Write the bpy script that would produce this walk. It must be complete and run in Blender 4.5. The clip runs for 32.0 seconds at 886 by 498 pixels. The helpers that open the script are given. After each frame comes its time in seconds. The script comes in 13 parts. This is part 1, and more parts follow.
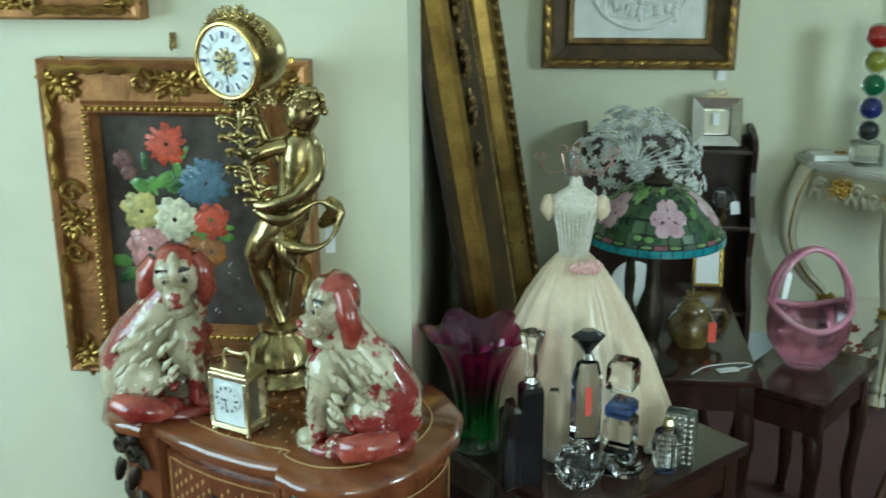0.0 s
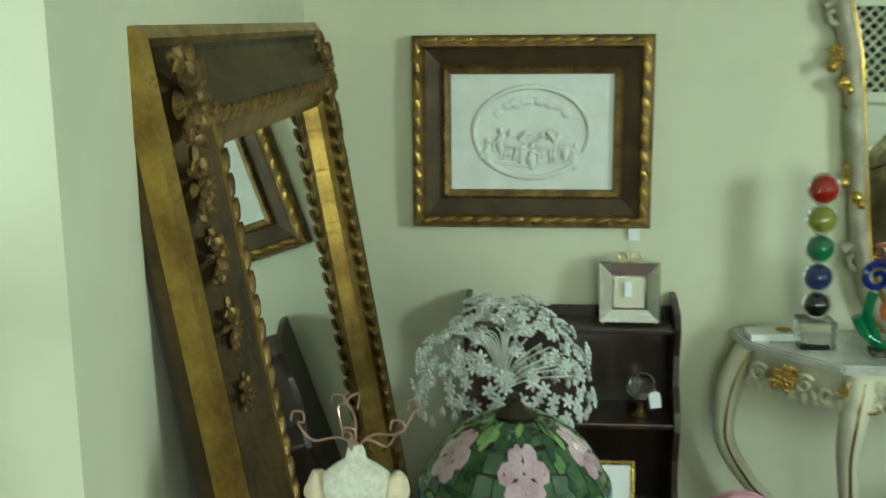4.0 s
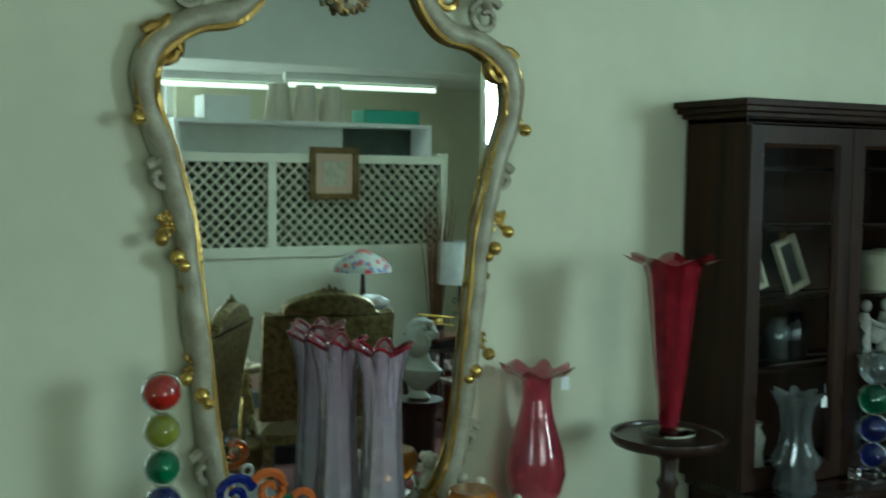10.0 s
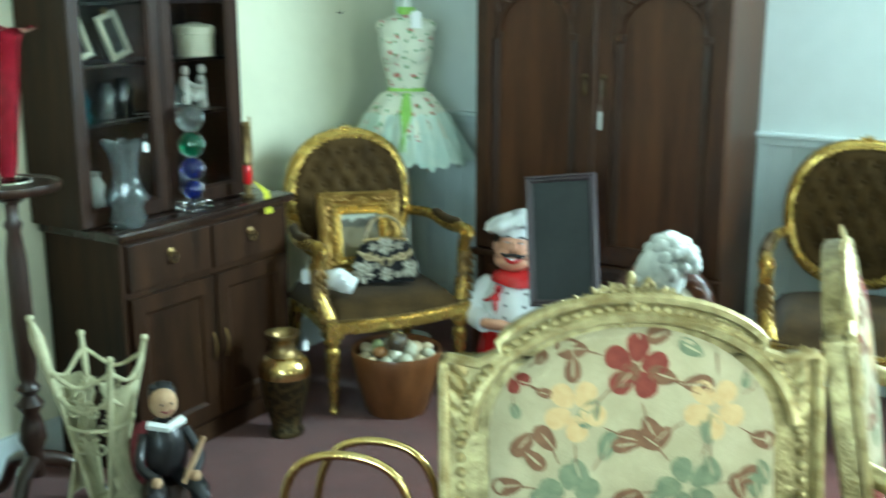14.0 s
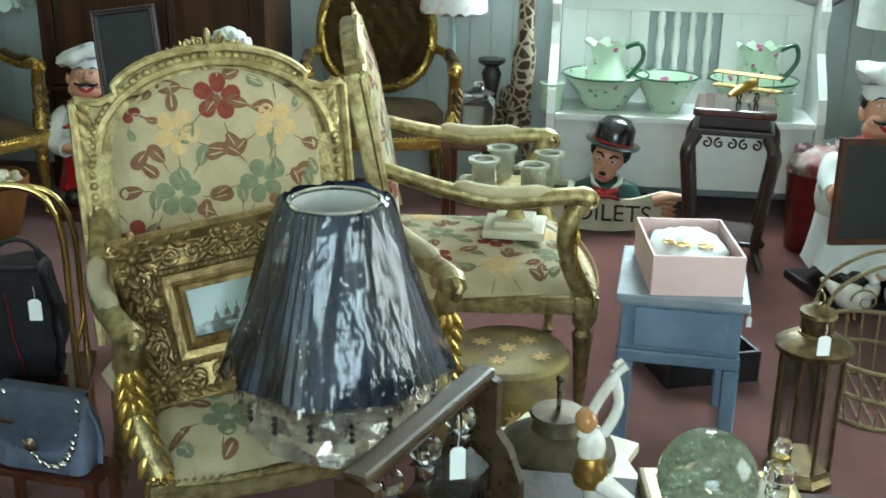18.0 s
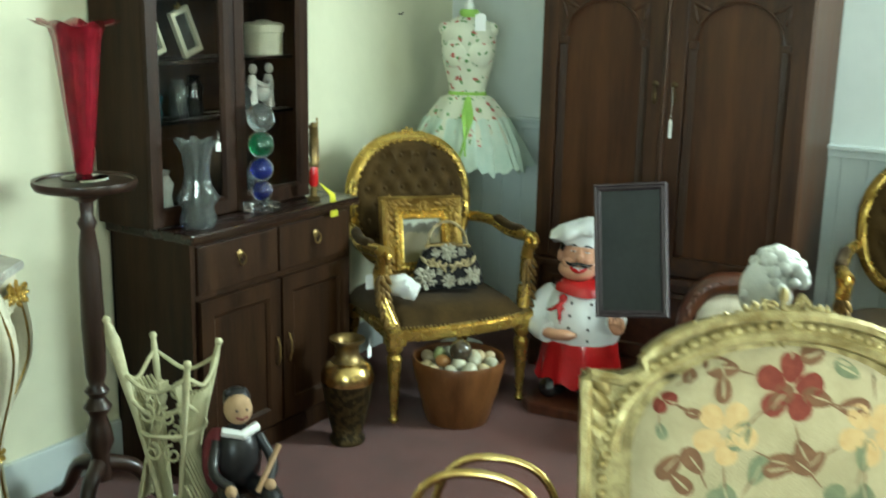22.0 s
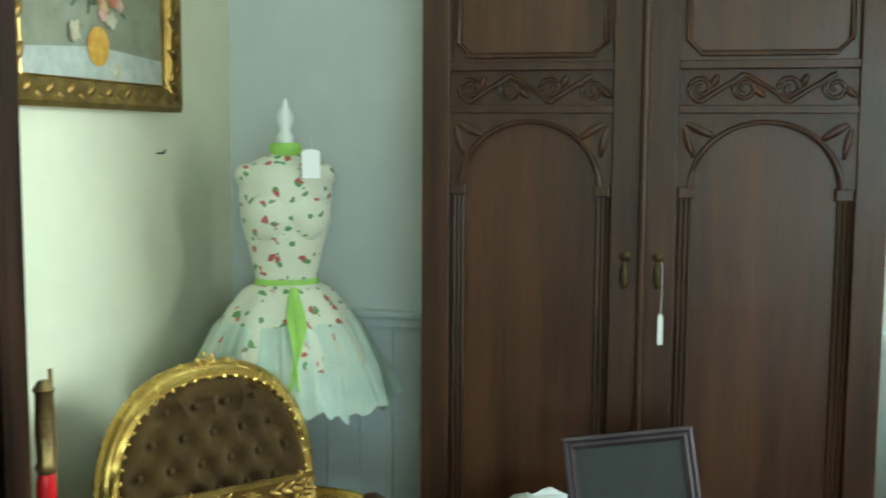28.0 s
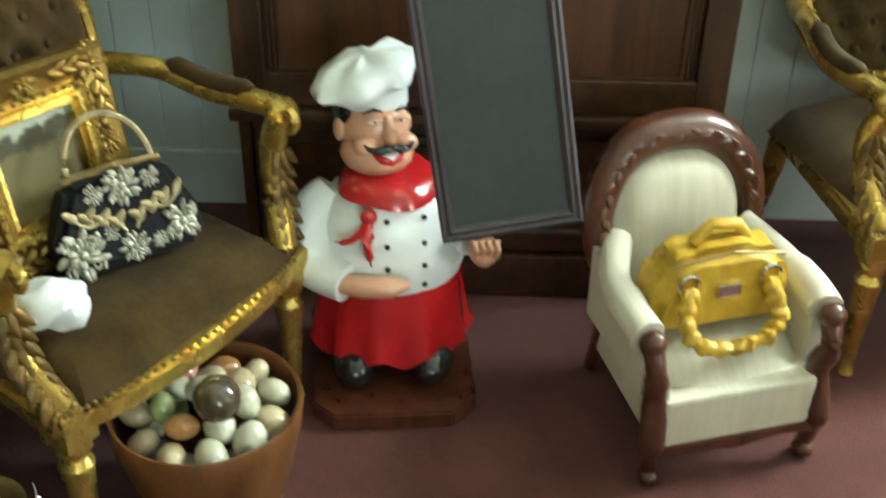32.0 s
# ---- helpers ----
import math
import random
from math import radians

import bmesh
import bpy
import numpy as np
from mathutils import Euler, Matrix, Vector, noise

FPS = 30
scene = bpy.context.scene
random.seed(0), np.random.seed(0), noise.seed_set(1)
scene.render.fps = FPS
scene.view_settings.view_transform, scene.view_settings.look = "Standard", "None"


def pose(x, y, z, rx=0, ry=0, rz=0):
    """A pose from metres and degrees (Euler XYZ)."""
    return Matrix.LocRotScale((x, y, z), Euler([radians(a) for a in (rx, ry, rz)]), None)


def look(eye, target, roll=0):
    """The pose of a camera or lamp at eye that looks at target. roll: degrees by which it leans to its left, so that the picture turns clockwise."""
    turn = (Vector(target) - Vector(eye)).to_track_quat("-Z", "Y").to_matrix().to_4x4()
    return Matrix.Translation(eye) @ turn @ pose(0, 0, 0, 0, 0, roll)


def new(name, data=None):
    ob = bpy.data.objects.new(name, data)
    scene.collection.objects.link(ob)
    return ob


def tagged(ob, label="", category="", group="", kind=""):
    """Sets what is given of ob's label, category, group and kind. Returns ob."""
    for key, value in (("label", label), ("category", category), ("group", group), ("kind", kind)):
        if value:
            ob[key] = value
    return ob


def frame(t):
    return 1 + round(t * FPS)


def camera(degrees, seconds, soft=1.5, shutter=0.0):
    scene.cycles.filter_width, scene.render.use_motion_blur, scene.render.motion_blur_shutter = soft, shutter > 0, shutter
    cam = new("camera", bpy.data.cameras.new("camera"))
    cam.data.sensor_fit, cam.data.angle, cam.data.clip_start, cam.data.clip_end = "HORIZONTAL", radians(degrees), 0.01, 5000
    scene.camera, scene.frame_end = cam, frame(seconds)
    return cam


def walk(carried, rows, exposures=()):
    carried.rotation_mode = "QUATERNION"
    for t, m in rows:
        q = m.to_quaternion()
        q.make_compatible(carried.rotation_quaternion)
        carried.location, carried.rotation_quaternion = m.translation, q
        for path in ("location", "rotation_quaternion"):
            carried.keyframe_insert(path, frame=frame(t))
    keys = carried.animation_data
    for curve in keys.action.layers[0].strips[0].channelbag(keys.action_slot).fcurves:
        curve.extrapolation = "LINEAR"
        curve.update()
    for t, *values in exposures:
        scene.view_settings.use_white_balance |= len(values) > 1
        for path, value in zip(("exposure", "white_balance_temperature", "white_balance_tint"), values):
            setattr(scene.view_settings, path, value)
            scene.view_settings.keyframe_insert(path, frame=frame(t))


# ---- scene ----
EXPOSURES = ((0, -1.05, 5800, -4), (1, -1.0, 6250, -7), (3, -0.9, 6450, -9), (6, -1.0, 6900, -16), (8, -1.2, 6000, -11), (10, -1.7, 5750, -13), (12, -1.2, 5850, -10), (14, -0.02, 5600, -9), (17, -0.5, 6050, 1), (19, -0.65, 6250, 2), (20, -0.42, 6400, 0), (21, -0.5, 6600, -3), (22, -0.18, 6600, -4), (23, 0.03, 6750, -4), (24, 0.05, 6700, -8), (27, -0.06, 6550, -5), (28, -0.1, 6300, 0), (29, 0.28, 6350, 4), (30, 0.16, 6350, 0), (32, 0.28, 6800, 2))
cam = camera(44.44, 32.0, soft=1.6, shutter=0.5)
# seconds, eye x y z in metres, heading to the right of north, pitch and roll in degrees
WALK = [
    (0, 0.530, -3.744, 1.601, -6.10, -17.46, -0.24),
    (0.5, 0.489, -3.727, 1.598, -1.93, -17.06, -0.17),
    (1, 0.458, -3.698, 1.597, 0.84, -17.84, -0.20),
    (1.5, 0.552, -3.638, 1.599, 1.01, -17.42, -0.33),
    (2, 0.661, -3.565, 1.603, 0.74, -16.71, 1.01),
    (2.5, 0.739, -3.462, 1.625, -0.12, -16.13, 0.26),
    (3, 0.755, -3.295, 1.652, 1.33, -13.20, 0.42),
    (3.5, 0.766, -3.127, 1.646, -0.87, -12.47, -0.12),
    (5.5, 0.994, -2.480, 1.617, -13.93, -6.22, 0.60),
    (6, 1.021, -2.439, 1.645, -12.56, -3.12, 0.87),
    (6.5, 0.988, -2.406, 1.670, -8.98, -0.97, 0.58),
    (7, 1.042, -2.370, 1.697, -7.68, 0.46, 0.46),
    (7.5, 1.017, -2.348, 1.722, -3.91, 1.09, 1.22),
    (8, 0.907, -2.304, 1.708, 7.73, 1.50, -0.16),
    (8.5, 0.975, -2.282, 1.764, 13.81, 1.48, 0.87),
    (9, 0.968, -2.270, 1.756, 20.41, 0.56, 1.43),
    (9.5, 0.990, -2.306, 1.673, 25.96, -1.01, 0.56),
    (10, 0.997, -2.319, 1.659, 28.53, -4.14, 0.64),
    (10.5, 1.055, -2.361, 1.668, 32.13, -5.14, 1.28),
    (11, 1.086, -2.411, 1.670, 33.71, -4.89, 0.45),
    (11.5, 1.088, -2.471, 1.689, 37.25, -6.69, 0.66),
    (12, 1.039, -2.489, 1.661, 43.97, -8.70, 0.45),
    (12.5, 0.953, -2.553, 1.630, 51.13, -10.31, 0.03),
    (13, 0.905, -2.656, 1.597, 54.73, -11.00, 0.04),
    (13.5, 0.856, -2.836, 1.583, 53.68, -12.62, 1.08),
    (14, 0.795, -2.942, 1.571, 58.28, -13.70, 0.02),
    (14.5, 0.640, -2.992, 1.552, 66.82, -15.44, 0.23),
    (16.5, 0.266, -3.235, 1.509, 74.18, -17.73, -0.24),
    (17, 0.187, -3.173, 1.486, 80.14, -18.54, 0.48),
    (17.5, 0.106, -3.139, 1.477, 81.90, -19.46, 0.82),
    (18, 0.047, -3.161, 1.470, 82.45, -19.59, 0.86),
    (18.5, -0.011, -3.204, 1.466, 83.46, -19.82, 1.63),
    (19, -0.033, -3.233, 1.471, 82.77, -18.91, 1.13),
    (19.5, -0.010, -3.228, 1.485, 80.78, -17.86, 1.26),
    (20, 0.110, -3.162, 1.498, 80.09, -16.75, 1.47),
    (20.5, 0.234, -3.063, 1.512, 78.08, -16.37, -0.39),
    (21, 0.386, -2.969, 1.521, 69.58, -14.63, -1.52),
    (21.5, 0.604, -2.886, 1.530, 61.70, -15.33, -0.07),
    (22, 0.746, -2.714, 1.557, 57.95, -13.45, 1.19),
    (22.5, 0.869, -2.521, 1.572, 56.87, -12.76, 0.87),
    (23, 1.034, -2.400, 1.565, 51.12, -12.92, -0.71),
    (23.5, 1.268, -2.235, 1.585, 48.03, -13.35, 0.14),
    (24, 1.415, -2.053, 1.621, 46.22, -13.69, 0.38),
    (24.5, 1.570, -1.901, 1.645, 49.62, -12.15, -0.13),
    (26.5, 1.930, -1.560, 1.560, 58.60, -4.30, -0.30),
    (27, 2.027, -1.467, 1.530, 63.03, -5.10, -0.41),
    (27.5, 2.113, -1.384, 1.555, 71.53, -6.31, -0.28),
    (28, 2.168, -1.370, 1.497, 76.15, -5.90, 0.37),
    (28.5, 2.260, -1.264, 1.525, 83.63, -6.49, 0.53),
    (29, 2.327, -1.074, 1.506, 94.29, -8.34, 0.03),
    (29.5, 2.351, -1.091, 1.501, 93.53, -12.55, 0.61),
    (30, 2.394, -1.111, 1.490, 90.30, -16.42, 1.18),
    (30.5, 2.462, -1.135, 1.524, 88.66, -21.32, 0.49),
    (31, 2.494, -1.090, 1.506, 89.70, -24.06, 0.95),
    (31.5, 2.511, -1.103, 1.472, 88.78, -27.20, 1.51),
    (32, 2.554, -1.210, 1.488, 88.32, -32.37, 0.84),
]
walk(cam, [(t, pose(x, y, z, 90 + pitch, 0, -yaw) @ pose(0, 0, 0, 0, 0, roll))
           for t, x, y, z, yaw, pitch, roll in WALK],
     exposures=EXPOSURES)

# ---- world and large lights ----
world = bpy.data.worlds.new("sky")
scene.world = world
world.use_nodes = True
wn = world.node_tree
sky = wn.nodes.new("ShaderNodeTexSky")
sky.sky_type = "NISHITA"
sky.sun_disc = False
sky.sun_elevation = radians(48)
sky.sun_rotation = radians(140)
wn.nodes["Background"].inputs[1].default_value = 0.12
wn.links.new(sky.outputs[0], wn.nodes["Background"].inputs[0])


def area(name, loc, target, w, h, watts, colour):
    d = bpy.data.lights.new(name, "AREA")
    d.shape, d.size, d.size_y, d.energy, d.color = "RECTANGLE", w, h, watts, colour
    ob = new(name, d)
    ob.matrix_world = look(loc, target)
    return ob


# daylight lamps in unseen window openings; the east and south ones are made up
area("window_light", (5.10, -3.72, 1.95), (3.4, -1.2, 0.9), 0.92, 1.25, 250, (0.80, 0.94, 1.0))
area("window_light", (2.05, -6.40, 1.5), (4.4, -1.0, 0.9), 2.2, 1.7, 150, (0.90, 0.98, 0.94))
area("window_light", (-2.42, -3.6, 1.6), (1.5, -2.2, 1.1), 2.1, 1.7, 165, (0.74, 0.92, 1.0))

# ---- materials ----
def mat(name, col, rough=0.5, metal=0.0, col2=None, scale=8.0, bump=0.0, bscale=60.0, spec=0.5, coat=0.0,
        trans=0.0, ior=1.45, sheen=0.0, lo=0.35, hi=0.65, stretch=(1, 1, 1), emit=None, alpha=1.0):
    """A principled material: two tones by large noise, fine grain by small noise, and a bump of its own scale."""
    m = bpy.data.materials.new(name)
    m.use_nodes = True
    nt = m.node_tree
    b = nt.nodes["Principled BSDF"]
    n, l = nt.nodes.new, nt.links.new
    b.inputs["Roughness"].default_value = rough
    b.inputs["Metallic"].default_value = metal
    b.inputs["Specular IOR Level"].default_value = spec
    b.inputs["Coat Weight"].default_value = coat
    b.inputs["Coat Roughness"].default_value = 0.08
    b.inputs["Transmission Weight"].default_value = trans
    b.inputs["IOR"].default_value = ior
    b.inputs["Sheen Weight"].default_value = sheen
    b.inputs["Alpha"].default_value = alpha
    b.inputs["Base Color"].default_value = (*col, 1)
    tc = n("ShaderNodeTexCoord")
    mp = n("ShaderNodeMapping")
    mp.inputs["Scale"].default_value = stretch
    l(tc.outputs["Object"], mp.inputs["Vector"])
    if col2 is not None:
        big, fine = n("ShaderNodeTexNoise"), n("ShaderNodeTexNoise")
        big.inputs["Scale"].default_value, big.inputs["Detail"].default_value = scale, 6
        fine.inputs["Scale"].default_value, fine.inputs["Detail"].default_value = scale * 9, 3
        mx = n("ShaderNodeMath")
        mx.operation = "MULTIPLY_ADD"
        mx.inputs[1].default_value = 0.3
        l(mp.outputs[0], big.inputs["Vector"])
        l(mp.outputs[0], fine.inputs["Vector"])
        l(fine.outputs[0], mx.inputs[0])
        l(big.outputs[0], mx.inputs[2])
        ra = n("ShaderNodeValToRGB")
        ra.color_ramp.elements[0].position, ra.color_ramp.elements[1].position = lo + 0.15, hi + 0.15
        ra.color_ramp.elements[0].color, ra.color_ramp.elements[1].color = (*col, 1), (*col2, 1)
        l(mx.outputs[0], ra.inputs[0])
        l(ra.outputs[0], b.inputs["Base Color"])
        rr = n("ShaderNodeMapRange")
        rr.inputs[3].default_value, rr.inputs[4].default_value = max(rough - 0.1, 0.02), min(rough + 0.12, 1)
        l(big.outputs[0], rr.inputs[0])
        l(rr.outputs[0], b.inputs["Roughness"])
    if bump:
        bn, bu = n("ShaderNodeTexNoise"), n("ShaderNodeBump")
        bn.inputs["Scale"].default_value, bn.inputs["Detail"].default_value = bscale, 4
        bu.inputs["Strength"].default_value, bu.inputs["Distance"].default_value = bump, 0.004
        l(mp.outputs[0], bn.inputs["Vector"])
        l(bn.outputs[0], bu.inputs["Height"])
        l(bu.outputs[0], b.inputs["Normal"])
    if emit:
        b.inputs["Emission Color"].default_value = (*emit[0], 1)
        b.inputs["Emission Strength"].default_value = emit[1]
    return m


def wood(name, dark, light, scale=3.0, rough=0.4, coat=0.2, axis=2):
    st = [9, 9, 9]
    st[axis] = 0.7
    return mat(name, dark, rough, 0, light, scale, 0.15, 14, coat=coat, stretch=tuple(st), lo=0.3, hi=0.7)


M = {}
M["wall"] = mat("cream_plaster", (0.66, 0.655, 0.48), 0.75, 0, (0.60, 0.595, 0.435), 1.6, 0.10, 45)
M["wall_pale"] = mat("pale_grey_plaster", (0.62, 0.66, 0.63), 0.75, 0, (0.56, 0.60, 0.575), 1.6, 0.10, 45)
M["ceiling"] = mat("ceiling_paint", (0.74, 0.75, 0.70), 0.8, 0, (0.68, 0.70, 0.65), 2, 0.08, 40)
M["panel"] = mat("painted_panelling", (0.56, 0.62, 0.60), 0.5, 0, (0.50, 0.56, 0.55), 2, 0.08, 30)
M["carpet"] = mat("maroon_carpet", (0.078, 0.022, 0.018), 0.95, 0, (0.118, 0.036, 0.029), 5, 0.7, 260, spec=0.1, sheen=0.2)
M["gilt"] = mat("gold_leaf", (0.42, 0.27, 0.07), 0.30, 0.85, (0.22, 0.13, 0.035), 14, 0.35, 90)
M["gilt_bright"] = mat("bright_gilding", (0.66, 0.46, 0.12), 0.26, 0.8, (0.40, 0.25, 0.06), 18, 0.25, 110)
M["gilt_dark"] = mat("tarnished_gold", (0.24, 0.14, 0.04), 0.42, 0.6, (0.09, 0.055, 0.02), 22, 0.5, 110)
M["gilt_umber"] = mat("umber_gilding", (0.095, 0.058, 0.020), 0.42, 0.55, (0.045, 0.030, 0.013), 9, 0.4, 80)
M["cove_brown"] = mat("dark_brown_cove", (0.075, 0.045, 0.018), 0.5, 0.4, (0.045, 0.028, 0.012), 14, 0.2, 90)
M["gilt_brown"] = mat("brown_gold_cove", (0.20, 0.125, 0.040), 0.42, 0.6, (0.11, 0.068, 0.022), 12, 0.3, 90)
M["brass"] = mat("polished_brass", (0.80, 0.60, 0.25), 0.2, 1.0, (0.62, 0.42, 0.14), 20, 0.1, 80)
M["brass_old"] = mat("aged_brass", (0.36, 0.25, 0.10), 0.35, 0.9, (0.16, 0.11, 0.05), 20, 0.3, 80)
M["silver"] = mat("polished_silver", (0.80, 0.79, 0.74), 0.15, 1.0, (0.62, 0.60, 0.55), 20, 0.1, 60)
M["mahogany"] = wood("mahogany", (0.045, 0.012, 0.006), (0.10, 0.03, 0.013), rough=0.3, coat=0.5)
M["mahogany_x"] = wood("mahogany_flat", (0.045, 0.012, 0.006), (0.10, 0.03, 0.013), rough=0.22, coat=0.7, axis=0)
M["oak_dark"] = wood("dark_oak", (0.022, 0.0074, 0.0026), (0.064, 0.023, 0.0066), rough=0.46, coat=0.05)
M["oak_dark_x"] = wood("dark_oak_across", (0.022, 0.0074, 0.0026), (0.064, 0.023, 0.0066), rough=0.46, coat=0.05, axis=1)
M["dark_wood"] = wood("blackened_wood", (0.018, 0.009, 0.006), (0.040, 0.019, 0.012), rough=0.35, coat=0.3)
M["marquetry"] = wood("walnut_veneer", (0.10, 0.028, 0.010), (0.20, 0.065, 0.022), rough=0.2, coat=0.8)
M["inlay"] = mat("light_inlay", (0.45, 0.27, 0.10), 0.3, coat=0.5)
M["mirror"] = mat("mirror_silvering", (0.86, 0.90, 0.88), 0.015, 1.0)
M["black"] = mat("black_paint", (0.012, 0.012, 0.013), 0.3, 0, (0.022, 0.02, 0.02), 20)
M["white"] = mat("white_paint", (0.80, 0.81, 0.77), 0.45, 0, (0.74, 0.76, 0.72), 8, 0.05, 60)
M["cream"] = mat("cream_paint", (0.66, 0.62, 0.46), 0.45, 0, (0.55, 0.52, 0.38), 10, 0.15, 70)
M["dark_green"] = mat("dark_green_paint", (0.03, 0.045, 0.03), 0.6, 0, (0.05, 0.065, 0.045), 5)
M["paper"] = mat("white_card_tag", (0.85, 0.86, 0.84), 0.7)
M["glass"] = mat("clear_glass", (0.97, 0.98, 0.98), 0.02, trans=1.0, ior=1.5)
M["pane"] = mat("window_pane_glass", (0.96, 0.98, 0.97), 0.0, trans=1.0, ior=1.15)


# ---- mesh helpers ----
def part(name, bm, material, parent=None, label="", smooth=False):
    """Links a bmesh as one mesh object under a thing or a part."""
    me = bpy.data.meshes.new(name)
    bm.normal_update()
    bm.to_mesh(me)
    bm.free()
    for mm in (material if isinstance(material, (list, tuple)) else [material]):
        me.materials.append(mm)
    if smooth:
        me.polygons.foreach_set("use_smooth", [True] * len(me.polygons))
        me.set_sharp_from_angle(angle=radians(smooth if smooth is not True else 50))
    ob = new(name, me)
    if parent is not None:
        ob.parent = parent
    if label:
        ob["label"] = label
    return ob


def again(ob, m, parent=None):
    """Another part on the same mesh, at the pose m."""
    o = new(ob.name.split(".")[0], ob.data)
    o.parent = parent or ob.parent
    o.matrix_basis = m
    return o


def thing(name, x, y, z, rz=0, label="", category="", group="", rx=0, ry=0, kind=""):
    ob = new(name)
    ob.empty_display_size = 0.1
    ob.matrix_world = pose(x, y, z, rx, ry, rz)
    return tagged(ob, label, category, group, kind)


def B():
    return bmesh.new()


def box(bm, x0, x1, y0, y1, z0, z1, bevel=0.0, mi=0, m=None):
    """A box with its edges rounded off."""
    vs = [bm.verts.new(p) for p in ((x0, y0, z0), (x1, y0, z0), (x1, y1, z0), (x0, y1, z0), (x0, y0, z1), (x1, y0, z1), (x1, y1, z1), (x0, y1, z1))]
    fs = [bm.faces.new([vs[i] for i in f]) for f in ((3, 2, 1, 0), (4, 5, 6, 7), (0, 1, 5, 4), (1, 2, 6, 5), (2, 3, 7, 6), (3, 0, 4, 7))]
    for f in fs:
        f.material_index = mi
    if bevel:
        es = {e for f in fs for e in f.edges}
        r = bmesh.ops.bevel(bm, geom=list(es), offset=bevel, segments=2, affect="EDGES", profile=0.6)
        for f in r["faces"]:
            f.material_index = mi
        vs = list({v for f in r["faces"] for v in f.verts} | {v for v in vs if v.is_valid})
    if m is not None:
        for v in vs:
            v.co = m @ v.co
    return bm


def lathe(bm, prof, n=24, at=(0, 0, 0), mi=0, wave=None, squash=(1, 1), m=None, caps=True):
    """A turned shape from (radius, height) pairs; wave(angle, i, k) may scale the radius and lift the height."""
    rings = []
    for i, (r, z) in enumerate(prof):
        ring = []
        for k in range(n):
            a = 2 * math.pi * k / n
            rr, dz = (1, 0) if wave is None else wave(a, i, len(prof))
            p = Vector((r * rr * math.cos(a) * squash[0], r * rr * math.sin(a) * squash[1], z + dz))
            p = m @ p if m is not None else p
            ring.append(bm.verts.new(p + Vector(at)))
        rings.append(ring)
    for a, b in zip(rings, rings[1:]):
        for k in range(n):
            f = bm.faces.new((a[k], a[(k + 1) % n], b[(k + 1) % n], b[k]))
            f.material_index = mi
    if caps:
        for ring, flip in ((rings[0], True), (rings[-1], False)):
            f = bm.faces.new(ring[::-1] if flip else ring)
            f.material_index = mi
    return bm


def tube(bm, pts, r, n=8, mi=0, closed=False, flat=1.0):
    """A round bar along points; r is a radius or a list of radii."""
    P = [Vector(p) for p in pts]
    rs = r if isinstance(r, (list, tuple)) else [r] * len(P)
    rings, up = [], Vector((0.13, 0.27, 0.95)).normalized()
    for i, p in enumerate(P):
        a = P[i - 1] if (i or closed) else P[i]
        b = P[(i + 1) % len(P)] if (i + 1 < len(P) or closed) else P[i]
        t = (b - a).normalized()
        u = t.cross(up)
        if u.length < 0.05:
            u = t.cross(Vector((1, 0, 0)))
        u.normalize()
        w = u.cross(t)
        rings.append([bm.verts.new(p + (u * math.cos(2 * math.pi * k / n) + w * math.sin(2 * math.pi * k / n) * flat) * rs[i]) for k in range(n)])
    pairs = list(zip(rings, rings[1:])) + ([(rings[-1], rings[0])] if closed else [])
    for a, b in pairs:
        for k in range(n):
            f = bm.faces.new((a[k], b[k], b[(k + 1) % n], a[(k + 1) % n]))
            f.material_index = mi
    if not closed:
        for ring, flip in ((rings[0], False), (rings[-1], True)):
            f = bm.faces.new(ring[::-1] if flip else ring)
            f.material_index = mi
    return bm


def ball(bm, c, r, seg=14, mi=0, m=None):
    """An ellipsoid; r is a radius or three half-axes."""
    rx, ry, rz = r if isinstance(r, (list, tuple)) else (r, r, r)
    n = max(seg // 2, 4)
    prof = [(max(math.sin(math.pi * i / n), 0.02), -math.cos(math.pi * i / n)) for i in range(n + 1)]
    s = Matrix.Diagonal((rx, ry, rz, 1))
    return lathe(bm, prof, seg, c, mi, m=(m @ s) if m is not None else s)


def prism(bm, pts, d0, d1, axis="y", mi=0):
    """A flat outline of (u, v) pairs made thick: axis y gives u = x, v = z; axis z gives u = x, v = y; axis x gives u = y, v = z."""
    def put(u, v, d):
        return (u, d, v) if axis == "y" else (u, v, d) if axis == "z" else (d, u, v)
    a = [bm.verts.new(put(u, v, d0)) for u, v in pts]
    b = [bm.verts.new(put(u, v, d1)) for u, v in pts]
    fs = [bm.faces.new(a), bm.faces.new(b[::-1])]
    for i in range(len(a)):
        fs.append(bm.faces.new((a[i], b[i], b[(i + 1) % len(a)], a[(i + 1) % len(a)])))
    for f in fs:
        f.material_index = mi
    bmesh.ops.recalc_face_normals(bm, faces=fs)
    return bm


def curve_pts(ctrl, n=8):
    """A smooth line through control points."""
    c = [Vector(p) for p in ctrl]
    out = []
    for i in range(len(c) - 1):
        p0, p1, p2, p3 = c[max(i - 1, 0)], c[i], c[i + 1], c[min(i + 2, len(c) - 1)]
        for k in range(n):
            t = k / n
            out.append(0.5 * ((2 * p1) + (p2 - p0) * t + (2 * p0 - 5 * p1 + 4 * p2 - p3) * t * t + (3 * p1 - p0 - 3 * p2 + p3) * t ** 3))
    out.append(c[-1])
    return out


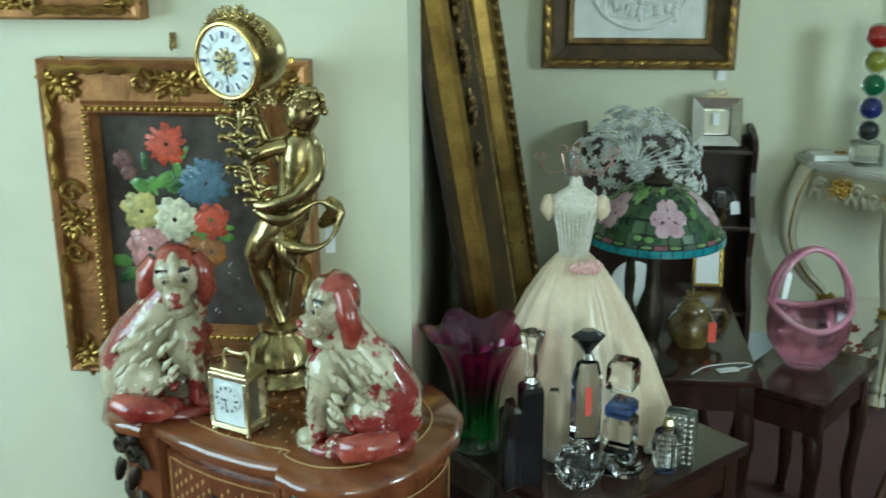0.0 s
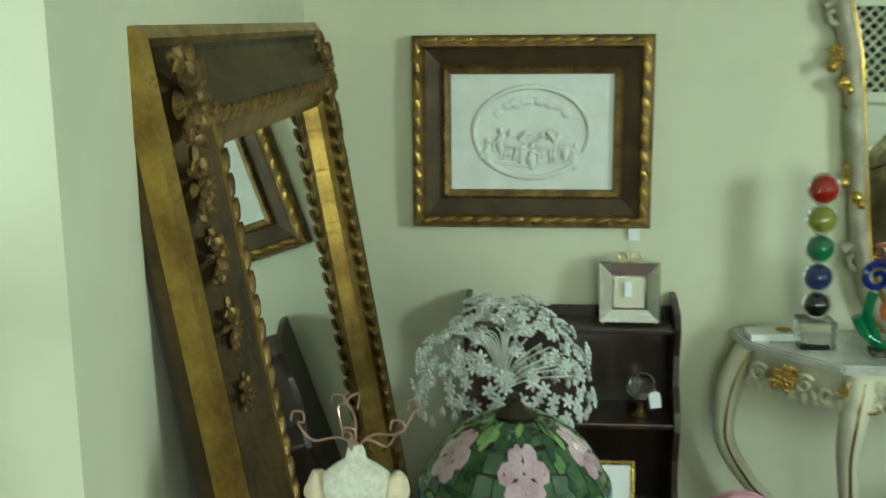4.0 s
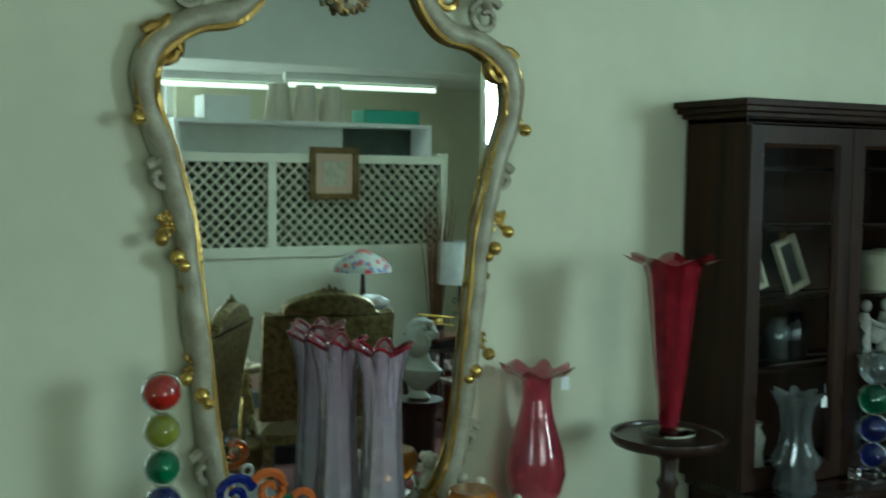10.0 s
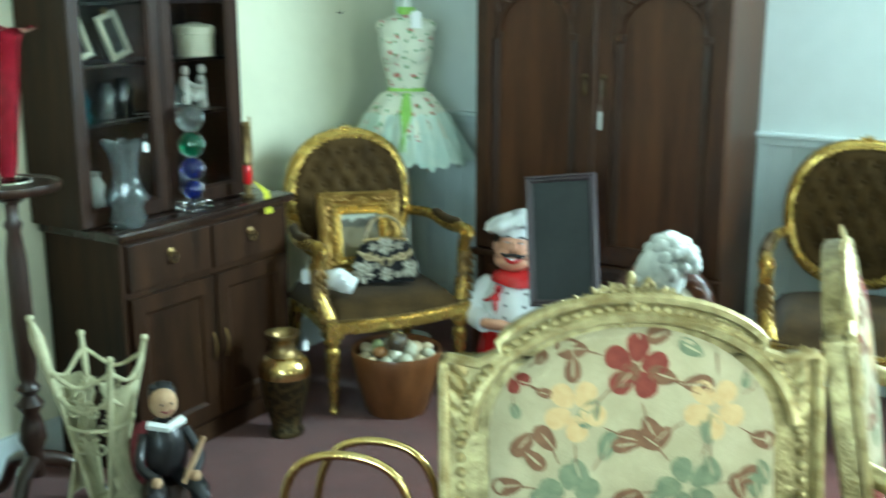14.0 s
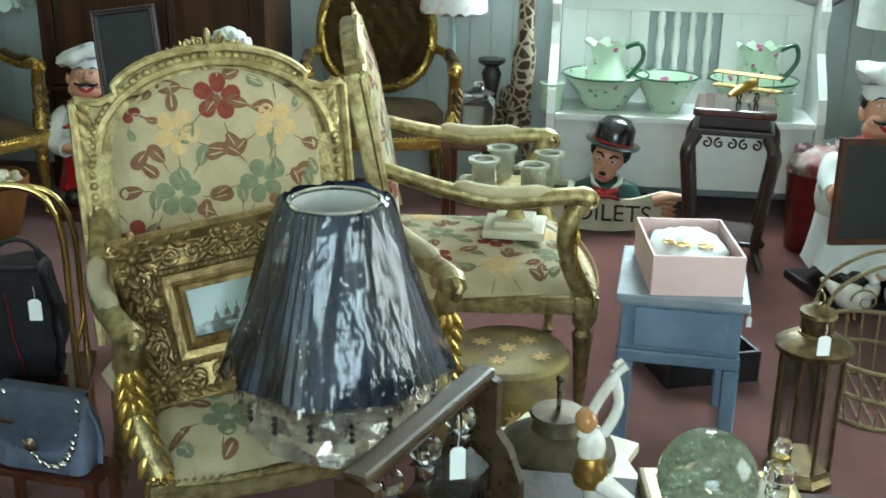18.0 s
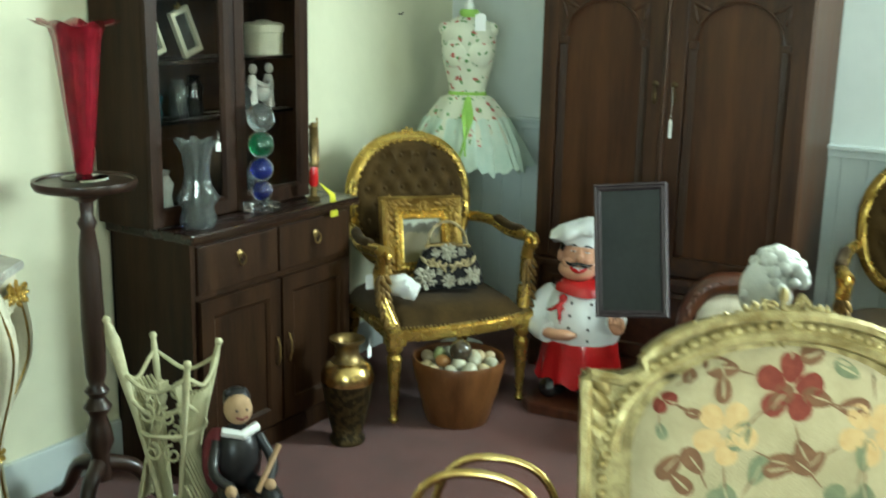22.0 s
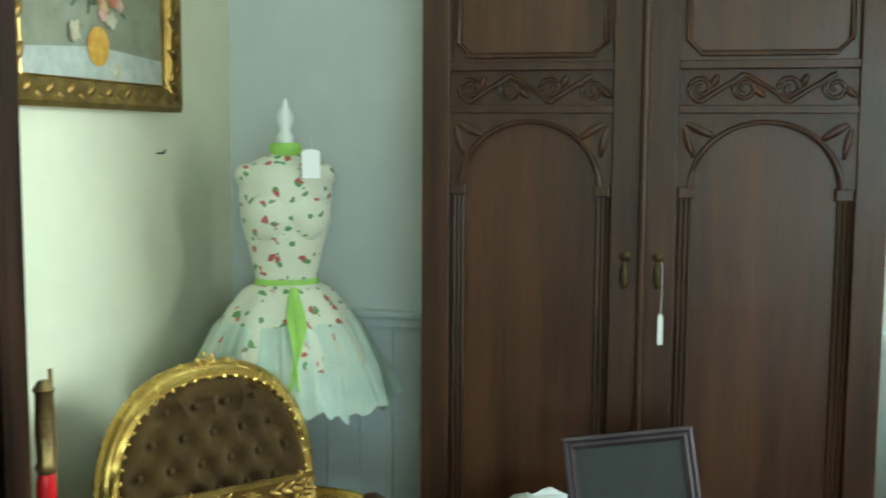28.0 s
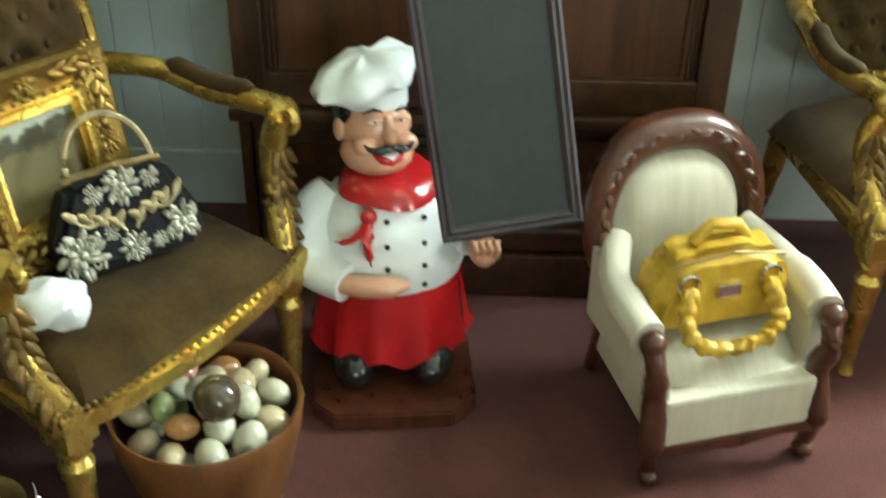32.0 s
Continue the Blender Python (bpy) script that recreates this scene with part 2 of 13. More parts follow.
def rim(bm, w, h, prof, mi=0):
    """A mitred frame in the x-z plane round the origin, front towards -y. prof: (distance in from the outer edge, y)."""
    def loop(d, y):
        return [bm.verts.new(p) for p in ((-w / 2 + d, y, -h / 2 + d), (w / 2 - d, y, -h / 2 + d), (w / 2 - d, y, h / 2 - d), (-w / 2 + d, y, h / 2 - d))]
    ls = [loop(d, y) for d, y in prof]
    for a, b in zip(ls, ls[1:] + ls[:1]):
        for k in range(4):
            f = bm.faces.new((a[k], a[(k + 1) % 4], b[(k + 1) % 4], b[k]))
            f.material_index = mi
    bmesh.ops.recalc_face_normals(bm, faces=bm.faces)
    return bm


def scroll(bm, c, r, turns=1.4, thick=0.008, mi=0, flip=1, start=0.0, y=0.0, n=18):
    """A carved volute in the x-z plane."""
    pts, rs = [], []
    for i in range(n + 1):
        t = i / n
        a = start + flip * turns * 2 * math.pi * t
        rr = r * (1 - 0.82 * t)
        pts.append((c[0] + rr * math.cos(a), y - 0.3 * thick * t, c[1] + rr * math.sin(a)))
        rs.append(thick * (1 - 0.35 * t))
    return tube(bm, pts, rs, 6, mi)


def leaf(bm, c, ang, ln, wd, y=0.0, mi=0, thick=0.008):
    """A small carved lobe in the x-z plane, proud of the surface, fat in the middle and curling at its tip."""
    ca, sa = math.cos(ang), math.sin(ang)
    sec = ((0.0, 0.25, 0.3), (0.3, 0.5, 1.0), (0.65, 0.42, 1.1), (0.92, 0.2, 0.8))
    rows = []
    for u, w, d in sec:
        u0, bend = u * ln, wd * 0.25 * u * u
        row = []
        for v, q in ((-1, 0.0), (-0.55, 0.75), (0, 1.0), (0.55, 0.75), (1, 0.0)):
            vv = v * w * wd + bend
            row.append(bm.verts.new((c[0] + u0 * ca - vv * sa, y - thick * d * q, c[1] + u0 * sa + vv * ca)))
        rows.append(row)
    for a, b in zip(rows, rows[1:]):
        for k in range(4):
            f = bm.faces.new((a[k], a[k + 1], b[k + 1], b[k]))
            f.material_index, f.smooth = mi, True
    f = bm.faces.new(rows[-1])
    f.material_index = mi


def acanthus(bm, c, size, y=0.0, rng=None, n=9, mi=0):
    """A cluster of carved lobes, scrolls and beads, as on a corner of a swept frame."""
    rng = rng or random.Random(1)
    for ring, (r0, ln, wd, lift) in enumerate(((0.22, 0.26, 0.17, 0.0), (0.08, 0.22, 0.15, 0.05))):
        for k in range(n):
            a = 2 * math.pi * (k + 0.5 * ring) / n + rng.uniform(-0.15, 0.15)
            leaf(bm, (c[0] + r0 * size * math.cos(a), c[1] + r0 * size * math.sin(a)), a + rng.uniform(-0.5, 0.5), size * ln * rng.uniform(0.8, 1.15),
                 size * wd, y - lift * size, mi, size * 0.07)
    for k in range(4):
        a = 2 * math.pi * (k + 0.5) / 4
        scroll(bm, (c[0] + 0.3 * size * math.cos(a), c[1] + 0.3 * size * math.sin(a)), size * 0.13, 1.2, size * 0.04, mi, 1 if k % 2 else -1, a, y - size * 0.05, 10)
    ball(bm, (c[0], y - size * 0.08, c[1]), (size * 0.09, size * 0.07, size * 0.09), 8, mi)


def smooth_noise(bm, amount, freq, seed=0.0):
    """Works the surface of a shape unevenly."""
    bm.normal_update()
    for v in bm.verts:
        v.co += v.normal * amount * noise.noise(v.co * freq + Vector((seed, seed * 1.7, 0)))


def tag(parent_or_none, x, y, z, w=0.022, h=0.034, rz=0, ry=0, string=0.03):
    """A white price tag on a thread."""
    t = thing("price_tag", x, y, z, rz, "white card price tag on a thin string", "tag", "price tags", ry=ry)
    bm = B()
    prism(bm, [(-w / 2, -h), (w / 2, -h), (w / 2, -0.006), (w * 0.25, 0), (-w * 0.25, 0), (-w / 2, -0.006)], -0.0006, 0.0006)
    part("card", bm, M["paper"], t)
    bm = B()
    tube(bm, [(0, 0, -0.002), (0.002, 0, string * 0.5), (0, 0, string)], 0.0006, 4)
    part("string", bm, M["paper"], t)
    return t

# ---- structure ----
XC, ZC = 5.12, 2.95          # wall of the wardrobe, ceiling height
YS, XW = -6.5, -2.5          # shop-front wall, far side wall


def wall_box(name, x0, x1, y0, y1, z0, z1, material=None, label=""):
    bm = B()
    box(bm, x0, x1, y0, y1, z0, z1)
    return tagged(part(name, bm, material or M["wall"]), label, "wall", kind="structure")


bm = B()
box(bm, XW - 0.2, XC + 2.2, YS - 0.2, 0.2, -0.12, 0)
tagged(part("floor", bm, M["carpet"]), "worn maroon carpet laid over the whole shop floor", "floor", kind="structure")
bm = B()
box(bm, XW - 0.2, XC + 2.2, YS - 0.2, 0.2, ZC, ZC + 0.12)
tagged(part("ceiling", bm, M["ceiling"]), "plain off-white painted ceiling", "ceiling", kind="structure")
bm = B()
box(bm, 2.5, XC + 2.0, YS, -5.15, 2.41, ZC - 0.005)
tagged(part("ceiling_2", bm, M["ceiling"]), "lower painted ceiling over the far bay", "ceiling", kind="structure")
wall_box("wall_north", 0.05, XC + 0.2, 0, 0.18, 0, ZC, label="cream painted plaster wall hung with gilt frames")
bm = B()
prism(bm, [(0.182, 0.18), (0.182, 0.0), (0.250, -1.725), (XW, -1.725), (XW, 0.18)], 0, ZC, axis="z")
tagged(part("wall_west", bm, M["wall"]), "cream plaster wall with a projecting corner", "wall", kind="structure")
wall_box("wall_east", XC, XC + 0.18, -3.22, 0, 0, ZC, M["wall_pale"], label="pale painted wall above boarded panelling")
# the far side wall, shop front and east bay, with openings added for daylight
for nm, x0, x1, y0, y1, z0, z1 in (("wall_far", XW - 0.18, XW, -2.5, -1.725, 0, ZC), ("wall_far", XW - 0.18, XW, YS, -4.7, 0, ZC),
                                   ("wall_far", XW - 0.18, XW, -4.7, -2.5, 0, 0.7), ("wall_far", XW - 0.18, XW, -4.7, -2.5, 2.5, ZC),
                                   ("wall_south", XW, 0.8, YS - 0.18, YS, 0, ZC), ("wall_south", 3.3, XC + 2.2, YS - 0.18, YS, 0, ZC),
                                   ("wall_south", 0.8, 3.3, YS - 0.18, YS, 0, 0.6), ("wall_south", 0.8, 3.3, YS - 0.18, YS, 2.4, ZC),
                                   ("wall_side", XC, XC + 0.18, -4.75, -4.22, 0, ZC), ("wall_side", XC, XC + 0.18, -4.22, -3.22, 0, 1.28), ("wall_side", XC, XC + 0.18, -4.22, -3.22, 2.62, ZC)):
    wall_box(nm, x0, x1, y0, y1, z0, z1, label="cream plaster wall of the shop")
wall_box("wall_back", XC + 2.0, XC + 2.18, YS, -4.75, 0, ZC, label="cream plaster wall of the shop")
wall_box("wall_back", XC + 0.18, XC + 2.18, -4.93, -4.75, 0, ZC, label="cream plaster wall of the shop")


def window(name, w, h, m):
    t = thing(name, 0, 0, 0, 0, "white painted window with plain glass, added to let daylight in", "window", kind="structure")
    t.matrix_world = m
    bm = B()
    rim(bm, w, h, [(0, -0.03), (0.06, -0.03), (0.06, 0.03), (0, 0.03)])
    part("window_frame", bm, M["white"], t)
    for x in (-w / 6, w / 6):
        bm = B()
        box(bm, x - 0.02, x + 0.02, -0.025, 0.025, -h / 2 + 0.06, h / 2 - 0.06)
        part("mullion", bm, M["white"], t)
    for k in range(3):
        bm = B()
        a = -w / 2 + 0.06 + k * (w - 0.12) / 3
        box(bm, a, a + (w - 0.12) / 3, -0.003, 0.003, -h / 2 + 0.06, h / 2 - 0.06)
        p = part("pane", bm, M["pane"], t)
        p.visible_shadow = False
    return t


# south and east windows are added for light, set where the walk never looks
window("window_1", 2.5, 1.8, pose(2.05, YS - 0.09, 1.5))
window("window_3", 1.0, 1.34, pose(XC + 0.09, -3.72, 1.95, 0, 0, 90))
window("window_2", 2.2, 1.8, pose(XW - 0.09, -3.6, 1.6, 0, 0, 90))

# boarded dado on the east wall: boards, rail and skirting
dado = tagged(new("wainscot"), "painted tongue-and-groove boards under a dado rail", "panelling", kind="structure")
board = None
for k in range(47):
    y = -0.05 - k * 0.1
    if board is None:
        bm = B()
        box(bm, XC - 0.014, XC, -0.0494, 0.0494, 0.16, 0.955, 0.003)
        board = part("board", bm, M["panel"], dado)
        board.location = (0, y, 0)
    else:
        again(board, pose(0, y, 0))
bm = B()
box(bm, XC - 0.032, XC, -4.72, 0, 0.955, 0.985, 0.006)
box(bm, XC - 0.048, XC, -4.72, 0, 0.985, 1.005, 0.006)
part("dado_rail", bm, M["panel"], dado)
bm = B()
box(bm, XC - 0.022, XC, -4.72, 0, 0, 0.16, 0.006)
tagged(part("baseboard", bm, M["panel"]), "painted wooden skirting board", "baseboard", kind="structure")
bm = B()
box(bm, 0.19, XC - 0.03, -0.02, 0, 0, 0.14, 0.006)
tagged(part("baseboard", bm, M["panel"]), "painted wooden skirting board", "baseboard", kind="structure")

# fluorescent battens on the ceiling; the first three are added as fill light
M["tube"] = mat("lit_tube", (0.9, 0.95, 0.9), 0.3, emit=((0.90, 1.0, 0.80), 6))
for x, y, rz in ((3.2, -4.6, 0), (1.3, -4.6, 0), (3.2, -1.9, 0), (4.62, -5.75, 4), (3.45, -6.2, 4)):
    t = thing("fluorescent_light", x, y, 2.40 if y < -5.2 else ZC - 0.01, rz, "white fluorescent batten with a lit tube", "ceiling light", "fluorescent battens")
    bm = B()
    box(bm, -0.66, 0.66, -0.04, 0.04, -0.05, 0.01, 0.006)
    part("housing", bm, M["white"], t)
    bm = B()
    tube(bm, [(-0.62, 0, -0.085), (0.62, 0, -0.085)], 0.018, 12)
    part("tube", bm, M["tube"], t, "lit white tube", smooth=True)
    for s in (-1, 1):
        bm = B()
        box(bm, s * 0.64 - 0.012, s * 0.64 + 0.012, -0.016, 0.016, -0.105, -0.045, 0.003)
        part("holder", bm, M["white"], t)

# ---- frames on the walls ----
def beads(bm, w, h, d, y, r, step, mi=0):
    """A row of beads along a frame's inner edge."""
    for a, n, horiz in ((w / 2 - d, int((w - 2 * d) / step), True), (h / 2 - d, int((h - 2 * d) / step), False)):
        for k in range(n + 1):
            u = -a + 2 * a * k / max(n, 1)
            for s in (-1, 1):
                c = (u, y, s * (h / 2 - d)) if horiz else (s * (w / 2 - d), y, u)
                lathe(bm, [(r * 0.4, -r), (r, -r * 0.2), (r, r * 0.3), (r * 0.4, r)], 5, c, mi)


def relief_picture():
    w, h = 0.64, 0.515
    t = thing("relief_picture", 0.795, -0.002, 1.337, 0, "white oval plaster relief in a brown and gold frame", "picture")
    bm = B()
    rim(bm, w, h, [(0, 0), (0, -0.03), (0.008, -0.045), (0.028, -0.048), (0.036, -0.034), (0.036, 0)])
    f = part("outer_moulding", bm, M["gilt_dark"], t)
    bm = B()
    for s in (-1, 1):
        for k in range(13):
            leaf(bm, (-w / 2 + 0.03 + k * (w - 0.06) / 12.5, s * (h / 2 - 0.018)), 0.15, 0.045, 0.02, -0.045, 0, 0.004)
        for k in range(10):
            leaf(bm, (s * (w / 2 - 0.018), -h / 2 + 0.03 + k * (h - 0.06) / 9.5), math.pi / 2 + 0.15, 0.045, 0.02, -0.045, 0, 0.004)
    part("carved_leaves", bm, M["gilt"], t)
    bm = B()
    rim(bm, w - 0.07, h - 0.07, [(0, 0), (0, -0.03), (0.045, -0.016), (0.045, 0)])
    part("cove", bm, M["cove_brown"], t, "brown velvet-like cove")
    bm = B()
    rim(bm, w - 0.158, h - 0.158, [(0, 0), (0, -0.02), (0.008, -0.03), (0.02, -0.026), (0.024, -0.012), (0.024, 0)])
    beads(bm, w - 0.158, h - 0.158, 0.005, -0.028, 0.004, 0.012)
    part("inner_moulding", bm, M["gilt_dark"], t)
    bm = B()
    box(bm, -0.222, 0.222, -0.012, 0, -0.16, 0.16)
    part("plaque", bm, M["plaster"], t, "white plaster ground")
    bm = B()
    pts = [(0.155 * math.cos(a), -0.013, 0.122 * math.sin(a)) for a in [2 * math.pi * k / 48 for k in range(48)]]
    tube(bm, pts, 0.008, 8, closed=True)
    rng = random.Random(4)
    for k in range(9):
        x, z = -0.115 + 0.029 * k + rng.uniform(-0.006, 0.006), -0.052 + 0.018 * math.sin(k * 1.3) + rng.uniform(-0.008, 0.008)
        ball(bm, (x, -0.014, z), (0.013, 0.009, 0.030), 12)
        ball(bm, (x + rng.uniform(-0.003, 0.003), -0.016, z + 0.036), (0.008, 0.008, 0.010), 10)
        for q in (-1, 1):
            tube(bm, [(x, -0.018, z + 0.020), (x + q * 0.014, -0.019, z + rng.uniform(-0.004, 0.02)), (x + q * 0.020, -0.016, z + rng.uniform(-0.02, 0.03))], [0.005, 0.004, 0.003], 6)
    for x, z, q in ((-0.055, -0.03, 1), (0.035, -0.035, 1), (0.085, -0.025, -1)):
        ball(bm, (x, -0.015, z), (0.034, 0.011, 0.016), 14)
        tube(bm, [(x + q * 0.026, -0.018, z + 0.006), (x + q * 0.040, -0.020, z + 0.030), (x + q * 0.052, -0.018, z + 0.026)], [0.010, 0.008, 0.005], 8)
        for d in (-0.024, -0.014, 0.014, 0.024):
            tube(bm, [(x + d, -0.016, z - 0.008), (x + d * 1.2, -0.016, z - 0.045)], [0.005, 0.003], 6)
    for k in range(16):
        a = rng.uniform(0.5, 2.6)
        ball(bm, (0.11 * math.cos(a), -0.012, 0.01 + 0.075 * math.sin(a)), (rng.uniform(0.012, 0.022), 0.005, rng.uniform(0.010, 0.018)), 8)
    tube(bm, [(-0.12, -0.012, -0.08), (0, -0.012, -0.092), (0.12, -0.012, -0.078)], 0.007, 5)
    smooth_noise(bm, 0.002, 90)
    part("relief", bm, M["plaster"], t, smooth=True)


M["plaster"] = mat("white_plaster", (0.74, 0.75, 0.70), 0.7, 0, (0.66, 0.67, 0.62), 12, 0.15, 90)
relief_picture()
tag(None, 1.075, -0.012, 1.078, 0.03, 0.035, string=0.01)


def bevelled_mirror(bm, w, h, y, bev=0.018):
    a = [bm.verts.new(p) for p in ((-w / 2, y, -h / 2), (w / 2, y, -h / 2), (w / 2, y, h / 2), (-w / 2, y, h / 2))]
    w, h = w - 2 * bev, h - 2 * bev
    b = [bm.verts.new(p) for p in ((-w / 2, y - 0.004, -h / 2), (w / 2, y - 0.004, -h / 2), (w / 2, y - 0.004, h / 2), (-w / 2, y - 0.004, h / 2))]
    bm.faces.new(b)
    for k in range(4):
        bm.faces.new((a[k], a[(k + 1) % 4], b[(k + 1) % 4], b[k]))
    bmesh.ops.recalc_face_normals(bm, faces=bm.faces)


def gold_mirror():
    w, h = 0.705, 0.66
    t = thing("gilt_wall_mirror", 0.80, -0.002, 2.05, 0, "small wall mirror in a heavy gold frame with dark leafy corners", "mirror", rx=-2)
    bm = B()
    rim(bm, w, h, [(0, 0), (0, -0.03), (0.008, -0.040), (0.02, -0.040), (0.024, -0.034), (0.06, -0.085), (0.066, -0.085), (0.066, 0)])
    part("outer_frame", bm, M["gilt_dark"], t, "dark ornamented outer slope")
    bm = B()
    rim(bm, w + 0.004, h + 0.004, [(0, 0), (0, -0.033), (0.009, -0.043), (0.019, -0.043), (0.022, -0.036), (0.022, 0)])
    part("outer_edge", bm, M["gilt_bright"], t, "bright gold outer edge")
    bm = B()
    for s in (-1, 1):
        for k in range(22):
            leaf(bm, (-w / 2 + 0.05 + k * (w - 0.1) / 21.5, s * (h / 2 - 0.038)), 0.4 * (-1) ** k, 0.03, 0.022, -0.052, 0, 0.006)
        for k in range(19):
            leaf(bm, (s * (w / 2 - 0.038), -h / 2 + 0.05 + k * (h - 0.1) / 18.5), math.pi / 2 + 0.4 * (-1) ** k, 0.03, 0.022, -0.052, 0, 0.006)
    part("leaf_border", bm, M["gilt"], t)
    bm = B()
    rim(bm, w - 0.13, h - 0.13, [(0, 0), (0, -0.09), (0.012, -0.098), (0.024, -0.09), (0.05, -0.078), (0.058, -0.086), (0.07, -0.08), (0.085, -0.055), (0.092, -0.058), (0.1, -0.05), (0.1, 0)])
    part("stepped_frame", bm, M["gilt_bright"], t, "bright gold stepped moulding")
    for sx in (-1, 1):
        for sz in (-1, 1):
            bm = B()
            acanthus(bm, (sx * (w / 2 - 0.105), sz * (h / 2 - 0.105)), 0.125, -0.085, random.Random(sx * 3 + sz), 10)
            for q in (0, 1):
                scroll(bm, (sx * (w / 2 - 0.105 - 0.085 * q), sz * (h / 2 - 0.105 - 0.085 * (1 - q))), 0.022, 1.3, 0.007, 0, sx * sz, 1.0, -0.09)
                scroll(bm, (sx * (w / 2 - 0.14 - 0.06 * q), sz * (h / 2 - 0.2 + 0.06 * q)), 0.018, 1.3, 0.006, 0, -sx * sz, 2.0, -0.075)
            part("corner_carving", bm, M["gilt_dark"], t, "dark gold acanthus corner", smooth=True)
    bm = B()
    rim(bm, w - 0.33, h - 0.33, [(0, 0), (0, -0.045), (0.045, -0.035), (0.045, 0)])
    part("inner_slip", bm, M["gilt_umber"], t, "dull brown inner slip")
    bm = B()
    rim(bm, w - 0.42, h - 0.42, [(0, 0), (0, -0.04), (0.008, -0.042), (0.012, -0.03), (0.012, 0)])
    part("inner_bead", bm, M["gilt"], t)
    bm = B()
    bevelled_mirror(bm, w - 0.442, h - 0.442, -0.022)
    part("mirror_glass", bm, M["mirror"], t, "bevelled mirror")


gold_mirror()
tag(None, 0.722, -0.104, 1.895, 0.03, 0.042, string=0.05)


def leaning_mirror():
    """The tall gilt mirror that leans against the side wall."""
    w, h = 1.27, 1.645
    t = thing("leaning_mirror", 0.225, -0.81, 1.62, 90, "tall ornate antique gold mirror leaning against the wall", "mirror")
    t.matrix_world = Matrix.Translation((0.482, -0.81, 0.0)) @ pose(0, 0, 0, 0, -9.4, 0) @ pose(0, 0, 0, 0, 0, 90) @ pose(0, 0, h / 2)
    bm = B()
    rim(bm, w, h, [(0, 0.02), (0, -0.03), (0.018, -0.042), (0.04, -0.03), (0.06, -0.032), (0.13, -0.075), (0.14, -0.07), (0.14, 0.02)])
    part("outer_frame", bm, M["gilt_umber"], t, "brown-gold sloping frame")
    bm = B()
    rim(bm, w + 0.006, h + 0.006, [(0, 0.0), (0, -0.034), (0.02, -0.046), (0.034, -0.034), (0.034, 0.0)])
    part("edge_moulding", bm, M["gilt"], t, "gold edge")
    bm = B()
    rim(bm, w - 0.27, h - 0.27, [(0, 0.02), (0, -0.07), (0.012, -0.075), (0.03, -0.06), (0.048, -0.052), (0.062, -0.04), (0.062, 0.02)])
    part("inner_moulding", bm, M["gilt"], t, "ribbed gold inner moulding")
    bm = B()
    for s in (-1, 1):
        for k in range(34):
            leaf(bm, (s * (w / 2 - 0.16), -h / 2 + 0.16 + k * (h - 0.32) / 33), math.pi / 2 + 0.5 * s, 0.05, 0.022, -0.068, 0, 0.01)
        for k in range(22):
            leaf(bm, (-w / 2 + 0.16 + k * (w - 0.32) / 21, s * (h / 2 - 0.16)), 0.5 * s, 0.05, 0.022, -0.068, 0, 0.01)
    part("leaf_border", bm, M["gilt_dark"], t)
    for sx in (-1, 1):
        for sz in (-1, 1):
            bm = B()
            acanthus(bm, (sx * (w / 2 - 0.11), sz * (h / 2 - 0.11)), 0.19, -0.055, random.Random(sx + 3 * sz), 11)
            part("corner_carving", bm, M["gilt_dark"], t, "tarnished gold leafy corner", smooth=True)
            for k in range(4):
                bm = B()
                acanthus(bm, (sx * (w / 2 - 0.09), sz * (h / 2 - 0.24 - 0.11 * k)), 0.13 - 0.018 * k, -0.052, random.Random(k), 8)
                part("side_carving", bm, M["gilt_dark"], t, "tarnished gold leaf cluster", smooth=True)
    bm = B()
    box(bm, -w / 2 + 0.19, w / 2 - 0.19, -0.022, -0.018, -h / 2 + 0.19, h / 2 - 0.19)
    part("mirror_glass", bm, M["mirror"], t, "large plain mirror")
    bm = B()
    box(bm, -w / 2 + 0.01, w / 2 - 0.01, 0.02, 0.034, -h / 2 + 0.01, h / 2 - 0.01)
    part("backboard", bm, M["dark_wood"], t, "dark backboard")
    return t


leaning_mirror()
tag(None, 0.285, -0.25, 1.55, 0.02, 0.05, rz=60, ry=-30)


# bare nails in the plaster
for x, y, z, rz in ((0.221, -1.067, 1.852, 88), (4.68, -0.002, 1.45, 0)):
    t = thing("wall_nail", x, y, z, rz, "small bare iron nail in the plaster", "nail")
    bm = B()
    tube(bm, [(0, 0.01, 0), (0, -0.018, 0.002), (0, -0.022, 0.010)], 0.0028, 6)
    part("nail", bm, M["black"], t)

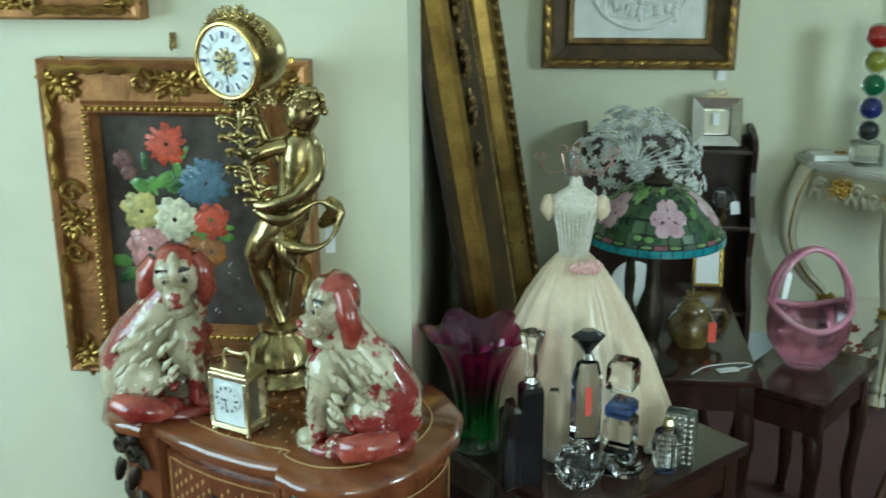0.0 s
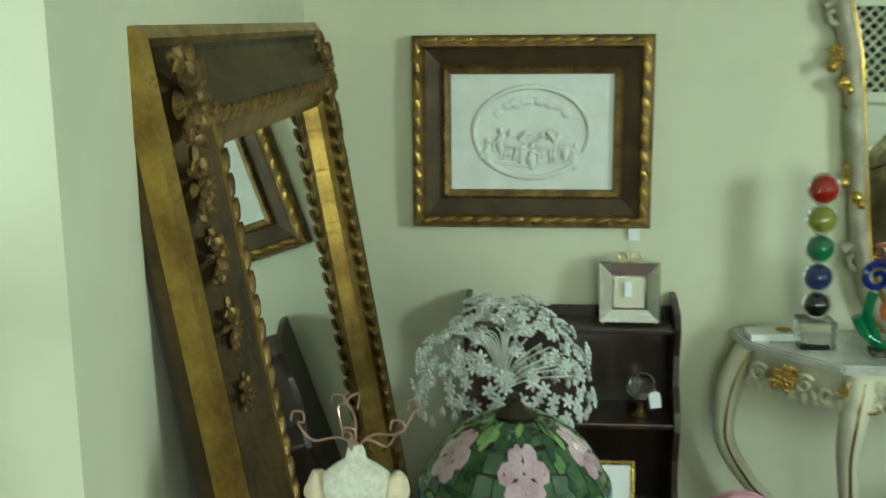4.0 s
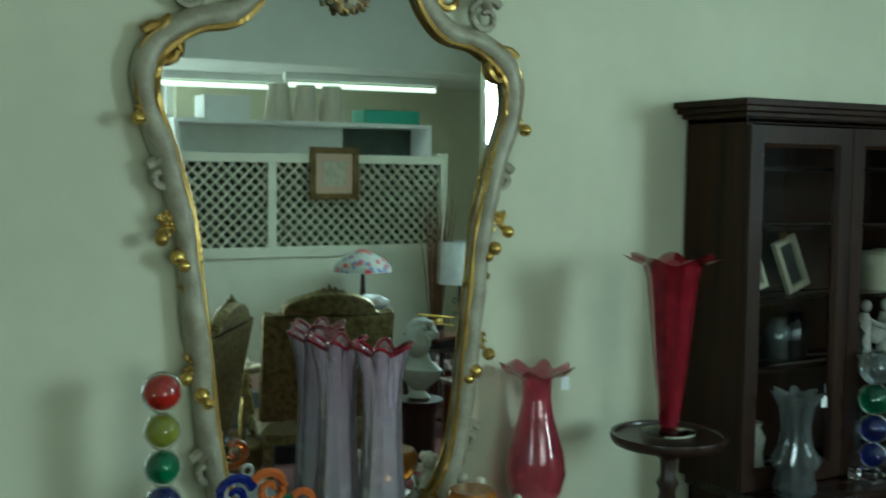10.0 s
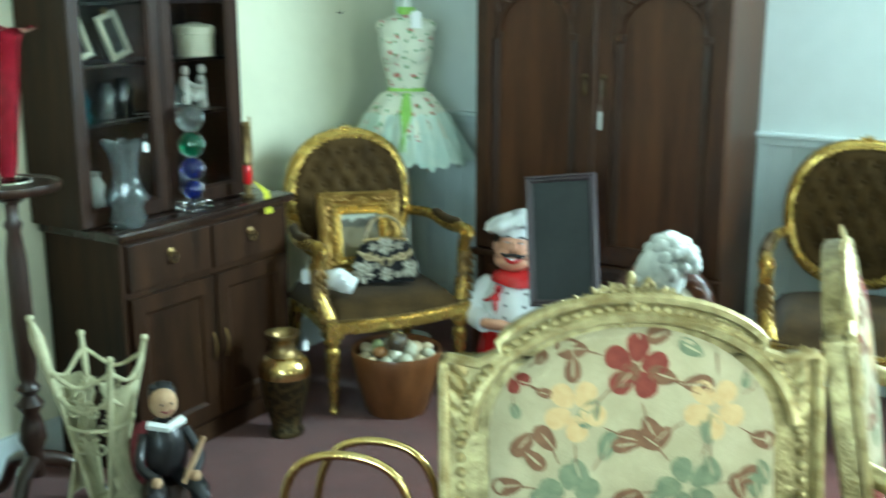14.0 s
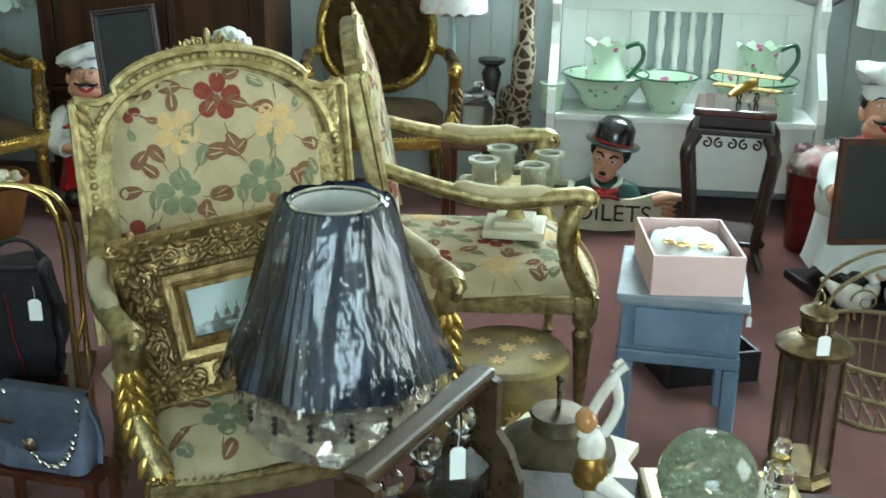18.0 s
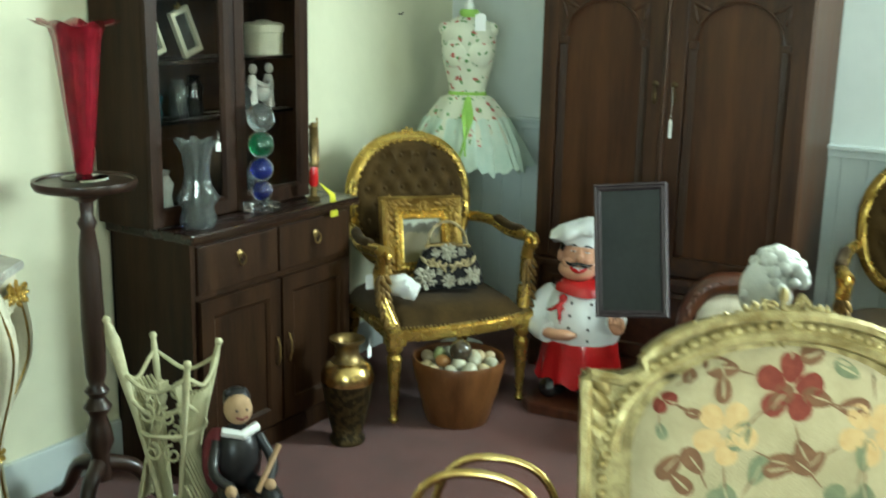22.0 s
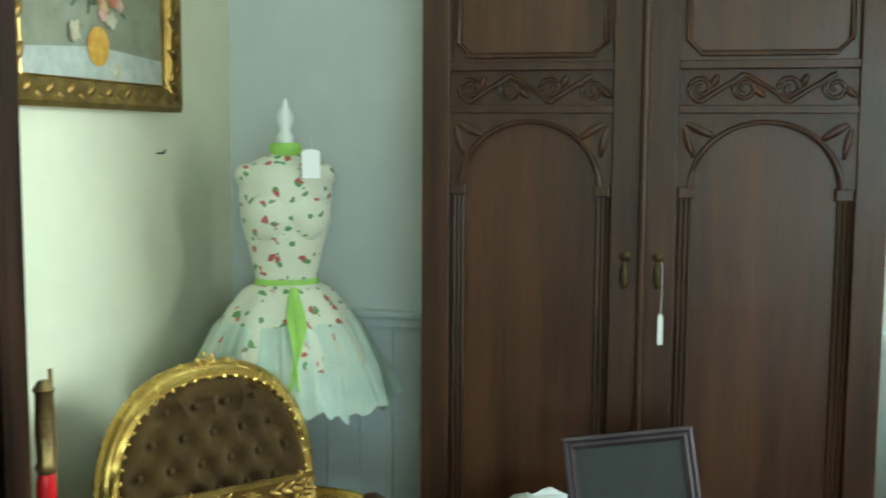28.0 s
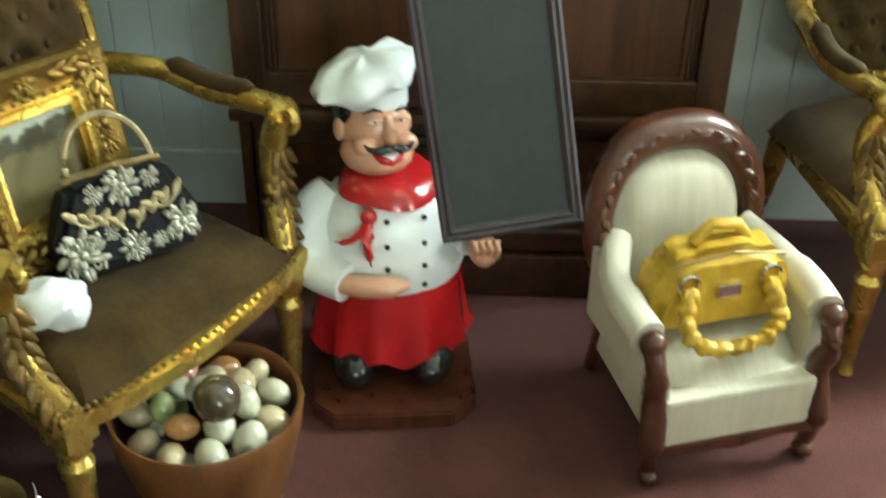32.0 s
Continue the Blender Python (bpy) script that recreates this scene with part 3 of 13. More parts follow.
# ---- the shaped mirror over the console ----
def shaped_mirror():
    cx, t = 1.985, None
    t = thing("shaped_wall_mirror", cx, -0.004, 1.6, 0, "cream and gold rococo mirror with a shaped outline", "mirror")
    half = [(0.0, -0.78), (0.10, -0.80), (0.20, -0.76), (0.27, -0.66), (0.30, -0.52), (0.315, -0.38), (0.335, -0.20), (0.35, -0.06), (0.385, 0.08),
            (0.425, 0.20), (0.415, 0.29), (0.34, 0.35), (0.255, 0.37), (0.20, 0.42), (0.155, 0.495), (0.10, 0.50), (0.05, 0.465), (0.0, 0.415)]
    right = [(p.x, p.y) for p in curve_pts([(a, b, 0) for a, b in half], 5)]
    out = right + [(-a, b) for a, b in right[-2:0:-1]]
    bm = B()
    prism(bm, [(a * 1.02, b * 1.02 - 0.003) for a, b in out], -0.012, -0.016)
    part("mirror_glass", bm, M["mirror"], t, "shaped mirror")
    bm = B()
    prism(bm, [(a * 1.1, b * 1.08) for a, b in out], 0.0, -0.011)
    part("backboard", bm, M["dark_wood"], t)
    bm = B()
    tube(bm, [(a * 1.06, -0.022, b * 1.05) for a, b in out], 0.026, 8, closed=True)
    smooth_noise(bm, 0.007, 13, 2.0)
    part("frame_band", bm, M["cream_grey"], t, "grey-cream carved band", smooth=True)
    bm = B()
    tube(bm, [(a * 1.0, -0.03, b * 1.0) for a, b in out], 0.009, 6, closed=True)
    tube(bm, [(a * 1.1, -0.032, b * 1.075) for a, b in out], 0.006, 6, closed=True)
    part("gilt_line", bm, M["gilt"], t, "thin gold edging", smooth=True)
    # gilded volutes and flowers down both sides
    spots = [(0.45, 0.31, 0.05), (0.40, 0.43, 0.05), (0.30, 0.47, 0.045), (0.235, 0.555, 0.05), (0.475, 0.19, 0.045), (0.455, 0.04, 0.035), (0.43, -0.06, 0.05),
             (0.42, -0.13, 0.045), (0.39, -0.22, 0.03), (0.38, -0.36, 0.045), (0.37, -0.43, 0.04), (0.36, -0.6, 0.045), (0.28, -0.78, 0.05)]
    for s in (-1, 1):
        for k, (x, z, r) in enumerate(spots):
            bm = B()
            if k in (4, 6, 9):
                acanthus(bm, (s * (x - 0.03), z), r * 1.5, -0.03, random.Random(k), 7)
                ball(bm, (s * (x - 0.005), -0.05, z - 0.03), 0.016, 10)
                part("gilt_flower", bm, M["gilt_bright"], t, "gold flower and bud", smooth=True)
            elif k in (7, 10):
                ball(bm, (s * (x - 0.03), -0.045, z), 0.018, 10)
                ball(bm, (s * (x - 0.045), -0.04, z - 0.02), 0.014, 10)
                part("gilt_bud", bm, M["gilt_bright"], t, smooth=True)
            else:
                scroll(bm, (s * (x - 0.035), z), r, 1.3, 0.012, 0, s, 0.6 if s > 0 else 2.5, -0.026)
                leaf(bm, (s * (x - 0.02), z + 0.02), math.pi / 2 + s * 0.7, r * 1.2, r * 0.6, -0.03, 0, 0.012)
                part("scroll", bm, M["cream_grey"] if k % 2 else M["gilt"], t, smooth=True)
    # pierced crest
    bm = B()
    for s in (-1, 1):
        for (x, z, r, f) in ((0.05, 0.53, 0.055, 1), (0.115, 0.57, 0.045, -1), (0.045, 0.62, 0.04, 1), (0.085, 0.645, 0.03, -1), (0.02, 0.69, 0.03, 1), (0.17, 0.56, 0.035, 1)):
            scroll(bm, (s * x, z), r, 1.4, 0.009, 0, s * f, 1.2 if s > 0 else 1.9, -0.03)
    for k in range(7):
        leaf(bm, (0.0, 0.60 + 0.018 * k), math.pi / 2 + (k - 3) * 0.35, 0.07, 0.03, -0.035, 0, 0.014)
    part("crest", bm, M["gilt_aged"], t, "pierced gilt crest", smooth=True)
    bm = B()
    acanthus(bm, (0, 0.47), 0.14, -0.035, random.Random(3), 9)
    acanthus(bm, (0, 0.56), 0.09, -0.045, random.Random(4), 8)
    part("crest_shell", bm, M["gilt_aged"], t, "carved shell", smooth=True)


M["cream_grey"] = mat("grey_cream_paint", (0.40, 0.37, 0.27), 0.45, 0.1, (0.26, 0.23, 0.16), 18, 0.3, 80)
M["gilt_aged"] = mat("aged_gilding", (0.34, 0.23, 0.10), 0.38, 0.6, (0.18, 0.13, 0.07), 20, 0.4, 90)
shaped_mirror()


# ---- console table ----
def console():
    t = thing("console_table", 1.98, -0.19, 0, 0, "cream console table with gilt carving and a grey marble top", "console table")
    top = [(-0.64, 0.185), (-0.62, 0.06), (-0.52, -0.05), (-0.42, -0.145), (-0.30, -0.15), (-0.15, -0.175), (0, -0.18), (0.15, -0.175), (0.30, -0.15), (0.42, -0.145), (0.52, -0.05), (0.63, 0.02), (0.64, 0.185)]
    bm = B()
    prism(bm, top, 0.775, 0.80, axis="z")
    bmesh.ops.bevel(bm, geom=list(bm.edges), offset=0.006, segments=2, affect="EDGES")
    part("marble_top", bm, M["marble"], t, "grey-white marble slab")
    bm = B()
    prism(bm, [(x * 0.95, y * 0.95) for x, y in top], 0.70, 0.775, axis="z")
    part("apron", bm, M["cream"], t)
    # scalloped carving under the apron
    for s in (-1, 1):
        for k, (x, y, w) in enumerate(((0.10, -0.175, 0.085), (0.24, -0.155, 0.07), (0.355, -0.14, 0.055))):
            bm = B()
            lobe = [(x + w * math.cos(a), 0.735 - 0.055 * math.sin(a) * (1.0 if k != 1 else 0.6)) for a in [math.pi * i / 10 for i in range(11)]]
            prism(bm, [(s * a, b) for a, b in lobe] + [(s * (x - w), 0.76), (s * (x + w), 0.76)], y, y - 0.014)
            scroll(bm, (s * x, 0.725), 0.032, 1.3, 0.007, 0, s, 1, y - 0.016)
            for q in (-1, 1):
                scroll(bm, (s * x + q * w * 0.55, 0.742), 0.020, 1.2, 0.006, 0, q, 0.5, y - 0.014)
                for j in range(3):
                    leaf(bm, (s * x + q * w * (0.25 + 0.2 * j), 0.715 + 0.008 * j), -1.57 + q * (0.5 + 0.3 * j), 0.034, 0.016, y - 0.014, 0, 0.008)
            cv = part("apron_carving", bm, M["cream"], t, smooth=30)
            bm = B()
            tube(bm, [(s * a, y - 0.015, b) for a, b in lobe], 0.0035, 5)
            part("gilt_edge", bm, M["gilt_bright"], cv, "thin gold edge", smooth=True)
            bm = B()
            acanthus(bm, (s * (x + 0.055), 0.735), 0.05, y - 0.014, random.Random(k), 7)
            part("gilt_rosette", bm, M["gilt_bright"], t, "gold rosette", smooth=True)
        bm = B()
        acanthus(bm, (s * 0.54, 0.735), 0.09, -0.06, random.Random(9), 8)
        part("gilt_rosette", bm, M["gilt_bright"], t, "gold rosette", smooth=True)
        bm = B()
        for k in range(4):
            scroll(bm, (-0.10 + 0.066 * k, 0.725 - 0.012 * (k % 2)), 0.028, 1.4, 0.007, 0, (-1) ** k, 0.6, -0.006)
            for q in range(3):
                leaf(bm, (-0.12 + 0.066 * k + 0.02 * q, 0.715), -1.57 + 0.5 * (q - 1), 0.042, 0.020, -0.004, 0, 0.008)
        o = part("side_carving", bm, M["cream"], t, "carved side of the apron", smooth=30)
        o.matrix_basis = pose(s * 0.512, -0.048, 0, 0, 0, s * 44)
        bm = B()
        acanthus(bm, (0.0, 0.742), 0.055, -0.012, random.Random(5), 7)
        part("gilt_spray", bm, M["gilt_bright"], o, "gold leaf spray", smooth=True)
    bm = B()
    acanthus(bm, (0, 0.705), 0.13, -0.18, random.Random(8), 10)
    part("shell_drop", bm, M["cream"], t, "carved shell", smooth=True)
    for s in (-1, 1):
        for front in (1, 0):
            if front:
                ctrl = [(s * 0.40, -0.125, 0.76), (s * 0.42, -0.155, 0.66), (s * 0.425, -0.15, 0.55), (s * 0.40, -0.12, 0.38), (s * 0.385, -0.11, 0.25), (s * 0.395, -0.125, 0.10), (s * 0.405, -0.15, 0.02)]
                rr = [0.04, 0.035, 0.028, 0.022, 0.021, 0.023, 0.03]
            else:
                ctrl = [(s * 0.60, 0.12, 0.76), (s * 0.645, 0.10, 0.66), (s * 0.655, 0.09, 0.52), (s * 0.59, 0.08, 0.40), (s * 0.52, 0.06, 0.32), (s * 0.52, 0.06, 0.16), (s * 0.55, 0.07, 0.02)]
                rr = [0.035, 0.033, 0.028, 0.022, 0.02, 0.02, 0.026]
            pts = curve_pts([(a + (0.03 if front and s < 0 else 0), b, c) for a, b, c in ctrl], 6)
            radii = [float(np.interp(i / (len(pts) - 1) * 6, range(7), rr)) for i in range(len(pts))]
            bm = B()
            tube(bm, pts, radii, 10)
            leg = part("leg", bm, M["cream"], t, smooth=True)
            bm = B()
            tube(bm, [p + Vector((0, -radii[i] * 0.95, 0)) for i, p in enumerate(pts)], 0.004, 5)
            part("gilt_line", bm, M["gilt"], leg, "gold edge line")
            c = pts[20] if front else pts[24]
            bm = B()
            lathe(bm, [(0.02, -0.02), (0.032, -0.012), (0.024, 0), (0.034, 0.01), (0.022, 0.02)], 12, c)
            part("gilt_collar", bm, M["gilt_bright"], leg, "gold collar", smooth=True)


M["marble"] = mat("grey_marble", (0.62, 0.61, 0.55), 0.18, 0, (0.42, 0.41, 0.37), 7, coat=0.3)
console()


# ---- glass ----
def glass_mat(name, col, rough=0.03, ior=1.45, trans=0.92):
    return mat(name, col, rough, 0, tuple(c * 0.8 for c in col), 10, trans=trans, ior=ior, coat=0.3)


M["glass_rose"] = mat("rose_glass", (0.86, 0.27, 0.36), 0.06, 0, (0.76, 0.16, 0.25), 9, trans=0.9, coat=1.0)
M["glass_cranberry"] = mat("cranberry_glass", (0.50, 0.016, 0.045), 0.08, 0, (0.22, 0.004, 0.015), 26, trans=0.55, coat=1.0)
M["glass_red"] = glass_mat("red_glass", (0.75, 0.03, 0.02), trans=0.5)
M["glass_yellow"] = glass_mat("yellow_green_glass", (0.62, 0.66, 0.10), trans=0.6)
M["glass_green"] = glass_mat("green_glass", (0.02, 0.34, 0.14), trans=0.75)
M["glass_blue"] = glass_mat("cobalt_glass", (0.02, 0.04, 0.38), trans=0.7)
M["glass_orange"] = glass_mat("orange_glass", (0.75, 0.20, 0.05), trans=0.4)
M["glass_black"] = mat("black_glass", (0.01, 0.01, 0.012), 0.05, coat=1)
M["glass_smoke"] = glass_mat("smoky_glass", (0.55, 0.60, 0.60), trans=0.9)


def vase(name, x, y, z, prof, material, label, ruffle=0.0, n=40, petals=6, lift=0.0, group="", flute=0.0):
    """A hollow blown-glass vase with a ruffled lip."""
    t = thing(name, x, y, z, 0, label, "vase", group)
    def wave(a, i, k):
        f = (i / (k - 1)) ** 6
        return 1 + ruffle * f * math.cos(petals * a) + flute * math.cos(10 * a) * min(i / 3, 1) * (1 - f), lift * f * math.cos(petals * a)
    bm = B()
    lathe(bm, prof, n, wave=wave, caps=False)
    inner = [(max(r - 0.004, 0.003), zz) for r, zz in prof][::-1]
    inner[-1] = (inner[-1][0], inner[-1][1] + 0.008)
    k = len(bm.verts)
    lathe(bm, inner, n, wave=lambda a, i, kk: wave(a, kk - 1 - i, kk), caps=False)
    bm.verts.ensure_lookup_table()
    m = len(prof)
    for q in range(n):
        bm.faces.new([bm.verts[(m - 1) * n + q], bm.verts[(m - 1) * n + (q + 1) % n], bm.verts[k + (q + 1) % n], bm.verts[k + q]])
    bm.faces.new([bm.verts[q] for q in range(n)][::-1])
    bm.faces.new([bm.verts[k + (m - 1) * n + q] for q in range(n)])
    bmesh.ops.recalc_face_normals(bm, faces=bm.faces)
    part("body", bm, material, t, smooth=True)
    return t


# pink ruffled pair and what stands round it on the console
def shaded_glass():
    """Thin blown glass, clear at the foot and tinted mauve towards the lip."""
    m = mat("pink_shaded_glass", (0.84, 0.70, 0.82), 0.12, 0, (0.90, 0.82, 0.88), 22)
    nt = m.node_tree
    n, l = nt.nodes.new, nt.links.new
    tc, sep, ra = n("ShaderNodeTexCoord"), n("ShaderNodeSeparateXYZ"), n("ShaderNodeValToRGB")
    tr, gl, fr, mx, haze = n("ShaderNodeBsdfTransparent"), n("ShaderNodeBsdfGlossy"), n("ShaderNodeFresnel"), n("ShaderNodeMixShader"), n("ShaderNodeMixShader")
    no, bu = n("ShaderNodeTexNoise"), n("ShaderNodeBump")
    no.inputs["Scale"].default_value = 30
    bu.inputs["Strength"].default_value, bu.inputs["Distance"].default_value = 0.4, 0.006
    e = ra.color_ramp.elements
    e[0].position, e[0].color = 0.10, (0.98, 0.98, 0.98, 1)
    e[1].position, e[1].color = 0.47, (0.985, 0.89, 0.965, 1)
    q = e.new(0.30)
    q.color = (0.99, 0.965, 0.99, 1)
    gl.inputs["Roughness"].default_value = 0.05
    fr.inputs[0].default_value = 1.5
    haze.inputs[0].default_value = 0.20
    l(tc.outputs["Object"], sep.inputs[0])
    l(sep.outputs[2], ra.inputs[0])
    l(ra.outputs[0], tr.inputs[0])
    l(tc.outputs["Object"], no.inputs["Vector"])
    l(no.outputs[0], bu.inputs["Height"])
    l(bu.outputs[0], gl.inputs["Normal"])
    l(bu.outputs[0], fr.inputs["Normal"])
    l(tr.outputs[0], haze.inputs[1])
    l(nt.nodes["Principled BSDF"].outputs[0], haze.inputs[2])
    l(fr.outputs[0], mx.inputs[0])
    l(haze.outputs[0], mx.inputs[1])
    l(gl.outputs[0], mx.inputs[2])
    l(mx.outputs[0], nt.nodes["Material Output"].inputs[0])
    return m


M["glass_pink_lip"] = shaded_glass()
for x, y in ((1.945, -0.085), (2.0, -0.205)):
    v = vase("glass_vase", x, y, 0.80, [(0.050, 0), (0.056, 0.03), (0.052, 0.12), (0.044, 0.24), (0.042, 0.32), (0.046, 0.41), (0.058, 0.47)], M["glass_pink_lip"],
             "tall pale pink glass vase with a crimped cranberry lip", 0.22, lift=0.010, group="pink vases", flute=0.05)
    bm = B()
    tube(bm, [((0.057 * (1 + 0.22 * math.cos(6 * a))) * math.cos(a), (0.057 * (1 + 0.22 * math.cos(6 * a))) * math.sin(a), 0.472 + 0.010 * math.cos(6 * a)) for a in [2 * math.pi * k / 60 for k in range(60)]], 0.005, 6, closed=True)
    part("lip", bm, M["glass_cranberry"], v, "cranberry lip", smooth=True)
v = vase("bulb_vase", 2.472, -0.10, 0.80, [(0.034, 0), (0.034, 0.012), (0.044, 0.03), (0.066, 0.065), (0.078, 0.115), (0.070, 0.17), (0.045, 0.25), (0.036, 0.30), (0.038, 0.345), (0.055, 0.362), (0.086, 0.372)],
         M["glass_rose"], "bulbous rose-red glass vase with a ruffled lip", 0.12, petals=8, lift=0.011)
bm = B()
lathe(bm, [(0.03, 0.001), (0.05, 0.004), (0.048, 0.02), (0.03, 0.025)], 24)
part("foot", bm, M["glass"], v, "clear glass foot", smooth=True)
tag(None, 2.550, -0.11, 1.15, 0.025, 0.035)


def totem(name, x, y, z, balls, r, label, foot=0.035):
    t = thing(name, x, y, z, 0, label, "ornament")
    bm = B()
    box(bm, -0.045, 0.045, -0.045, 0.045, 0, foot, 0.006)
    part("foot", bm, M["glass"], t, "clear block foot")
    zz = foot
    for k, (c, s) in enumerate(balls):
        bm = B()
        ball(bm, (0, 0, zz + r * s), (r * s, r * s, r * s * 1.03), 20)
        b = part("glass_ball", bm, M["glass"], t, "clear glass ball", smooth=True)
        bm = B()
        ball(bm, (0, 0, zz + r * s), r * s * 0.62, 14)
        part("coloured_core", bm, c, b, "coloured glass core", smooth=True)
        zz += 2 * r * s * 0.97


totem("glass_totem", 1.53, -0.17, 0.80, ((M["glass_black"], 0.94), (M["glass_blue"], 1.0), (M["glass_green"], 1.0), (M["glass_yellow"], 1.0), (M["glass_red"], 1.08)), 0.0385,
      "tower of stacked clear glass balls with coloured hearts", 0.074)


def swirl_glass(x, y, z):
    t = thing("swirl_ornament", x, y, z, 0, "coloured art glass sculpture of curling ribbons", "ornament")
    for cx, cz, r, fl, col, st in ((-0.045, 0.20, 0.042, 1, "glass_blue", 0.3), (0.03, 0.205, 0.040, -1, "glass_orange", 2.6), (0.0, 0.11, 0.045, 1, "glass_orange", -1.4), (0.095, 0.17, 0.042, 1, "glass_orange", 3.0)):
        bm = B()
        scroll(bm, (cx, cz), r, 1.4, 0.011, 0, fl, st, 0)
        part("ribbon", bm, M[col], t, smooth=True)
    for pts in ([(-0.09, 0, 0.10), (-0.06, 0, 0.05), (0, 0, 0.02), (0.05, 0, 0.05), (0.055, 0, 0.13), (0.07, 0, 0.19)], [(-0.05, 0.01, 0.16), (-0.06, 0.01, 0.1), (-0.03, 0.01, 0.03)]):
        bm = B()
        tube(bm, curve_pts(pts, 6), 0.014, 8)
        part("ribbon", bm, M["glass_green"], t, smooth=True)
    bm = B()
    box(bm, -0.05, 0.05, -0.03, 0.03, 0, 0.02, 0.006)
    part("foot", bm, M["glass"], t)


swirl_glass(1.70, -0.24, 0.80)
tag(None, 1.715, -0.262, 0.985, 0.034, 0.05)


def polka_dish():
    """A butter dish with a wedge-shaped cover."""
    t = thing("butter_dish", 1.845, -0.29, 0.80, -8, "white covered butter dish with pink and blue polka dots", "dish")
    bm = B()
    box(bm, -0.095, 0.095, -0.05, 0.05, 0.0, 0.012, 0.005)
    part("tray", bm, M["white_gloss"], t)
    bm = B()
    prism(bm, [(-0.07, 0.012), (0.07, 0.012), (0.055, 0.075), (-0.045, 0.10)], -0.036, 0.036)
    bmesh.ops.bevel(bm, geom=list(bm.edges), offset=0.006, segments=2, affect="EDGES")
    c = part("cover", bm, M["white_gloss"], t)
    for k, (x, z) in enumerate(((-0.045, 0.035), (-0.01, 0.065), (0.03, 0.04), (-0.02, 0.025), (0.045, 0.066), (0.01, 0.03), (-0.035, 0.08))):
        bm = B()
        lathe(bm, [(0.012, 0), (0.012, 0.0015)], 14, m=pose(x, -0.036, z, 90))
        part("dot", bm, M["dot_pink"] if k % 3 else M["dot_blue"], c)
    bm = B()
    tube(bm, [(0.0 + 0.014 * math.cos(a), 0, 0.105 + 0.014 * math.sin(a)) for a in [2 * math.pi * k / 14 for k in range(14)]], 0.005, 6, closed=True)
    part("handle", bm, M["white_gloss"], c, smooth=True)


M["white_gloss"] = mat("glazed_white", (0.80, 0.81, 0.78), 0.12, 0, (0.74, 0.76, 0.73), 8, coat=0.6)
M["dot_pink"] = mat("pink_glaze", (0.70, 0.22, 0.25), 0.2, coat=0.5)
M["dot_blue"] = mat("pale_blue_glaze", (0.45, 0.60, 0.72), 0.2, coat=0.5)
polka_dish()


def small_figurines():
    """Porcelain groups to the side of the pink vases."""
    for x, y, s, seed in ((2.17, -0.30, 1.0, 1), (2.33, -0.24, 0.9, 2), (2.10, -0.12, 0.8, 3), (2.27, -0.13, 1.15, 4)):
        bm = B()
        r = random.Random(seed)
        lathe(bm, [(0.05, 0), (0.055, 0.012), (0.04, 0.03)], 16)
        for k in range(2):
            dx = 0.02 * (-1) ** k
            ball(bm, (dx, 0, 0.055), (0.022, 0.02, 0.035), 10)
            ball(bm, (dx, -0.002, 0.105), (0.014, 0.014, 0.016), 10)
            tube(bm, [(dx, 0, 0.08), (dx * 2.4, -0.02, 0.06), (dx * 2.0, -0.035, 0.05)], 0.007, 6)
            tube(bm, [(dx, 0, 0.04), (dx * 1.4, -0.035, 0.02)], 0.010, 6)
        for k in range(10):
            a = r.uniform(0, 6.28)
            ball(bm, (0.045 * math.cos(a), 0.03 * math.sin(a), 0.03 + r.uniform(0, 0.03)), r.uniform(0.006, 0.012), 6)
        f = tagged(part("porcelain_figurine", bm, M["porcelain"], smooth=True), "small cream porcelain figure group on a round base", "figurine", "porcelain figurines")
        f.matrix_world = pose(x, y, 0.80, 0, 0, 30 * seed) @ Matrix.Scale(s, 4)
    b = thing("china_basket", 2.22, -0.22, 0.80, 0, "amber glass bowl on a white china stand with flowers", "bowl")
    bm = B()
    lathe(bm, [(0.05, 0), (0.06, 0.01), (0.03, 0.02), (0.03, 0.04), (0.07, 0.06)], 20)
    part("stand", bm, M["porcelain"], b, smooth=True)
    bm = B()
    lathe(bm, [(0.045, 0.06), (0.062, 0.09), (0.058, 0.12), (0.05, 0.135)], 20)
    part("bowl", bm, M["amber"], b, "ribbed amber bowl", smooth=True)
    for k in range(9):
        bm = B()
        a = 2 * math.pi * k / 9
        ball(bm, (0.065 * math.cos(a), 0.065 * math.sin(a), 0.055), 0.013, 8)
        part("flower", bm, M["porcelain"] if k % 2 else M["dot_pink"], b, smooth=True)
    t = thing("gilt_book", 1.44, -0.10, 0.80, 5, "flat white and gold trinket box", "box")
    bm = B()
    box(bm, -0.07, 0.06, -0.04, 0.04, 0, 0.02, 0.004)
    part("box", bm, M["white"], t)
    bm = B()
    acanthus(bm, (0, 0), 0.05, 0, random.Random(2), 8)
    o = part("gilt_ornament", bm, M["gilt_bright"], t, "gold ornament on the lid", smooth=True)
    o.matrix_basis = pose(0.03, 0, 0.02, -90)


M["porcelain"] = mat("cream_porcelain", (0.62, 0.58, 0.45), 0.15, 0, (0.46, 0.43, 0.33), 25, coat=0.6)
M["amber"] = mat("amber_glass", (0.55, 0.22, 0.03), 0.1, 0, (0.4, 0.14, 0.02), 12, trans=0.5, coat=0.5)
small_figurines()


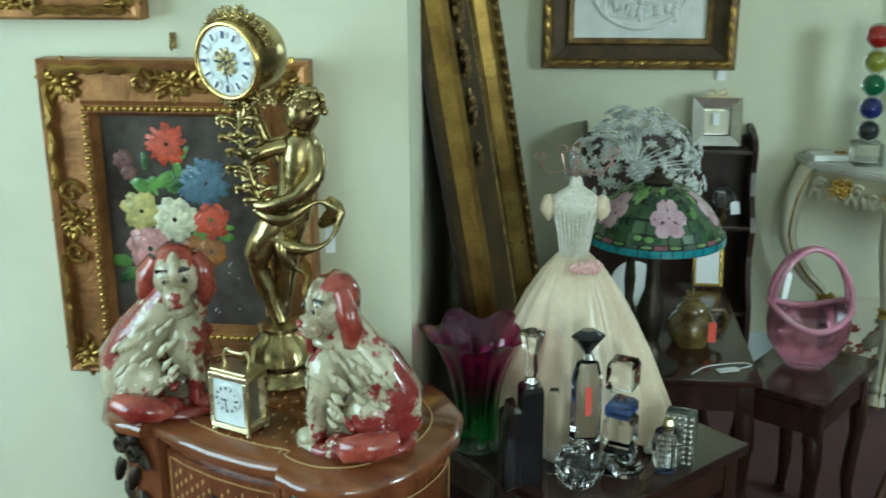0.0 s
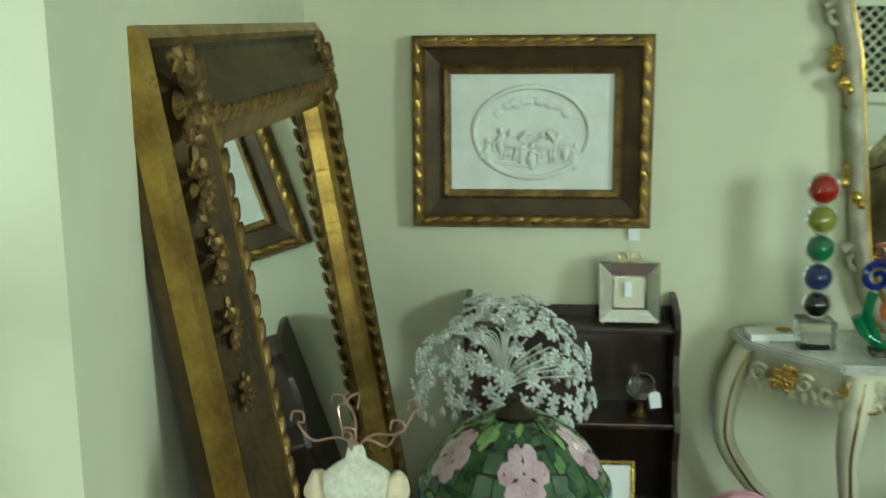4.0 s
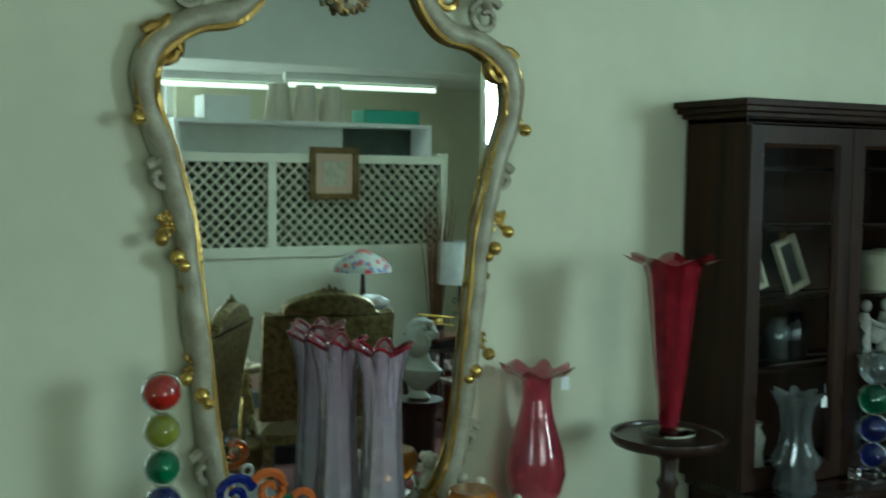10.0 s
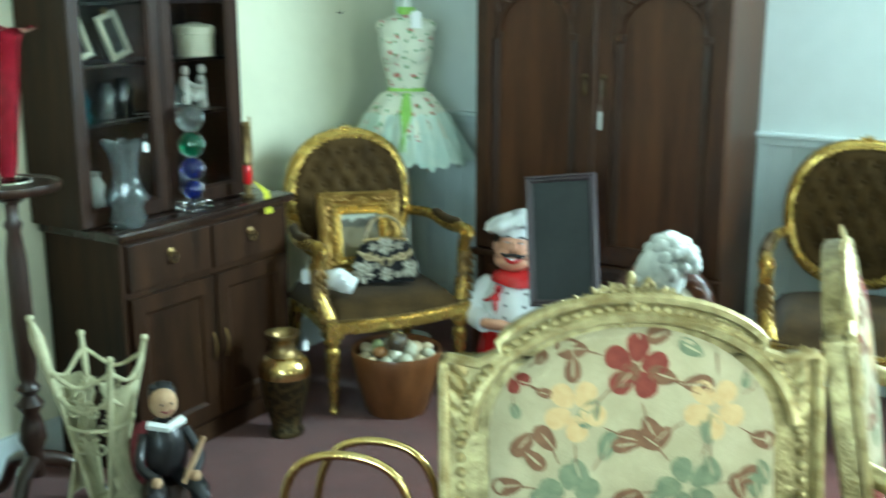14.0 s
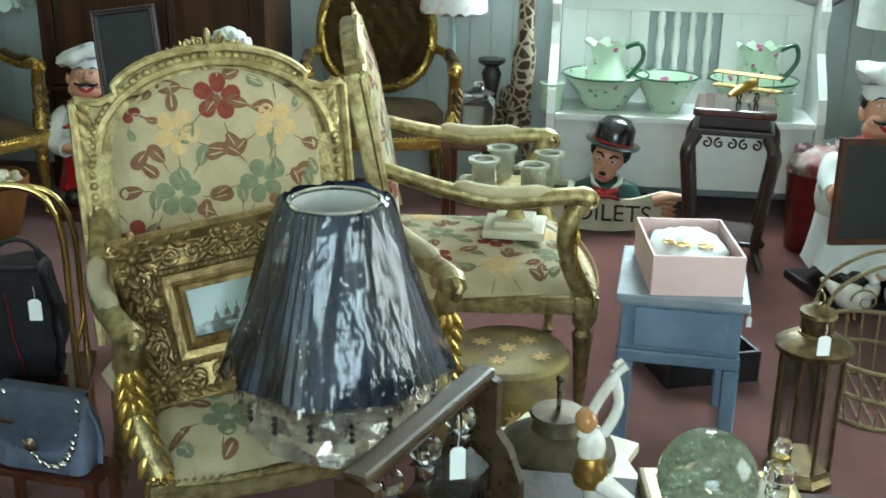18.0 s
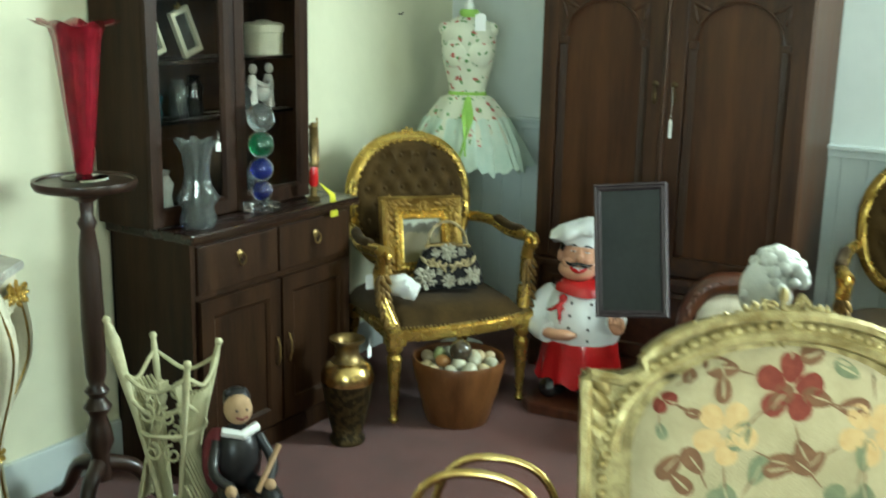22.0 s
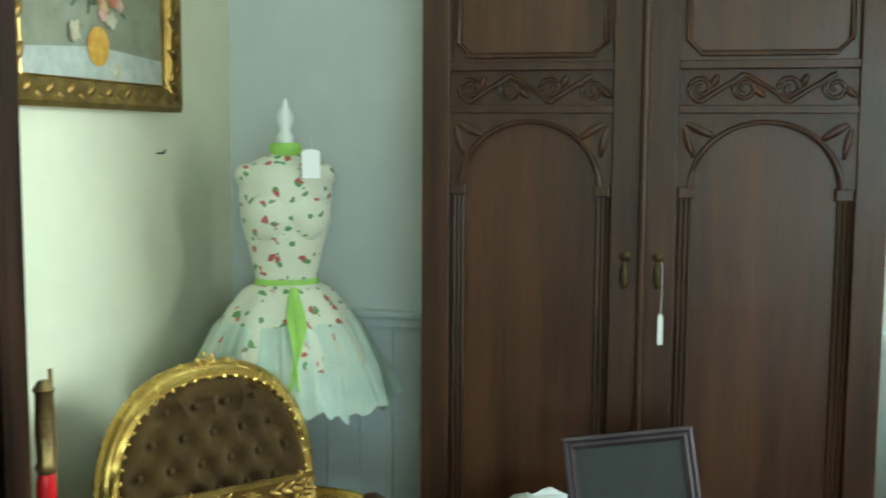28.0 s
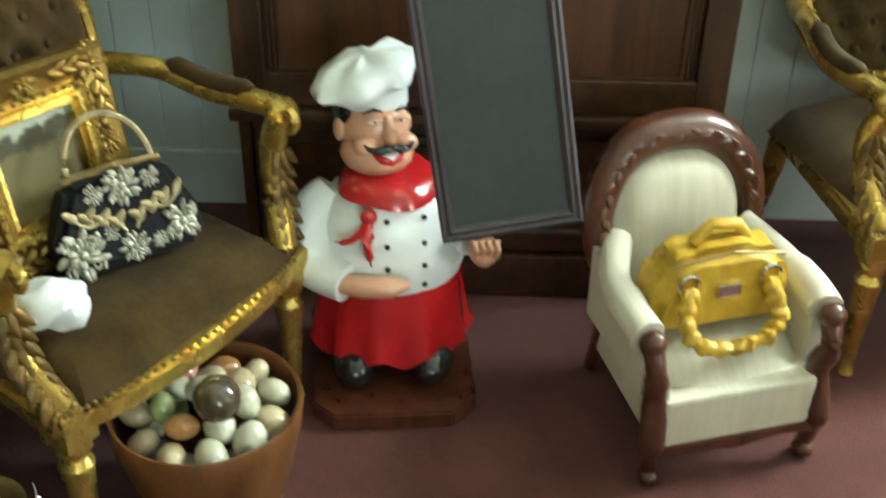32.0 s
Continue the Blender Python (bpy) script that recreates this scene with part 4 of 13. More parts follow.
# ---- tall stand with the trumpet vase ----
def pedestal():
    t = thing("torchere_stand", 2.738, -0.285, 0, 0, "dark turned mahogany plant stand with a round dished top", "stand")
    bm = B()
    lathe(bm, [(0.02, 0.978), (0.09, 0.988), (0.136, 0.999), (0.143, 1.012), (0.141, 1.024), (0.131, 1.022), (0.129, 1.016), (0.02, 1.014)], 36)
    part("top", bm, M["dark_wood"], t, smooth=True)
    bm = B()
    lathe(bm, [(0.05, 0.978), (0.02, 0.96), (0.018, 0.92), (0.028, 0.90), (0.02, 0.88), (0.03, 0.80), (0.034, 0.60), (0.03, 0.45), (0.022, 0.42), (0.036, 0.40), (0.022, 0.38), (0.042, 0.35),
               (0.024, 0.32), (0.034, 0.29), (0.042, 0.24), (0.026, 0.20), (0.034, 0.16), (0.028, 0.12)][::-1], 20)
    part("column", bm, M["dark_wood"], t, "turned column", smooth=True)
    for k in range(3):
        a = radians(90 + 120 * k)
        bm = B()
        pts = curve_pts([(0.02 * math.cos(a), 0.02 * math.sin(a), 0.17), (0.10 * math.cos(a), 0.10 * math.sin(a), 0.14), (0.16 * math.cos(a), 0.16 * math.sin(a), 0.05), (0.21 * math.cos(a), 0.21 * math.sin(a), 0.018)], 5)
        tube(bm, pts, [0.026 - 0.010 * i / len(pts) for i in range(len(pts))], 8)
        part("leg", bm, M["dark_wood"], t, "curved foot", smooth=True)


pedestal()
v = vase("trumpet_vase", 2.738, -0.285, 1.024, [(0.016, 0.012), (0.024, 0.02), (0.031, 0.08), (0.041, 0.18), (0.052, 0.29), (0.061, 0.38), (0.072, 0.415), (0.112, 0.428)], M["glass_cranberry"],
         "tall cranberry glass trumpet vase with a ruffled rim", 0.12, petals=7, lift=0.010, flute=0.06)
bm = B()
lathe(bm, [(0.03, 0), (0.065, 0.001), (0.066, 0.006), (0.03, 0.014), (0.015, 0.016)], 28)
part("foot", bm, M["glass"], v, "clear glass disc foot", smooth=True)


# ---- display cabinet ----
def cabinet():
    x0, x1 = 3.03, 3.875
    t = thing("display_cabinet", (x0 + x1) / 2, -0.012, 0, 0, "dark wood glazed display cabinet on a two-door base", "cabinet")
    w, d, wd = (x1 - x0) / 2, -0.37, M["oak_dark"]
    dk = M["cab_wood"]
    # base
    bm = B()
    for a, b, c, e, f, g in ((-w + 0.02, -w + 0.04, d + 0.02, 0, 0.0, 0.79), (w - 0.04, w - 0.02, d + 0.02, 0, 0, 0.79), (-w + 0.02, w - 0.02, -0.012, 0, 0, 0.79), (-w + 0.04, w - 0.04, d + 0.03, -0.012, 0.07, 0.09)):
        bm = B()
        box(bm, a, b, c, e, f, g, 0.002)
        part("base_panel", bm, dk, t)
    for f, g in ((0.60, 0.79), (0.0, 0.07)):
        bm = B()
        box(bm, -w + 0.04, w - 0.04, d + 0.022, d + 0.04, f, g, 0.002)
        part("front_rail", bm, dk, t)
    bm = B()
    box(bm, -w, w, d - 0.012, 0, 0.79, 0.822, 0.008)
    part("base_top", bm, M["cab_wood_x"], t, "polished moulded top")
    for s in (-1, 1):
        bm = B()
        a, b = (0.006, w - 0.045)
        xs = (s * a, s * b) if s > 0 else (s * b, s * a)
        box(bm, xs[0], xs[1], d + 0.012, d + 0.026, 0.62, 0.775, 0.004)
        dr = part("drawer", bm, dk, t)
        bm = B()
        cx = (xs[0] + xs[1]) / 2
        lathe(bm, [(0.012, 0), (0.016, 0.004), (0.006, 0.01)], 12, m=pose(cx, d + 0.012, 0.72, 90))
        tube(bm, [(cx + 0.016 * math.cos(q), d - 0.002, 0.705 + 0.018 * math.sin(q)) for q in [2 * math.pi * k / 16 for k in range(16)]], 0.003, 6, closed=True)
        part("ring_pull", bm, M["brass_old"], dr, "brass ring pull", smooth=True)
        bm = B()
        box(bm, xs[0], xs[1], d + 0.014, d + 0.026, 0.09, 0.60, 0.003)
        do = part("door", bm, dk, t)
        bm = B()
        wf, hf = abs(xs[1] - xs[0]), 0.51
        rim(bm, wf, hf, [(0, 0.0), (0, -0.012), (0.055, -0.012), (0.065, -0.004), (0.065, 0)])
        fr = part("door_frame", bm, dk, do)
        fr.matrix_basis = pose(cx, d + 0.014, 0.345)
        bm = B()
        tube(bm, [(s * 0.03, d - 0.004, 0.30), (s * 0.03, d - 0.014, 0.33), (s * 0.03, d - 0.014, 0.37), (s * 0.03, d - 0.004, 0.40)], 0.004, 6)
        part("door_pull", bm, M["brass_old"], do, "drop handle")
    # upper glazed part
    du, z0, z1 = -0.225, 0.822, 1.79
    w, ox = 0.388, -0.070
    bm = B()
    for a, b, c, e, f, g in ((-w + 0.015, -w + 0.04, du, 0, z0, z1), (w - 0.04, w - 0.015, du, 0, z0, z1), (-w + 0.04, w - 0.04, -0.012, 0, z0, z1), (-w + 0.015, w - 0.015, du, 0, z1, z1 + 0.02)):
        bm = B()
        box(bm, ox + a, ox + b, c, e, f, g, 0.002)
        part("upper_panel", bm, dk, t)
    for z in (0.835, 1.14, 1.325, 1.52, 1.68):
        bm = B()
        box(bm, ox - w + 0.042, ox + w - 0.042, du + 0.03, -0.014, z - 0.012, z, 0.002)
        part("shelf", bm, M["cab_wood_x"], t)
    bm = B()
    for k, (o, za, zb) in enumerate(((0.0, 1.79, 1.805), (0.02, 1.805, 1.818), (0.04, 1.818, 1.832), (0.052, 1.832, 1.85))):
        bm = B()
        box(bm, ox - w + 0.015 - o, ox + w - 0.015 + o, du - o, 0, za, zb, 0.003)
        part("cornice_step", bm, dk, t, "stepped cornice")
    for s in (-1, 1):
        wf, hf = w - 0.018, z1 - z0 - 0.012
        bm = B()
        rim(bm, wf, hf, [(0, 0.0), (0, -0.018), (0.045, -0.018), (0.055, -0.008), (0.055, 0)])
        f = part("glazed_door", bm, M["cab_door"], t)
        f.matrix_basis = pose(ox + s * (wf / 2 + 0.002), du, z0 + 0.006 + hf / 2)
        bm = B()
        box(bm, -wf / 2 + 0.05, wf / 2 - 0.05, -0.006, -0.003, -hf / 2 + 0.05, hf / 2 - 0.05)
        part("pane", bm, M["pane"], f, "clear door glass")
    return t


M["cab_wood"] = wood("stained_walnut", (0.011, 0.0046, 0.0019), (0.038, 0.0155, 0.0054), rough=0.45, coat=0.04)
M["cab_wood_x"] = wood("stained_walnut_flat", (0.012, 0.006, 0.004), (0.030, 0.014, 0.008), rough=0.25, coat=0.4, axis=0)
M["cab_door"] = wood("stained_walnut_door", (0.012, 0.0045, 0.0024), (0.034, 0.014, 0.006), rough=0.42, coat=0.05)
for k in ("cab_wood", "cab_wood_x", "cab_door"):
    M[k].node_tree.nodes["Principled BSDF"].inputs["Specular IOR Level"].default_value = 0.2
cabinet()


def cabinet_contents():
    cx = 3.465
    for x, lean in ((3.165, -15), (3.325, -17)):
        t = thing("photo_frame", x, -0.13, 1.3372, 8, "cream and gold photo frame leaning on a shelf", "photo frame", "cabinet photo frames", rx=-10, ry=lean)
        bm = B()
        rim(bm, 0.095, 0.15, [(0, 0.006), (0, -0.008), (0.016, -0.010), (0.018, 0.006)])
        f = part("frame", bm, M["cream"], t)
        f.matrix_basis = pose(0, 0, 0.0755)
        bm = B()
        box(bm, -0.035, 0.035, 0.0, 0.004, 0.014, 0.137)
        part("picture", bm, M["glass_smoke"], t)
        bm = B()
        acanthus(bm, (0, 0.155), 0.04, -0.004, random.Random(1), 6)
        part("crest", bm, M["gilt"], t, smooth=True)
    t = thing("trinket_box", 3.675, -0.12, 1.3252, 0, "round cream lidded box with a flower knob", "box")
    bm = B()
    lathe(bm, [(0.068, 0), (0.068, 0.075), (0.073, 0.077), (0.073, 0.1), (0.06, 0.108), (0.02, 0.11)], 28)
    part("box", bm, M["cream"], t, smooth=30)
    bm = B()
    acanthus(bm, (0, 0), 0.06, 0, random.Random(6), 7)
    k = part("knob", bm, M["cream"], t, "flower knob", smooth=True)
    k.matrix_basis = pose(0, 0, 0.11, -90)
    bm = B()
    for s in (-1, 1):
        x = 0.042 * s
        lathe(bm, [(0.022, 0), (0.018, 0.05), (0.020, 0.09), (0.012, 0.115)], 12, (x, 0, 0.0))
        ball(bm, (x, -0.004, 0.135), (0.016, 0.017, 0.019), 10)
        tube(bm, [(x, 0, 0.10), (x * 0.4, -0.03, 0.08), (0, -0.035, 0.075)], 0.008, 6)
        tube(bm, [(x * 0.9, 0, 0.02), (x * 1.2, -0.012, 0)], 0.014, 6)
    ball(bm, (0, -0.01, 0.05), (0.04, 0.025, 0.03), 12)
    f = tagged(part("china_figurine", bm, M["porcelain_white"], smooth=True), "white china couple figurine with faint flowers", "figurine")
    f.matrix_world = pose(3.655, -0.12, 1.1402)
    # small glass and china behind the panes
    for x, z, c, h in ((3.14, 1.1402, "glass_teal", 0.10), (3.32, 1.1402, "glass_black", 0.13), (3.25, 1.1402, "glass_smoke", 0.12), (3.55, 1.1402, "glass_smoke", 0.09), (3.10, 0.8352, "porcelain_blue", 0.19), (3.17, 0.8352, "porcelain_white", 0.14), (3.56, 0.8352, "glass_smoke", 0.10)):
        vase("small_ornament", x, -0.13, z, [(0.03, 0), (0.034, 0.02), (0.028, h * 0.4), (0.036, h * 0.7), (0.02, h * 0.9), (0.026, h)], M[c], "small glass or china ornament on a cabinet shelf", 0.05, 16, group="cabinet ornaments")


M["porcelain_white"] = mat("white_china", (0.70, 0.70, 0.64), 0.12, 0, (0.55, 0.50, 0.44), 30, coat=0.6)
M["porcelain_blue"] = mat("blue_white_china", (0.66, 0.70, 0.70), 0.12, 0, (0.10, 0.22, 0.34), 18, coat=0.6, lo=0.45, hi=0.6)
M["glass_teal"] = glass_mat("teal_glass", (0.04, 0.24, 0.30), trans=0.6)
cabinet_contents()

# on the ledge of the cabinet
v = vase("twisted_vase", 3.145, -0.31, 0.8222, [(0.05, 0), (0.058, 0.02), (0.045, 0.06), (0.062, 0.09), (0.04, 0.13), (0.034, 0.17), (0.042, 0.23), (0.058, 0.27)], M["glass_smoke"],
         "clear and smoky twisted art glass vase", 0.25, 40, 7, 0.006, flute=0.12)
tag(None, 3.205, -0.345, 1.085, 0.02, 0.03)
totem("glass_totem", 3.44, -0.31, 0.8222, ((M["glass_blue"], 0.85), (M["glass_blue"], 0.95), (M["glass_green"], 1.05), (M["glass_smoke"], 1.1)), 0.042,
      "stack of blue, green and clear glass balls on a block")


def kukri():
    t = thing("carved_dagger", 3.695, -0.325, 0.824, 0, "carved brass and red ornamental dagger with a yellow tassel", "ornament")
    bm = B()
    lathe(bm, [(0.024, 0), (0.026, 0.008), (0.012, 0.016), (0.012, 0.05)], 14)
    part("foot", bm, M["brass_old"], t, smooth=True)
    bm = B()
    lathe(bm, [(0.012, 0.05), (0.017, 0.06), (0.016, 0.10), (0.013, 0.12)], 12)
    part("red_grip", bm, M["red_gloss"], t, "red lacquered grip", smooth=True)
    bm = B()
    lathe(bm, [(0.014, 0.12), (0.018, 0.13), (0.014, 0.14), (0.016, 0.19), (0.014, 0.25), (0.018, 0.26), (0.008, 0.275)], 12)
    part("brass_hilt", bm, M["brass_old"], t, "banded brass hilt", smooth=True)
    bm = B()
    tube(bm, [(0.016, 0, 0.04), (0.024, 0, 0.15), (0.02, 0, 0.29)], [0.006, 0.006, 0.004], 6)
    part("rod", bm, M["brass_old"], t)
    for k in range(7):
        bm = B()
        tube(bm, [(0.012, -0.02, 0.06), (0.02 + 0.004 * k, -0.058, 0.02), (0.012 + 0.006 * k, -0.068, -0.055)], 0.003, 5)
        part("tassel_cord", bm, M["tassel"], t, "yellow tassel cord")


M["red_gloss"] = mat("red_lacquer", (0.55, 0.012, 0.015), 0.18, 0, (0.42, 0.008, 0.01), 10, coat=0.8)
M["tassel"] = mat("yellow_green_cord", (0.60, 0.58, 0.05), 0.8)
kukri()


# ---- flower painting on the north wall ----
def still_life():
    w, h = 0.72, 0.62
    t = thing("flower_painting", 4.39, -0.004, 1.865, 0, "oil painting of flowers in a bowl in a gold frame", "painting")
    bm = B()
    rim(bm, w, h, [(0, 0), (0, -0.03), (0.012, -0.04), (0.045, -0.030), (0.06, -0.018), (0.066, -0.02), (0.066, 0)])
    part("frame", bm, M["gilt"], t)
    bm = B()
    leaf(bm, (0, 0), 0, 0.04, 0.025, -0.035, 0, 0.006)
    one = part("frame_leaf", bm, M["gilt"], t)
    one.matrix_basis = pose(-w / 2 + 0.05, 0, h / 2 - 0.03, 0, -34, 0)
    for s in (-1, 1):
        for k in range(17):
            if (s, k) != (1, 0):
                again(one, pose(-w / 2 + 0.05 + k * (w - 0.1) / 16, 0, s * (h / 2 - 0.03), 0, -34 * (-1) ** k, 0))
        for k in range(14):
            again(one, pose(s * (w / 2 - 0.03), 0, -h / 2 + 0.05 + k * (h - 0.1) / 13, 0, -90 - 34 * (-1) ** k, 0))
    bm = B()
    box(bm, -w / 2 + 0.06, w / 2 - 0.06, -0.012, -0.006, -h / 2 + 0.06, h / 2 - 0.06)
    c = part("canvas", bm, M["canvas_olive"], t, "olive-brown painted ground")
    bm = B()
    prism(bm, [(-w / 2 + 0.066, -h / 2 + 0.066), (w / 2 - 0.066, -h / 2 + 0.066), (w / 2 - 0.066, -h / 2 + 0.125), (0, -h / 2 + 0.14), (-w / 2 + 0.066, -h / 2 + 0.12)], -0.0125, -0.0135)
    part("painted_table", bm, M["paint_grey"], c, "pale painted table edge")
    bm = B()
    lathe(bm, [(0.03, -0.001), (0.045, 0.0), (0.03, 0.001)], 18, m=pose(0, -0.0155, -0.17, 90, 0, 0))
    part("painted_bowl", bm, M["paint_ochre"], c)
    rng = random.Random(12)
    bm = B()
    for k in range(60):
        a, r = rng.uniform(0, 6.28), rng.uniform(0.02, 0.17)
        leaf(bm, (0.8 * r * math.cos(a), 0.01 + r * math.sin(a)), a + rng.uniform(-0.6, 0.6), rng.uniform(0.016, 0.032), rng.uniform(0.008, 0.014), -0.0140, 0, 0.0004)
    part("painted_foliage", bm, M["paint_green"], c, "dark green painted leaves")
    for k in range(44):
        x, z, r = rng.gauss(0, 0.070), rng.gauss(-0.01, 0.075), rng.uniform(0.014, 0.030)
        m = rng.choice(("paint_white", "paint_white", "paint_pink", "paint_pink", "paint_pale_blue", "paint_yellow", "paint_red"))
        bm = B()
        for ring in range(3):
            for q in range(7):
                a = 2 * math.pi * q / 7 + ring * 0.5 + rng.uniform(-0.3, 0.3)
                rr = r * (1 - 0.26 * ring) * rng.uniform(0.7, 1.0)
                leaf(bm, (x, z), a, rr, rr * 0.75, -0.0146 - 0.00012 * k - 0.0001 * ring, 0, 0.0003)
        part("painted_flower", bm, M[m], c)


M["canvas_olive"] = mat("olive_canvas", (0.15, 0.14, 0.08), 0.4, 0, (0.24, 0.25, 0.18), 4, 0.2, 120, coat=0.2)
M["paint_grey"] = mat("grey_oil_paint", (0.42, 0.44, 0.38), 0.5, 0, (0.32, 0.34, 0.29), 30)
M["paint_green"] = mat("green_oil_paint", (0.03, 0.06, 0.02), 0.4, 0, (0.09, 0.13, 0.05), 30)
M["paint_white"] = mat("white_oil_paint", (0.50, 0.47, 0.34), 0.4, 0, (0.34, 0.28, 0.18), 45)
M["paint_pale_blue"] = mat("pale_blue_oil_paint", (0.34, 0.40, 0.38), 0.4, 0, (0.22, 0.27, 0.24), 45)
M["paint_pink"] = mat("pink_oil_paint", (0.46, 0.22, 0.17), 0.4, 0, (0.52, 0.34, 0.27), 45)
M["paint_red"] = mat("red_oil_paint", (0.36, 0.06, 0.03), 0.4, 0, (0.46, 0.16, 0.08), 45)
M["paint_yellow"] = mat("yellow_oil_paint", (0.46, 0.30, 0.05), 0.4, 0, (0.50, 0.40, 0.14), 45)
M["paint_ochre"] = mat("ochre_oil_paint", (0.45, 0.22, 0.03), 0.4, 0, (0.58, 0.34, 0.06), 60)
still_life()

# ---- chairs ----
M["velvet"] = mat("brown_velvet", (0.034, 0.019, 0.006), 0.8, 0, (0.066, 0.038, 0.012), 9, 0.15, 140, sheen=0.06, spec=0.1)
M["stud"] = mat("brass_studs", (0.45, 0.33, 0.14), 0.3, 0.9)


def dome_pad(bm, outline, depth, y0, tufts=(), rows=9, mi=0, back=True):
    """An upholstered pad in the x-z plane over a closed outline, swelling towards -y, pulled in at its buttons."""
    cx = sum(p[0] for p in outline) / len(outline)
    cz = sum(p[1] for p in outline) / len(outline)
    rings = []
    for i in range(rows + 1):
        f = 1 - i / rows
        ring = []
        for x, z in outline:
            px, pz = cx + (x - cx) * f, cz + (z - cz) * f
            d = depth * math.sqrt(max(1 - f ** 4, 0))
            for bx, bz in tufts:
                q = ((px - bx) ** 2 + 0.55 * (pz - bz) ** 2) / 0.0006
                if q < 12:
                    d -= 0.042 * math.exp(-q)
            ring.append(bm.verts.new((px, y0 - d, pz)))
            if i == rows:
                break
        rings.append(ring)
    n = len(outline)
    fs = []
    for a, b in zip(rings[:-1], rings[1:]):
        for k in range(n):
            fs.append(bm.faces.new((a[k], a[(k + 1) % n], b[(k + 1) % n], b[k]) if len(b) > 1 else (a[k], a[(k + 1) % n], b[0])))
    if back:
        fs.append(bm.faces.new(rings[0][::-1]))
    for f in fs:
        f.material_index, f.smooth = mi, True
    bmesh.ops.recalc_face_normals(bm, faces=fs)


def louis_chair(x, y, rz, label, style="oval", fabric=None, frame_m=None, W=0.62, D=0.54, H=1.0, group="armchairs", lean=11):
    """A gilt open armchair with turned front legs, padded arms and an upholstered back."""
    fabric, fm = fabric or M["velvet"], frame_m or M["gilt_bright"]
    t = thing("armchair", x, y, 0, rz, label, "chair", group)
    sz, hw, hd = 0.43, W / 2, D / 2
    # seat rail and cushion
    seat = [(-hw, -hd + 0.03), (-hw * 0.6, -hd - 0.005), (0, -hd - 0.02), (hw * 0.6, -hd - 0.005), (hw, -hd + 0.03), (hw * 0.86, hd), (-hw * 0.86, hd)]
    so = [(p.x, p.y) for p in curve_pts([(a, b, 0) for a, b in seat[:5]], 5)] + [(seat[5][0], seat[5][1]), (seat[6][0], seat[6][1])]
    bm = B()
    prism(bm, so, 0.315, 0.365, axis="z")
    bmesh.ops.bevel(bm, geom=list(bm.edges), offset=0.010, segments=2, affect="EDGES")
    part("seat_rail", bm, fm, t, smooth=40)
    bm = B()
    dome_pad(bm, [(a * 0.985, -b * 0.985) for a, b in so], 0.075, 0, rows=7)
    p = part("seat", bm, fabric, t, "upholstered seat cushion", smooth=True)
    p.matrix_basis = pose(0, 0, 0.366, -90)
    bm = B()
    for q in range(len(so) - 3):
        for f in (0.0, 0.5):
            a, b = so[q], so[q + 1]
            lathe(bm, [(0.005, 0), (0.003, 0.005)], 6, m=pose((a[0] + (b[0] - a[0]) * f) * 0.995, (a[1] + (b[1] - a[1]) * f) * 0.995 - 0.004, 0.372, 75))
    tagged(part("studs", bm, M["stud"], t, "row of brass nail heads"), kind="stuff")
    for s in (-1, 1):
        bm = B()
        lathe(bm, [(0.012, 0), (0.02, 0.012), (0.012, 0.03), (0.016, 0.06), (0.026, 0.22), (0.03, 0.25), (0.02, 0.265), (0.032, 0.285), (0.030, 0.30)], 14, (s * (hw - 0.035), -hd + 0.045, 0))
        box(bm, s * (hw - 0.035) - 0.033, s * (hw - 0.035) + 0.033, -hd + 0.012, -hd + 0.078, 0.30, 0.37, 0.006)
        part("leg", bm, fm, t, "fluted front leg", smooth=40)
        bm = B()
        tube(bm, curve_pts([(s * (hw * 0.84), hd - 0.03, 0.37), (s * (hw * 0.85), hd + 0.0, 0.2), (s * (hw * 0.88), hd + 0.07, 0.012)], 5), [0.028] * 4 + [0.024] * 4 + [0.019] * 3, 8)
        part("leg", bm, fm, t, "splayed back leg", smooth=True)
    # back, tilted
    tilt = Matrix.Translation((0, hd - 0.02, 0.42)) @ pose(0, 0, 0, -lean)
    bh = (H - 0.42) / math.cos(radians(lean))
    if style == "oval":
        bw = hw * 0.80
        outl = [(bw * math.copysign(abs(math.cos(a)) ** 0.85, math.cos(a)), 0.05 + bh * 0.5 - 0.03 + (bh * 0.5 - 0.045) * math.copysign(abs(math.sin(a)) ** 0.9, math.sin(a))) for a in [2 * math.pi * k / 56 for k in range(56)]]
    else:
        bw = hw * 0.98
        arch = [(bw * 0.80 * math.cos(a), bh * 0.65 + bh * 0.28 * math.sin(a)) for a in [math.pi * k / 24 for k in range(25)]]
        outl = arch + [(-bw * 0.80, 0.10), (-bw * 0.5, 0.05), (bw * 0.5, 0.05), (bw * 0.80, 0.10)]
    cz = sum(p[1] for p in outl) / len(outl)
    bm = B()
    if style == "oval":
        tube(bm, [(a * 1.03, 0, cz + (b - cz) * 1.03) for a, b in outl], 0.026, 10, closed=True, flat=1.0)
        tube(bm, [(a * 1.02, -0.022, cz + (b - cz) * 1.02) for a, b in outl], 0.012, 6, closed=True)
        for a, b in outl:
            leaf(bm, (a * 1.05, cz + (b - cz) * 1.05), math.atan2(b - cz, a) + 1.9, 0.034, 0.020, -0.020, 0, 0.009)
            ball(bm, (a * 0.975, -0.030, cz + (b - cz) * 0.975), 0.0045, 6)
    else:
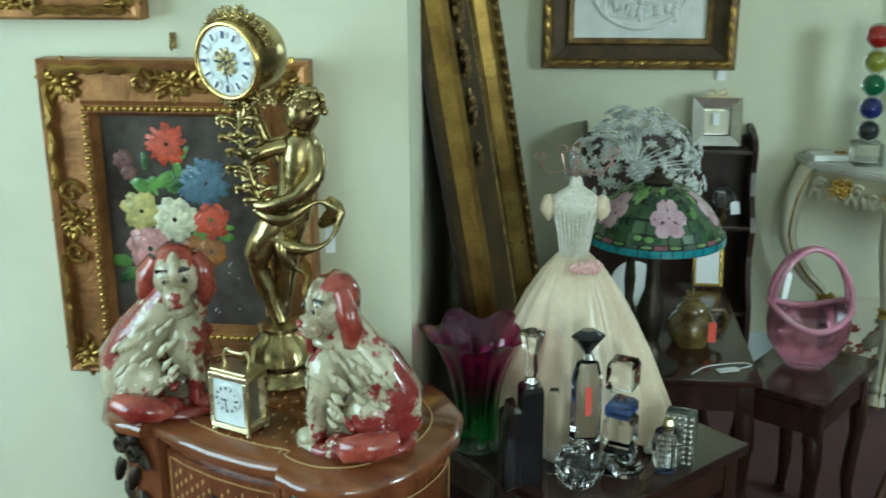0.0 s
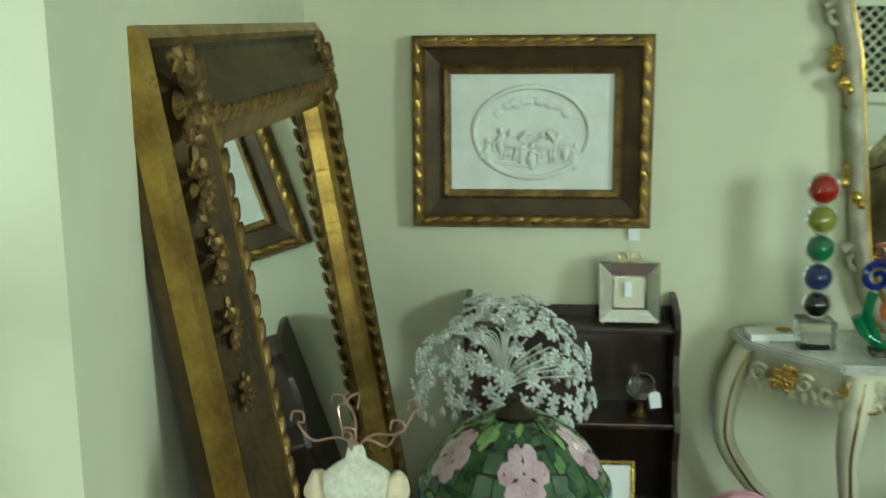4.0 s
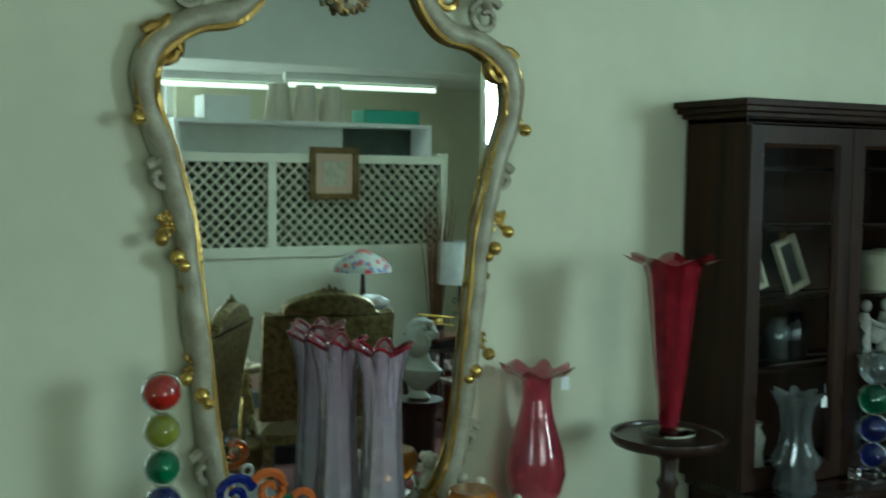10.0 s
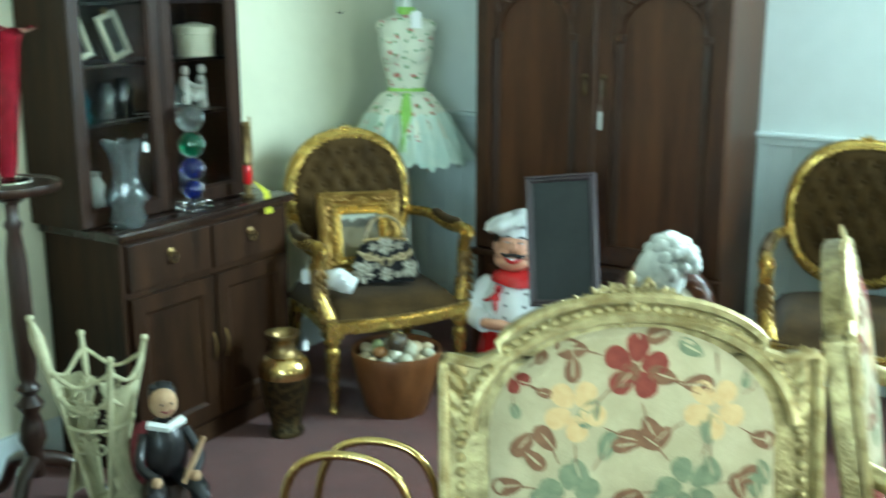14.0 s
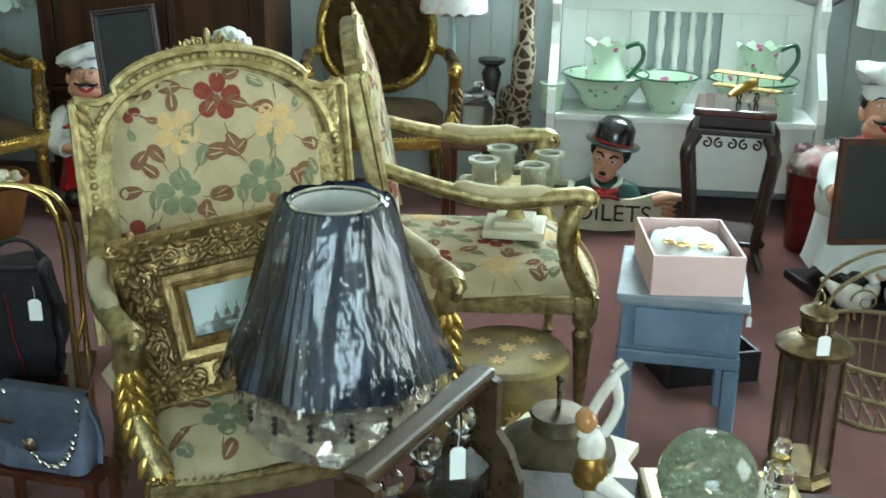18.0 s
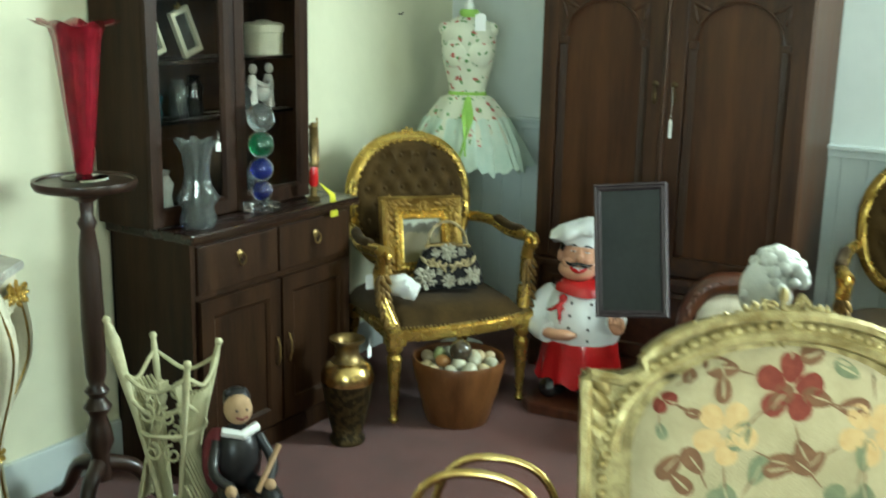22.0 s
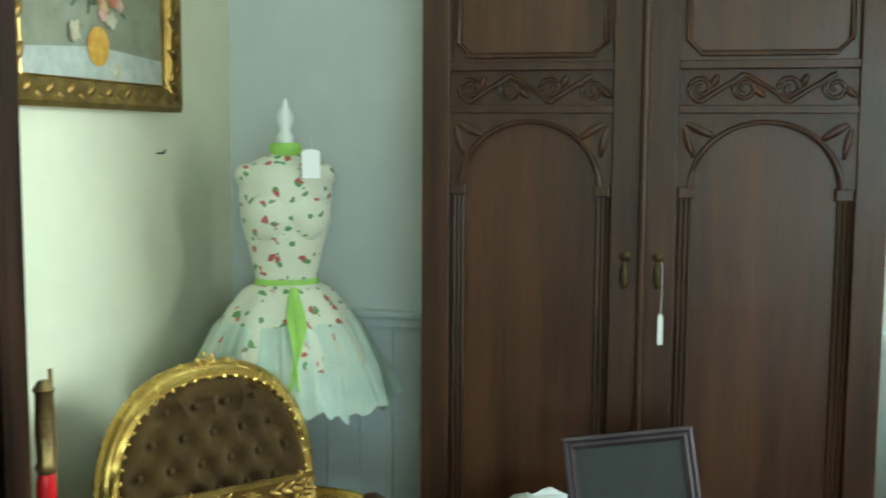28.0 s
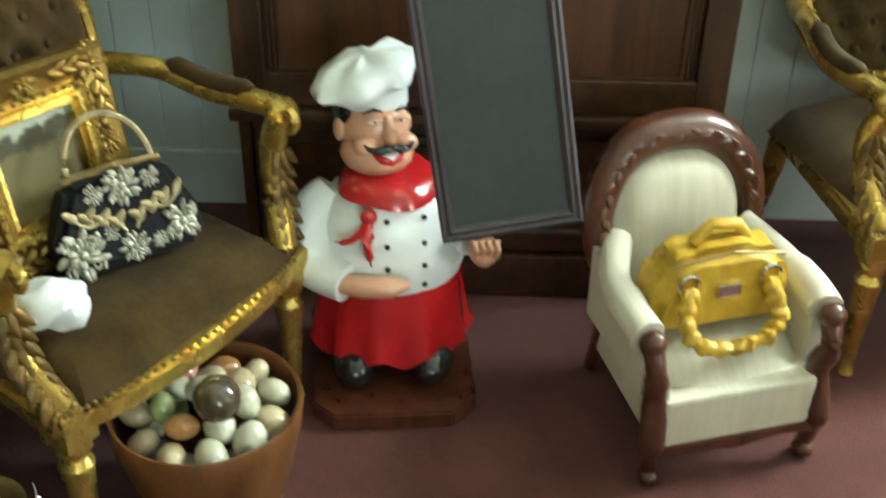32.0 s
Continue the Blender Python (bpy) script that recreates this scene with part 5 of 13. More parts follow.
        top = [(-bw, 0.02), (-bw, bh * 0.84), (-bw * 0.98, bh * 0.855), (-bw * 0.82, bh * 0.84), (-bw * 0.70, bh * 0.86)] + [(bw * 0.74 * math.cos(a), bh * 0.84 + bh * 0.16 * math.sin(a)) for a in [math.pi - math.pi * k / 20 for k in range(2, 19)]]
        top += [(bw * 0.70, bh * 0.86), (bw * 0.82, bh * 0.84), (bw * 0.98, bh * 0.855), (bw, bh * 0.84), (bw, 0.02)]
        prism(bm, top, -0.018, 0.024)
        bmesh.ops.bevel(bm, geom=[e for e in bm.edges if e.calc_length() > 0.02], offset=0.006, segments=2, affect="EDGES")
    f = part("back_frame", bm, fm, t, "carved gilt back frame", smooth=40)
    f.matrix_basis = tilt
    if style != "oval":
        bm = B()
        tube(bm, [(a * 0.985, -0.022, b - 0.006) for a, b in top], 0.010, 6)
        tube(bm, [(a * 1.06, -0.024, b + 0.010) for a, b in outl[:25]], 0.012, 6)
        n = 46
        for k in range(n + 1):
            a = math.pi * k / n
            ball(bm, (bw * 0.885 * math.cos(a), -0.024, bh * 0.65 + bh * 0.315 * math.sin(a)), (0.011, 0.009, 0.008), 6)
        for s in (-1, 1):
            for k in range(20):
                ball(bm, (s * bw * 0.90, -0.022, 0.06 + k * bh * 0.036), (0.009, 0.008, 0.009), 6)
            for k in range(4):
                leaf(bm, (s * bw * 0.88, bh * 0.66 + 0.03 * k), math.pi / 2 - s * 0.4, 0.05, 0.03, -0.018, 0, 0.010)
        c = part("carved_moulding", bm, M["gilt_pale"], t, "pale gilt beaded moulding", smooth=True)
        c.matrix_basis = tilt
    pts = []
    for i in range(-4, 5):
        for j in range(-5, 6):
            bx, bz = i * 0.075 + (0.0375 if j % 2 else 0), cz + j * 0.062
            if style == "oval" and (bx / (bw * 0.82)) ** 2 + ((bz - cz) / (bh * 0.40)) ** 2 < 1 and fabric is M["velvet"]:
                pts.append((bx, bz))
    bm = B()
    dome_pad(bm, outl, 0.058 if pts else 0.045, -0.004, pts, rows=20 if pts else 8)
    o = part("backrest", bm, fabric, t, "buttoned back pad" if pts else "woven back panel", smooth=True)
    o.matrix_basis = tilt
    for bx, bz in pts:
        bm = B()
        ball(bm, (bx, -0.026, bz), (0.009, 0.007, 0.009), 8)
        o = part("button", bm, fabric, t)
        o.matrix_basis = tilt
    # crest
    bm = B()
    ztop = max(b for a, b in outl) + (0.02 if style == "oval" else bh * 0.05)
    acanthus(bm, (0, ztop), 0.07 if style == "oval" else 0.11, -0.015, random.Random(2), 8)
    for s in (-1, 1):
        acanthus(bm, (s * 0.055, ztop - 0.006), 0.05, -0.012, random.Random(3), 7)
        leaf(bm, (s * 0.06, ztop - 0.01), (0.0 if s > 0 else math.pi) - s * 0.3, 0.09, 0.03, -0.014, 0, 0.014)
        if style != "oval":
            for k in range(5):
                acanthus(bm, (s * (0.035 + 0.026 * k), ztop + 0.004 - 0.006 * k), 0.062 - 0.006 * k, -0.014, random.Random(k + 4), 7)
    o = part("crest", bm, fm, t, "carved flower crest", smooth=True)
    o.matrix_basis = tilt
    # arms
    for s in (-1, 1):
        z1 = 0.66 if style != "oval" else 0.645
        zr = 0.06 if style != "oval" else 0.01
        pts2 = curve_pts([(s * hw * 0.86, hd + 0.02, z1 + zr), (s * hw * 0.98, hd * 0.5, z1 + 0.015), (s * (hw + 0.015), 0.0, z1 - 0.01), (s * (hw + 0.01), -hd * 0.62, z1), (s * (hw + 0.0), -hd * 0.80, z1 - 0.012)], 6)
        bm = B()
        tube(bm, pts2, [0.022] * 8 + [0.024] * 12 + [0.03] * 5, 8)
        scroll(bm, (0, 0), 0.03, 1.2, 0.012, 0, 1, 0)
        pts3 = curve_pts([(s * hw, -hd * 0.76, z1 - 0.005), (s * (hw + 0.005), -hd * 0.60, z1 - 0.10), (s * (hw - 0.005), -hd * 0.66, z1 - 0.19), (s * (hw - 0.03), -hd + 0.05, 0.37)], 6)
        for v in list(bm.verts)[-19 * 6:]:
            v.co = pose(s * hw, -hd * 0.80, z1 - 0.02, 0, 0, 90) @ v.co
        tube(bm, pts3, [0.026] * 6 + [0.022] * 6 + [0.028] * 7, 8)
        ar = part("arm", bm, fm, t, "scrolled gilt arm", smooth=True)
        bm = B()
        for k in range(7):
            q = pts3[5 + k * 2 if 5 + k * 2 < len(pts3) else -1]
            for j in (-1, 0, 1):
                leaf(bm, (q.x + 0.010 * j, q.z), -math.pi / 2 + 0.45 * j, 0.050, 0.022, q.y - 0.024, 0, 0.009)
        part("arm_leaves", bm, M["gilt_dark"] if fm is M["gilt_bright"] else M["gilt_bright"], ar, smooth=True)
        bm = B()
        mid = pts2[7:17]
        tube(bm, [p + Vector((0, 0, 0.018)) for p in mid], [0.010] + [0.021] * (len(mid) - 2) + [0.010], 8)
        part("arm_pad", bm, fabric, ar, "padded elbow rest", smooth=True)
    return t


louis_chair(4.158, -0.555, -30, "gilt armchair with a brown buttoned velvet back, in the corner", W=0.61, D=0.47, lean=8)
louis_chair(4.72, -2.25, -77, "gilt armchair with a brown buttoned oval back, by the panelling")


# ---- framed picture, purse and cloth on the corner chair ----
def swept_frame(name, w, h, label, canvas, m, group="", fw=0.085, picture=None):
    t = thing(name, 0, 0, 0, 0, label, "painting", group)
    t.matrix_world = m
    bm = B()
    rim(bm, w, h, [(0, 0.012), (0, -0.02), (0.01, -0.028), (0.03, -0.018), (fw * 0.6, -0.012), (fw * 0.66, -0.02), (fw * 0.66, 0.012)])
    part("outer_frame", bm, M["gilt_tan"] if picture else M["gilt"], t, "brown-gold frame with carved sweeps")
    cm = M["gilt_tan"] if picture else M["gilt"]
    bm = B()
    rim(bm, w - fw * 1.24, h - fw * 1.24, [(0, 0.012), (0, -0.022), (0.007, -0.027), (0.013, -0.020), (fw * 0.22, -0.018), (fw * 0.27, -0.022), (fw * 0.32, -0.012), (fw * 0.4, -0.016), (fw * 0.4, 0.012)])
    part("inner_frame", bm, M["gilt_tan"] if picture else M["gilt_bright"], t, "moulded gold inner slip")
    for sx in (-1, 0, 1):
        for sz in (-1, 0, 1):
            if sx or sz:
                bm = B()
                acanthus(bm, (sx * (w / 2 - fw * 0.35), sz * (h / 2 - fw * 0.35)), fw * (0.95 if sx and sz else 0.7), -0.018, random.Random(sx * 3 + sz), 9)
                part("carving", bm, cm, t, "carved leaf and shell", smooth=True)
    if picture:
        # running scrolls on the broad hollow
        bm = B()
        scroll(bm, (0, 0), 0.019, 1.3, 0.006, 0, 1, 0.4, -0.018)
        leaf(bm, (0.016, 0.004), 0.5, 0.034, 0.016, -0.018, 0, 0.006)
        run = None
        for sd in (-1, 1):
            for k in range(8):
                for m in (pose(w * (-0.35 + 0.1 * k), 0, sd * (h / 2 - fw * 0.42), 0, 180 * (k % 2), 0), pose(sd * (w / 2 - fw * 0.42), 0, h * (-0.35 + 0.1 * k), 0, 90 + 180 * (k % 2), 0)):
                    if run is None:
                        run = part("carved_scroll", bm, cm, t, smooth=True)
                        run.matrix_basis = m
                    else:
                        again(run, m)
    bm = B()
    leaf(bm, (0, 0), 0, 0.036, 0.022, -0.02, 0, 0.007)
    one = part("carved_leaf", bm, cm, t)
    one.matrix_basis = pose(0.15 * w, 0, h / 2 - 0.026, 0, 28, 0)
    for s in (-1, 1):
        for k in range(6):
            for a, b in ((0.15, 0.40), (-0.40, -0.15)):
                if (s, k, a) != (1, 0, 0.15):
                    again(one, pose(w * (a + (b - a) * k / 6), 0, s * (h / 2 - 0.026), 0, 28 * (-1) ** k, 0))
                again(one, pose(s * (w / 2 - 0.026), 0, h * (a + (b - a) * k / 6), 0, 90 + 28 * (-1) ** k, 0))
    # gadrooned beads round the inner slip
    bm = B()
    ball(bm, (0, 0, 0), (0.006, 0.005, 0.006), 8)
    one = None
    iw, ih = w - fw * 1.3, h - fw * 1.3
    nx, nz = int(iw / 0.02), int(ih / 0.02)
    for u, v in [(-iw / 2 + iw * k / nx, s * ih / 2) for k in range(nx + 1) for s in (-1, 1)] + [(s * iw / 2, -ih / 2 + ih * k / nz) for k in range(1, nz) for s in (-1, 1)]:
        if one is None:
            one = part("bead", bm, cm, t, "gold bead", smooth=True)
            one.matrix_basis = Matrix.Translation((u, -0.026, v))
        else:
            again(one, Matrix.Translation((u, -0.026, v)))
    bm = B()
    box(bm, -w / 2 + fw * 0.98, w / 2 - fw * 0.98, -0.002, 0.006, -h / 2 + fw * 0.98, h / 2 - fw * 0.98)
    c = part("canvas", bm, canvas, t, "small painted landscape")
    if picture:
        rng = random.Random(5)
        for k, u in enumerate((-0.055, -0.032, -0.012, 0.012, 0.035, 0.06)):
            bm = B()
            z, q = -0.035 + rng.uniform(-0.006, 0.006), rng.uniform(0.7, 1.2)
            prism(bm, [(u - 0.013 * q, z), (u + 0.012 * q, z), (u + 0.016 * q, z + 0.010), (u - 0.015 * q, z + 0.008)], -0.0035, -0.002, axis="y")
            tube(bm, [(u, -0.003, z), (u + 0.002, -0.003, z + 0.034 * q)], 0.0009, 5)
            prism(bm, [(u - 0.007 * q, z + 0.010), (u + 0.006 * q, z + 0.011), (u + 0.003, z + 0.024 * q), (u - 0.004, z + 0.021 * q)], -0.0033, -0.002, axis="y")
            part("painted_boat", bm, M["paint_boat"], c, "dark painted sailing boat")
    return t


M["gilt_tan"] = mat("tan_gilding", (0.38, 0.26, 0.105), 0.36, 0.7, (0.15, 0.092, 0.034), 26, 0.6, 90)
M["paint_boat"] = mat("dark_boat_oil_paint", (0.035, 0.04, 0.035), 0.4, 0, (0.16, 0.13, 0.09), 60, coat=0.3)


def landscape_mat(name, sky_c, land_c, dark_c, horizon):
    """A small oil landscape: sky over land, with dark trees and figures along the horizon."""
    m = mat(name, sky_c, 0.35, coat=0.3)
    nt = m.node_tree
    n, l = nt.nodes.new, nt.links.new
    b = nt.nodes["Principled BSDF"]
    tc, sep, no = n("ShaderNodeTexCoord"), n("ShaderNodeSeparateXYZ"), n("ShaderNodeTexNoise")
    no.inputs["Scale"].default_value, no.inputs["Detail"].default_value = 26, 5
    l(tc.outputs["Object"], sep.inputs[0])
    l(tc.outputs["Object"], no.inputs["Vector"])
    ad = n("ShaderNodeMath")
    ad.operation = "MULTIPLY_ADD"
    ad.inputs[1].default_value = 0.09
    l(no.outputs[0], ad.inputs[0])
    l(sep.outputs[2], ad.inputs[2])
    ra = n("ShaderNodeValToRGB")
    e = ra.color_ramp.elements
    e[0].position, e[0].color = 0.0, (*land_c, 1)
    e[1].position, e[1].color = 1.0, (*sky_c, 1)
    for p, c in ((0.42, land_c), (0.47, dark_c), (0.55, dark_c), (0.60, tuple(min(v * 1.3, 1) for v in sky_c))):
        q = e.new(p)
        q.color = (*c, 1)
    mr = n("ShaderNodeMapRange")
    mr.inputs[1].default_value, mr.inputs[2].default_value = horizon - 0.08, horizon + 0.17
    l(ad.outputs[0], mr.inputs[0])
    l(mr.outputs[0], ra.inputs[0])
    l(ra.outputs[0], b.inputs["Base Color"])
    return m


M["scene_trees"] = landscape_mat("painted_trees", (0.24, 0.25, 0.19), (0.115, 0.090, 0.036), (0.040, 0.034, 0.014), 0.045)
M["scene_shore"] = landscape_mat("painted_shore", (0.25, 0.30, 0.26), (0.17, 0.19, 0.13), (0.06, 0.07, 0.05), -0.055)
swept_frame("small_painting", 0.34, 0.34, "small landscape in a heavy gold frame propped on a chair", M["scene_trees"],
            Matrix.Translation((4.160, -0.478, 0.615)) @ pose(0, 0, 0, -14, 3, -31), picture=None)


def beaded_purse():
    t = thing("beaded_purse", 4.135, -0.618, 0.448, -52, "black beaded evening purse with silver flowers", "handbag", rx=-14)
    bm = B()
    prism(bm, [(-0.112, 0), (0.112, 0), (0.124, 0.045), (0.078, 0.135), (-0.078, 0.135), (-0.124, 0.045)], -0.034, 0.034)
    bmesh.ops.bevel(bm, geom=list(bm.edges), offset=0.014, segments=3, affect="EDGES")
    part("bag", bm, M["black_cloth"], t, smooth=40)
    for k, (x, z, s, c) in enumerate(((-0.082, 0.036, 0.105, 0), (0.0, 0.026, 0.066, 0), (0.082, 0.042, 0.085, 0), (0.0, 0.118, 0.078, 0), (-0.045, 0.115, 0.042, 0), (0.046, 0.118, 0.042, 0), (-0.03, 0.055, 0.034, 0), (0.042, 0.025, 0.036, 0))):
        bm = B()
        acanthus(bm, (x, z), s * 0.85, -0.033, random.Random(k), 10)
        part("beaded_flower", bm, M["bead_silver"], t, "embroidered bead flower", smooth=True)
    for q in (-1, 1):
        bm = B()
        tube(bm, curve_pts([(q * 0.008, -0.036, 0.052), (q * 0.03, -0.037, 0.078), (q * 0.062, -0.036, 0.072), (q * 0.085, -0.035, 0.088)], 4), 0.003, 5)
        for k in range(7):
            leaf(bm, (q * (0.012 + 0.011 * k), 0.060 + 0.004 * k), math.pi / 2 + q * (0.9 if k % 2 else -0.7), 0.028, 0.015, -0.036, 0, 0.004)
        part("beaded_vine", bm, M["bead_gold"], t, "gold beaded vine", smooth=True)
    bm = B()
    tube(bm, [(-0.078, 0, 0.135), (0, -0.012, 0.142), (0.078, 0, 0.135)], 0.007, 8)
    part("clasp_bar", bm, M["brass_old"], t)
    bm = B()
    tube(bm, [(0.075 * math.cos(a) * 0.9, 0.02 * math.sin(a), 0.14 + 0.075 * math.sin(a)) for a in [math.pi * k / 18 for k in range(19)]], 0.005, 6)
    part("handle", bm, M["bead_gold"], t, "beaded loop handle", smooth=True)
    t.scale = (1.1, 1.1, 1.2)
    bm = B()
    ball(bm, (0, 0, 0), (0.075, 0.045, 0.04), 18)
    smooth_noise(bm, 0.03, 26)
    c = tagged(part("crumpled_cloth", bm, M["white_cloth"], smooth=True), "crumpled white tissue on the chair seat", "cloth")
    c.matrix_world = pose(3.93, -0.56, 0.495, 0, 15, -20)


M["black_cloth"] = mat("black_satin", (0.005, 0.0045, 0.005), 0.6, 0, (0.011, 0.010, 0.009), 40, 0.3, 200, spec=0.2)
M["bead_silver"] = mat("silver_beads", (0.48, 0.45, 0.36), 0.3, 0.5, (0.26, 0.24, 0.18), 60, 0.5, 300)
M["bead_gold"] = mat("gold_beads", (0.45, 0.36, 0.20), 0.35, 0.5, (0.26, 0.20, 0.10), 60, 0.5, 300)
M["white_cloth"] = mat("white_tissue", (0.72, 0.73, 0.70), 0.7, 0, (0.62, 0.64, 0.62), 20, 0.3, 60)
beaded_purse()
tag(None, 3.79, -0.50, 0.56, 0.03, 0.055, rz=-30)


# ---- wardrobe ----
def wardrobe():
    t = thing("wardrobe", 4.69, -1.22, 0, -90, "carved dark oak two-door wardrobe with arched panels", "wardrobe")
    w, d0, d1, z1 = 0.53, 0.02, 0.415, 1.98
    ok, okx = M["oak_dark"], M["oak_dark_x"]
    bm = B()
    box(bm, -w, -w + 0.025, d0, d1, 0.0, z1, 0.003)
    box(bm, w - 0.025, w, d0, d1, 0.0, z1, 0.003)
    box(bm, -w + 0.025, w - 0.025, d1 - 0.015, d1, 0.0, z1)
    box(bm, -w + 0.025, w - 0.025, d0, d1 - 0.015, z1 - 0.025, z1)
    box(bm, -w + 0.025, w - 0.025, d0 + 0.02, d1 - 0.015, 0.46, 0.48)
    part("carcass", bm, ok, t)
    bm = B()
    for o, a, b in ((0.0, z1, z1 + 0.02), (0.02, z1 + 0.02, z1 + 0.045), (0.035, z1 + 0.045, z1 + 0.065)):
        box(bm, -w - o, w + o, d0 - 0.02 - o, d1, a, b, 0.004)
    part("cornice", bm, okx, t)
    bm = B()
    box(bm, -w - 0.012, w + 0.012, d0 - 0.04, d0, 0.455, 0.485, 0.008)
    part("waist_moulding", bm, okx, t, "rounded moulding over the drawer")
    bm = B()
    box(bm, -w + 0.03, w - 0.03, d0 + 0.004, d0 + 0.02, 0.12, 0.45, 0.004)
    dr = part("drawer", bm, okx, t, "wide bottom drawer")
    bm = B()
    rim(bm, 0.92, 0.26, [(0, 0), (0, -0.008), (0.02, -0.008), (0.028, 0)])
    o = part("drawer_moulding", bm, okx, dr)
    o.matrix_basis = pose(0, d0 + 0.004, 0.285)
    bm = B()
    box(bm, -w - 0.006, w + 0.006, d0 - 0.014, d0 + 0.02, 0.0, 0.115, 0.005)
    part("plinth", bm, okx, t)
    for s in (-1, 1):
        bm = B()
        a, b = s * 0.006, s * (w - 0.004)
        x0, x1 = min(a, b), max(a, b)
        cx = (x0 + x1) / 2
        # panels set back behind stiles and rails
        box(bm, x0, x1, d0 + 0.004, d0 + 0.014, 0.49, z1 - 0.01)
        do = part("door", bm, M["oak_panel"], t)
        hw = (x1 - x0) / 2
        def piece(name, pa, pb, za, zb, proud=0.016, bev=0.003, m=ok):
            bm = B()
            box(bm, pa, pb, d0 - proud, d0 + 0.006, za, zb, bev)
            return part(name, bm, m, do)
        inner, outer = (x0, x1) if s > 0 else (x1, x0)
        piece("stile", min(inner, inner + s * 0.068), max(inner, inner + s * 0.068), 0.49, z1 - 0.012, 0.018)
        piece("stile", min(outer, outer - s * 0.068), max(outer, outer - s * 0.068), 0.49, z1 - 0.012, 0.018)
        pa, pb = min(inner + s * 0.068, outer - s * 0.068), max(inner + s * 0.068, outer - s * 0.068)
        pc, pw = (pa + pb) / 2, (pb - pa) / 2
        piece("rail", pa, pb, 0.49, 0.565, 0.018, m=okx)
        piece("rail", pa, pb, 1.553, 1.572, 0.020, m=okx)
        piece("rail", pa, pb, 1.652, 1.672, 0.020, m=okx)
        piece("rail", pa, pb, 1.91, z1 - 0.012, 0.018, m=okx)
        piece("frieze", pa, pb, 1.572, 1.652, 0.004, 0)
        # arch spandrels over the tall panel
        for q in (-1, 1):
            arc = [(pc + q * (pw - 0.028) * math.cos(u), 1.385 + 0.15 * math.sin(u)) for u in [math.pi / 2 * k / 10 for k in range(11)]]
            bm = B()
            prism(bm, arc + [(pc, 1.553), (pc + q * pw, 1.553), (pc + q * pw, 1.385)], d0 - 0.012, d0 + 0.004)
            leaf(bm, (pc + q * pw * 0.90, 1.53), math.pi + 0.5 if q > 0 else -0.5, 0.075, 0.022, d0 - 0.012, 0, 0.006)
            leaf(bm, (pc + q * pw * 0.93, 1.52), -math.pi / 2 - q * 0.25, 0.075, 0.018, d0 - 0.012, 0, 0.006)
            part("spandrel", bm, ok, do, "carved corner of the arch")
            bm = B()
            tube(bm, [(u, d0 - 0.013, v) for u, v in arc], 0.006, 6)
            part("arch_moulding", bm, ok, do, smooth=True)
            e0 = pc + q * (pw - 0.003)
            for k in range(3):
                e = e0 - q * (0.006 + 0.011 * k)
                bm = B()
                tube(bm, [(e, d0 - 0.004, 0.57), (e, d0 - 0.004, 1.36)], 0.0048, 6)
                part("reed", bm, ok, do, smooth=True)
            lo, hi = min(e0, e0 - q * 0.038), max(e0, e0 - q * 0.038)
            piece("capital", lo, hi, 1.36, 1.388, 0.016, 0.004)
        # running scrolls in the frieze
        bm = B()
        n = 4
        for k in range(n):
            u = pa + (k + 0.5) * (pb - pa) / n
            scroll(bm, (u, 1.610), 0.030, 1.5, 0.0065, 0, 1 if k % 2 else -1, math.pi / 2 if k % 2 else -math.pi / 2, d0 - 0.006, 20)
            if k < n - 1:
                v = pa + (k + 1.5) * (pb - pa) / n
                z = 1.637 if k % 2 else 1.583
                tube(bm, curve_pts([(u, d0 - 0.006, 1.64 if k % 2 else 1.58), ((u + v) / 2, d0 - 0.008, 1.612), (v, d0 - 0.006, 1.58 if k % 2 else 1.64)], 5), 0.006, 6)
            leaf(bm, (u + 0.02, 1.612), 0.9 * (-1) ** k, 0.035, 0.02, d0 - 0.004, 0, 0.008)
        part("frieze_scroll", bm, ok, do, "carved running scrolls", smooth=True)
        # octagonal upper panel
        bm = B()
        u0, u1, v0, v1, c = pa + 0.018, pb - 0.018, 1.688, 1.895, 0.03
        oc = [(u0 + c, v0), (u1 - c, v0), (u1, v0 + c), (u1, v1 - c), (u1 - c, v1), (u0 + c, v1), (u0, v1 - c), (u0, v0 + c)]
        tube(bm, [(u, d0 - 0.002, v) for u, v in oc], 0.007, 6, closed=True)
        part("panel_moulding", bm, ok, do, smooth=40)
        bm = B()
        k0 = s * 0.038
        lathe(bm, [(0.008, 0), (0.014, 0.003), (0.006, 0.008)], 10, m=pose(k0, d0 - 0.018, 1.225, 90))
        lathe(bm, [(0.003, 0), (0.009, -0.02), (0.011, -0.05), (0.004, -0.065)][::-1], 8, (k0, d0 - 0.026, 1.215))
        part("drop_handle", bm, M["gilt_umber"], do, "dark brass drop handle", smooth=True)
    bm = B()
    tube(bm, [(0.0, d0 - 0.022, 0.49), (0.0, d0 - 0.022, z1 - 0.012)], 0.010, 8)
    part("meeting_bead", bm, ok, t, "rounded bead between the doors", smooth=True)


M["oak_panel"] = wood("oak_panel", (0.034, 0.0115, 0.0038), (0.080, 0.029, 0.0095), scale=2.2, rough=0.40, coat=0.12)
wardrobe()
tag(None, 4.645, -1.268, 1.10, 0.012, 0.07, rz=-90, string=0.12)


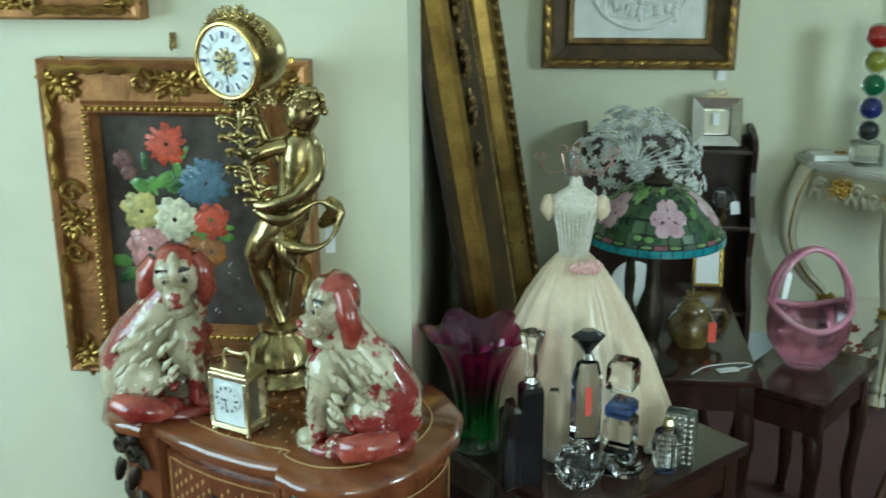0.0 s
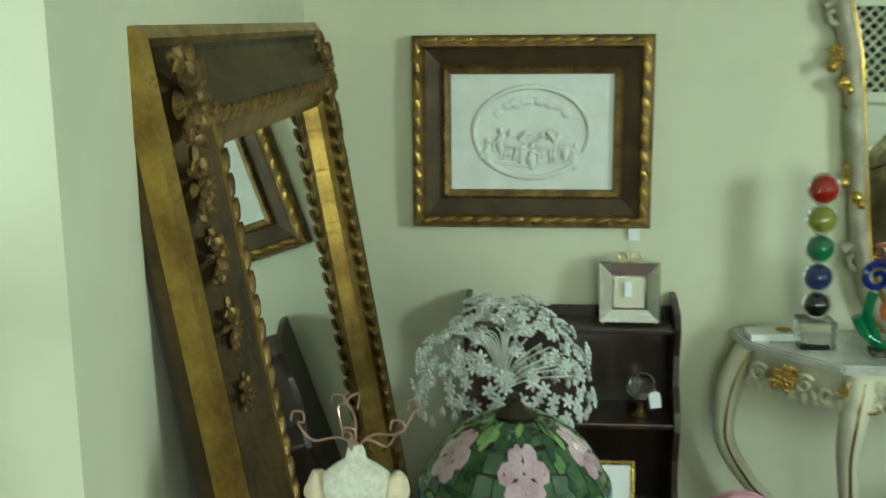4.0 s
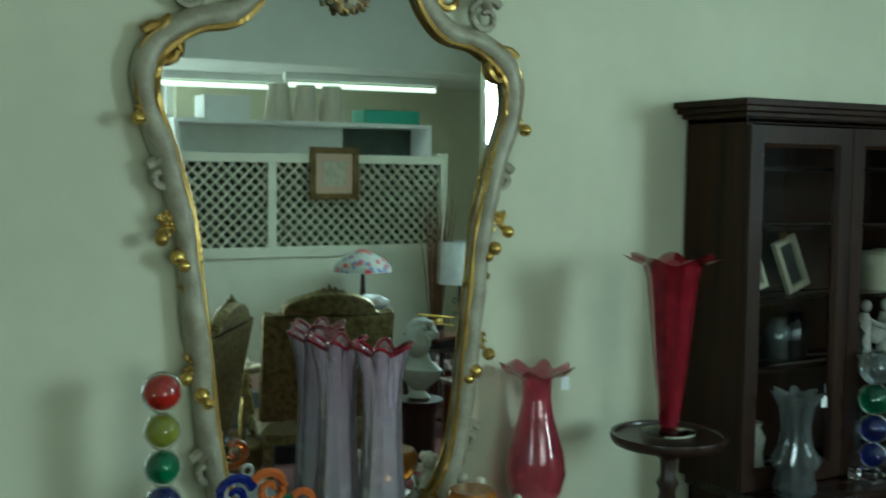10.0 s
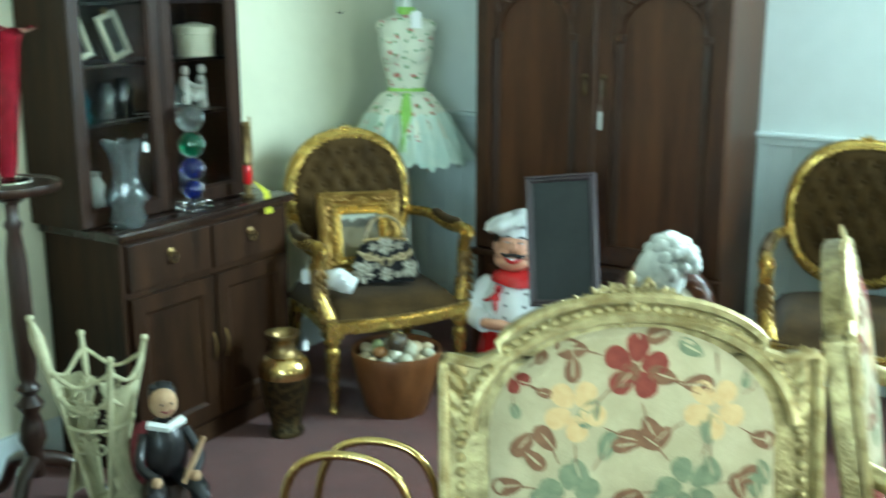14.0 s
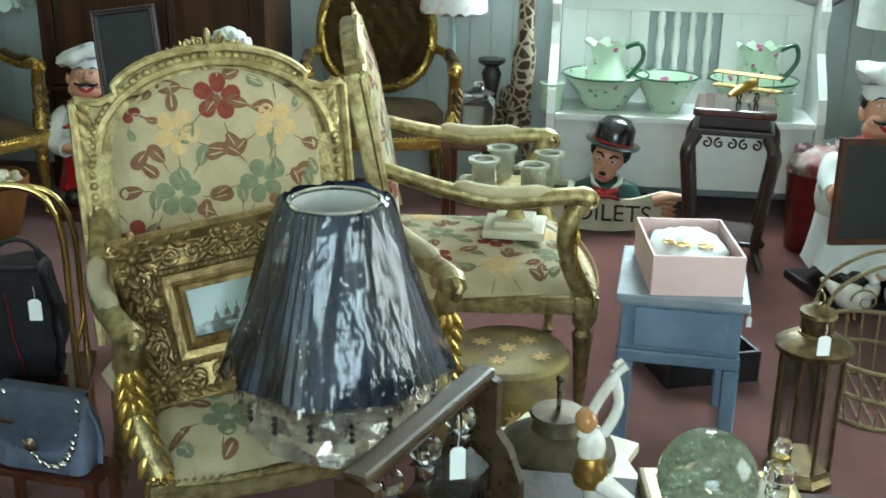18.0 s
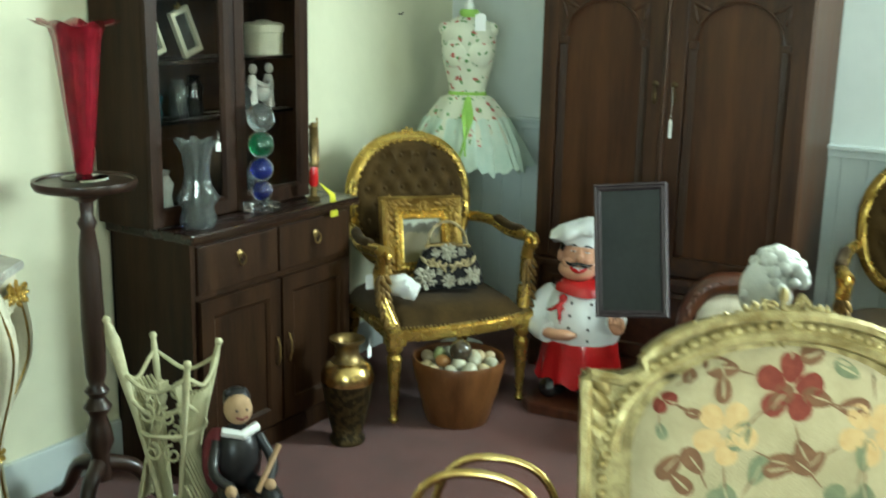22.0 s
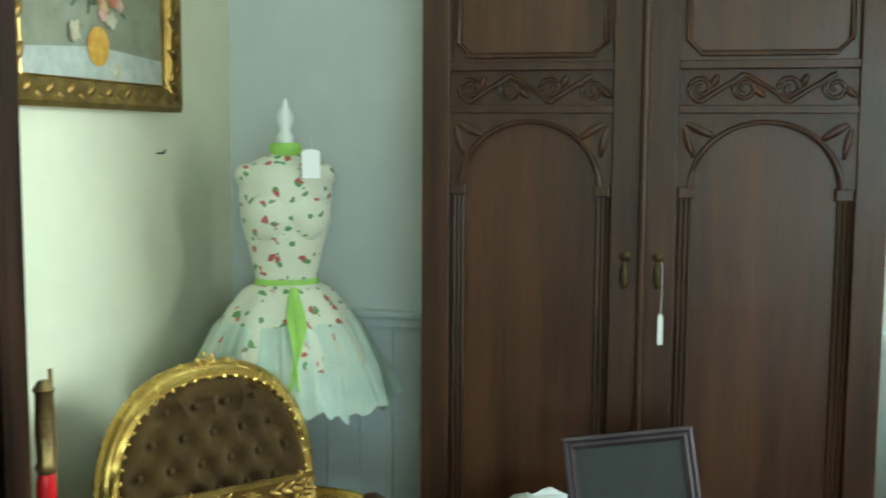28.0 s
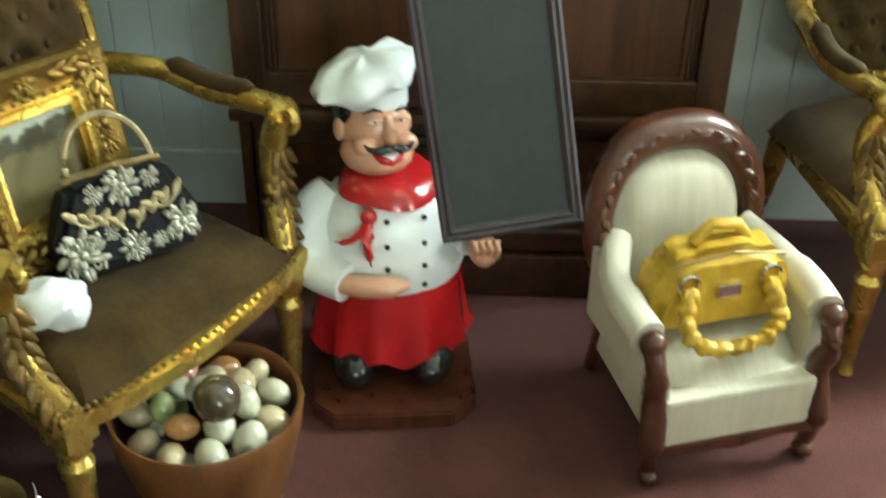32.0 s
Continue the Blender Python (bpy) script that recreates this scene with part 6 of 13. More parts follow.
# ---- chef statues ----
M["st_white"] = mat("painted_white_resin", (0.78, 0.79, 0.77), 0.3, 0, (0.70, 0.72, 0.71), 6, coat=0.4)
M["st_red"] = mat("painted_red_resin", (0.50, 0.012, 0.016), 0.22, 0, (0.40, 0.010, 0.012), 8, coat=0.6)
M["st_skin"] = mat("painted_skin_resin", (0.62, 0.33, 0.21), 0.3, 0, (0.52, 0.26, 0.16), 8, coat=0.3)
M["st_black"] = mat("painted_black_resin", (0.012, 0.011, 0.012), 0.2, coat=0.5)
M["slate"] = mat("chalkboard_slate", (0.022, 0.026, 0.026), 0.6, 0, (0.034, 0.038, 0.038), 5)
M["board_wood"] = wood("dark_board_frame", (0.030, 0.022, 0.028), (0.060, 0.045, 0.052), rough=0.35)


def chef_figure(mirror=1, apron_red=True):
    """The figure in one mesh: white, red, skin, black."""
    bm = B()
    s = mirror
    for q in (-1, 1):
        ball(bm, (q * 0.078, -0.065, 0.078), (0.054, 0.098, 0.050), 16, 3)
        lathe(bm, [(0.05, 0.06), (0.055, 0.15)], 12, (q * 0.065, 0, 0), 3)
    lathe(bm, [(0.170, 0.100), (0.166, 0.118), (0.160, 0.165), (0.152, 0.215), (0.146, 0.262), (0.140, 0.276)], 60, (0, 0, 0), 1 if apron_red else 0,
          wave=lambda a, i, k: (1 + 0.055 * math.cos(11 * a + 0.5 * math.sin(3 * a)) * (1 - i / k) ** 1.5, 0.014 * math.cos(11 * a) * (i < 2)), squash=(1, 0.85))
    body = [(0.146, 0.262), (0.157, 0.30), (0.155, 0.34), (0.143, 0.39), (0.120, 0.435), (0.085, 0.462), (0.055, 0.475)]
    lathe(bm, body, 36, (0, 0, 0), 0, squash=(1, 0.85))
    # knotted scarf
    lathe(bm, [(0.088, 0.442), (0.104, 0.452), (0.096, 0.476), (0.070, 0.496)], 28, (0, -0.012, 0), 1, wave=lambda a, i, k: (1 + 0.03 * math.cos(5 * a), 0.006 * math.sin(2 * a)))
    ball(bm, (-s * 0.040, -0.110, 0.436), (0.017, 0.014, 0.018), 12, 1)
    tube(bm, curve_pts([(-s * 0.040, -0.115, 0.43), (-s * 0.045, -0.132, 0.39), (-s * 0.038, -0.140, 0.345)], 4), [0.010] * 3 + [0.017] * 4 + [0.004] * 2, 8, 1, flat=0.5)
    tube(bm, curve_pts([(-s * 0.046, -0.112, 0.43), (-s * 0.072, -0.124, 0.395), (-s * 0.105, -0.112, 0.385)], 4), [0.009] * 3 + [0.014] * 4 + [0.004] * 2, 8, 1, flat=0.5)
    n0 = len(bm.verts)
    # broad-jawed laughing head
    ball(bm, (0, -0.010, 0.552), (0.066, 0.070, 0.076), 22, 2)
    ball(bm, (0, -0.024, 0.505), (0.072, 0.070, 0.045), 20, 2)
    ball(bm, (0, -0.088, 0.552), (0.017, 0.024, 0.017), 12, 2)
    tube(bm, [(0, -0.070, 0.585), (0, -0.084, 0.562)], [0.008, 0.012], 8, 2)
    tube(bm, [(-0.036, -0.074, 0.520), (-0.018, -0.090, 0.508), (0, -0.093, 0.505), (0.018, -0.090, 0.508), (0.036, -0.074, 0.520)], [0.003, 0.008, 0.010, 0.008, 0.003], 8, 1)
    tube(bm, [(-0.030, -0.079, 0.520), (0, -0.097, 0.511), (0.030, -0.079, 0.520)], [0.002, 0.006, 0.002], 8, 0)
    for q in (-1, 1):
        ball(bm, (q * 0.040, -0.066, 0.530), (0.026, 0.020, 0.020), 14, 2)
        ball(bm, (q * 0.068, -0.002, 0.55), (0.012, 0.018, 0.024), 10, 2)
        ball(bm, (q * 0.026, -0.072, 0.577), (0.012, 0.005, 0.0032), 10, 0)
        tube(bm, [(q * 0.012, -0.074, 0.580), (q * 0.026, -0.077, 0.583), (q * 0.041, -0.070, 0.579)], [0.003, 0.0045, 0.003], 6, 2)
        ball(bm, (q * 0.026, -0.0750, 0.577), (0.0040, 0.003, 0.0030), 8, 3)
        tube(bm, [(q * 0.013, -0.078, 0.597), (q * 0.028, -0.075, 0.601), (q * 0.046, -0.064, 0.593)], [0.002, 0.004, 0.002], 6, 3)
        tube(bm, curve_pts([(0, -0.098, 0.534), (q * 0.022, -0.098, 0.527), (q * 0.042, -0.086, 0.530), (q * 0.054, -0.074, 0.542)], 3), [0.005, 0.007, 0.008, 0.008, 0.007, 0.006, 0.005, 0.004, 0.003, 0.002], 8, 3)
        ball(bm, (q * 0.058, 0.014, 0.585), (0.016, 0.046, 0.036), 12, 3)
    # hat: tall band, and one soft crown that slouches to a side
    lathe(bm, [(0.064, 0.592), (0.068, 0.600), (0.066, 0.628), (0.074, 0.638)], 28, (0, -0.002, 0), 0)
    k0 = len(bm.verts)
    lathe(bm, [(0.070, 0.630), (0.090, 0.632), (0.103, 0.648), (0.096, 0.672), (0.070, 0.688), (0.033, 0.694), (0.008, 0.696)], 48, (-s * 0.014, 0, 0), 0,
          wave=lambda a, i, k: (1 + 0.055 * math.cos(7 * a + 0.8 * i), 0.006 * math.cos(5 * a + i)))
    for v in list(bm.verts)[k0:]:
        f = noise.noise(v.co * 24)
        v.co.z += s * 0.34 * v.co.x + 0.010 * f
        v.co.x += s * 0.010 * f
    turn = Matrix.Translation((-s * 0.026, -0.012, 0.526)) @ pose(0, 0, 0, -8, s * 5, s * 22) @ Matrix.Translation((0, 0.012, -0.50))
    for v in list(bm.verts)[n0:]:
        v.co = turn @ v.co
    # arms: one flat across the belly, one out to the board
    tube(bm, curve_pts([(-s * 0.105, 0.01, 0.432), (-s * 0.150, -0.015, 0.375), (-s * 0.150, -0.075, 0.315), (-s * 0.085, -0.128, 0.300)], 5), [0.040, 0.046, 0.050, 0.053, 0.055, 0.056, 0.056, 0.056, 0.055, 0.053, 0.050, 0.047, 0.045, 0.043, 0.042, 0.041], 14, 0)
    tube(bm, [(-s * 0.090, -0.128, 0.300), (-s * 0.05, -0.152, 0.304), (s * 0.0, -0.164, 0.312), (s * 0.035, -0.162, 0.316)], [0.028, 0.030, 0.028, 0.012], 12, 2, flat=0.75)
    tube(bm, curve_pts([(s * 0.105, 0.01, 0.432), (s * 0.142, -0.03, 0.385), (s * 0.165, -0.09, 0.360)], 5), [0.040, 0.044, 0.046, 0.047, 0.046, 0.045, 0.043, 0.041, 0.039, 0.037, 0.036], 14, 0)
    ball(bm, (s * 0.180, -0.125, 0.365), (0.03, 0.03, 0.035), 12, 2)
    for k in range(4):
        tube(bm, [(s * (0.160 + 0.014 * k), -0.14, 0.36), (s * (0.160 + 0.014 * k), -0.155, 0.385), (s * (0.160 + 0.014 * k), -0.148, 0.402)], 0.008, 6, 2)
    for k in range(4):
        for q in (-1, 1):
            x, z = s * 0.030 + q * 0.036, 0.285 + 0.046 * k
            r = float(np.interp(z, [b for a, b in body], [a for a, b in body]))
            ball(bm, (x, -0.85 * math.sqrt(r * r - x * x) - 0.001, z), (0.0062, 0.005, 0.0062), 8, 3)
    return bm


def chef(x, y, rz, label, board, mirror=1):
    t = thing("chef_statue", x, y, 0, rz, label, "statue")
    bm = B()
    prism(bm, [(-0.165, -0.175), (-0.12, -0.22), (0.12, -0.22), (0.17, -0.17), (0.17, 0.11), (0.125, 0.155), (-0.125, 0.155), (-0.165, 0.11)], 0, 0.04, axis="z")
    bmesh.ops.bevel(bm, geom=list(bm.edges), offset=0.005, segments=2, affect="EDGES")
    part("base", bm, M["mahogany"], t, "dark red-brown base block")
    part("figure", chef_figure(mirror), [M["st_white"], M["st_red"], M["st_skin"], M["st_black"]], t, smooth=60)
    bx, by, bz, bw, bh, tx, rl = board
    m = Matrix.Translation((bx, by, bz)) @ pose(0, 0, 0, tx, 0, 0) @ pose(0, 0, 0, 0, rl, 0)
    bm = B()
    rim(bm, bw, bh, [(0, 0.012), (0, -0.010), (0.006, -0.014), (0.012, -0.009), (0.018, -0.012), (0.026, -0.004), (0.026, 0.012)])
    b = part("chalkboard", bm, M["board_wood"], t, "framed chalkboard held up in one hand")
    b.matrix_basis = m
    bm = B()
    box(bm, -bw / 2 + 0.024, bw / 2 - 0.024, -0.002, 0.008, -bh / 2 + 0.024, bh / 2 - 0.024)
    part("slate", bm, M["slate"], b, "blank grey slate")
    return t


chef(4.43, -1.045, -84, "painted chef statue with red apron holding a chalkboard", (0.200, -0.075, 0.645, 0.272, 0.49, -12, -8))


# ---- small nursing chair with the yellow bag ----
def small_chair():
    t = thing("small_armchair", 4.305, -1.668, 0, -73, "child-sized cream upholstered armchair with a carved mahogany frame", "chair")
    cr, mh = M["cream_cloth"], M["mahogany"]
    bm = B()
    seat = [(-0.155, -0.17), (0.155, -0.17), (0.14, 0.13), (-0.14, 0.13)]
    dome_pad(bm, [(a, -b) for a, b in [(p.x, p.y) for p in curve_pts([(u, v, 0) for u, v in seat + seat[:1]], 6)][:-1]], 0.05, 0, rows=6)
    o = part("seat", bm, cr, t, "cream ribbed seat", smooth=True)
    o.matrix_basis = pose(0, 0, 0.20, -90)
    bm = B()
    prism(bm, [(-0.165, -0.16), (0, -0.185), (0.165, -0.16), (0.15, 0.14), (-0.15, 0.14)], 0.165, 0.20, axis="z")
    part("seat_frame", bm, cr, t)
    bm = B()
    prism(bm, [(-0.158, -0.12), (0.158, -0.12), (0.15, 0.145), (-0.15, 0.145)], 0.085, 0.165, axis="z")
    part("side_cloth", bm, cr, t)
    bm = B()
    box(bm, -0.155, 0.155, -0.192, -0.15, 0.095, 0.205, 0.010)
    part("front_cloth", bm, cr, t, "cream cloth under the seat front")
    bm = B()
    prism(bm, [(-0.165, 0.098), (-0.165, 0.075), (-0.10, 0.085), (0, 0.070), (0.10, 0.085), (0.165, 0.075), (0.165, 0.098)], -0.197, -0.175)
    part("front_rail", bm, mh, t, "thin shaped mahogany rail")
    tilt = Matrix.Translation((0, 0.12, 0.175)) @ pose(0, 0, 0, -12)
    outl = [(0.140 * math.copysign(abs(math.cos(a)) ** 0.8, math.cos(a)), 0.195 + 0.15 * math.copysign(abs(math.sin(a)) ** 0.8, math.sin(a))) for a in [2 * math.pi * k / 40 for k in range(40)]]
    bm = B()
    dome_pad(bm, outl, 0.04, -0.005, rows=7)
    o = part("backrest", bm, cr, t, "cream ribbed back", smooth=True)
    o.matrix_basis = tilt
    bm = B()
    prism(bm, [(a * 1.0, 0.195 + (b - 0.195) * 1.0) for a, b in outl], 0.0, 0.03)
    o = part("back_lining", bm, cr, t)
    o.matrix_basis = tilt
    bm = B()
    arc = [(0.168 * math.copysign(abs(math.cos(a)) ** 0.8, math.cos(a)), 0, 0.20 + 0.185 * math.sin(a)) for a in [-0.55 + (math.pi + 1.1) * k / 30 for k in range(31)]]
    tube(bm, arc, [0.024 + 0.018 * math.sin(math.pi * k / 30) for k in range(31)], 10)
    for k in range(4, 27):
        p = arc[k]
        leaf(bm, (p[0], p[2]), math.pi / 2 - 0.55 + (math.pi + 1.1) * k / 30 + (0.35 if k % 2 else -0.35), 0.030, 0.018, -0.036, 0, 0.006)
    o = part("back_frame", bm, mh, t, "carved mahogany back rail", smooth=True)
    o.matrix_basis = tilt
    for s in (-1, 1):
        bm = B()
        tube(bm, curve_pts([(s * 0.135, 0.13, 0.36), (s * 0.175, 0.04, 0.335), (s * 0.185, -0.06, 0.325), (s * 0.18, -0.13, 0.315)], 5), [0.03] * 8 + [0.036] * 8, 10)
        part("arm_pad", bm, cr, t, "padded cream arm", smooth=True)
        bm = B()
        prism(bm, [(-0.14, 0.19), (0.13, 0.19), (0.13, 0.35), (0.0, 0.33), (-0.13, 0.31)], s * 0.155, s * 0.185, axis="x")
        part("arm_side", bm, cr, t)
        bm = B()
        ball(bm, (s * 0.18, -0.155, 0.318), (0.026, 0.024, 0.026), 12)
        tube(bm, curve_pts([(s * 0.18, -0.155, 0.31), (s * 0.175, -0.175, 0.26), (s * 0.165, -0.165, 0.20), (s * 0.172, -0.185, 0.10), (s * 0.165, -0.175, 0.03)], 4), [0.02] * 5 + [0.024] * 4 + [0.026] * 4 + [0.016] * 4, 8)
        ball(bm, (s * 0.165, -0.18, 0.020), (0.022, 0.024, 0.020), 10)
        part("leg", bm, mh, t, "scrolled arm post and cabriole leg", smooth=True)
        bm = B()
        tube(bm, [(s * 0.14, 0.13, 0.18), (s * 0.145, 0.17, 0.012)], [0.02, 0.014], 8)
        part("leg", bm, mh, t, "plain back leg", smooth=True)


M["cream_cloth"] = mat("cream_ribbed_cloth", (0.62, 0.57, 0.45), 0.85, 0, (0.54, 0.49, 0.38), 8, 0.35, 240, sheen=0.3, stretch=(6, 0.6, 0.6))
small_chair()


def yellow_bag():
    t = thing("yellow_handbag", 4.280, -1.672, 0.245, -73, "mustard yellow leather handbag with silver rings", "handbag")
    bm = B()
    prism(bm, [(-0.13, 0.015), (0.13, 0.015), (0.135, 0.06), (0.11, 0.14), (0.06, 0.165), (-0.06, 0.165), (-0.11, 0.14), (-0.135, 0.06)], -0.05, 0.05)
    bmesh.ops.bevel(bm, geom=list(bm.edges), offset=0.022, segments=3, affect="EDGES")
    bmesh.ops.subdivide_edges(bm, edges=[e for e in bm.edges if e.calc_length() > 0.03], cuts=3, use_grid_fill=True)
    smooth_noise(bm, 0.008, 30)
    part("body", bm, M["yellow_leather"], t, smooth=True)
    for s in (-1, 1):
        bm = B()
        tube(bm, curve_pts([(s * 0.075, -0.056, 0.11), (s * 0.085, -0.085, 0.06), (s * 0.06, -0.10, 0.03), (0.0, -0.105, 0.02)], 6), 0.012, 8)
        for q in curve_pts([(s * 0.075, -0.060, 0.10), (s * 0.085, -0.085, 0.06), (s * 0.06, -0.10, 0.03), (0.0, -0.105, 0.02)], 4)[::2]:
            ball(bm, q, (0.017, 0.014, 0.015), 10)
        smooth_noise(bm, 0.006, 70)
        part("handle", bm, M["yellow_leather"], t, "knotted leather handle", smooth=True)
        bm = B()
        tube(bm, [(s * 0.075 + 0.018 * math.cos(a), -0.054, 0.115 + 0.018 * math.sin(a)) for a in [2 * math.pi * k / 16 for k in range(16)]], 0.0035, 6, closed=True)
        part("ring", bm, M["silver"], t, "silver ring", smooth=True)
    bm = B()
    tube(bm, [(-0.05, 0.0, 0.16), (-0.02, 0, 0.19), (0.03, 0.0, 0.185), (0.05, 0, 0.16)], 0.011, 8)
    part("handle", bm, M["yellow_leather"], t, smooth=True)
    bm = B()
    box(bm, -0.022, 0.022, -0.058, -0.048, 0.085, 0.108, 0.003)
    part("plate", bm, M["silver"], t, "small metal plate")
    bm = B()
    tube(bm, [(-0.10, -0.045, 0.148), (0, -0.05, 0.165), (0.10, -0.045, 0.148)], 0.003, 5)
    part("zip", bm, M["brass_old"], t)
    t.scale = (1.10, 1.12, 1.18)


M["yellow_leather"] = mat("mustard_leather", (0.58, 0.36, 0.035), 0.45, 0, (0.44, 0.26, 0.025), 22, 0.5, 120)
yellow_bag()


# ---- basket of marble eggs ----
def egg_basket():
    t = thing("wooden_bowl", 4.0, -0.755, 0, 0, "round wooden bucket-shaped bowl under the chair", "bowl")
    t.scale = (1.13, 1.13, 1.05)
    bm = B()
    lathe(bm, [(0.10, 0), (0.105, 0.01), (0.128, 0.10), (0.148, 0.19), (0.152, 0.225), (0.149, 0.235), (0.143, 0.232), (0.135, 0.17), (0.11, 0.06), (0.09, 0.05), (0.02, 0.05)], 40)
    part("bowl", bm, M["bowl_wood"], t, smooth=40)
    rng = random.Random(31)
    cols = ["egg_white", "egg_green", "egg_brown", "egg_grey", "egg_white", "egg_cream", "egg_red", "egg_cream"]
    spots = []
    for ring, (rr, n, z) in enumerate(((0.108, 11, 0.205), (0.064, 7, 0.228), (0.0, 1, 0.243), (0.09, 9, 0.165))):
        for k in range(n):
            a = 2 * math.pi * k / n + ring
            spots.append((rr * math.cos(a), rr * math.sin(a), z + rng.uniform(-0.008, 0.012)))
    for k, (x, y, z) in enumerate(spots):
        bm = B()
        r = rng.uniform(0.024, 0.032)
        ball(bm, (0, 0, 0), (r, r * 0.95, r * 1.25), 14)
        e = tagged(part("marble_egg", bm, M[cols[rng.randrange(8)]], smooth=True), "polished stone egg in a wooden bowl", "egg", "stone eggs")
        e.matrix_world = pose(4.0 + x * 1.13, -0.755 + y * 1.13, z * 1.05, rng.uniform(0, 180), rng.uniform(0, 90), 0)
    bm = B()
    ball(bm, (0, 0, 0), 0.042, 18)
    e = tagged(part("stone_ball", bm, M["egg_dark"], smooth=True), "dark brown polished stone ball among eggs", "ball")
    e.matrix_world = pose(3.955, -0.79, 0.285)


M["bowl_wood"] = wood("bucket_wood", (0.095, 0.034, 0.010), (0.18, 0.072, 0.023), rough=0.35, coat=0.4)
for nm, a, b in (("egg_white", (0.50, 0.48, 0.36), (0.40, 0.37, 0.26)), ("egg_green", (0.38, 0.42, 0.18), (0.24, 0.28, 0.12)), ("egg_brown", (0.34, 0.15, 0.05), (0.46, 0.24, 0.10)), ("egg_grey", (0.24, 0.23, 0.20), (0.15, 0.14, 0.12)),
                 ("egg_cream", (0.50, 0.41, 0.25), (0.38, 0.29, 0.17)), ("egg_red", (0.40, 0.06, 0.05), (0.55, 0.40, 0.30)), ("egg_dark", (0.045, 0.032, 0.02), (0.09, 0.065, 0.04))):
    M[nm] = mat("polished_" + nm, a, 0.15, 0, b, 40, coat=0.5)
egg_basket()

# engraved brass urn
t = thing("brass_urn", 3.60, -0.545, 0, 0, "dark engraved brass urn with a bright shoulder", "vase")
bm = B()
lathe(bm, [(0.06, 0), (0.063, 0.015), (0.052, 0.03), (0.066, 0.09), (0.082, 0.17), (0.090, 0.225)], 32)
part("body", bm, M["brass_engraved"] if "brass_engraved" in M else mat("engraved_brass", (0.11, 0.075, 0.03), 0.4, 0.8, (0.04, 0.03, 0.015), 45, 1.0, 70, lo=0.45, hi=0.55), t, "engraved dark body", smooth=True)
bm = B()
lathe(bm, [(0.091, 0.225), (0.092, 0.25), (0.082, 0.28), (0.060, 0.30)], 32)
part("shoulder", bm, M["brass"], t, "polished shoulder band", smooth=True)
bm = B()
lathe(bm, [(0.060, 0.30), (0.044, 0.315), (0.040, 0.345), (0.046, 0.36), (0.062, 0.372), (0.062, 0.38), (0.05, 0.378), (0.036, 0.36), (0.03, 0.30)], 32)
part("neck", bm, M["brass_old"], t, smooth=True)
tag(None, 3.655, -0.60, 0.345, 0.022, 0.04)


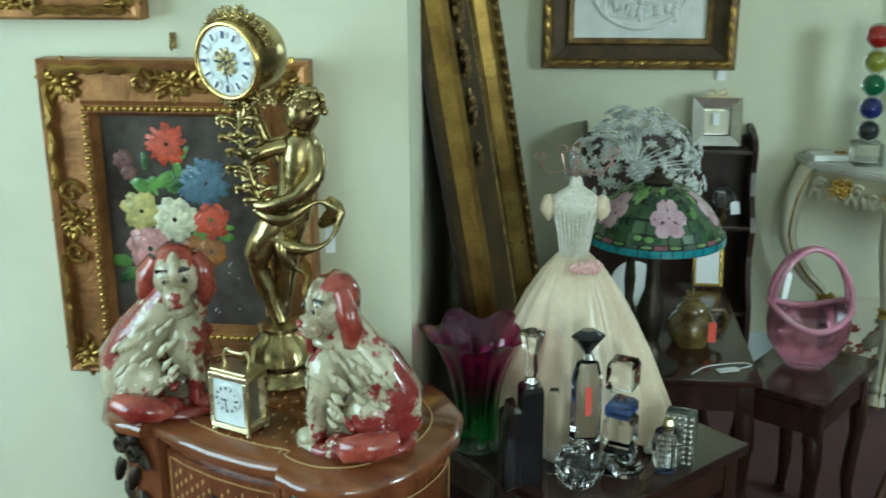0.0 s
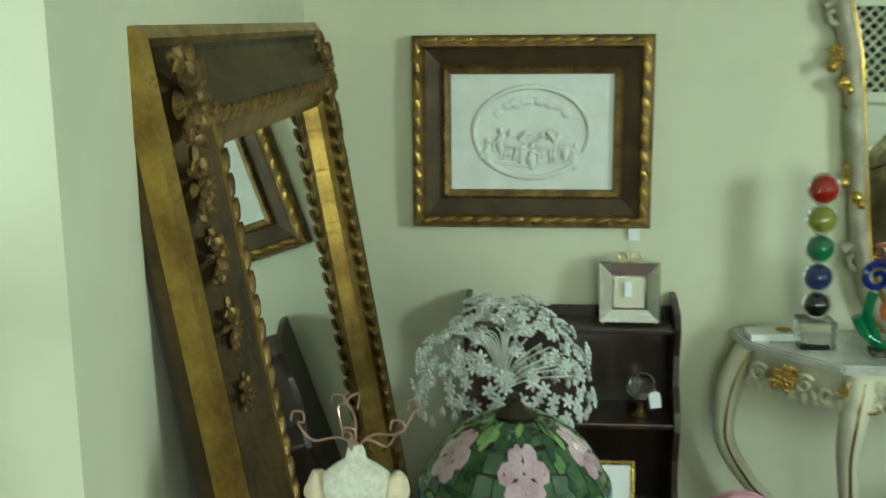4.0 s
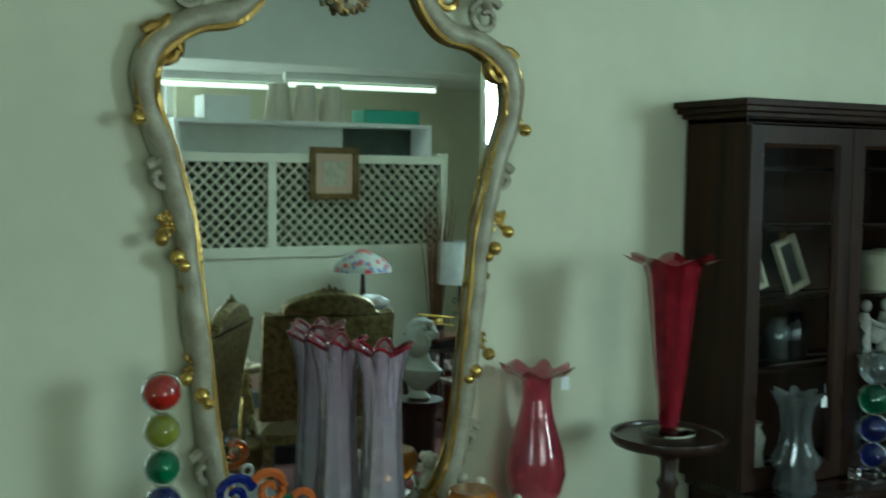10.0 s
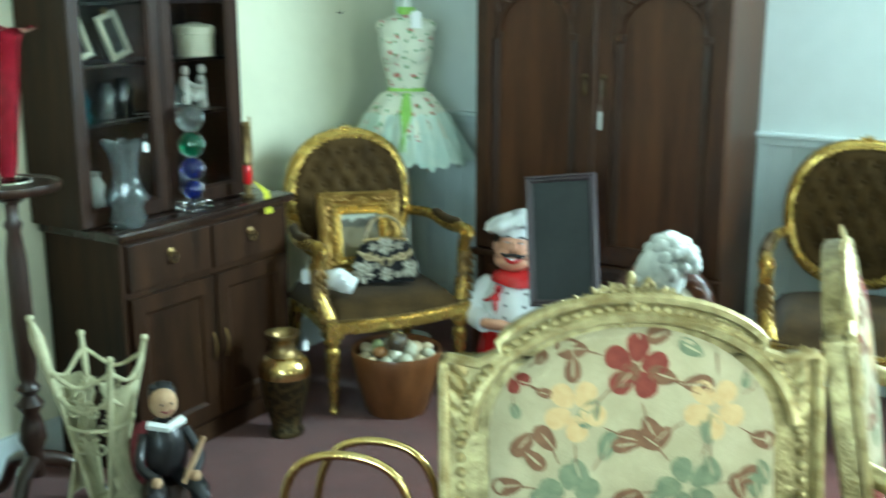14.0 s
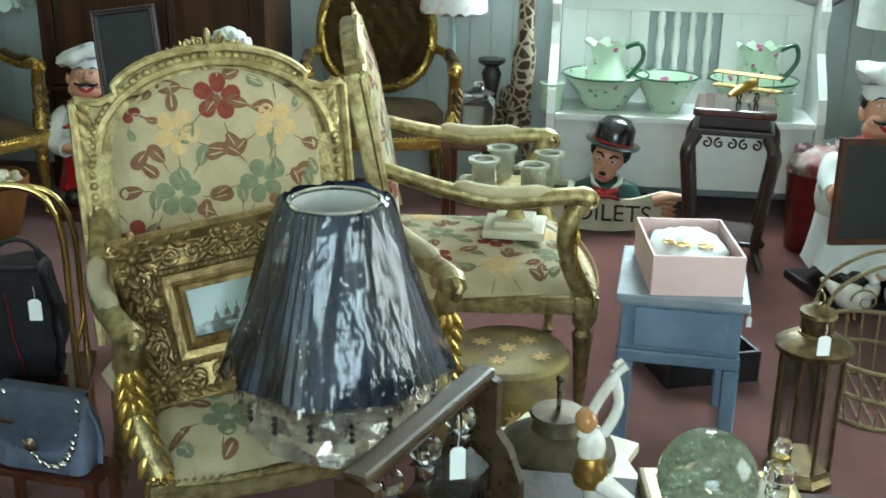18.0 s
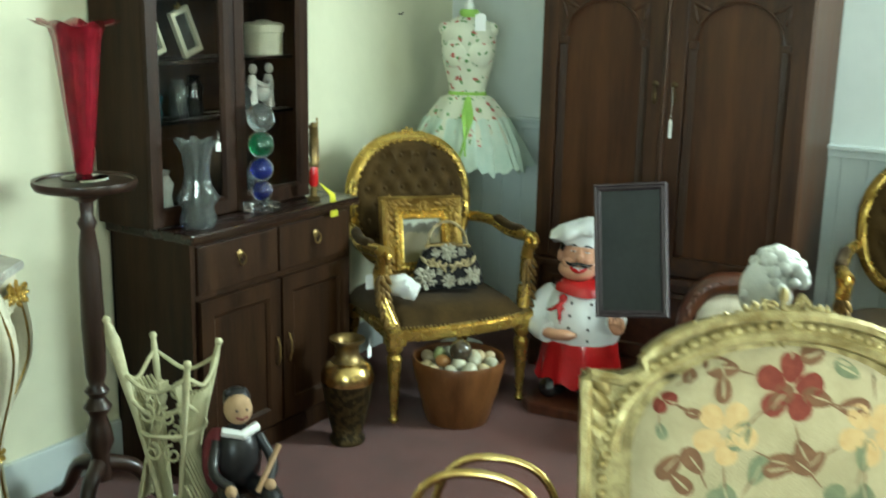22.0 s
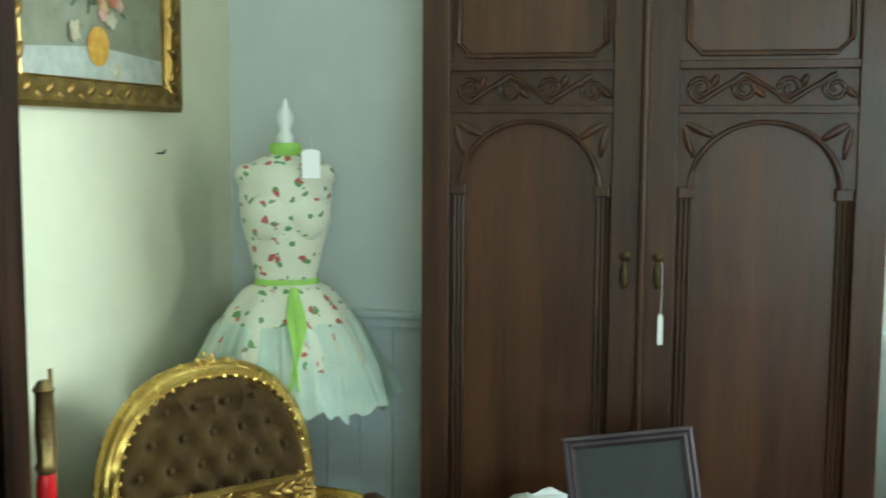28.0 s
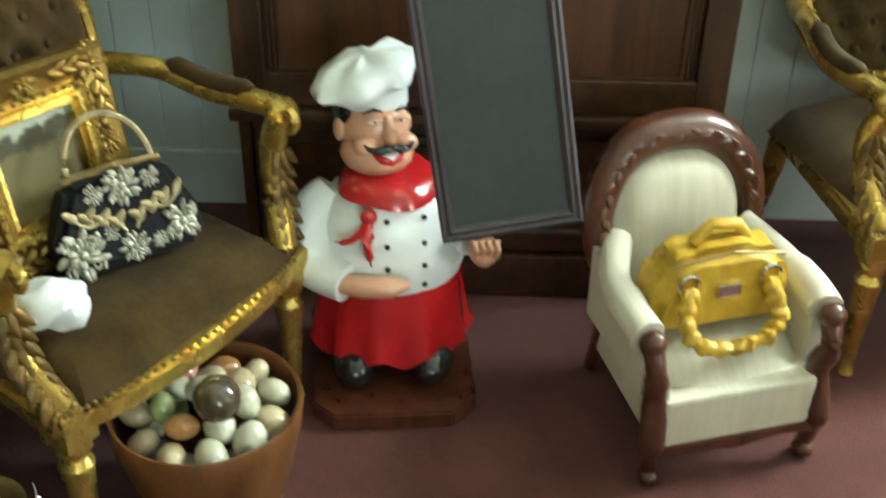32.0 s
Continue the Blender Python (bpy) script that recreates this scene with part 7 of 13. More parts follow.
# ---- cream iron umbrella stand ----
def wicker_stand():
    t = thing("umbrella_stand", 2.75, -0.58, 0, 20, "cream painted scrolled iron and wicker umbrella stand", "umbrella stand")
    def rad(z):
        return 0.036 + 0.115 * max(z - 0.12, 0) / 0.5
    tops = (0.60, 0.70, 0.60, 0.60)
    for k in range(4):
        a = radians(45 + 90 * k)
        h = 0.69 if k == 1 else 0.58
        bm = B()
        tube(bm, [(rad(z) * math.cos(a), rad(z) * math.sin(a), z) for z in (0.10, 0.25, 0.4, h - 0.06, h)], [0.008, 0.008, 0.008, 0.011 if k != 1 else 0.02, 0.007], 8)
        ball(bm, (rad(h) * math.cos(a), rad(h) * math.sin(a), h), 0.012, 8)
        part("post", bm, M["cream_iron"], t, smooth=True)
        b = radians(135 + 90 * k)
        for z, sag in ((0.54, 0.05), (0.46, 0.05)):
            bm = B()
            pts = []
            for i in range(11):
                f = i / 10
                q = (1 - f) * a + f * b
                zz = z - sag * math.sin(math.pi * f)
                rr = rad(zz) * (1 - 0.18 * math.sin(math.pi * f))
                pts.append((rr * math.cos(q), rr * math.sin(q), zz))
            tube(bm, pts, 0.006, 6)
            part("swag", bm, M["cream_iron"], t, smooth=True)
        if k in (0, 2):
            # woven side: crossed strands
            for i in range(12):
                bm = B()
                f0 = i / 12
                pts = []
                for j in range(9):
                    g = j / 8
                    z = 0.12 + 0.36 * g
                    f = (f0 + g * 0.9) % 1.0
                    q = (1 - f) * a + f * b
                    pts.append((rad(z) * 0.88 * math.cos(q), rad(z) * 0.88 * math.sin(q), z))
                cut = [j for j in range(8) if abs((f0 + j / 8 * 0.9) % 1.0 - (f0 + (j + 1) / 8 * 0.9) % 1.0) > 0.5]
                segs, st = [], 0
                for c in cut + [8]:
                    if c - st >= 1:
                        segs.append(pts[st:c + 1])
                    st = c + 1
                for sg in segs:
                    if len(sg) > 1:
                        tube(bm, sg, 0.0045, 5)
                        tube(bm, [(p[0], p[1], 0.60 - p[2]) for p in sg if 0.60 - p[2] > 0.1] if len([p for p in sg if 0.60 - p[2] > 0.1]) > 1 else sg, 0.0045, 5)
                part("woven_strand", bm, M["cream_iron"], t)
        else:
            for z in (0.42, 0.30):
                for s in (-1, 1):
                    bm = B()
                    scroll(bm, (s * 0.03, 0), 0.028, 1.3, 0.005, 0, s, 1.57)
                    o = part("scroll", bm, M["cream_iron"], t, smooth=True)
                    q = radians(90 + 90 * k)
                    o.matrix_basis = Matrix.Translation((rad(z) * 0.84 * math.cos(q), rad(z) * 0.84 * math.sin(q), z)) @ pose(0, 0, 0, 0, 0, math.degrees(q) - 90)
                bm = B()
                q = radians(90 + 90 * k)
                c, sn = math.cos(q), math.sin(q)
                tube(bm, [((rad(z) * 0.84) * c + d * -sn, (rad(z) * 0.84) * sn + d * c, z + e) for d, e in ((0, 0.06), (0.022, 0), (0, -0.06), (-0.022, 0))], 0.004, 5, closed=True)
                part("diamond", bm, M["cream_iron"], t)
        bm = B()
        tube(bm, curve_pts([(rad(0.12) * math.cos(a), rad(0.12) * math.sin(a), 0.13), (0.075 * math.cos(a), 0.075 * math.sin(a), 0.09), (0.12 * math.cos(a), 0.12 * math.sin(a), 0.06), (0.14 * math.cos(a), 0.14 * math.sin(a), 0.012)], 5), 0.007, 6)
        part("foot", bm, M["cream_iron"], t, "curved foot", smooth=True)
    for z in (0.12, 0.36):
        bm = B()
        tube(bm, [(rad(z) * math.cos(q), rad(z) * math.sin(q), z) for q in [2 * math.pi * i / 28 for i in range(28)]], 0.006, 6, closed=True)
        part("hoop", bm, M["cream_iron"], t, smooth=True)
    bm = B()
    lathe(bm, [(0.012, 0.108), (0.036, 0.11), (0.036, 0.116), (0.012, 0.118)], 20)
    part("tray", bm, M["cream_iron"], t)


M["cream_iron"] = mat("cream_painted_iron", (0.56, 0.53, 0.33), 0.5, 0, (0.44, 0.42, 0.25), 25, 0.4, 90)
wicker_stand()

# plush doll that sits on a dark pot
bm = B()
lathe(bm, [(0.07, 0.0), (0.085, 0.06), (0.075, 0.14), (0.06, 0.18)], 20, mi=2)
ball(bm, (0, 0, 0.27), (0.07, 0.06, 0.10), 16, 1)
ball(bm, (0, -0.02, 0.42), (0.040, 0.040, 0.044), 18, 0)
ball(bm, (0.004, 0.004, 0.440), (0.040, 0.036, 0.036), 14, 1)
ball(bm, (-0.05, 0.02, 0.26), (0.045, 0.05, 0.10), 14, 4)
tube(bm, [(0.02, -0.12, 0.21), (0.09, -0.10, 0.33)], 0.008, 8, 0)
for s in (-1, 1):
    ball(bm, (s * 0.022, 0.0, 0.462), (0.014, 0.012, 0.012), 8, 1)
    ball(bm, (s * 0.014, -0.057, 0.428), 0.004, 6, 1)
    tube(bm, curve_pts([(s * 0.06, -0.01, 0.33), (s * 0.085, -0.06, 0.26), (s * 0.05, -0.11, 0.23)], 4), 0.015, 8, 1)
    ball(bm, (s * 0.055, -0.12, 0.225), 0.018, 8, 0)
    tube(bm, curve_pts([(s * 0.04, -0.03, 0.19), (s * 0.06, -0.13, 0.19), (s * 0.065, -0.15, 0.08)], 4), 0.028, 8, 1)
tube(bm, [(-0.016, -0.056, 0.408), (0, -0.060, 0.402), (0.016, -0.056, 0.408)], 0.003, 5, 4)
tube(bm, [(-0.05, -0.03, 0.365), (0, -0.055, 0.355), (0.05, -0.03, 0.365)], 0.014, 6, 3)
o = tagged(part("plush_doll", bm, [mat("tan_plush", (0.46, 0.30, 0.17), 0.85, 0, (0.38, 0.24, 0.13), 30, 0.3, 200), M["black"], M["dark_wood"], M["white"], mat("wine_red_cloth", (0.13, 0.02, 0.025), 0.85, 0, (0.18, 0.03, 0.035), 14, 0.3, 160)], smooth=True), "dark-clothed plush doll with a tan face seated on a pot", "doll")
o.matrix_world = pose(2.84, -0.735, 0, 0, 0, -30)


# ---- dress form in the corner ----
def floral_cloth(name, base, c1, c2, scale=26.0, thr=0.30):
    m = mat(name, base, 0.8, 0, tuple(c * 0.9 for c in base), 6, 0.2, 160, sheen=0.2)
    nt = m.node_tree
    n, l = nt.nodes.new, nt.links.new
    b = nt.nodes["Principled BSDF"]
    prev = b.inputs["Base Color"].links[0].from_socket
    tc = n("ShaderNodeTexCoord")
    no = n("ShaderNodeTexNoise")
    no.inputs["Scale"].default_value = scale * 1.6
    ad = n("ShaderNodeMixRGB")
    ad.blend_type = "ADD"
    ad.inputs[0].default_value = 0.035
    l(tc.outputs["Object"], no.inputs["Vector"])
    l(tc.outputs["Object"], ad.inputs[1])
    l(no.outputs["Color"], ad.inputs[2])
    for k, (c, off) in enumerate(((c1, 0.0), (c2, 7.3))):
        vo, mp, lt, mx = n("ShaderNodeTexVoronoi"), n("ShaderNodeMapping"), n("ShaderNodeMath"), n("ShaderNodeMixRGB")
        mp.inputs["Location"].default_value = (off, off * 0.6, off * 0.3)
        vo.inputs["Scale"].default_value = scale * (1.0 + 0.35 * k)
        lt.operation, lt.inputs[1].default_value = "LESS_THAN", thr
        l(ad.outputs[0], mp.inputs["Vector"])
        l(mp.outputs[0], vo.inputs["Vector"])
        l(vo.outputs["Distance"], lt.inputs[0])
        l(lt.outputs[0], mx.inputs[0])
        l(prev, mx.inputs[1])
        mx.inputs[2].default_value = (*c, 1)
        prev = mx.outputs[0]
    l(prev, b.inputs["Base Color"])
    return m


M["rose_print"] = floral_cloth("rose_print_cotton", (0.66, 0.68, 0.54), (0.42, 0.10, 0.08), (0.12, 0.26, 0.09), 24, 0.26)
M["net"] = mat("pale_green_net", (0.64, 0.74, 0.63), 0.8, 0, (0.52, 0.66, 0.56), 14, 0.2, 200, trans=0.3)
M["sash"] = mat("lime_green_ribbon", (0.34, 0.58, 0.12), 0.6, 0, (0.26, 0.48, 0.09), 12)
M["form_white"] = mat("white_form_paint", (0.74, 0.76, 0.74), 0.35)


def torso(bm, zs, mi, squash=0.72, at=(0, 0, 0)):
    lathe(bm, zs, 32, at, mi, squash=(1, squash))


bm = B()
torso(bm, [(0.074, 1.04), (0.076, 1.07), (0.092, 1.15), (0.110, 1.22), (0.115, 1.29), (0.114, 1.345), (0.105, 1.372), (0.060, 1.40), (0.036, 1.41)], 0)
for s in (-1, 1):
    ball(bm, (s * 0.044, -0.046, 1.245), (0.062, 0.046, 0.072), 18, 0)
    ball(bm, (s * 0.095, 0, 1.35), (0.032, 0.045, 0.034), 14, 0)
lathe(bm, [(0.035, 1.405), (0.042, 1.425), (0.036, 1.44)], 20, mi=2)
lathe(bm, [(0.020, 1.44), (0.022, 1.455), (0.012, 1.475), (0.020, 1.50), (0.021, 1.515), (0.010, 1.535), (0.009, 1.545), (0.004, 1.56)], 20, mi=3)
frill = lambda a, i, k: (1 + (0.06 * math.cos(9 * a + 0.6 * i) + 0.035 * math.cos(23 * a + 0.4 * i) + 0.02 * math.cos(41 * a)) * (1 - i / k), (i == 0) * (0.014 * math.cos(9 * a) + 0.010 * math.sin(31 * a)))
fold = lambda a, i, k: (1 + 0.07 * (i < k - 1) * math.cos(9 * a + 0.6 * i) * (1 - i / k), 0.012 * (i == 0) * math.cos(9 * a))
lathe(bm, [(0.235, 0.865), (0.215, 0.92), (0.170, 0.985), (0.110, 1.04), (0.076, 1.055)], 60, mi=0, wave=fold, squash=(1, 0.8))
lathe(bm, [(0.292, 0.77), (0.258, 0.855), (0.195, 0.96), (0.08, 1.037)], 120, mi=1, wave=frill, squash=(1, 0.78), caps=False)
lathe(bm, [(0.080, 1.03), (0.084, 1.05), (0.079, 1.068)], 28, mi=2, squash=(1, 0.76))
for k in range(2):
    tube(bm, curve_pts([(0.01, -0.085, 1.05), (0.0 + 0.02 * k, -0.15, 0.97), (0.01 - 0.03 * k, -0.205, 0.83)], 5), [0.010, 0.013, 0.015, 0.016, 0.017, 0.018, 0.018, 0.018, 0.018, 0.018, 0.017], 8, 2, flat=0.3)
for v in bm.verts:
    v.co.z = 1.125 + (v.co.z - 1.05) * (0.91 if v.co.z > 1.05 else 1.08)
    if v.co.z < 1.1:
        v.co.x, v.co.y = v.co.x * 0.92, v.co.y * 0.92
lathe(bm, [(0.012, 0.03), (0.012, 1.11)], 10, mi=3)
lathe(bm, [(0.10, 0), (0.10, 0.015), (0.02, 0.035)], 20, mi=3)
o = tagged(part("dress_form", bm, [M["rose_print"], M["net"], M["sash"], M["form_white"]], smooth=True), "dress form in a rose-print bodice and pale green net skirt", "mannequin")
o.matrix_world = pose(4.715, -0.335, 0, 0, 0, -62)
tag(None, 4.655, -0.425, 1.465, 0.045, 0.07, rz=-62)

# ---- embroidered armchairs ----
from mathutils.bvhtree import BVHTree

M["tapestry"] = mat("cream_tapestry", (0.46, 0.385, 0.23), 0.9, 0, (0.38, 0.315, 0.18), 14, 0.5, 320, sheen=0.2)
M["gilt_pale"] = mat("pale_gilding", (0.54, 0.45, 0.22), 0.36, 0.6, (0.26, 0.19, 0.07), 30, 0.6, 120)
M["gilt_olive"] = mat("olive_gilding", (0.44, 0.36, 0.17), 0.34, 0.7, (0.19, 0.145, 0.06), 34, 0.6, 120)
M["em_red"] = mat("red_brown_thread", (0.165, 0.026, 0.016), 0.9, 0, (0.22, 0.045, 0.027), 60, 0.4, 400)
M["em_brown"] = mat("brown_thread", (0.155, 0.072, 0.034), 0.9, 0, (0.21, 0.105, 0.052), 60, 0.4, 400)
M["em_green"] = mat("grey_green_thread", (0.15, 0.17, 0.095), 0.9, 0, (0.21, 0.23, 0.13), 60, 0.4, 400)
M["em_tan"] = mat("tan_thread", (0.52, 0.34, 0.15), 0.9, 0, (0.58, 0.41, 0.20), 60, 0.4, 400)


def embroider(pad, spots, seed):
    """Woven flowers and leaves that lie on a pad's swelling face."""
    rng, laid = random.Random(seed), []
    tree = BVHTree.FromPolygons([v.co for v in pad.data.vertices], [p.vertices[:] for p in pad.data.polygons])
    def lay(poly, bm, lift=0.0016):
        vs = []
        for x, z in poly:
            hit = tree.ray_cast(Vector((x, -0.5, z)), Vector((0, 1, 0)))
            if hit[0] is None:
                return
            vs.append(bm.verts.new(hit[0] + Vector((0, -lift, 0))))
        cx, cz = sum(p[0] for p in poly) / len(poly), sum(p[1] for p in poly) / len(poly)
        hit = tree.ray_cast(Vector((cx, -0.5, cz)), Vector((0, 1, 0)))
        if hit[0] is None:
            return
        c = bm.verts.new(hit[0] + Vector((0, -lift, 0)))
        for k in range(len(vs)):
            bm.faces.new((vs[k], vs[(k + 1) % len(vs)], c))
    def petal(x, z, a, ln, wd):
        out = []
        for k in range(12):
            q = 2 * math.pi * k / 12
            u, v = ln * 0.5 * (1 - math.cos(q)), wd * 0.5 * math.sin(q) * (0.75 + 0.5 * (1 - math.cos(q)) / 2)
            out.append((x + u * math.cos(a) - v * math.sin(a), z + u * math.sin(a) + v * math.cos(a)))
        return out
    for x, z, r, col in spots:
        bm = B()
        a0 = rng.uniform(0, 1.2)
        for k in range(5):
            lay(petal(x + 0.14 * r * math.cos(a0 + 1.2566 * k), z + 0.14 * r * math.sin(a0 + 1.2566 * k), a0 + 1.2566 * k, r * 0.82, r * 0.66), bm)
        if bm.verts:
            part("woven_flower", bm, M[col], pad, "woven flower")
        for k in range(6):
            a = a0 + 2 * math.pi * (k + 0.5) / 6
            bm = B()
            lay(petal(x + 0.95 * r * math.cos(a), z + 0.95 * r * math.sin(a), a + 0.12, r * 0.72, r * 0.05), bm)
            if bm.verts:
                part("woven_stem", bm, M["em_brown"], pad)
            else:
                bm.free()
            bm = B()
            lay(petal(x + 1.42 * r * math.cos(a), z + 1.42 * r * math.sin(a), a + 0.35, r * 0.92, r * 0.56), bm)
            if bm.verts:
                part("woven_leaf", bm, M["em_brown" if k % 3 else "em_green"], pad, "woven leaf")
                bm2 = B()
                lay(petal(x + 1.46 * r * math.cos(a), z + 1.46 * r * math.sin(a), a + 0.35, r * 0.60, r * 0.05), bm2, 0.0024)
                if bm2.verts:
                    part("woven_vein", bm2, M["tapestry"], pad)
                else:
                    bm2.free()
            else:
                bm.free()
    for k in range(170):
        x, z = rng.uniform(-0.27, 0.27), rng.uniform(-0.28, 0.62)
        if any(math.hypot(x - a, z - b) < 1.25 * r + 0.012 for a, b, r, col in spots) or any(math.hypot(x - a, z - b) < 0.042 for a, b in laid):
            continue
        laid.append((x, z))
        a = rng.uniform(0, 6.28)
        for q, nm, ln, wd, lift in ((0, "em_brown" if k % 4 else "em_green", 0.046, 0.027, 0.0019), (0.004, "tapestry", 0.034, 0.004, 0.0026)):
            bm = B()
            lay(petal(x + q * math.cos(a), z + q * math.sin(a), a, ln, wd), bm, lift)
            if bm.verts:
                part("woven_leaf" if not q else "woven_vein", bm, M[nm], pad)
            else:
                bm.free()


def child(ob, name):
    return next(c for c in ob.children if c.name.split(".")[0] == name)


BACK = [(0.0, 0.545, 0.058, "em_red"), (-0.10, 0.475, 0.055, "em_tan"), (0.13, 0.475, 0.055, "em_tan"), (-0.11, 0.335, 0.055, "em_green"), (0.085, 0.345, 0.055, "em_green"), (-0.20, 0.24, 0.05, "em_red"),
        (0.02, 0.23, 0.05, "em_red"), (0.20, 0.25, 0.05, "em_red"), (-0.08, 0.13, 0.05, "em_tan"), (0.12, 0.12, 0.05, "em_tan"), (-0.2, 0.53, 0.03, "em_red"), (0.21, 0.57, 0.03, "em_red")]
SEAT = [(-0.17, 0.16, 0.055, "em_red"), (0.02, 0.14, 0.055, "em_green"), (0.19, 0.17, 0.055, "em_tan"), (-0.22, -0.02, 0.05, "em_tan"), (-0.05, -0.02, 0.058, "em_red"), (0.16, 0.0, 0.055, "em_green"),
        (-0.14, -0.17, 0.055, "em_green"), (0.05, -0.17, 0.055, "em_tan"), (0.21, -0.16, 0.05, "em_red")]
for x, y, rz, seed, lab in ((2.115, -2.512, -56, 1, "pale gilt armchair in flowered cream tapestry with a picture on it"), (3.06, -2.89, 11, 2, "pale gilt armchair in flowered cream tapestry seen from its side")):
    ch = louis_chair(x, y, rz, lab, "arch", M["tapestry"], M["gilt_olive"], W=0.65, D=0.58, H=1.07, group="tapestry armchairs")
    embroider(child(ch, "backrest"), BACK, seed)
    embroider(child(ch, "seat"), SEAT, seed + 5)

swept_frame("harbour_painting", 0.47, 0.36, "small seascape in a wide carved gold frame propped on a chair", M["scene_shore"],
            Matrix.Translation((2.045, -2.478, 0.612)) @ pose(0, 0, 0, -14, -9, -66), fw=0.128, picture=1)


# ---- lamp wrapped in cellophane ----
def wrapped_lamp():
    t = thing("table_lamp", 1.88, -2.72, 0.44, -70, "table lamp with a black pleated shade wrapped in clear cellophane", "lamp")
    n = 96
    def facets(bm, prof, n, jit, seed):
        """Loose film in broad creased facets."""
        rng = random.Random(seed)
        rings = []
        for i, (r, z) in enumerate(prof):
            ring = []
            for k in range(n):
                a = 2 * math.pi * (k + 0.5 * (i % 2) + rng.uniform(-0.3, 0.3)) / n
                q = r * (1 + rng.uniform(-jit, jit))
                ring.append(bm.verts.new((q * math.cos(a), q * math.sin(a), z + rng.uniform(-1, 1) * 0.12 * jit)))
            rings.append(ring)
        for i in range(len(rings) - 1):
            lo_, hi_ = rings[i], rings[i + 1]
            for k in range(n):
                if i % 2 == 0:
                    bm.faces.new((lo_[k], lo_[(k + 1) % n], hi_[k]))
                    bm.faces.new((lo_[(k + 1) % n], hi_[(k + 1) % n], hi_[k]))
                else:
                    bm.faces.new((lo_[k], hi_[(k + 1) % n], hi_[k]))
                    bm.faces.new((lo_[k], lo_[(k + 1) % n], hi_[(k + 1) % n]))
    def pleat(a, i, k):
        oct_ = 1 / max(math.cos(((a + math.pi / 8) % (math.pi / 4)) - math.pi / 8), 0.9)
        return oct_ * (1 + 0.018 * math.cos(48 * a)), 0
    bm = B()
    lathe(bm, [(0.192, 0.13), (0.160, 0.23), (0.116, 0.36), (0.086, 0.45)], n, wave=pleat, caps=False)
    lathe(bm, [(0.187, 0.13), (0.155, 0.23), (0.112, 0.36), (0.083, 0.45)][::-1], n, wave=pleat, caps=False)
    part("shade", bm, M["shade_black"], t, "black pleated shade")
    bm = B()
    facets(bm, [(0.208, 0.110), (0.218, 0.135), (0.176, 0.255), (0.134, 0.375), (0.104, 0.452), (0.094, 0.462)], 30, 0.042, 4)
    part("cellophane", bm, M["cellophane"], t, "crumpled clear cellophane wrap")
    bm = B()
    lathe(bm, [(0.181, 0.13), (0.150, 0.23), (0.107, 0.36), (0.079, 0.449)][::-1], 48, caps=False)
    part("lining", bm, M["white"], t, "white shade lining", smooth=True)
    bm = B()
    facets(bm, [(0.150, 0.118), (0.172, 0.085), (0.178, 0.060), (0.150, 0.056)], 34, 0.05, 7)
    part("gathered_wrap", bm, M["ruffle_film"], t, "upper tier of gathered cellophane")
    bm = B()
    facets(bm, [(0.148, 0.064), (0.166, 0.030), (0.172, 0.004), (0.140, 0.002)], 34, 0.05, 9)
    part("gathered_wrap", bm, M["ruffle_film"], t, "lower tier of gathered cellophane")
    bm = B()
    lathe(bm, [(0.085, 0.0), (0.09, 0.012), (0.05, 0.03), (0.03, 0.06), (0.045, 0.12), (0.02, 0.2), (0.015, 0.42)], 24)
    part("base", bm, M["pewter"], t, "dark metal base", smooth=True)
    bm = B()
    tube(bm, [(0.085 * math.cos(a), 0.085 * math.sin(a), 0.452) for a in [2 * math.pi * k / 40 for k in range(40)]], 0.005, 6, closed=True)
    part("rim_ring", bm, M["silver"], t, "pale rim binding")
    for k in range(16):
        bm = B()
        a = 2 * math.pi * k / 16
        for j in range(3):
            ball(bm, (0.186 * math.cos(a), 0.186 * math.sin(a), 0.092 - 0.014 * j), 0.006, 6)
        part("bead_drop", bm, M["black"], t, "black bead fringe", smooth=True)


M["shade_black"] = mat("black_silk", (0.036, 0.056, 0.105), 0.34, 0, (0.012, 0.016, 0.026), 12, 0.2, 200)
M["pewter"] = mat("dark_pewter", (0.12, 0.11, 0.10), 0.35, 0.9, (0.06, 0.055, 0.05), 20)


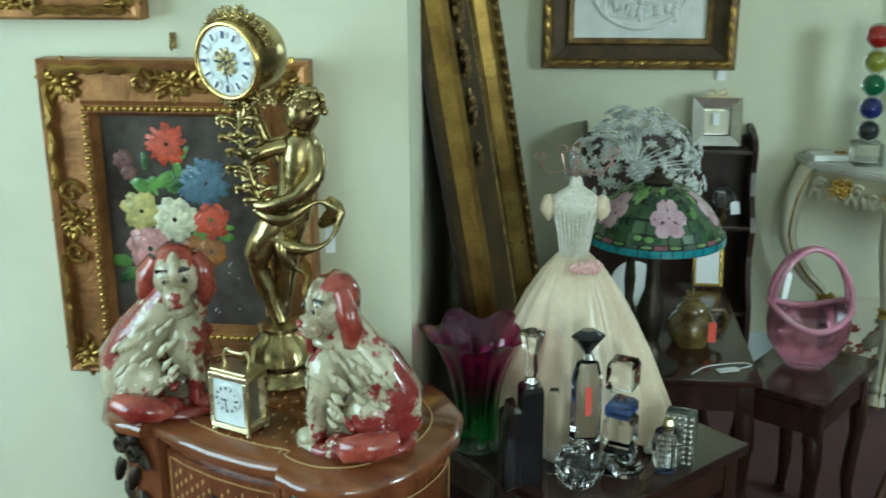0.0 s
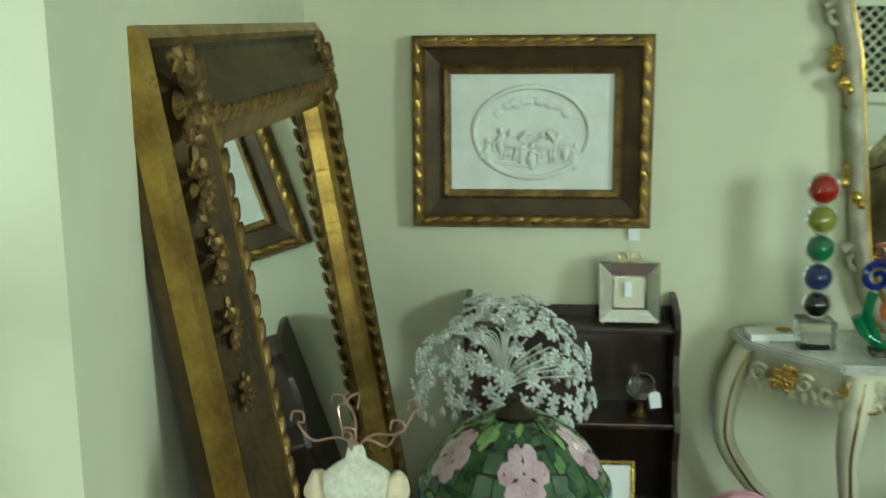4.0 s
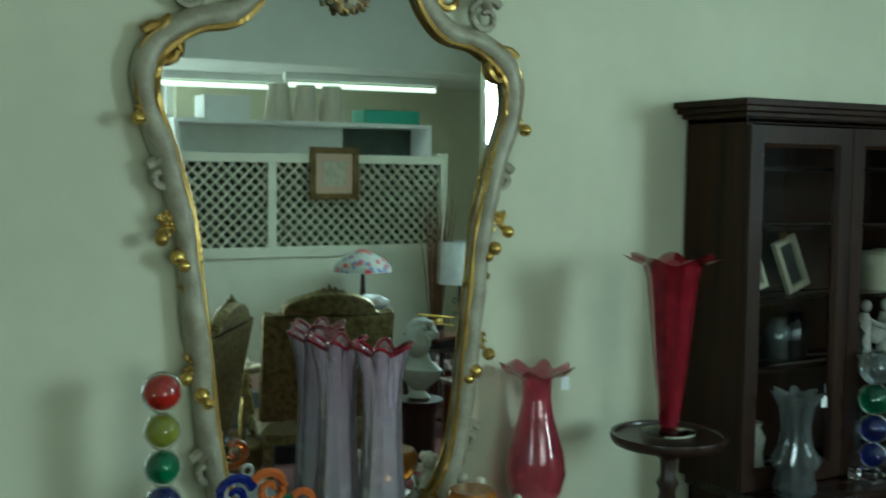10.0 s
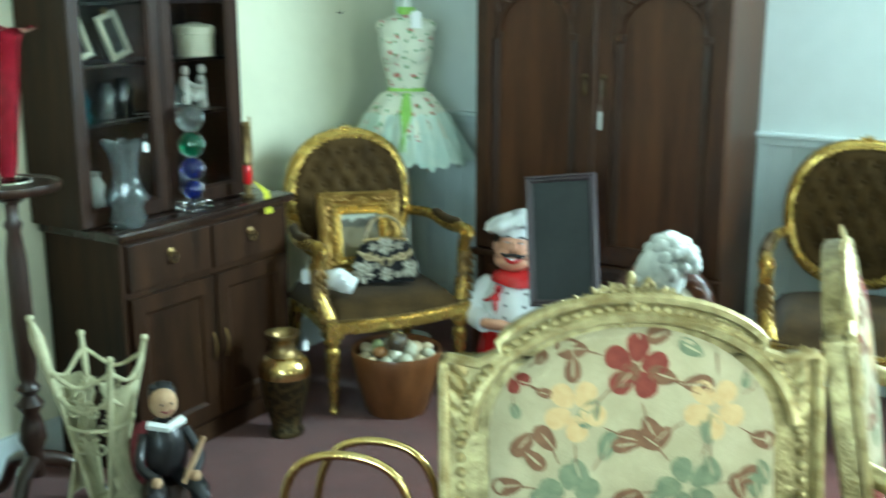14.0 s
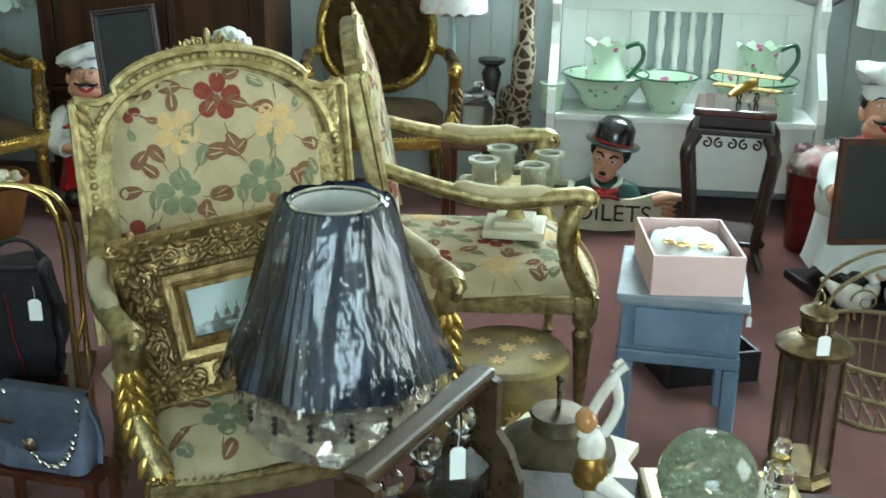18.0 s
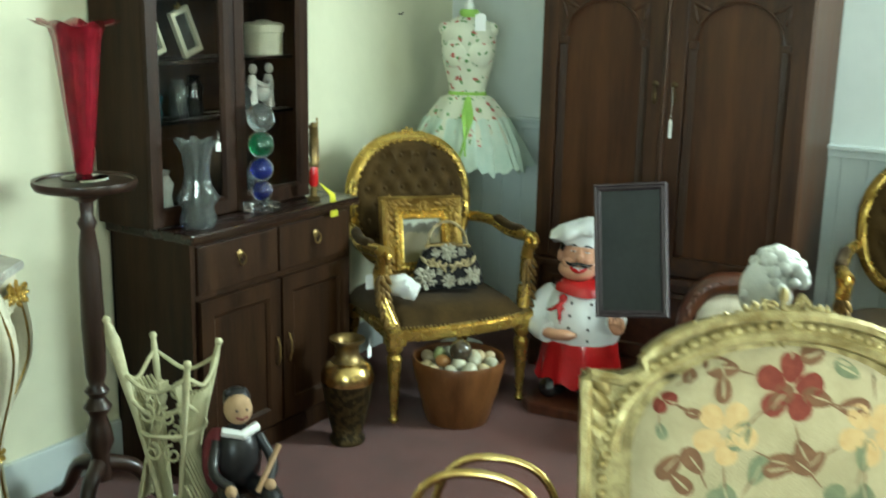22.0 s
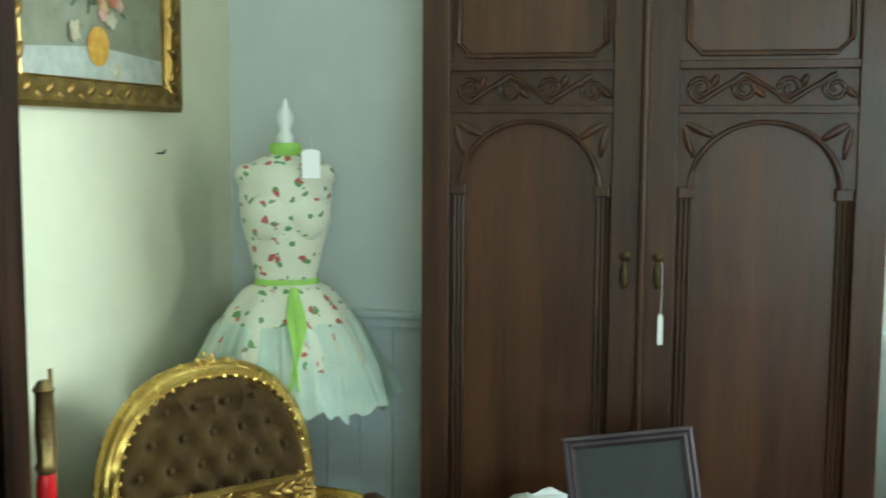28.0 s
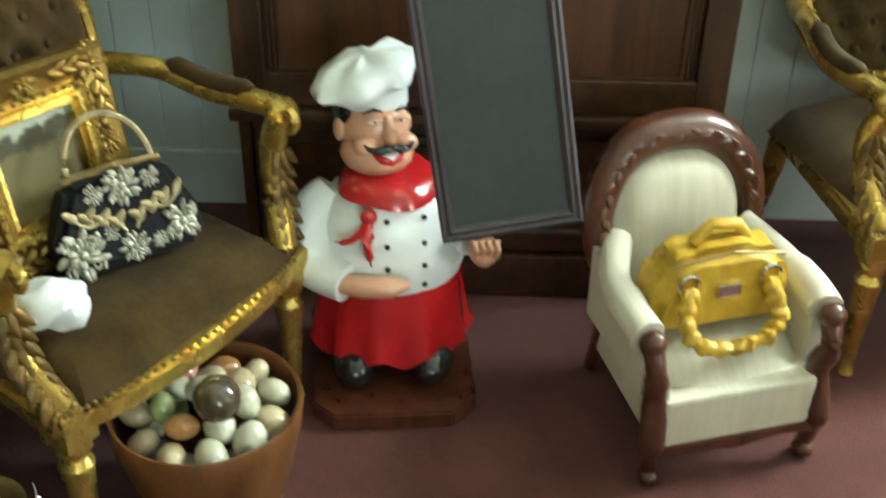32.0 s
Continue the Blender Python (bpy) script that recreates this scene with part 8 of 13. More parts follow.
def cellophane(name, ior, scale, bump, rough):
    m = mat(name, (0.93, 0.96, 1.0), 0.06, trans=1.0, ior=1.12, spec=1.0)
    nt = m.node_tree
    tr, gl, ms = nt.nodes.new("ShaderNodeBsdfTransparent"), nt.nodes.new("ShaderNodeBsdfGlossy"), nt.nodes.new("ShaderNodeMixShader")
    fr, bu, no, tc = nt.nodes.new("ShaderNodeFresnel"), nt.nodes.new("ShaderNodeBump"), nt.nodes.new("ShaderNodeTexNoise"), nt.nodes.new("ShaderNodeTexCoord")
    fr.inputs[0].default_value = ior
    no.inputs["Scale"].default_value, no.inputs["Detail"].default_value = scale, 3
    bu.inputs["Strength"].default_value, bu.inputs["Distance"].default_value = bump, 0.012
    gl.inputs["Roughness"].default_value = rough
    l = nt.links.new
    mp = nt.nodes.new("ShaderNodeMapping")
    mp.inputs["Scale"].default_value = (1.0, 1.0, 0.4)
    l(tc.outputs["Object"], mp.inputs["Vector"])
    l(mp.outputs[0], no.inputs["Vector"])
    l(no.outputs[0], bu.inputs["Height"])
    l(bu.outputs[0], gl.inputs["Normal"])
    l(bu.outputs[0], fr.inputs["Normal"])
    l(fr.outputs[0], ms.inputs[0])
    l(tr.outputs[0], ms.inputs[1])
    l(gl.outputs[0], ms.inputs[2])
    l(ms.outputs[0], nt.nodes["Material Output"].inputs[0])
    return m


M["cellophane"] = cellophane("crumpled_cellophane", 1.75, 24, 0.9, 0.05)
M["ruffle_film"] = mat("gathered_film", (0.62, 0.58, 0.50), 0.14, 0.35, (0.40, 0.35, 0.28), 26, 0.6, 40, trans=0.55, ior=1.2)
M["clear_bag"] = cellophane("clear_plastic_bag", 1.35, 12, 0.35, 0.16)
wrapped_lamp()


# ---- low table with boxes, decanters, dancer and glass ball ----
t = thing("low_table", 1.60, -3.30, 0, 0, "low dark wooden table with small things on it", "table")
bm = B()
box(bm, -0.27, 0.26, -0.38, 0.34, 0.355, 0.385, 0.006)
part("tabletop", bm, mat("worn_dark_tabletop", (0.022, 0.011, 0.007), 0.55, 0, (0.045, 0.022, 0.013), 6, 0.2, 80, spec=0.25), t)
for sx in (-0.24, 0.23):
    for sy in (-0.35, 0.31):
        bm = B()
        box(bm, sx - 0.02, sx + 0.02, sy - 0.02, sy + 0.02, 0, 0.355, 0.004)
        part("leg", bm, M["mahogany"], t)


def book_box(x, y, w, d, rz):
    t = thing("gilt_edged_box", x, y, 0.385, rz, "olive box with a gold patterned border on its lid", "box", "gilt-edged boxes")
    bm = B()
    box(bm, -w / 2, w / 2, -d / 2, d / 2, 0, 0.028, 0.004)
    part("box", bm, M["olive_card"], t)
    bm = B()
    rim(bm, w - 0.02, d - 0.02, [(0, 0), (0, -0.0015), (0.016, -0.0015), (0.016, 0)])
    o = part("border", bm, M["gilt"], t, "gold border")
    o.matrix_basis = pose(0, 0, 0.0285, -90)


M["olive_card"] = mat("olive_leatherette", (0.16, 0.13, 0.05), 0.5, 0, (0.22, 0.18, 0.08), 20, 0.3, 120)
book_box(1.53, -3.165, 0.20, 0.22, 0)
book_box(1.72, -3.45, 0.30, 0.28, 6)

bm = B()
lathe(bm, [(0.045, 0), (0.05, 0.012), (0.03, 0.02)], 20, mi=2)
tube(bm, curve_pts([(0.0, 0, 0.02), (0.012, 0, 0.10), (0.0, 0, 0.155)], 5), [0.012] * 5 + [0.02] * 6, 10, 0)
tube(bm, [(0.01, -0.01, 0.14), (0.05, -0.03, 0.11), (0.03, -0.02, 0.05)], [0.02, 0.017, 0.011], 10, 0)
lathe(bm, [(0.026, 0.13), (0.03, 0.15), (0.02, 0.18)], 16, mi=2)
ball(bm, (0, 0, 0.195), (0.024, 0.018, 0.035), 12, 0)
ball(bm, (-0.012, 0, 0.243), (0.018, 0.02, 0.022), 12, 1)
for s in (-1, 1):
    tube(bm, curve_pts([(s * 0.018, 0, 0.215), (s * 0.02 + 0.02, 0, 0.265), (0.03, s * 0.006, 0.32), (0.045, s * 0.01, 0.335)], 4), [0.009] * 8 + [0.006] * 5, 8, 0)
o = tagged(part("dancer_figurine", bm, [M["porcelain_white"], M["egg_brown"], M["gilt"]], smooth=True), "white china dancer with raised arms on a round base", "figurine")
o.matrix_world = pose(1.57, -3.20, 0.4135, 0, 0, -70)

t = thing("glass_paperweight", 1.69, -3.40, 0.4135, 0, "large clear glass ball filled with green bubbles", "paperweight")
bm = B()
ball(bm, (0, 0, 0.085), 0.085, 32)
part("ball", bm, M["glass"], t, smooth=True)
rng = random.Random(9)
tmpl = None
for k in range(90):
    i = k + 0.5
    ph, th = math.acos(1 - 2 * i / 90), math.pi * (1 + 5 ** 0.5) * i
    r = 0.066 if k % 2 else 0.05
    p = (r * math.sin(ph) * math.cos(th), r * math.sin(ph) * math.sin(th), 0.085 + r * math.cos(ph))
    if tmpl is None:
        bm = B()
        ball(bm, (0, 0, 0), 0.0105, 10)
        tmpl = part("bubble", bm, mat("pale_green_bubbles", (0.74, 0.82, 0.68), 0.06, 0, (0.50, 0.60, 0.46), 60, coat=1.0, trans=0.8, ior=1.3), t, "pale green glass bubble", smooth=True)
        tmpl.matrix_basis = pose(*p)
    else:
        again(tmpl, pose(*p))

t = thing("scent_bottle", 1.78, -3.535, 0.4135, 0, "small crystal scent bottle with a gold collar", "bottle")
bm = B()
lathe(bm, [(0.018, 0), (0.022, 0.01), (0.02, 0.03), (0.028, 0.045), (0.026, 0.065), (0.01, 0.08)], 8)
part("bottle", bm, M["glass"], t)
bm = B()
lathe(bm, [(0.012, 0.08), (0.014, 0.088), (0.008, 0.092)], 12)
part("collar", bm, M["brass"], t)
bm = B()
ball(bm, (0, 0, 0.108), 0.016, 8)
part("stopper", bm, M["glass"], t)


M["tantalus_oak"] = wood("dark_umber_oak", (0.028, 0.016, 0.008), (0.070, 0.042, 0.020), rough=0.28, coat=0.5, axis=0)


def tantalus():
    """An open wooden decanter frame with a bar across the top."""
    t = thing("tantalus", 1.575, -2.935, 0.335, -21, "dark wooden tantalus with a top bar and cut glass decanters", "decanter set")
    for s in (-1, 1):
        bm = B()
        prism(bm, [(-0.085, 0), (0.085, 0), (0.085, 0.10), (0.06, 0.16), (0.035, 0.19), (0.035, 0.285), (0.0, 0.30), (-0.035, 0.285), (-0.035, 0.19), (-0.06, 0.16), (-0.085, 0.10)], s * 0.20 - 0.01, s * 0.20 + 0.01, axis="x")
        part("end_panel", bm, M["tantalus_oak"], t)
    bm = B()
    box(bm, -0.21, 0.21, -0.022, 0.022, 0.28, 0.305, 0.008)
    part("top_bar", bm, M["tantalus_oak"], t, "polished locking bar")
    bm = B()
    box(bm, -0.19, 0.19, -0.085, 0.085, 0, 0.02, 0.003)
    part("tray", bm, M["mahogany_x"], t)
    for s in (-1, 1):
        bm = B()
        box(bm, -0.19, 0.19, s * 0.078 - 0.006, s * 0.078 + 0.006, 0.02, 0.07, 0.003)
        part("side_rail", bm, M["mahogany_x"], t)
    for k in (-1, 0, 1):
        d = thing("decanter", 0, 0, 0, 0, "square cut glass decanter with a ball stopper", "decanter", "decanters")
        d.matrix_world = t.matrix_world @ pose(k * 0.12, 0, 0.0205)
        bm = B()
        lathe(bm, [(0.055, 0), (0.058, 0.02), (0.058, 0.12), (0.03, 0.15), (0.018, 0.165), (0.018, 0.19), (0.028, 0.195)], 4, m=pose(0, 0, 0, 0, 0, 45))
        part("bottle", bm, M["glass"], d)
        bm = B()
        for q in (-1, 1):
            for j in range(4):
                box(bm, -0.030 + 0.016 * j, -0.022 + 0.016 * j, q * 0.041 - 0.002, q * 0.041 + 0.002, 0.03, 0.10)
        part("cutting", bm, M["glass"], d, "cut flutes")
        bm = B()
        ball(bm, (0, 0, 0.222), 0.028, 10)
        part("stopper", bm, M["glass"], d, "faceted stopper")


t = thing("stool", 1.575, -2.935, -0.05, -21, "small dark wooden stool that carries a decanter frame", "stool")
bm = B()
box(bm, -0.22, 0.22, -0.10, 0.10, 0.355, 0.384, 0.005)
part("top", bm, M["mahogany_x"], t)
for sx in (-0.19, 0.19):
    for sy in (-0.08, 0.08):
        bm = B()
        lathe(bm, [(0.014, 0.05), (0.02, 0.15), (0.014, 0.2), (0.02, 0.355)], 10, (sx, sy, 0))
        part("leg", bm, M["mahogany"], t, smooth=True)
tantalus()
tag(None, 1.60, -2.985, 0.57, 0.026, 0.06, rz=-70, string=0.06)

# star-topped stool with the brass bell
t = thing("star_stool", 2.02, -3.14, 0, 0, "small dark stool with a cream star-shaped top", "stool")
bm = B()
star = [((0.185 if k % 2 else 0.145) * math.cos(2 * math.pi * k / 16), (0.185 if k % 2 else 0.145) * math.sin(2 * math.pi * k / 16)) for k in range(16)]
prism(bm, star, 0.31, 0.33, axis="z")
part("top", bm, M["cream"], t)
bm = B()
lathe(bm, [(0.10, 0), (0.105, 0.02), (0.05, 0.05), (0.04, 0.2), (0.09, 0.30), (0.10, 0.31)], 20)
part("pedestal", bm, M["dark_wood"], t, smooth=True)
M["bell_metal"] = mat("dull_brown_bell_metal", (0.11, 0.085, 0.05), 0.55, 0.7, (0.05, 0.04, 0.025), 16, 0.2, 60)
t = thing("brass_bell", 2.02, -3.14, 0.33, 0, "old brass counter bell with a figure handle", "bell")
bm = B()
lathe(bm, [(0.100, 0), (0.122, 0.010), (0.118, 0.026), (0.085, 0.048), (0.054, 0.062), (0.046, 0.085), (0.058, 0.092), (0.054, 0.098), (0.01, 0.104)], 28)
part("body", bm, M["bell_metal"], t, smooth=40)
bm = B()
for s in (-1, 1):
    tube(bm, [(0, 0, 0.10), (s * 0.02, 0, 0.125), (s * 0.012, 0, 0.15), (0, 0, 0.165)], 0.005, 6)
ball(bm, (0, 0, 0.17), 0.009, 8)
part("handle", bm, M["pewter"], t, "looped handle", smooth=True)

# round hat box under the chairs
t = thing("hat_box", 2.65, -2.99, 0, 0, "round olive hat box with pale flowers on its lid", "box")
bm = B()
lathe(bm, [(0.155, 0), (0.158, 0.19)], 40)
part("drum", bm, mat("olive_board", (0.20, 0.14, 0.035), 0.55, 0, (0.27, 0.20, 0.06), 10, 0.2, 80), t, smooth=40)
bm = B()
lathe(bm, [(0.165, 0.19), (0.166, 0.255), (0.155, 0.268), (0.02, 0.27)], 40)
lid = part("lid", bm, mat("mauve_board", (0.14, 0.10, 0.07), 0.6, 0, (0.30, 0.24, 0.08), 7, 0.2, 80), t, "mauve-brown lid", smooth=40)
for k, (x, y) in enumerate(((-0.08, 0.02), (0.03, 0.07), (0.06, -0.05), (-0.04, -0.09), (0.0, 0.0))):
    bm = B()
    for q in range(7):
        a = 2 * math.pi * q / 7
        leaf(bm, (x, y), a, 0.03, 0.012, 0, 0, 0.001)
    o = part("lid_flower", bm, M["em_tan"], lid, "pale printed flower")
    o.matrix_basis = pose(0, 0, 0.2705, -90)
for k in range(14):
    bm = B()
    for q in range(7):
        leaf(bm, (0, 0), 2 * math.pi * q / 7, 0.028, 0.011, 0, 0, 0.001)
    o = part("drum_flower", bm, M["em_tan"], t, "pale printed flower")
    o.matrix_basis = pose(0, 0, 0.05 + 0.09 * (k % 2), 0, 0, 360 * k / 14) @ pose(0, -0.159, 0)


# ---- blue side table with the pink box ----
t = thing("blue_side_table", 2.80, -3.44, 0, -4, "chipped blue painted side table with a drawer", "table")
bl = mat("blue_grey_paint", (0.16, 0.23, 0.32), 0.5, 0, (0.12, 0.18, 0.26), 9, 0.2, 60)
bm = B()
box(bm, -0.19, 0.19, -0.165, 0.165, 0.43, 0.455, 0.004)
part("tabletop", bm, mat("worn_grey_top", (0.24, 0.27, 0.30), 0.5, 0, (0.17, 0.20, 0.23), 14, 0.3, 60), t, "worn grey top")
bm = B()
box(bm, -0.175, 0.175, -0.15, 0.15, 0.30, 0.43, 0.004)
part("apron", bm, bl, t)
bm = B()
box(bm, -0.183, -0.175, -0.115, 0.115, 0.315, 0.42, 0.003)
part("drawer_front", bm, bl, t)
bm = B()
box(bm, -0.18, 0.18, -0.155, 0.155, 0.265, 0.30, 0.006)
part("shelf_band", bm, bl, t)
for sx in (-1, 1):
    for sy in (-1, 1):
        bm = B()
        box(bm, sx * 0.16 - 0.022, sx * 0.16 + 0.022, sy * 0.135 - 0.02, sy * 0.135 + 0.02, 0, 0.265, 0.005)
        part("leg", bm, bl, t)
t = thing("pink_box", 2.79, -3.445, 0.4555, 6, "open pale pink card box of costume jewellery", "box")
pk = mat("pale_pink_card", (0.66, 0.46, 0.44), 0.6, 0, (0.60, 0.42, 0.40), 6)
for nm, a in (("bottom", (-0.155, 0.155, -0.115, 0.115, 0, 0.008)), ("side", (-0.155, -0.149, -0.115, 0.115, 0.008, 0.105)), ("side", (0.149, 0.155, -0.115, 0.115, 0.008, 0.105)), ("side", (-0.149, 0.149, -0.115, -0.109, 0.008, 0.105)), ("side", (-0.149, 0.149, 0.109, 0.115, 0.008, 0.105))):
    bm = B()
    box(bm, *a)
    part(nm, bm, pk, t)
bm = B()
ball(bm, (0, 0, 0.075), (0.145, 0.104, 0.030), 24)
smooth_noise(bm, 0.016, 30)
part("tissue", bm, M["white_cloth"], t, "white tissue lining", smooth=True)
rng = random.Random(8)
for k in range(3):
    bm = B()
    acanthus(bm, (rng.uniform(-0.09, 0.09), rng.uniform(-0.06, 0.06)), 0.05, 0, random.Random(k), 7)
    o = part("brooch", bm, M["brass"], t, "gold brooch", smooth=True)
    o.matrix_basis = pose(0, 0, 0.104, -90)
tag(None, 2.66, -3.60, 0.40, 0.012, 0.03, rz=-90)

# enamel basin and black stand beneath
t = thing("basin_stand", 3.25, -3.52, 0, 20, "low black metal stand with a polished basin", "stand")
bm = B()
for a in ((-0.19, 0.19, -0.15, -0.135, 0.0, 0.10), (-0.19, 0.19, 0.135, 0.15, 0.0, 0.10), (-0.19, -0.175, -0.135, 0.135, 0.0, 0.10), (0.175, 0.19, -0.135, 0.135, 0.0, 0.10)):
    box(bm, *a, 0.004)
part("frame", bm, M["black"], t)
bm = B()
lathe(bm, [(0.02, 0.05), (0.08, 0.055), (0.12, 0.09), (0.135, 0.115), (0.13, 0.115), (0.115, 0.095), (0.075, 0.062), (0.02, 0.058)], 32)
part("basin", bm, M["silver"], t, "polished metal basin", smooth=True)


# ---- lantern ----
M["brass_brown"] = mat("browned_brass", (0.20, 0.145, 0.065), 0.36, 0.85, (0.075, 0.052, 0.024), 24, 0.3, 80)


def lantern():
    t = thing("brass_lantern", 2.565, -3.745, 0, 15, "tall octagonal brass and glass candle lantern", "lantern")
    bm = B()
    lathe(bm, [(0.085, 0.0), (0.09, 0.02), (0.08, 0.035), (0.075, 0.05)], 8)
    part("base", bm, M["brass_brown"], t)
    for k in range(8):
        a = 2 * math.pi * k / 8
        bm = B()
        tube(bm, [(0.077 * math.cos(a), 0.077 * math.sin(a), 0.05), (0.077 * math.cos(a), 0.077 * math.sin(a), 0.365)], 0.005, 6)
        part("post", bm, M["brass_brown"], t)
        b = 2 * math.pi * (k + 1) / 8
        bm = B()
        p = [bm.verts.new((0.075 * math.cos(q), 0.075 * math.sin(q), z)) for q, z in ((a, 0.052), (b, 0.052), (b, 0.362), (a, 0.362))]
        bm.faces.new(p)
        bmesh.ops.solidify(bm, geom=list(bm.faces), thickness=0.002)
        o = part("pane", bm, M["pane"], t, "clear pane")
        o.visible_shadow = False
    bm = B()
    lathe(bm, [(0.07, 0.362), (0.092, 0.365), (0.094, 0.378), (0.07, 0.395), (0.042, 0.405), (0.04, 0.41)], 24)
    part("cap", bm, M["brass_brown"], t, "bright brass cap", smooth=40)
    bm = B()
    lathe(bm, [(0.036, 0.41), (0.036, 0.45), (0.046, 0.455), (0.044, 0.465), (0.02, 0.475), (0.012, 0.485)], 20)
    ch = part("chimney", bm, M["brass_brown"], t, "ribbed chimney", smooth=40)
    for k in range(12):
        a = 2 * math.pi * k / 12
        bm = B()
        tube(bm, [(0.037 * math.cos(a), 0.037 * math.sin(a), 0.412), (0.037 * math.cos(a), 0.037 * math.sin(a), 0.45)], 0.002, 4)
        part("rib", bm, M["brass_brown"], ch)
    bm = B()
    tube(bm, [(0.018 * math.cos(a), 0, 0.50 + 0.018 * math.sin(a)) for a in [2 * math.pi * k / 16 for k in range(16)]], 0.003, 6, closed=True)
    part("ring", bm, M["brass_brown"], t)


lantern()
tag(None, 2.47, -3.745, 0.44, 0.03, 0.05, rz=-80)


# ---- wire basket ----
def wire_basket():
    t = thing("wire_basket", 3.04, -4.04, 0, 0, "old tan wicker and wire basket with hoop handles", "basket")
    m = mat("tan_cane", (0.22, 0.16, 0.075), 0.7, 0, (0.13, 0.09, 0.04), 30, 0.4, 120)
    for z, r in ((0.006, 0.165), (0.10, 0.19), (0.19, 0.205)):
        bm = B()
        tube(bm, [(r * 1.15 * math.cos(a), r * math.sin(a), z) for a in [2 * math.pi * k / 40 for k in range(40)]], 0.007, 6, closed=True)
        part("hoop", bm, m, t, smooth=True)
    for k in range(26):
        a = 2 * math.pi * k / 26
        bm = B()
        tube(bm, [(0.165 * 1.15 * math.cos(a), 0.165 * math.sin(a), 0.006), (0.19 * 1.15 * math.cos(a), 0.19 * math.sin(a), 0.10), (0.205 * 1.15 * math.cos(a), 0.205 * math.sin(a), 0.19)], 0.0035, 5)
        part("rib", bm, m, t)
    for k in range(9):
        bm = B()
        y = -0.14 + 0.035 * k
        q = 1.15 * math.sqrt(0.165 ** 2 - min(y * y, 0.165 ** 2 * 0.98))
        tube(bm, [(-q, y, 0.008), (q, y, 0.008)], 0.004, 5)
        part("floor_rod", bm, m, t)
    for s in (-1, 1):
        bm = B()
        tube(bm, curve_pts([(s * 0.06, -0.19, 0.19), (s * 0.06, -0.16, 0.36), (s * 0.06, 0, 0.45), (s * 0.06, 0.16, 0.36), (s * 0.06, 0.19, 0.19)], 7), 0.006, 6)
        part("handle", bm, m, t, "hoop handle", smooth=True)
    for k in range(6):
        bm = B()
        a = 2 * math.pi * k / 6
        scroll(bm, (0, 0), 0.045, 1.2, 0.004, 0, 1, 0)
        o = part("curl", bm, m, t)
        o.matrix_basis = Matrix.Translation((0.225 * math.cos(a), 0.20 * math.sin(a), 0.225)) @ pose(0, 0, 0, 0, 0, math.degrees(a) + 90)


wire_basket()

# second chef with his board, and white birds at his feet
c2 = thing("chef_statue", 3.95, -4.17, 0, -70, "painted chef statue in a white apron holding a chalkboard", "statue")
bm = chef_figure(-1, False)
bmesh.ops.scale(bm, vec=(1.16, 1.16, 1.16), verts=bm.verts)
part("figure", bm, [M["st_white"], M["st_red"], M["st_skin"], M["st_black"]], c2, smooth=60)
bm = B()
box(bm, -0.18, 0.18, -0.20, 0.18, 0, 0.035, 0.01)
part("base", bm, M["black"], c2)
bm = B()
rim(bm, 0.27, 0.36, [(0, 0.010), (0, -0.010), (0.022, -0.010), (0.022, 0.010)])
b2 = part("chalkboard", bm, M["mahogany"], c2, "dark red framed chalkboard")
b2.matrix_basis = pose(-0.13, -0.215, 0.45, -6, 3, 0)
bm = B()
box(bm, -0.115, 0.115, -0.003, 0.008, -0.16, 0.16)
part("slate", bm, M["slate"], b2)
for x, y, rz, red in ((3.66, -4.10, 20, 0), (3.70, -4.26, -30, 1), (3.74, -4.42, 10, 0)):
    bm = B()
    ball(bm, (0, 0, 0.085), (0.045, 0.07, 0.05), 14)
    tube(bm, curve_pts([(0, -0.04, 0.10), (0, -0.075, 0.15), (0, -0.055, 0.19)], 4), [0.026] * 4 + [0.018] * 4 + [0.02], 10)
    tube(bm, [(0, -0.06, 0.19), (0, -0.10, 0.175)], [0.012, 0.003], 6, 1)
    tube(bm, [(0, 0.05, 0.09), (0, 0.12, 0.12)], [0.03, 0.008], 8)
    for s in (-1, 1):
        tube(bm, [(s * 0.02, 0, 0.05), (s * 0.02, -0.01, 0.0)], 0.006, 6, 1)
    if red:
        for k in range(3):
            ball(bm, (0, -0.045 - 0.012 * k, 0.215 - 0.004 * k), (0.006, 0.012, 0.016), 8, 2)
    o = tagged(part("bird_ornament", bm, [M["porcelain_white"], M["egg_brown"], M["st_red"]], smooth=True), "white painted bird ornament standing on the carpet", "ornament", "white birds")
    o.matrix_world = pose(x, y, 0, 0, 0, rz - 60)


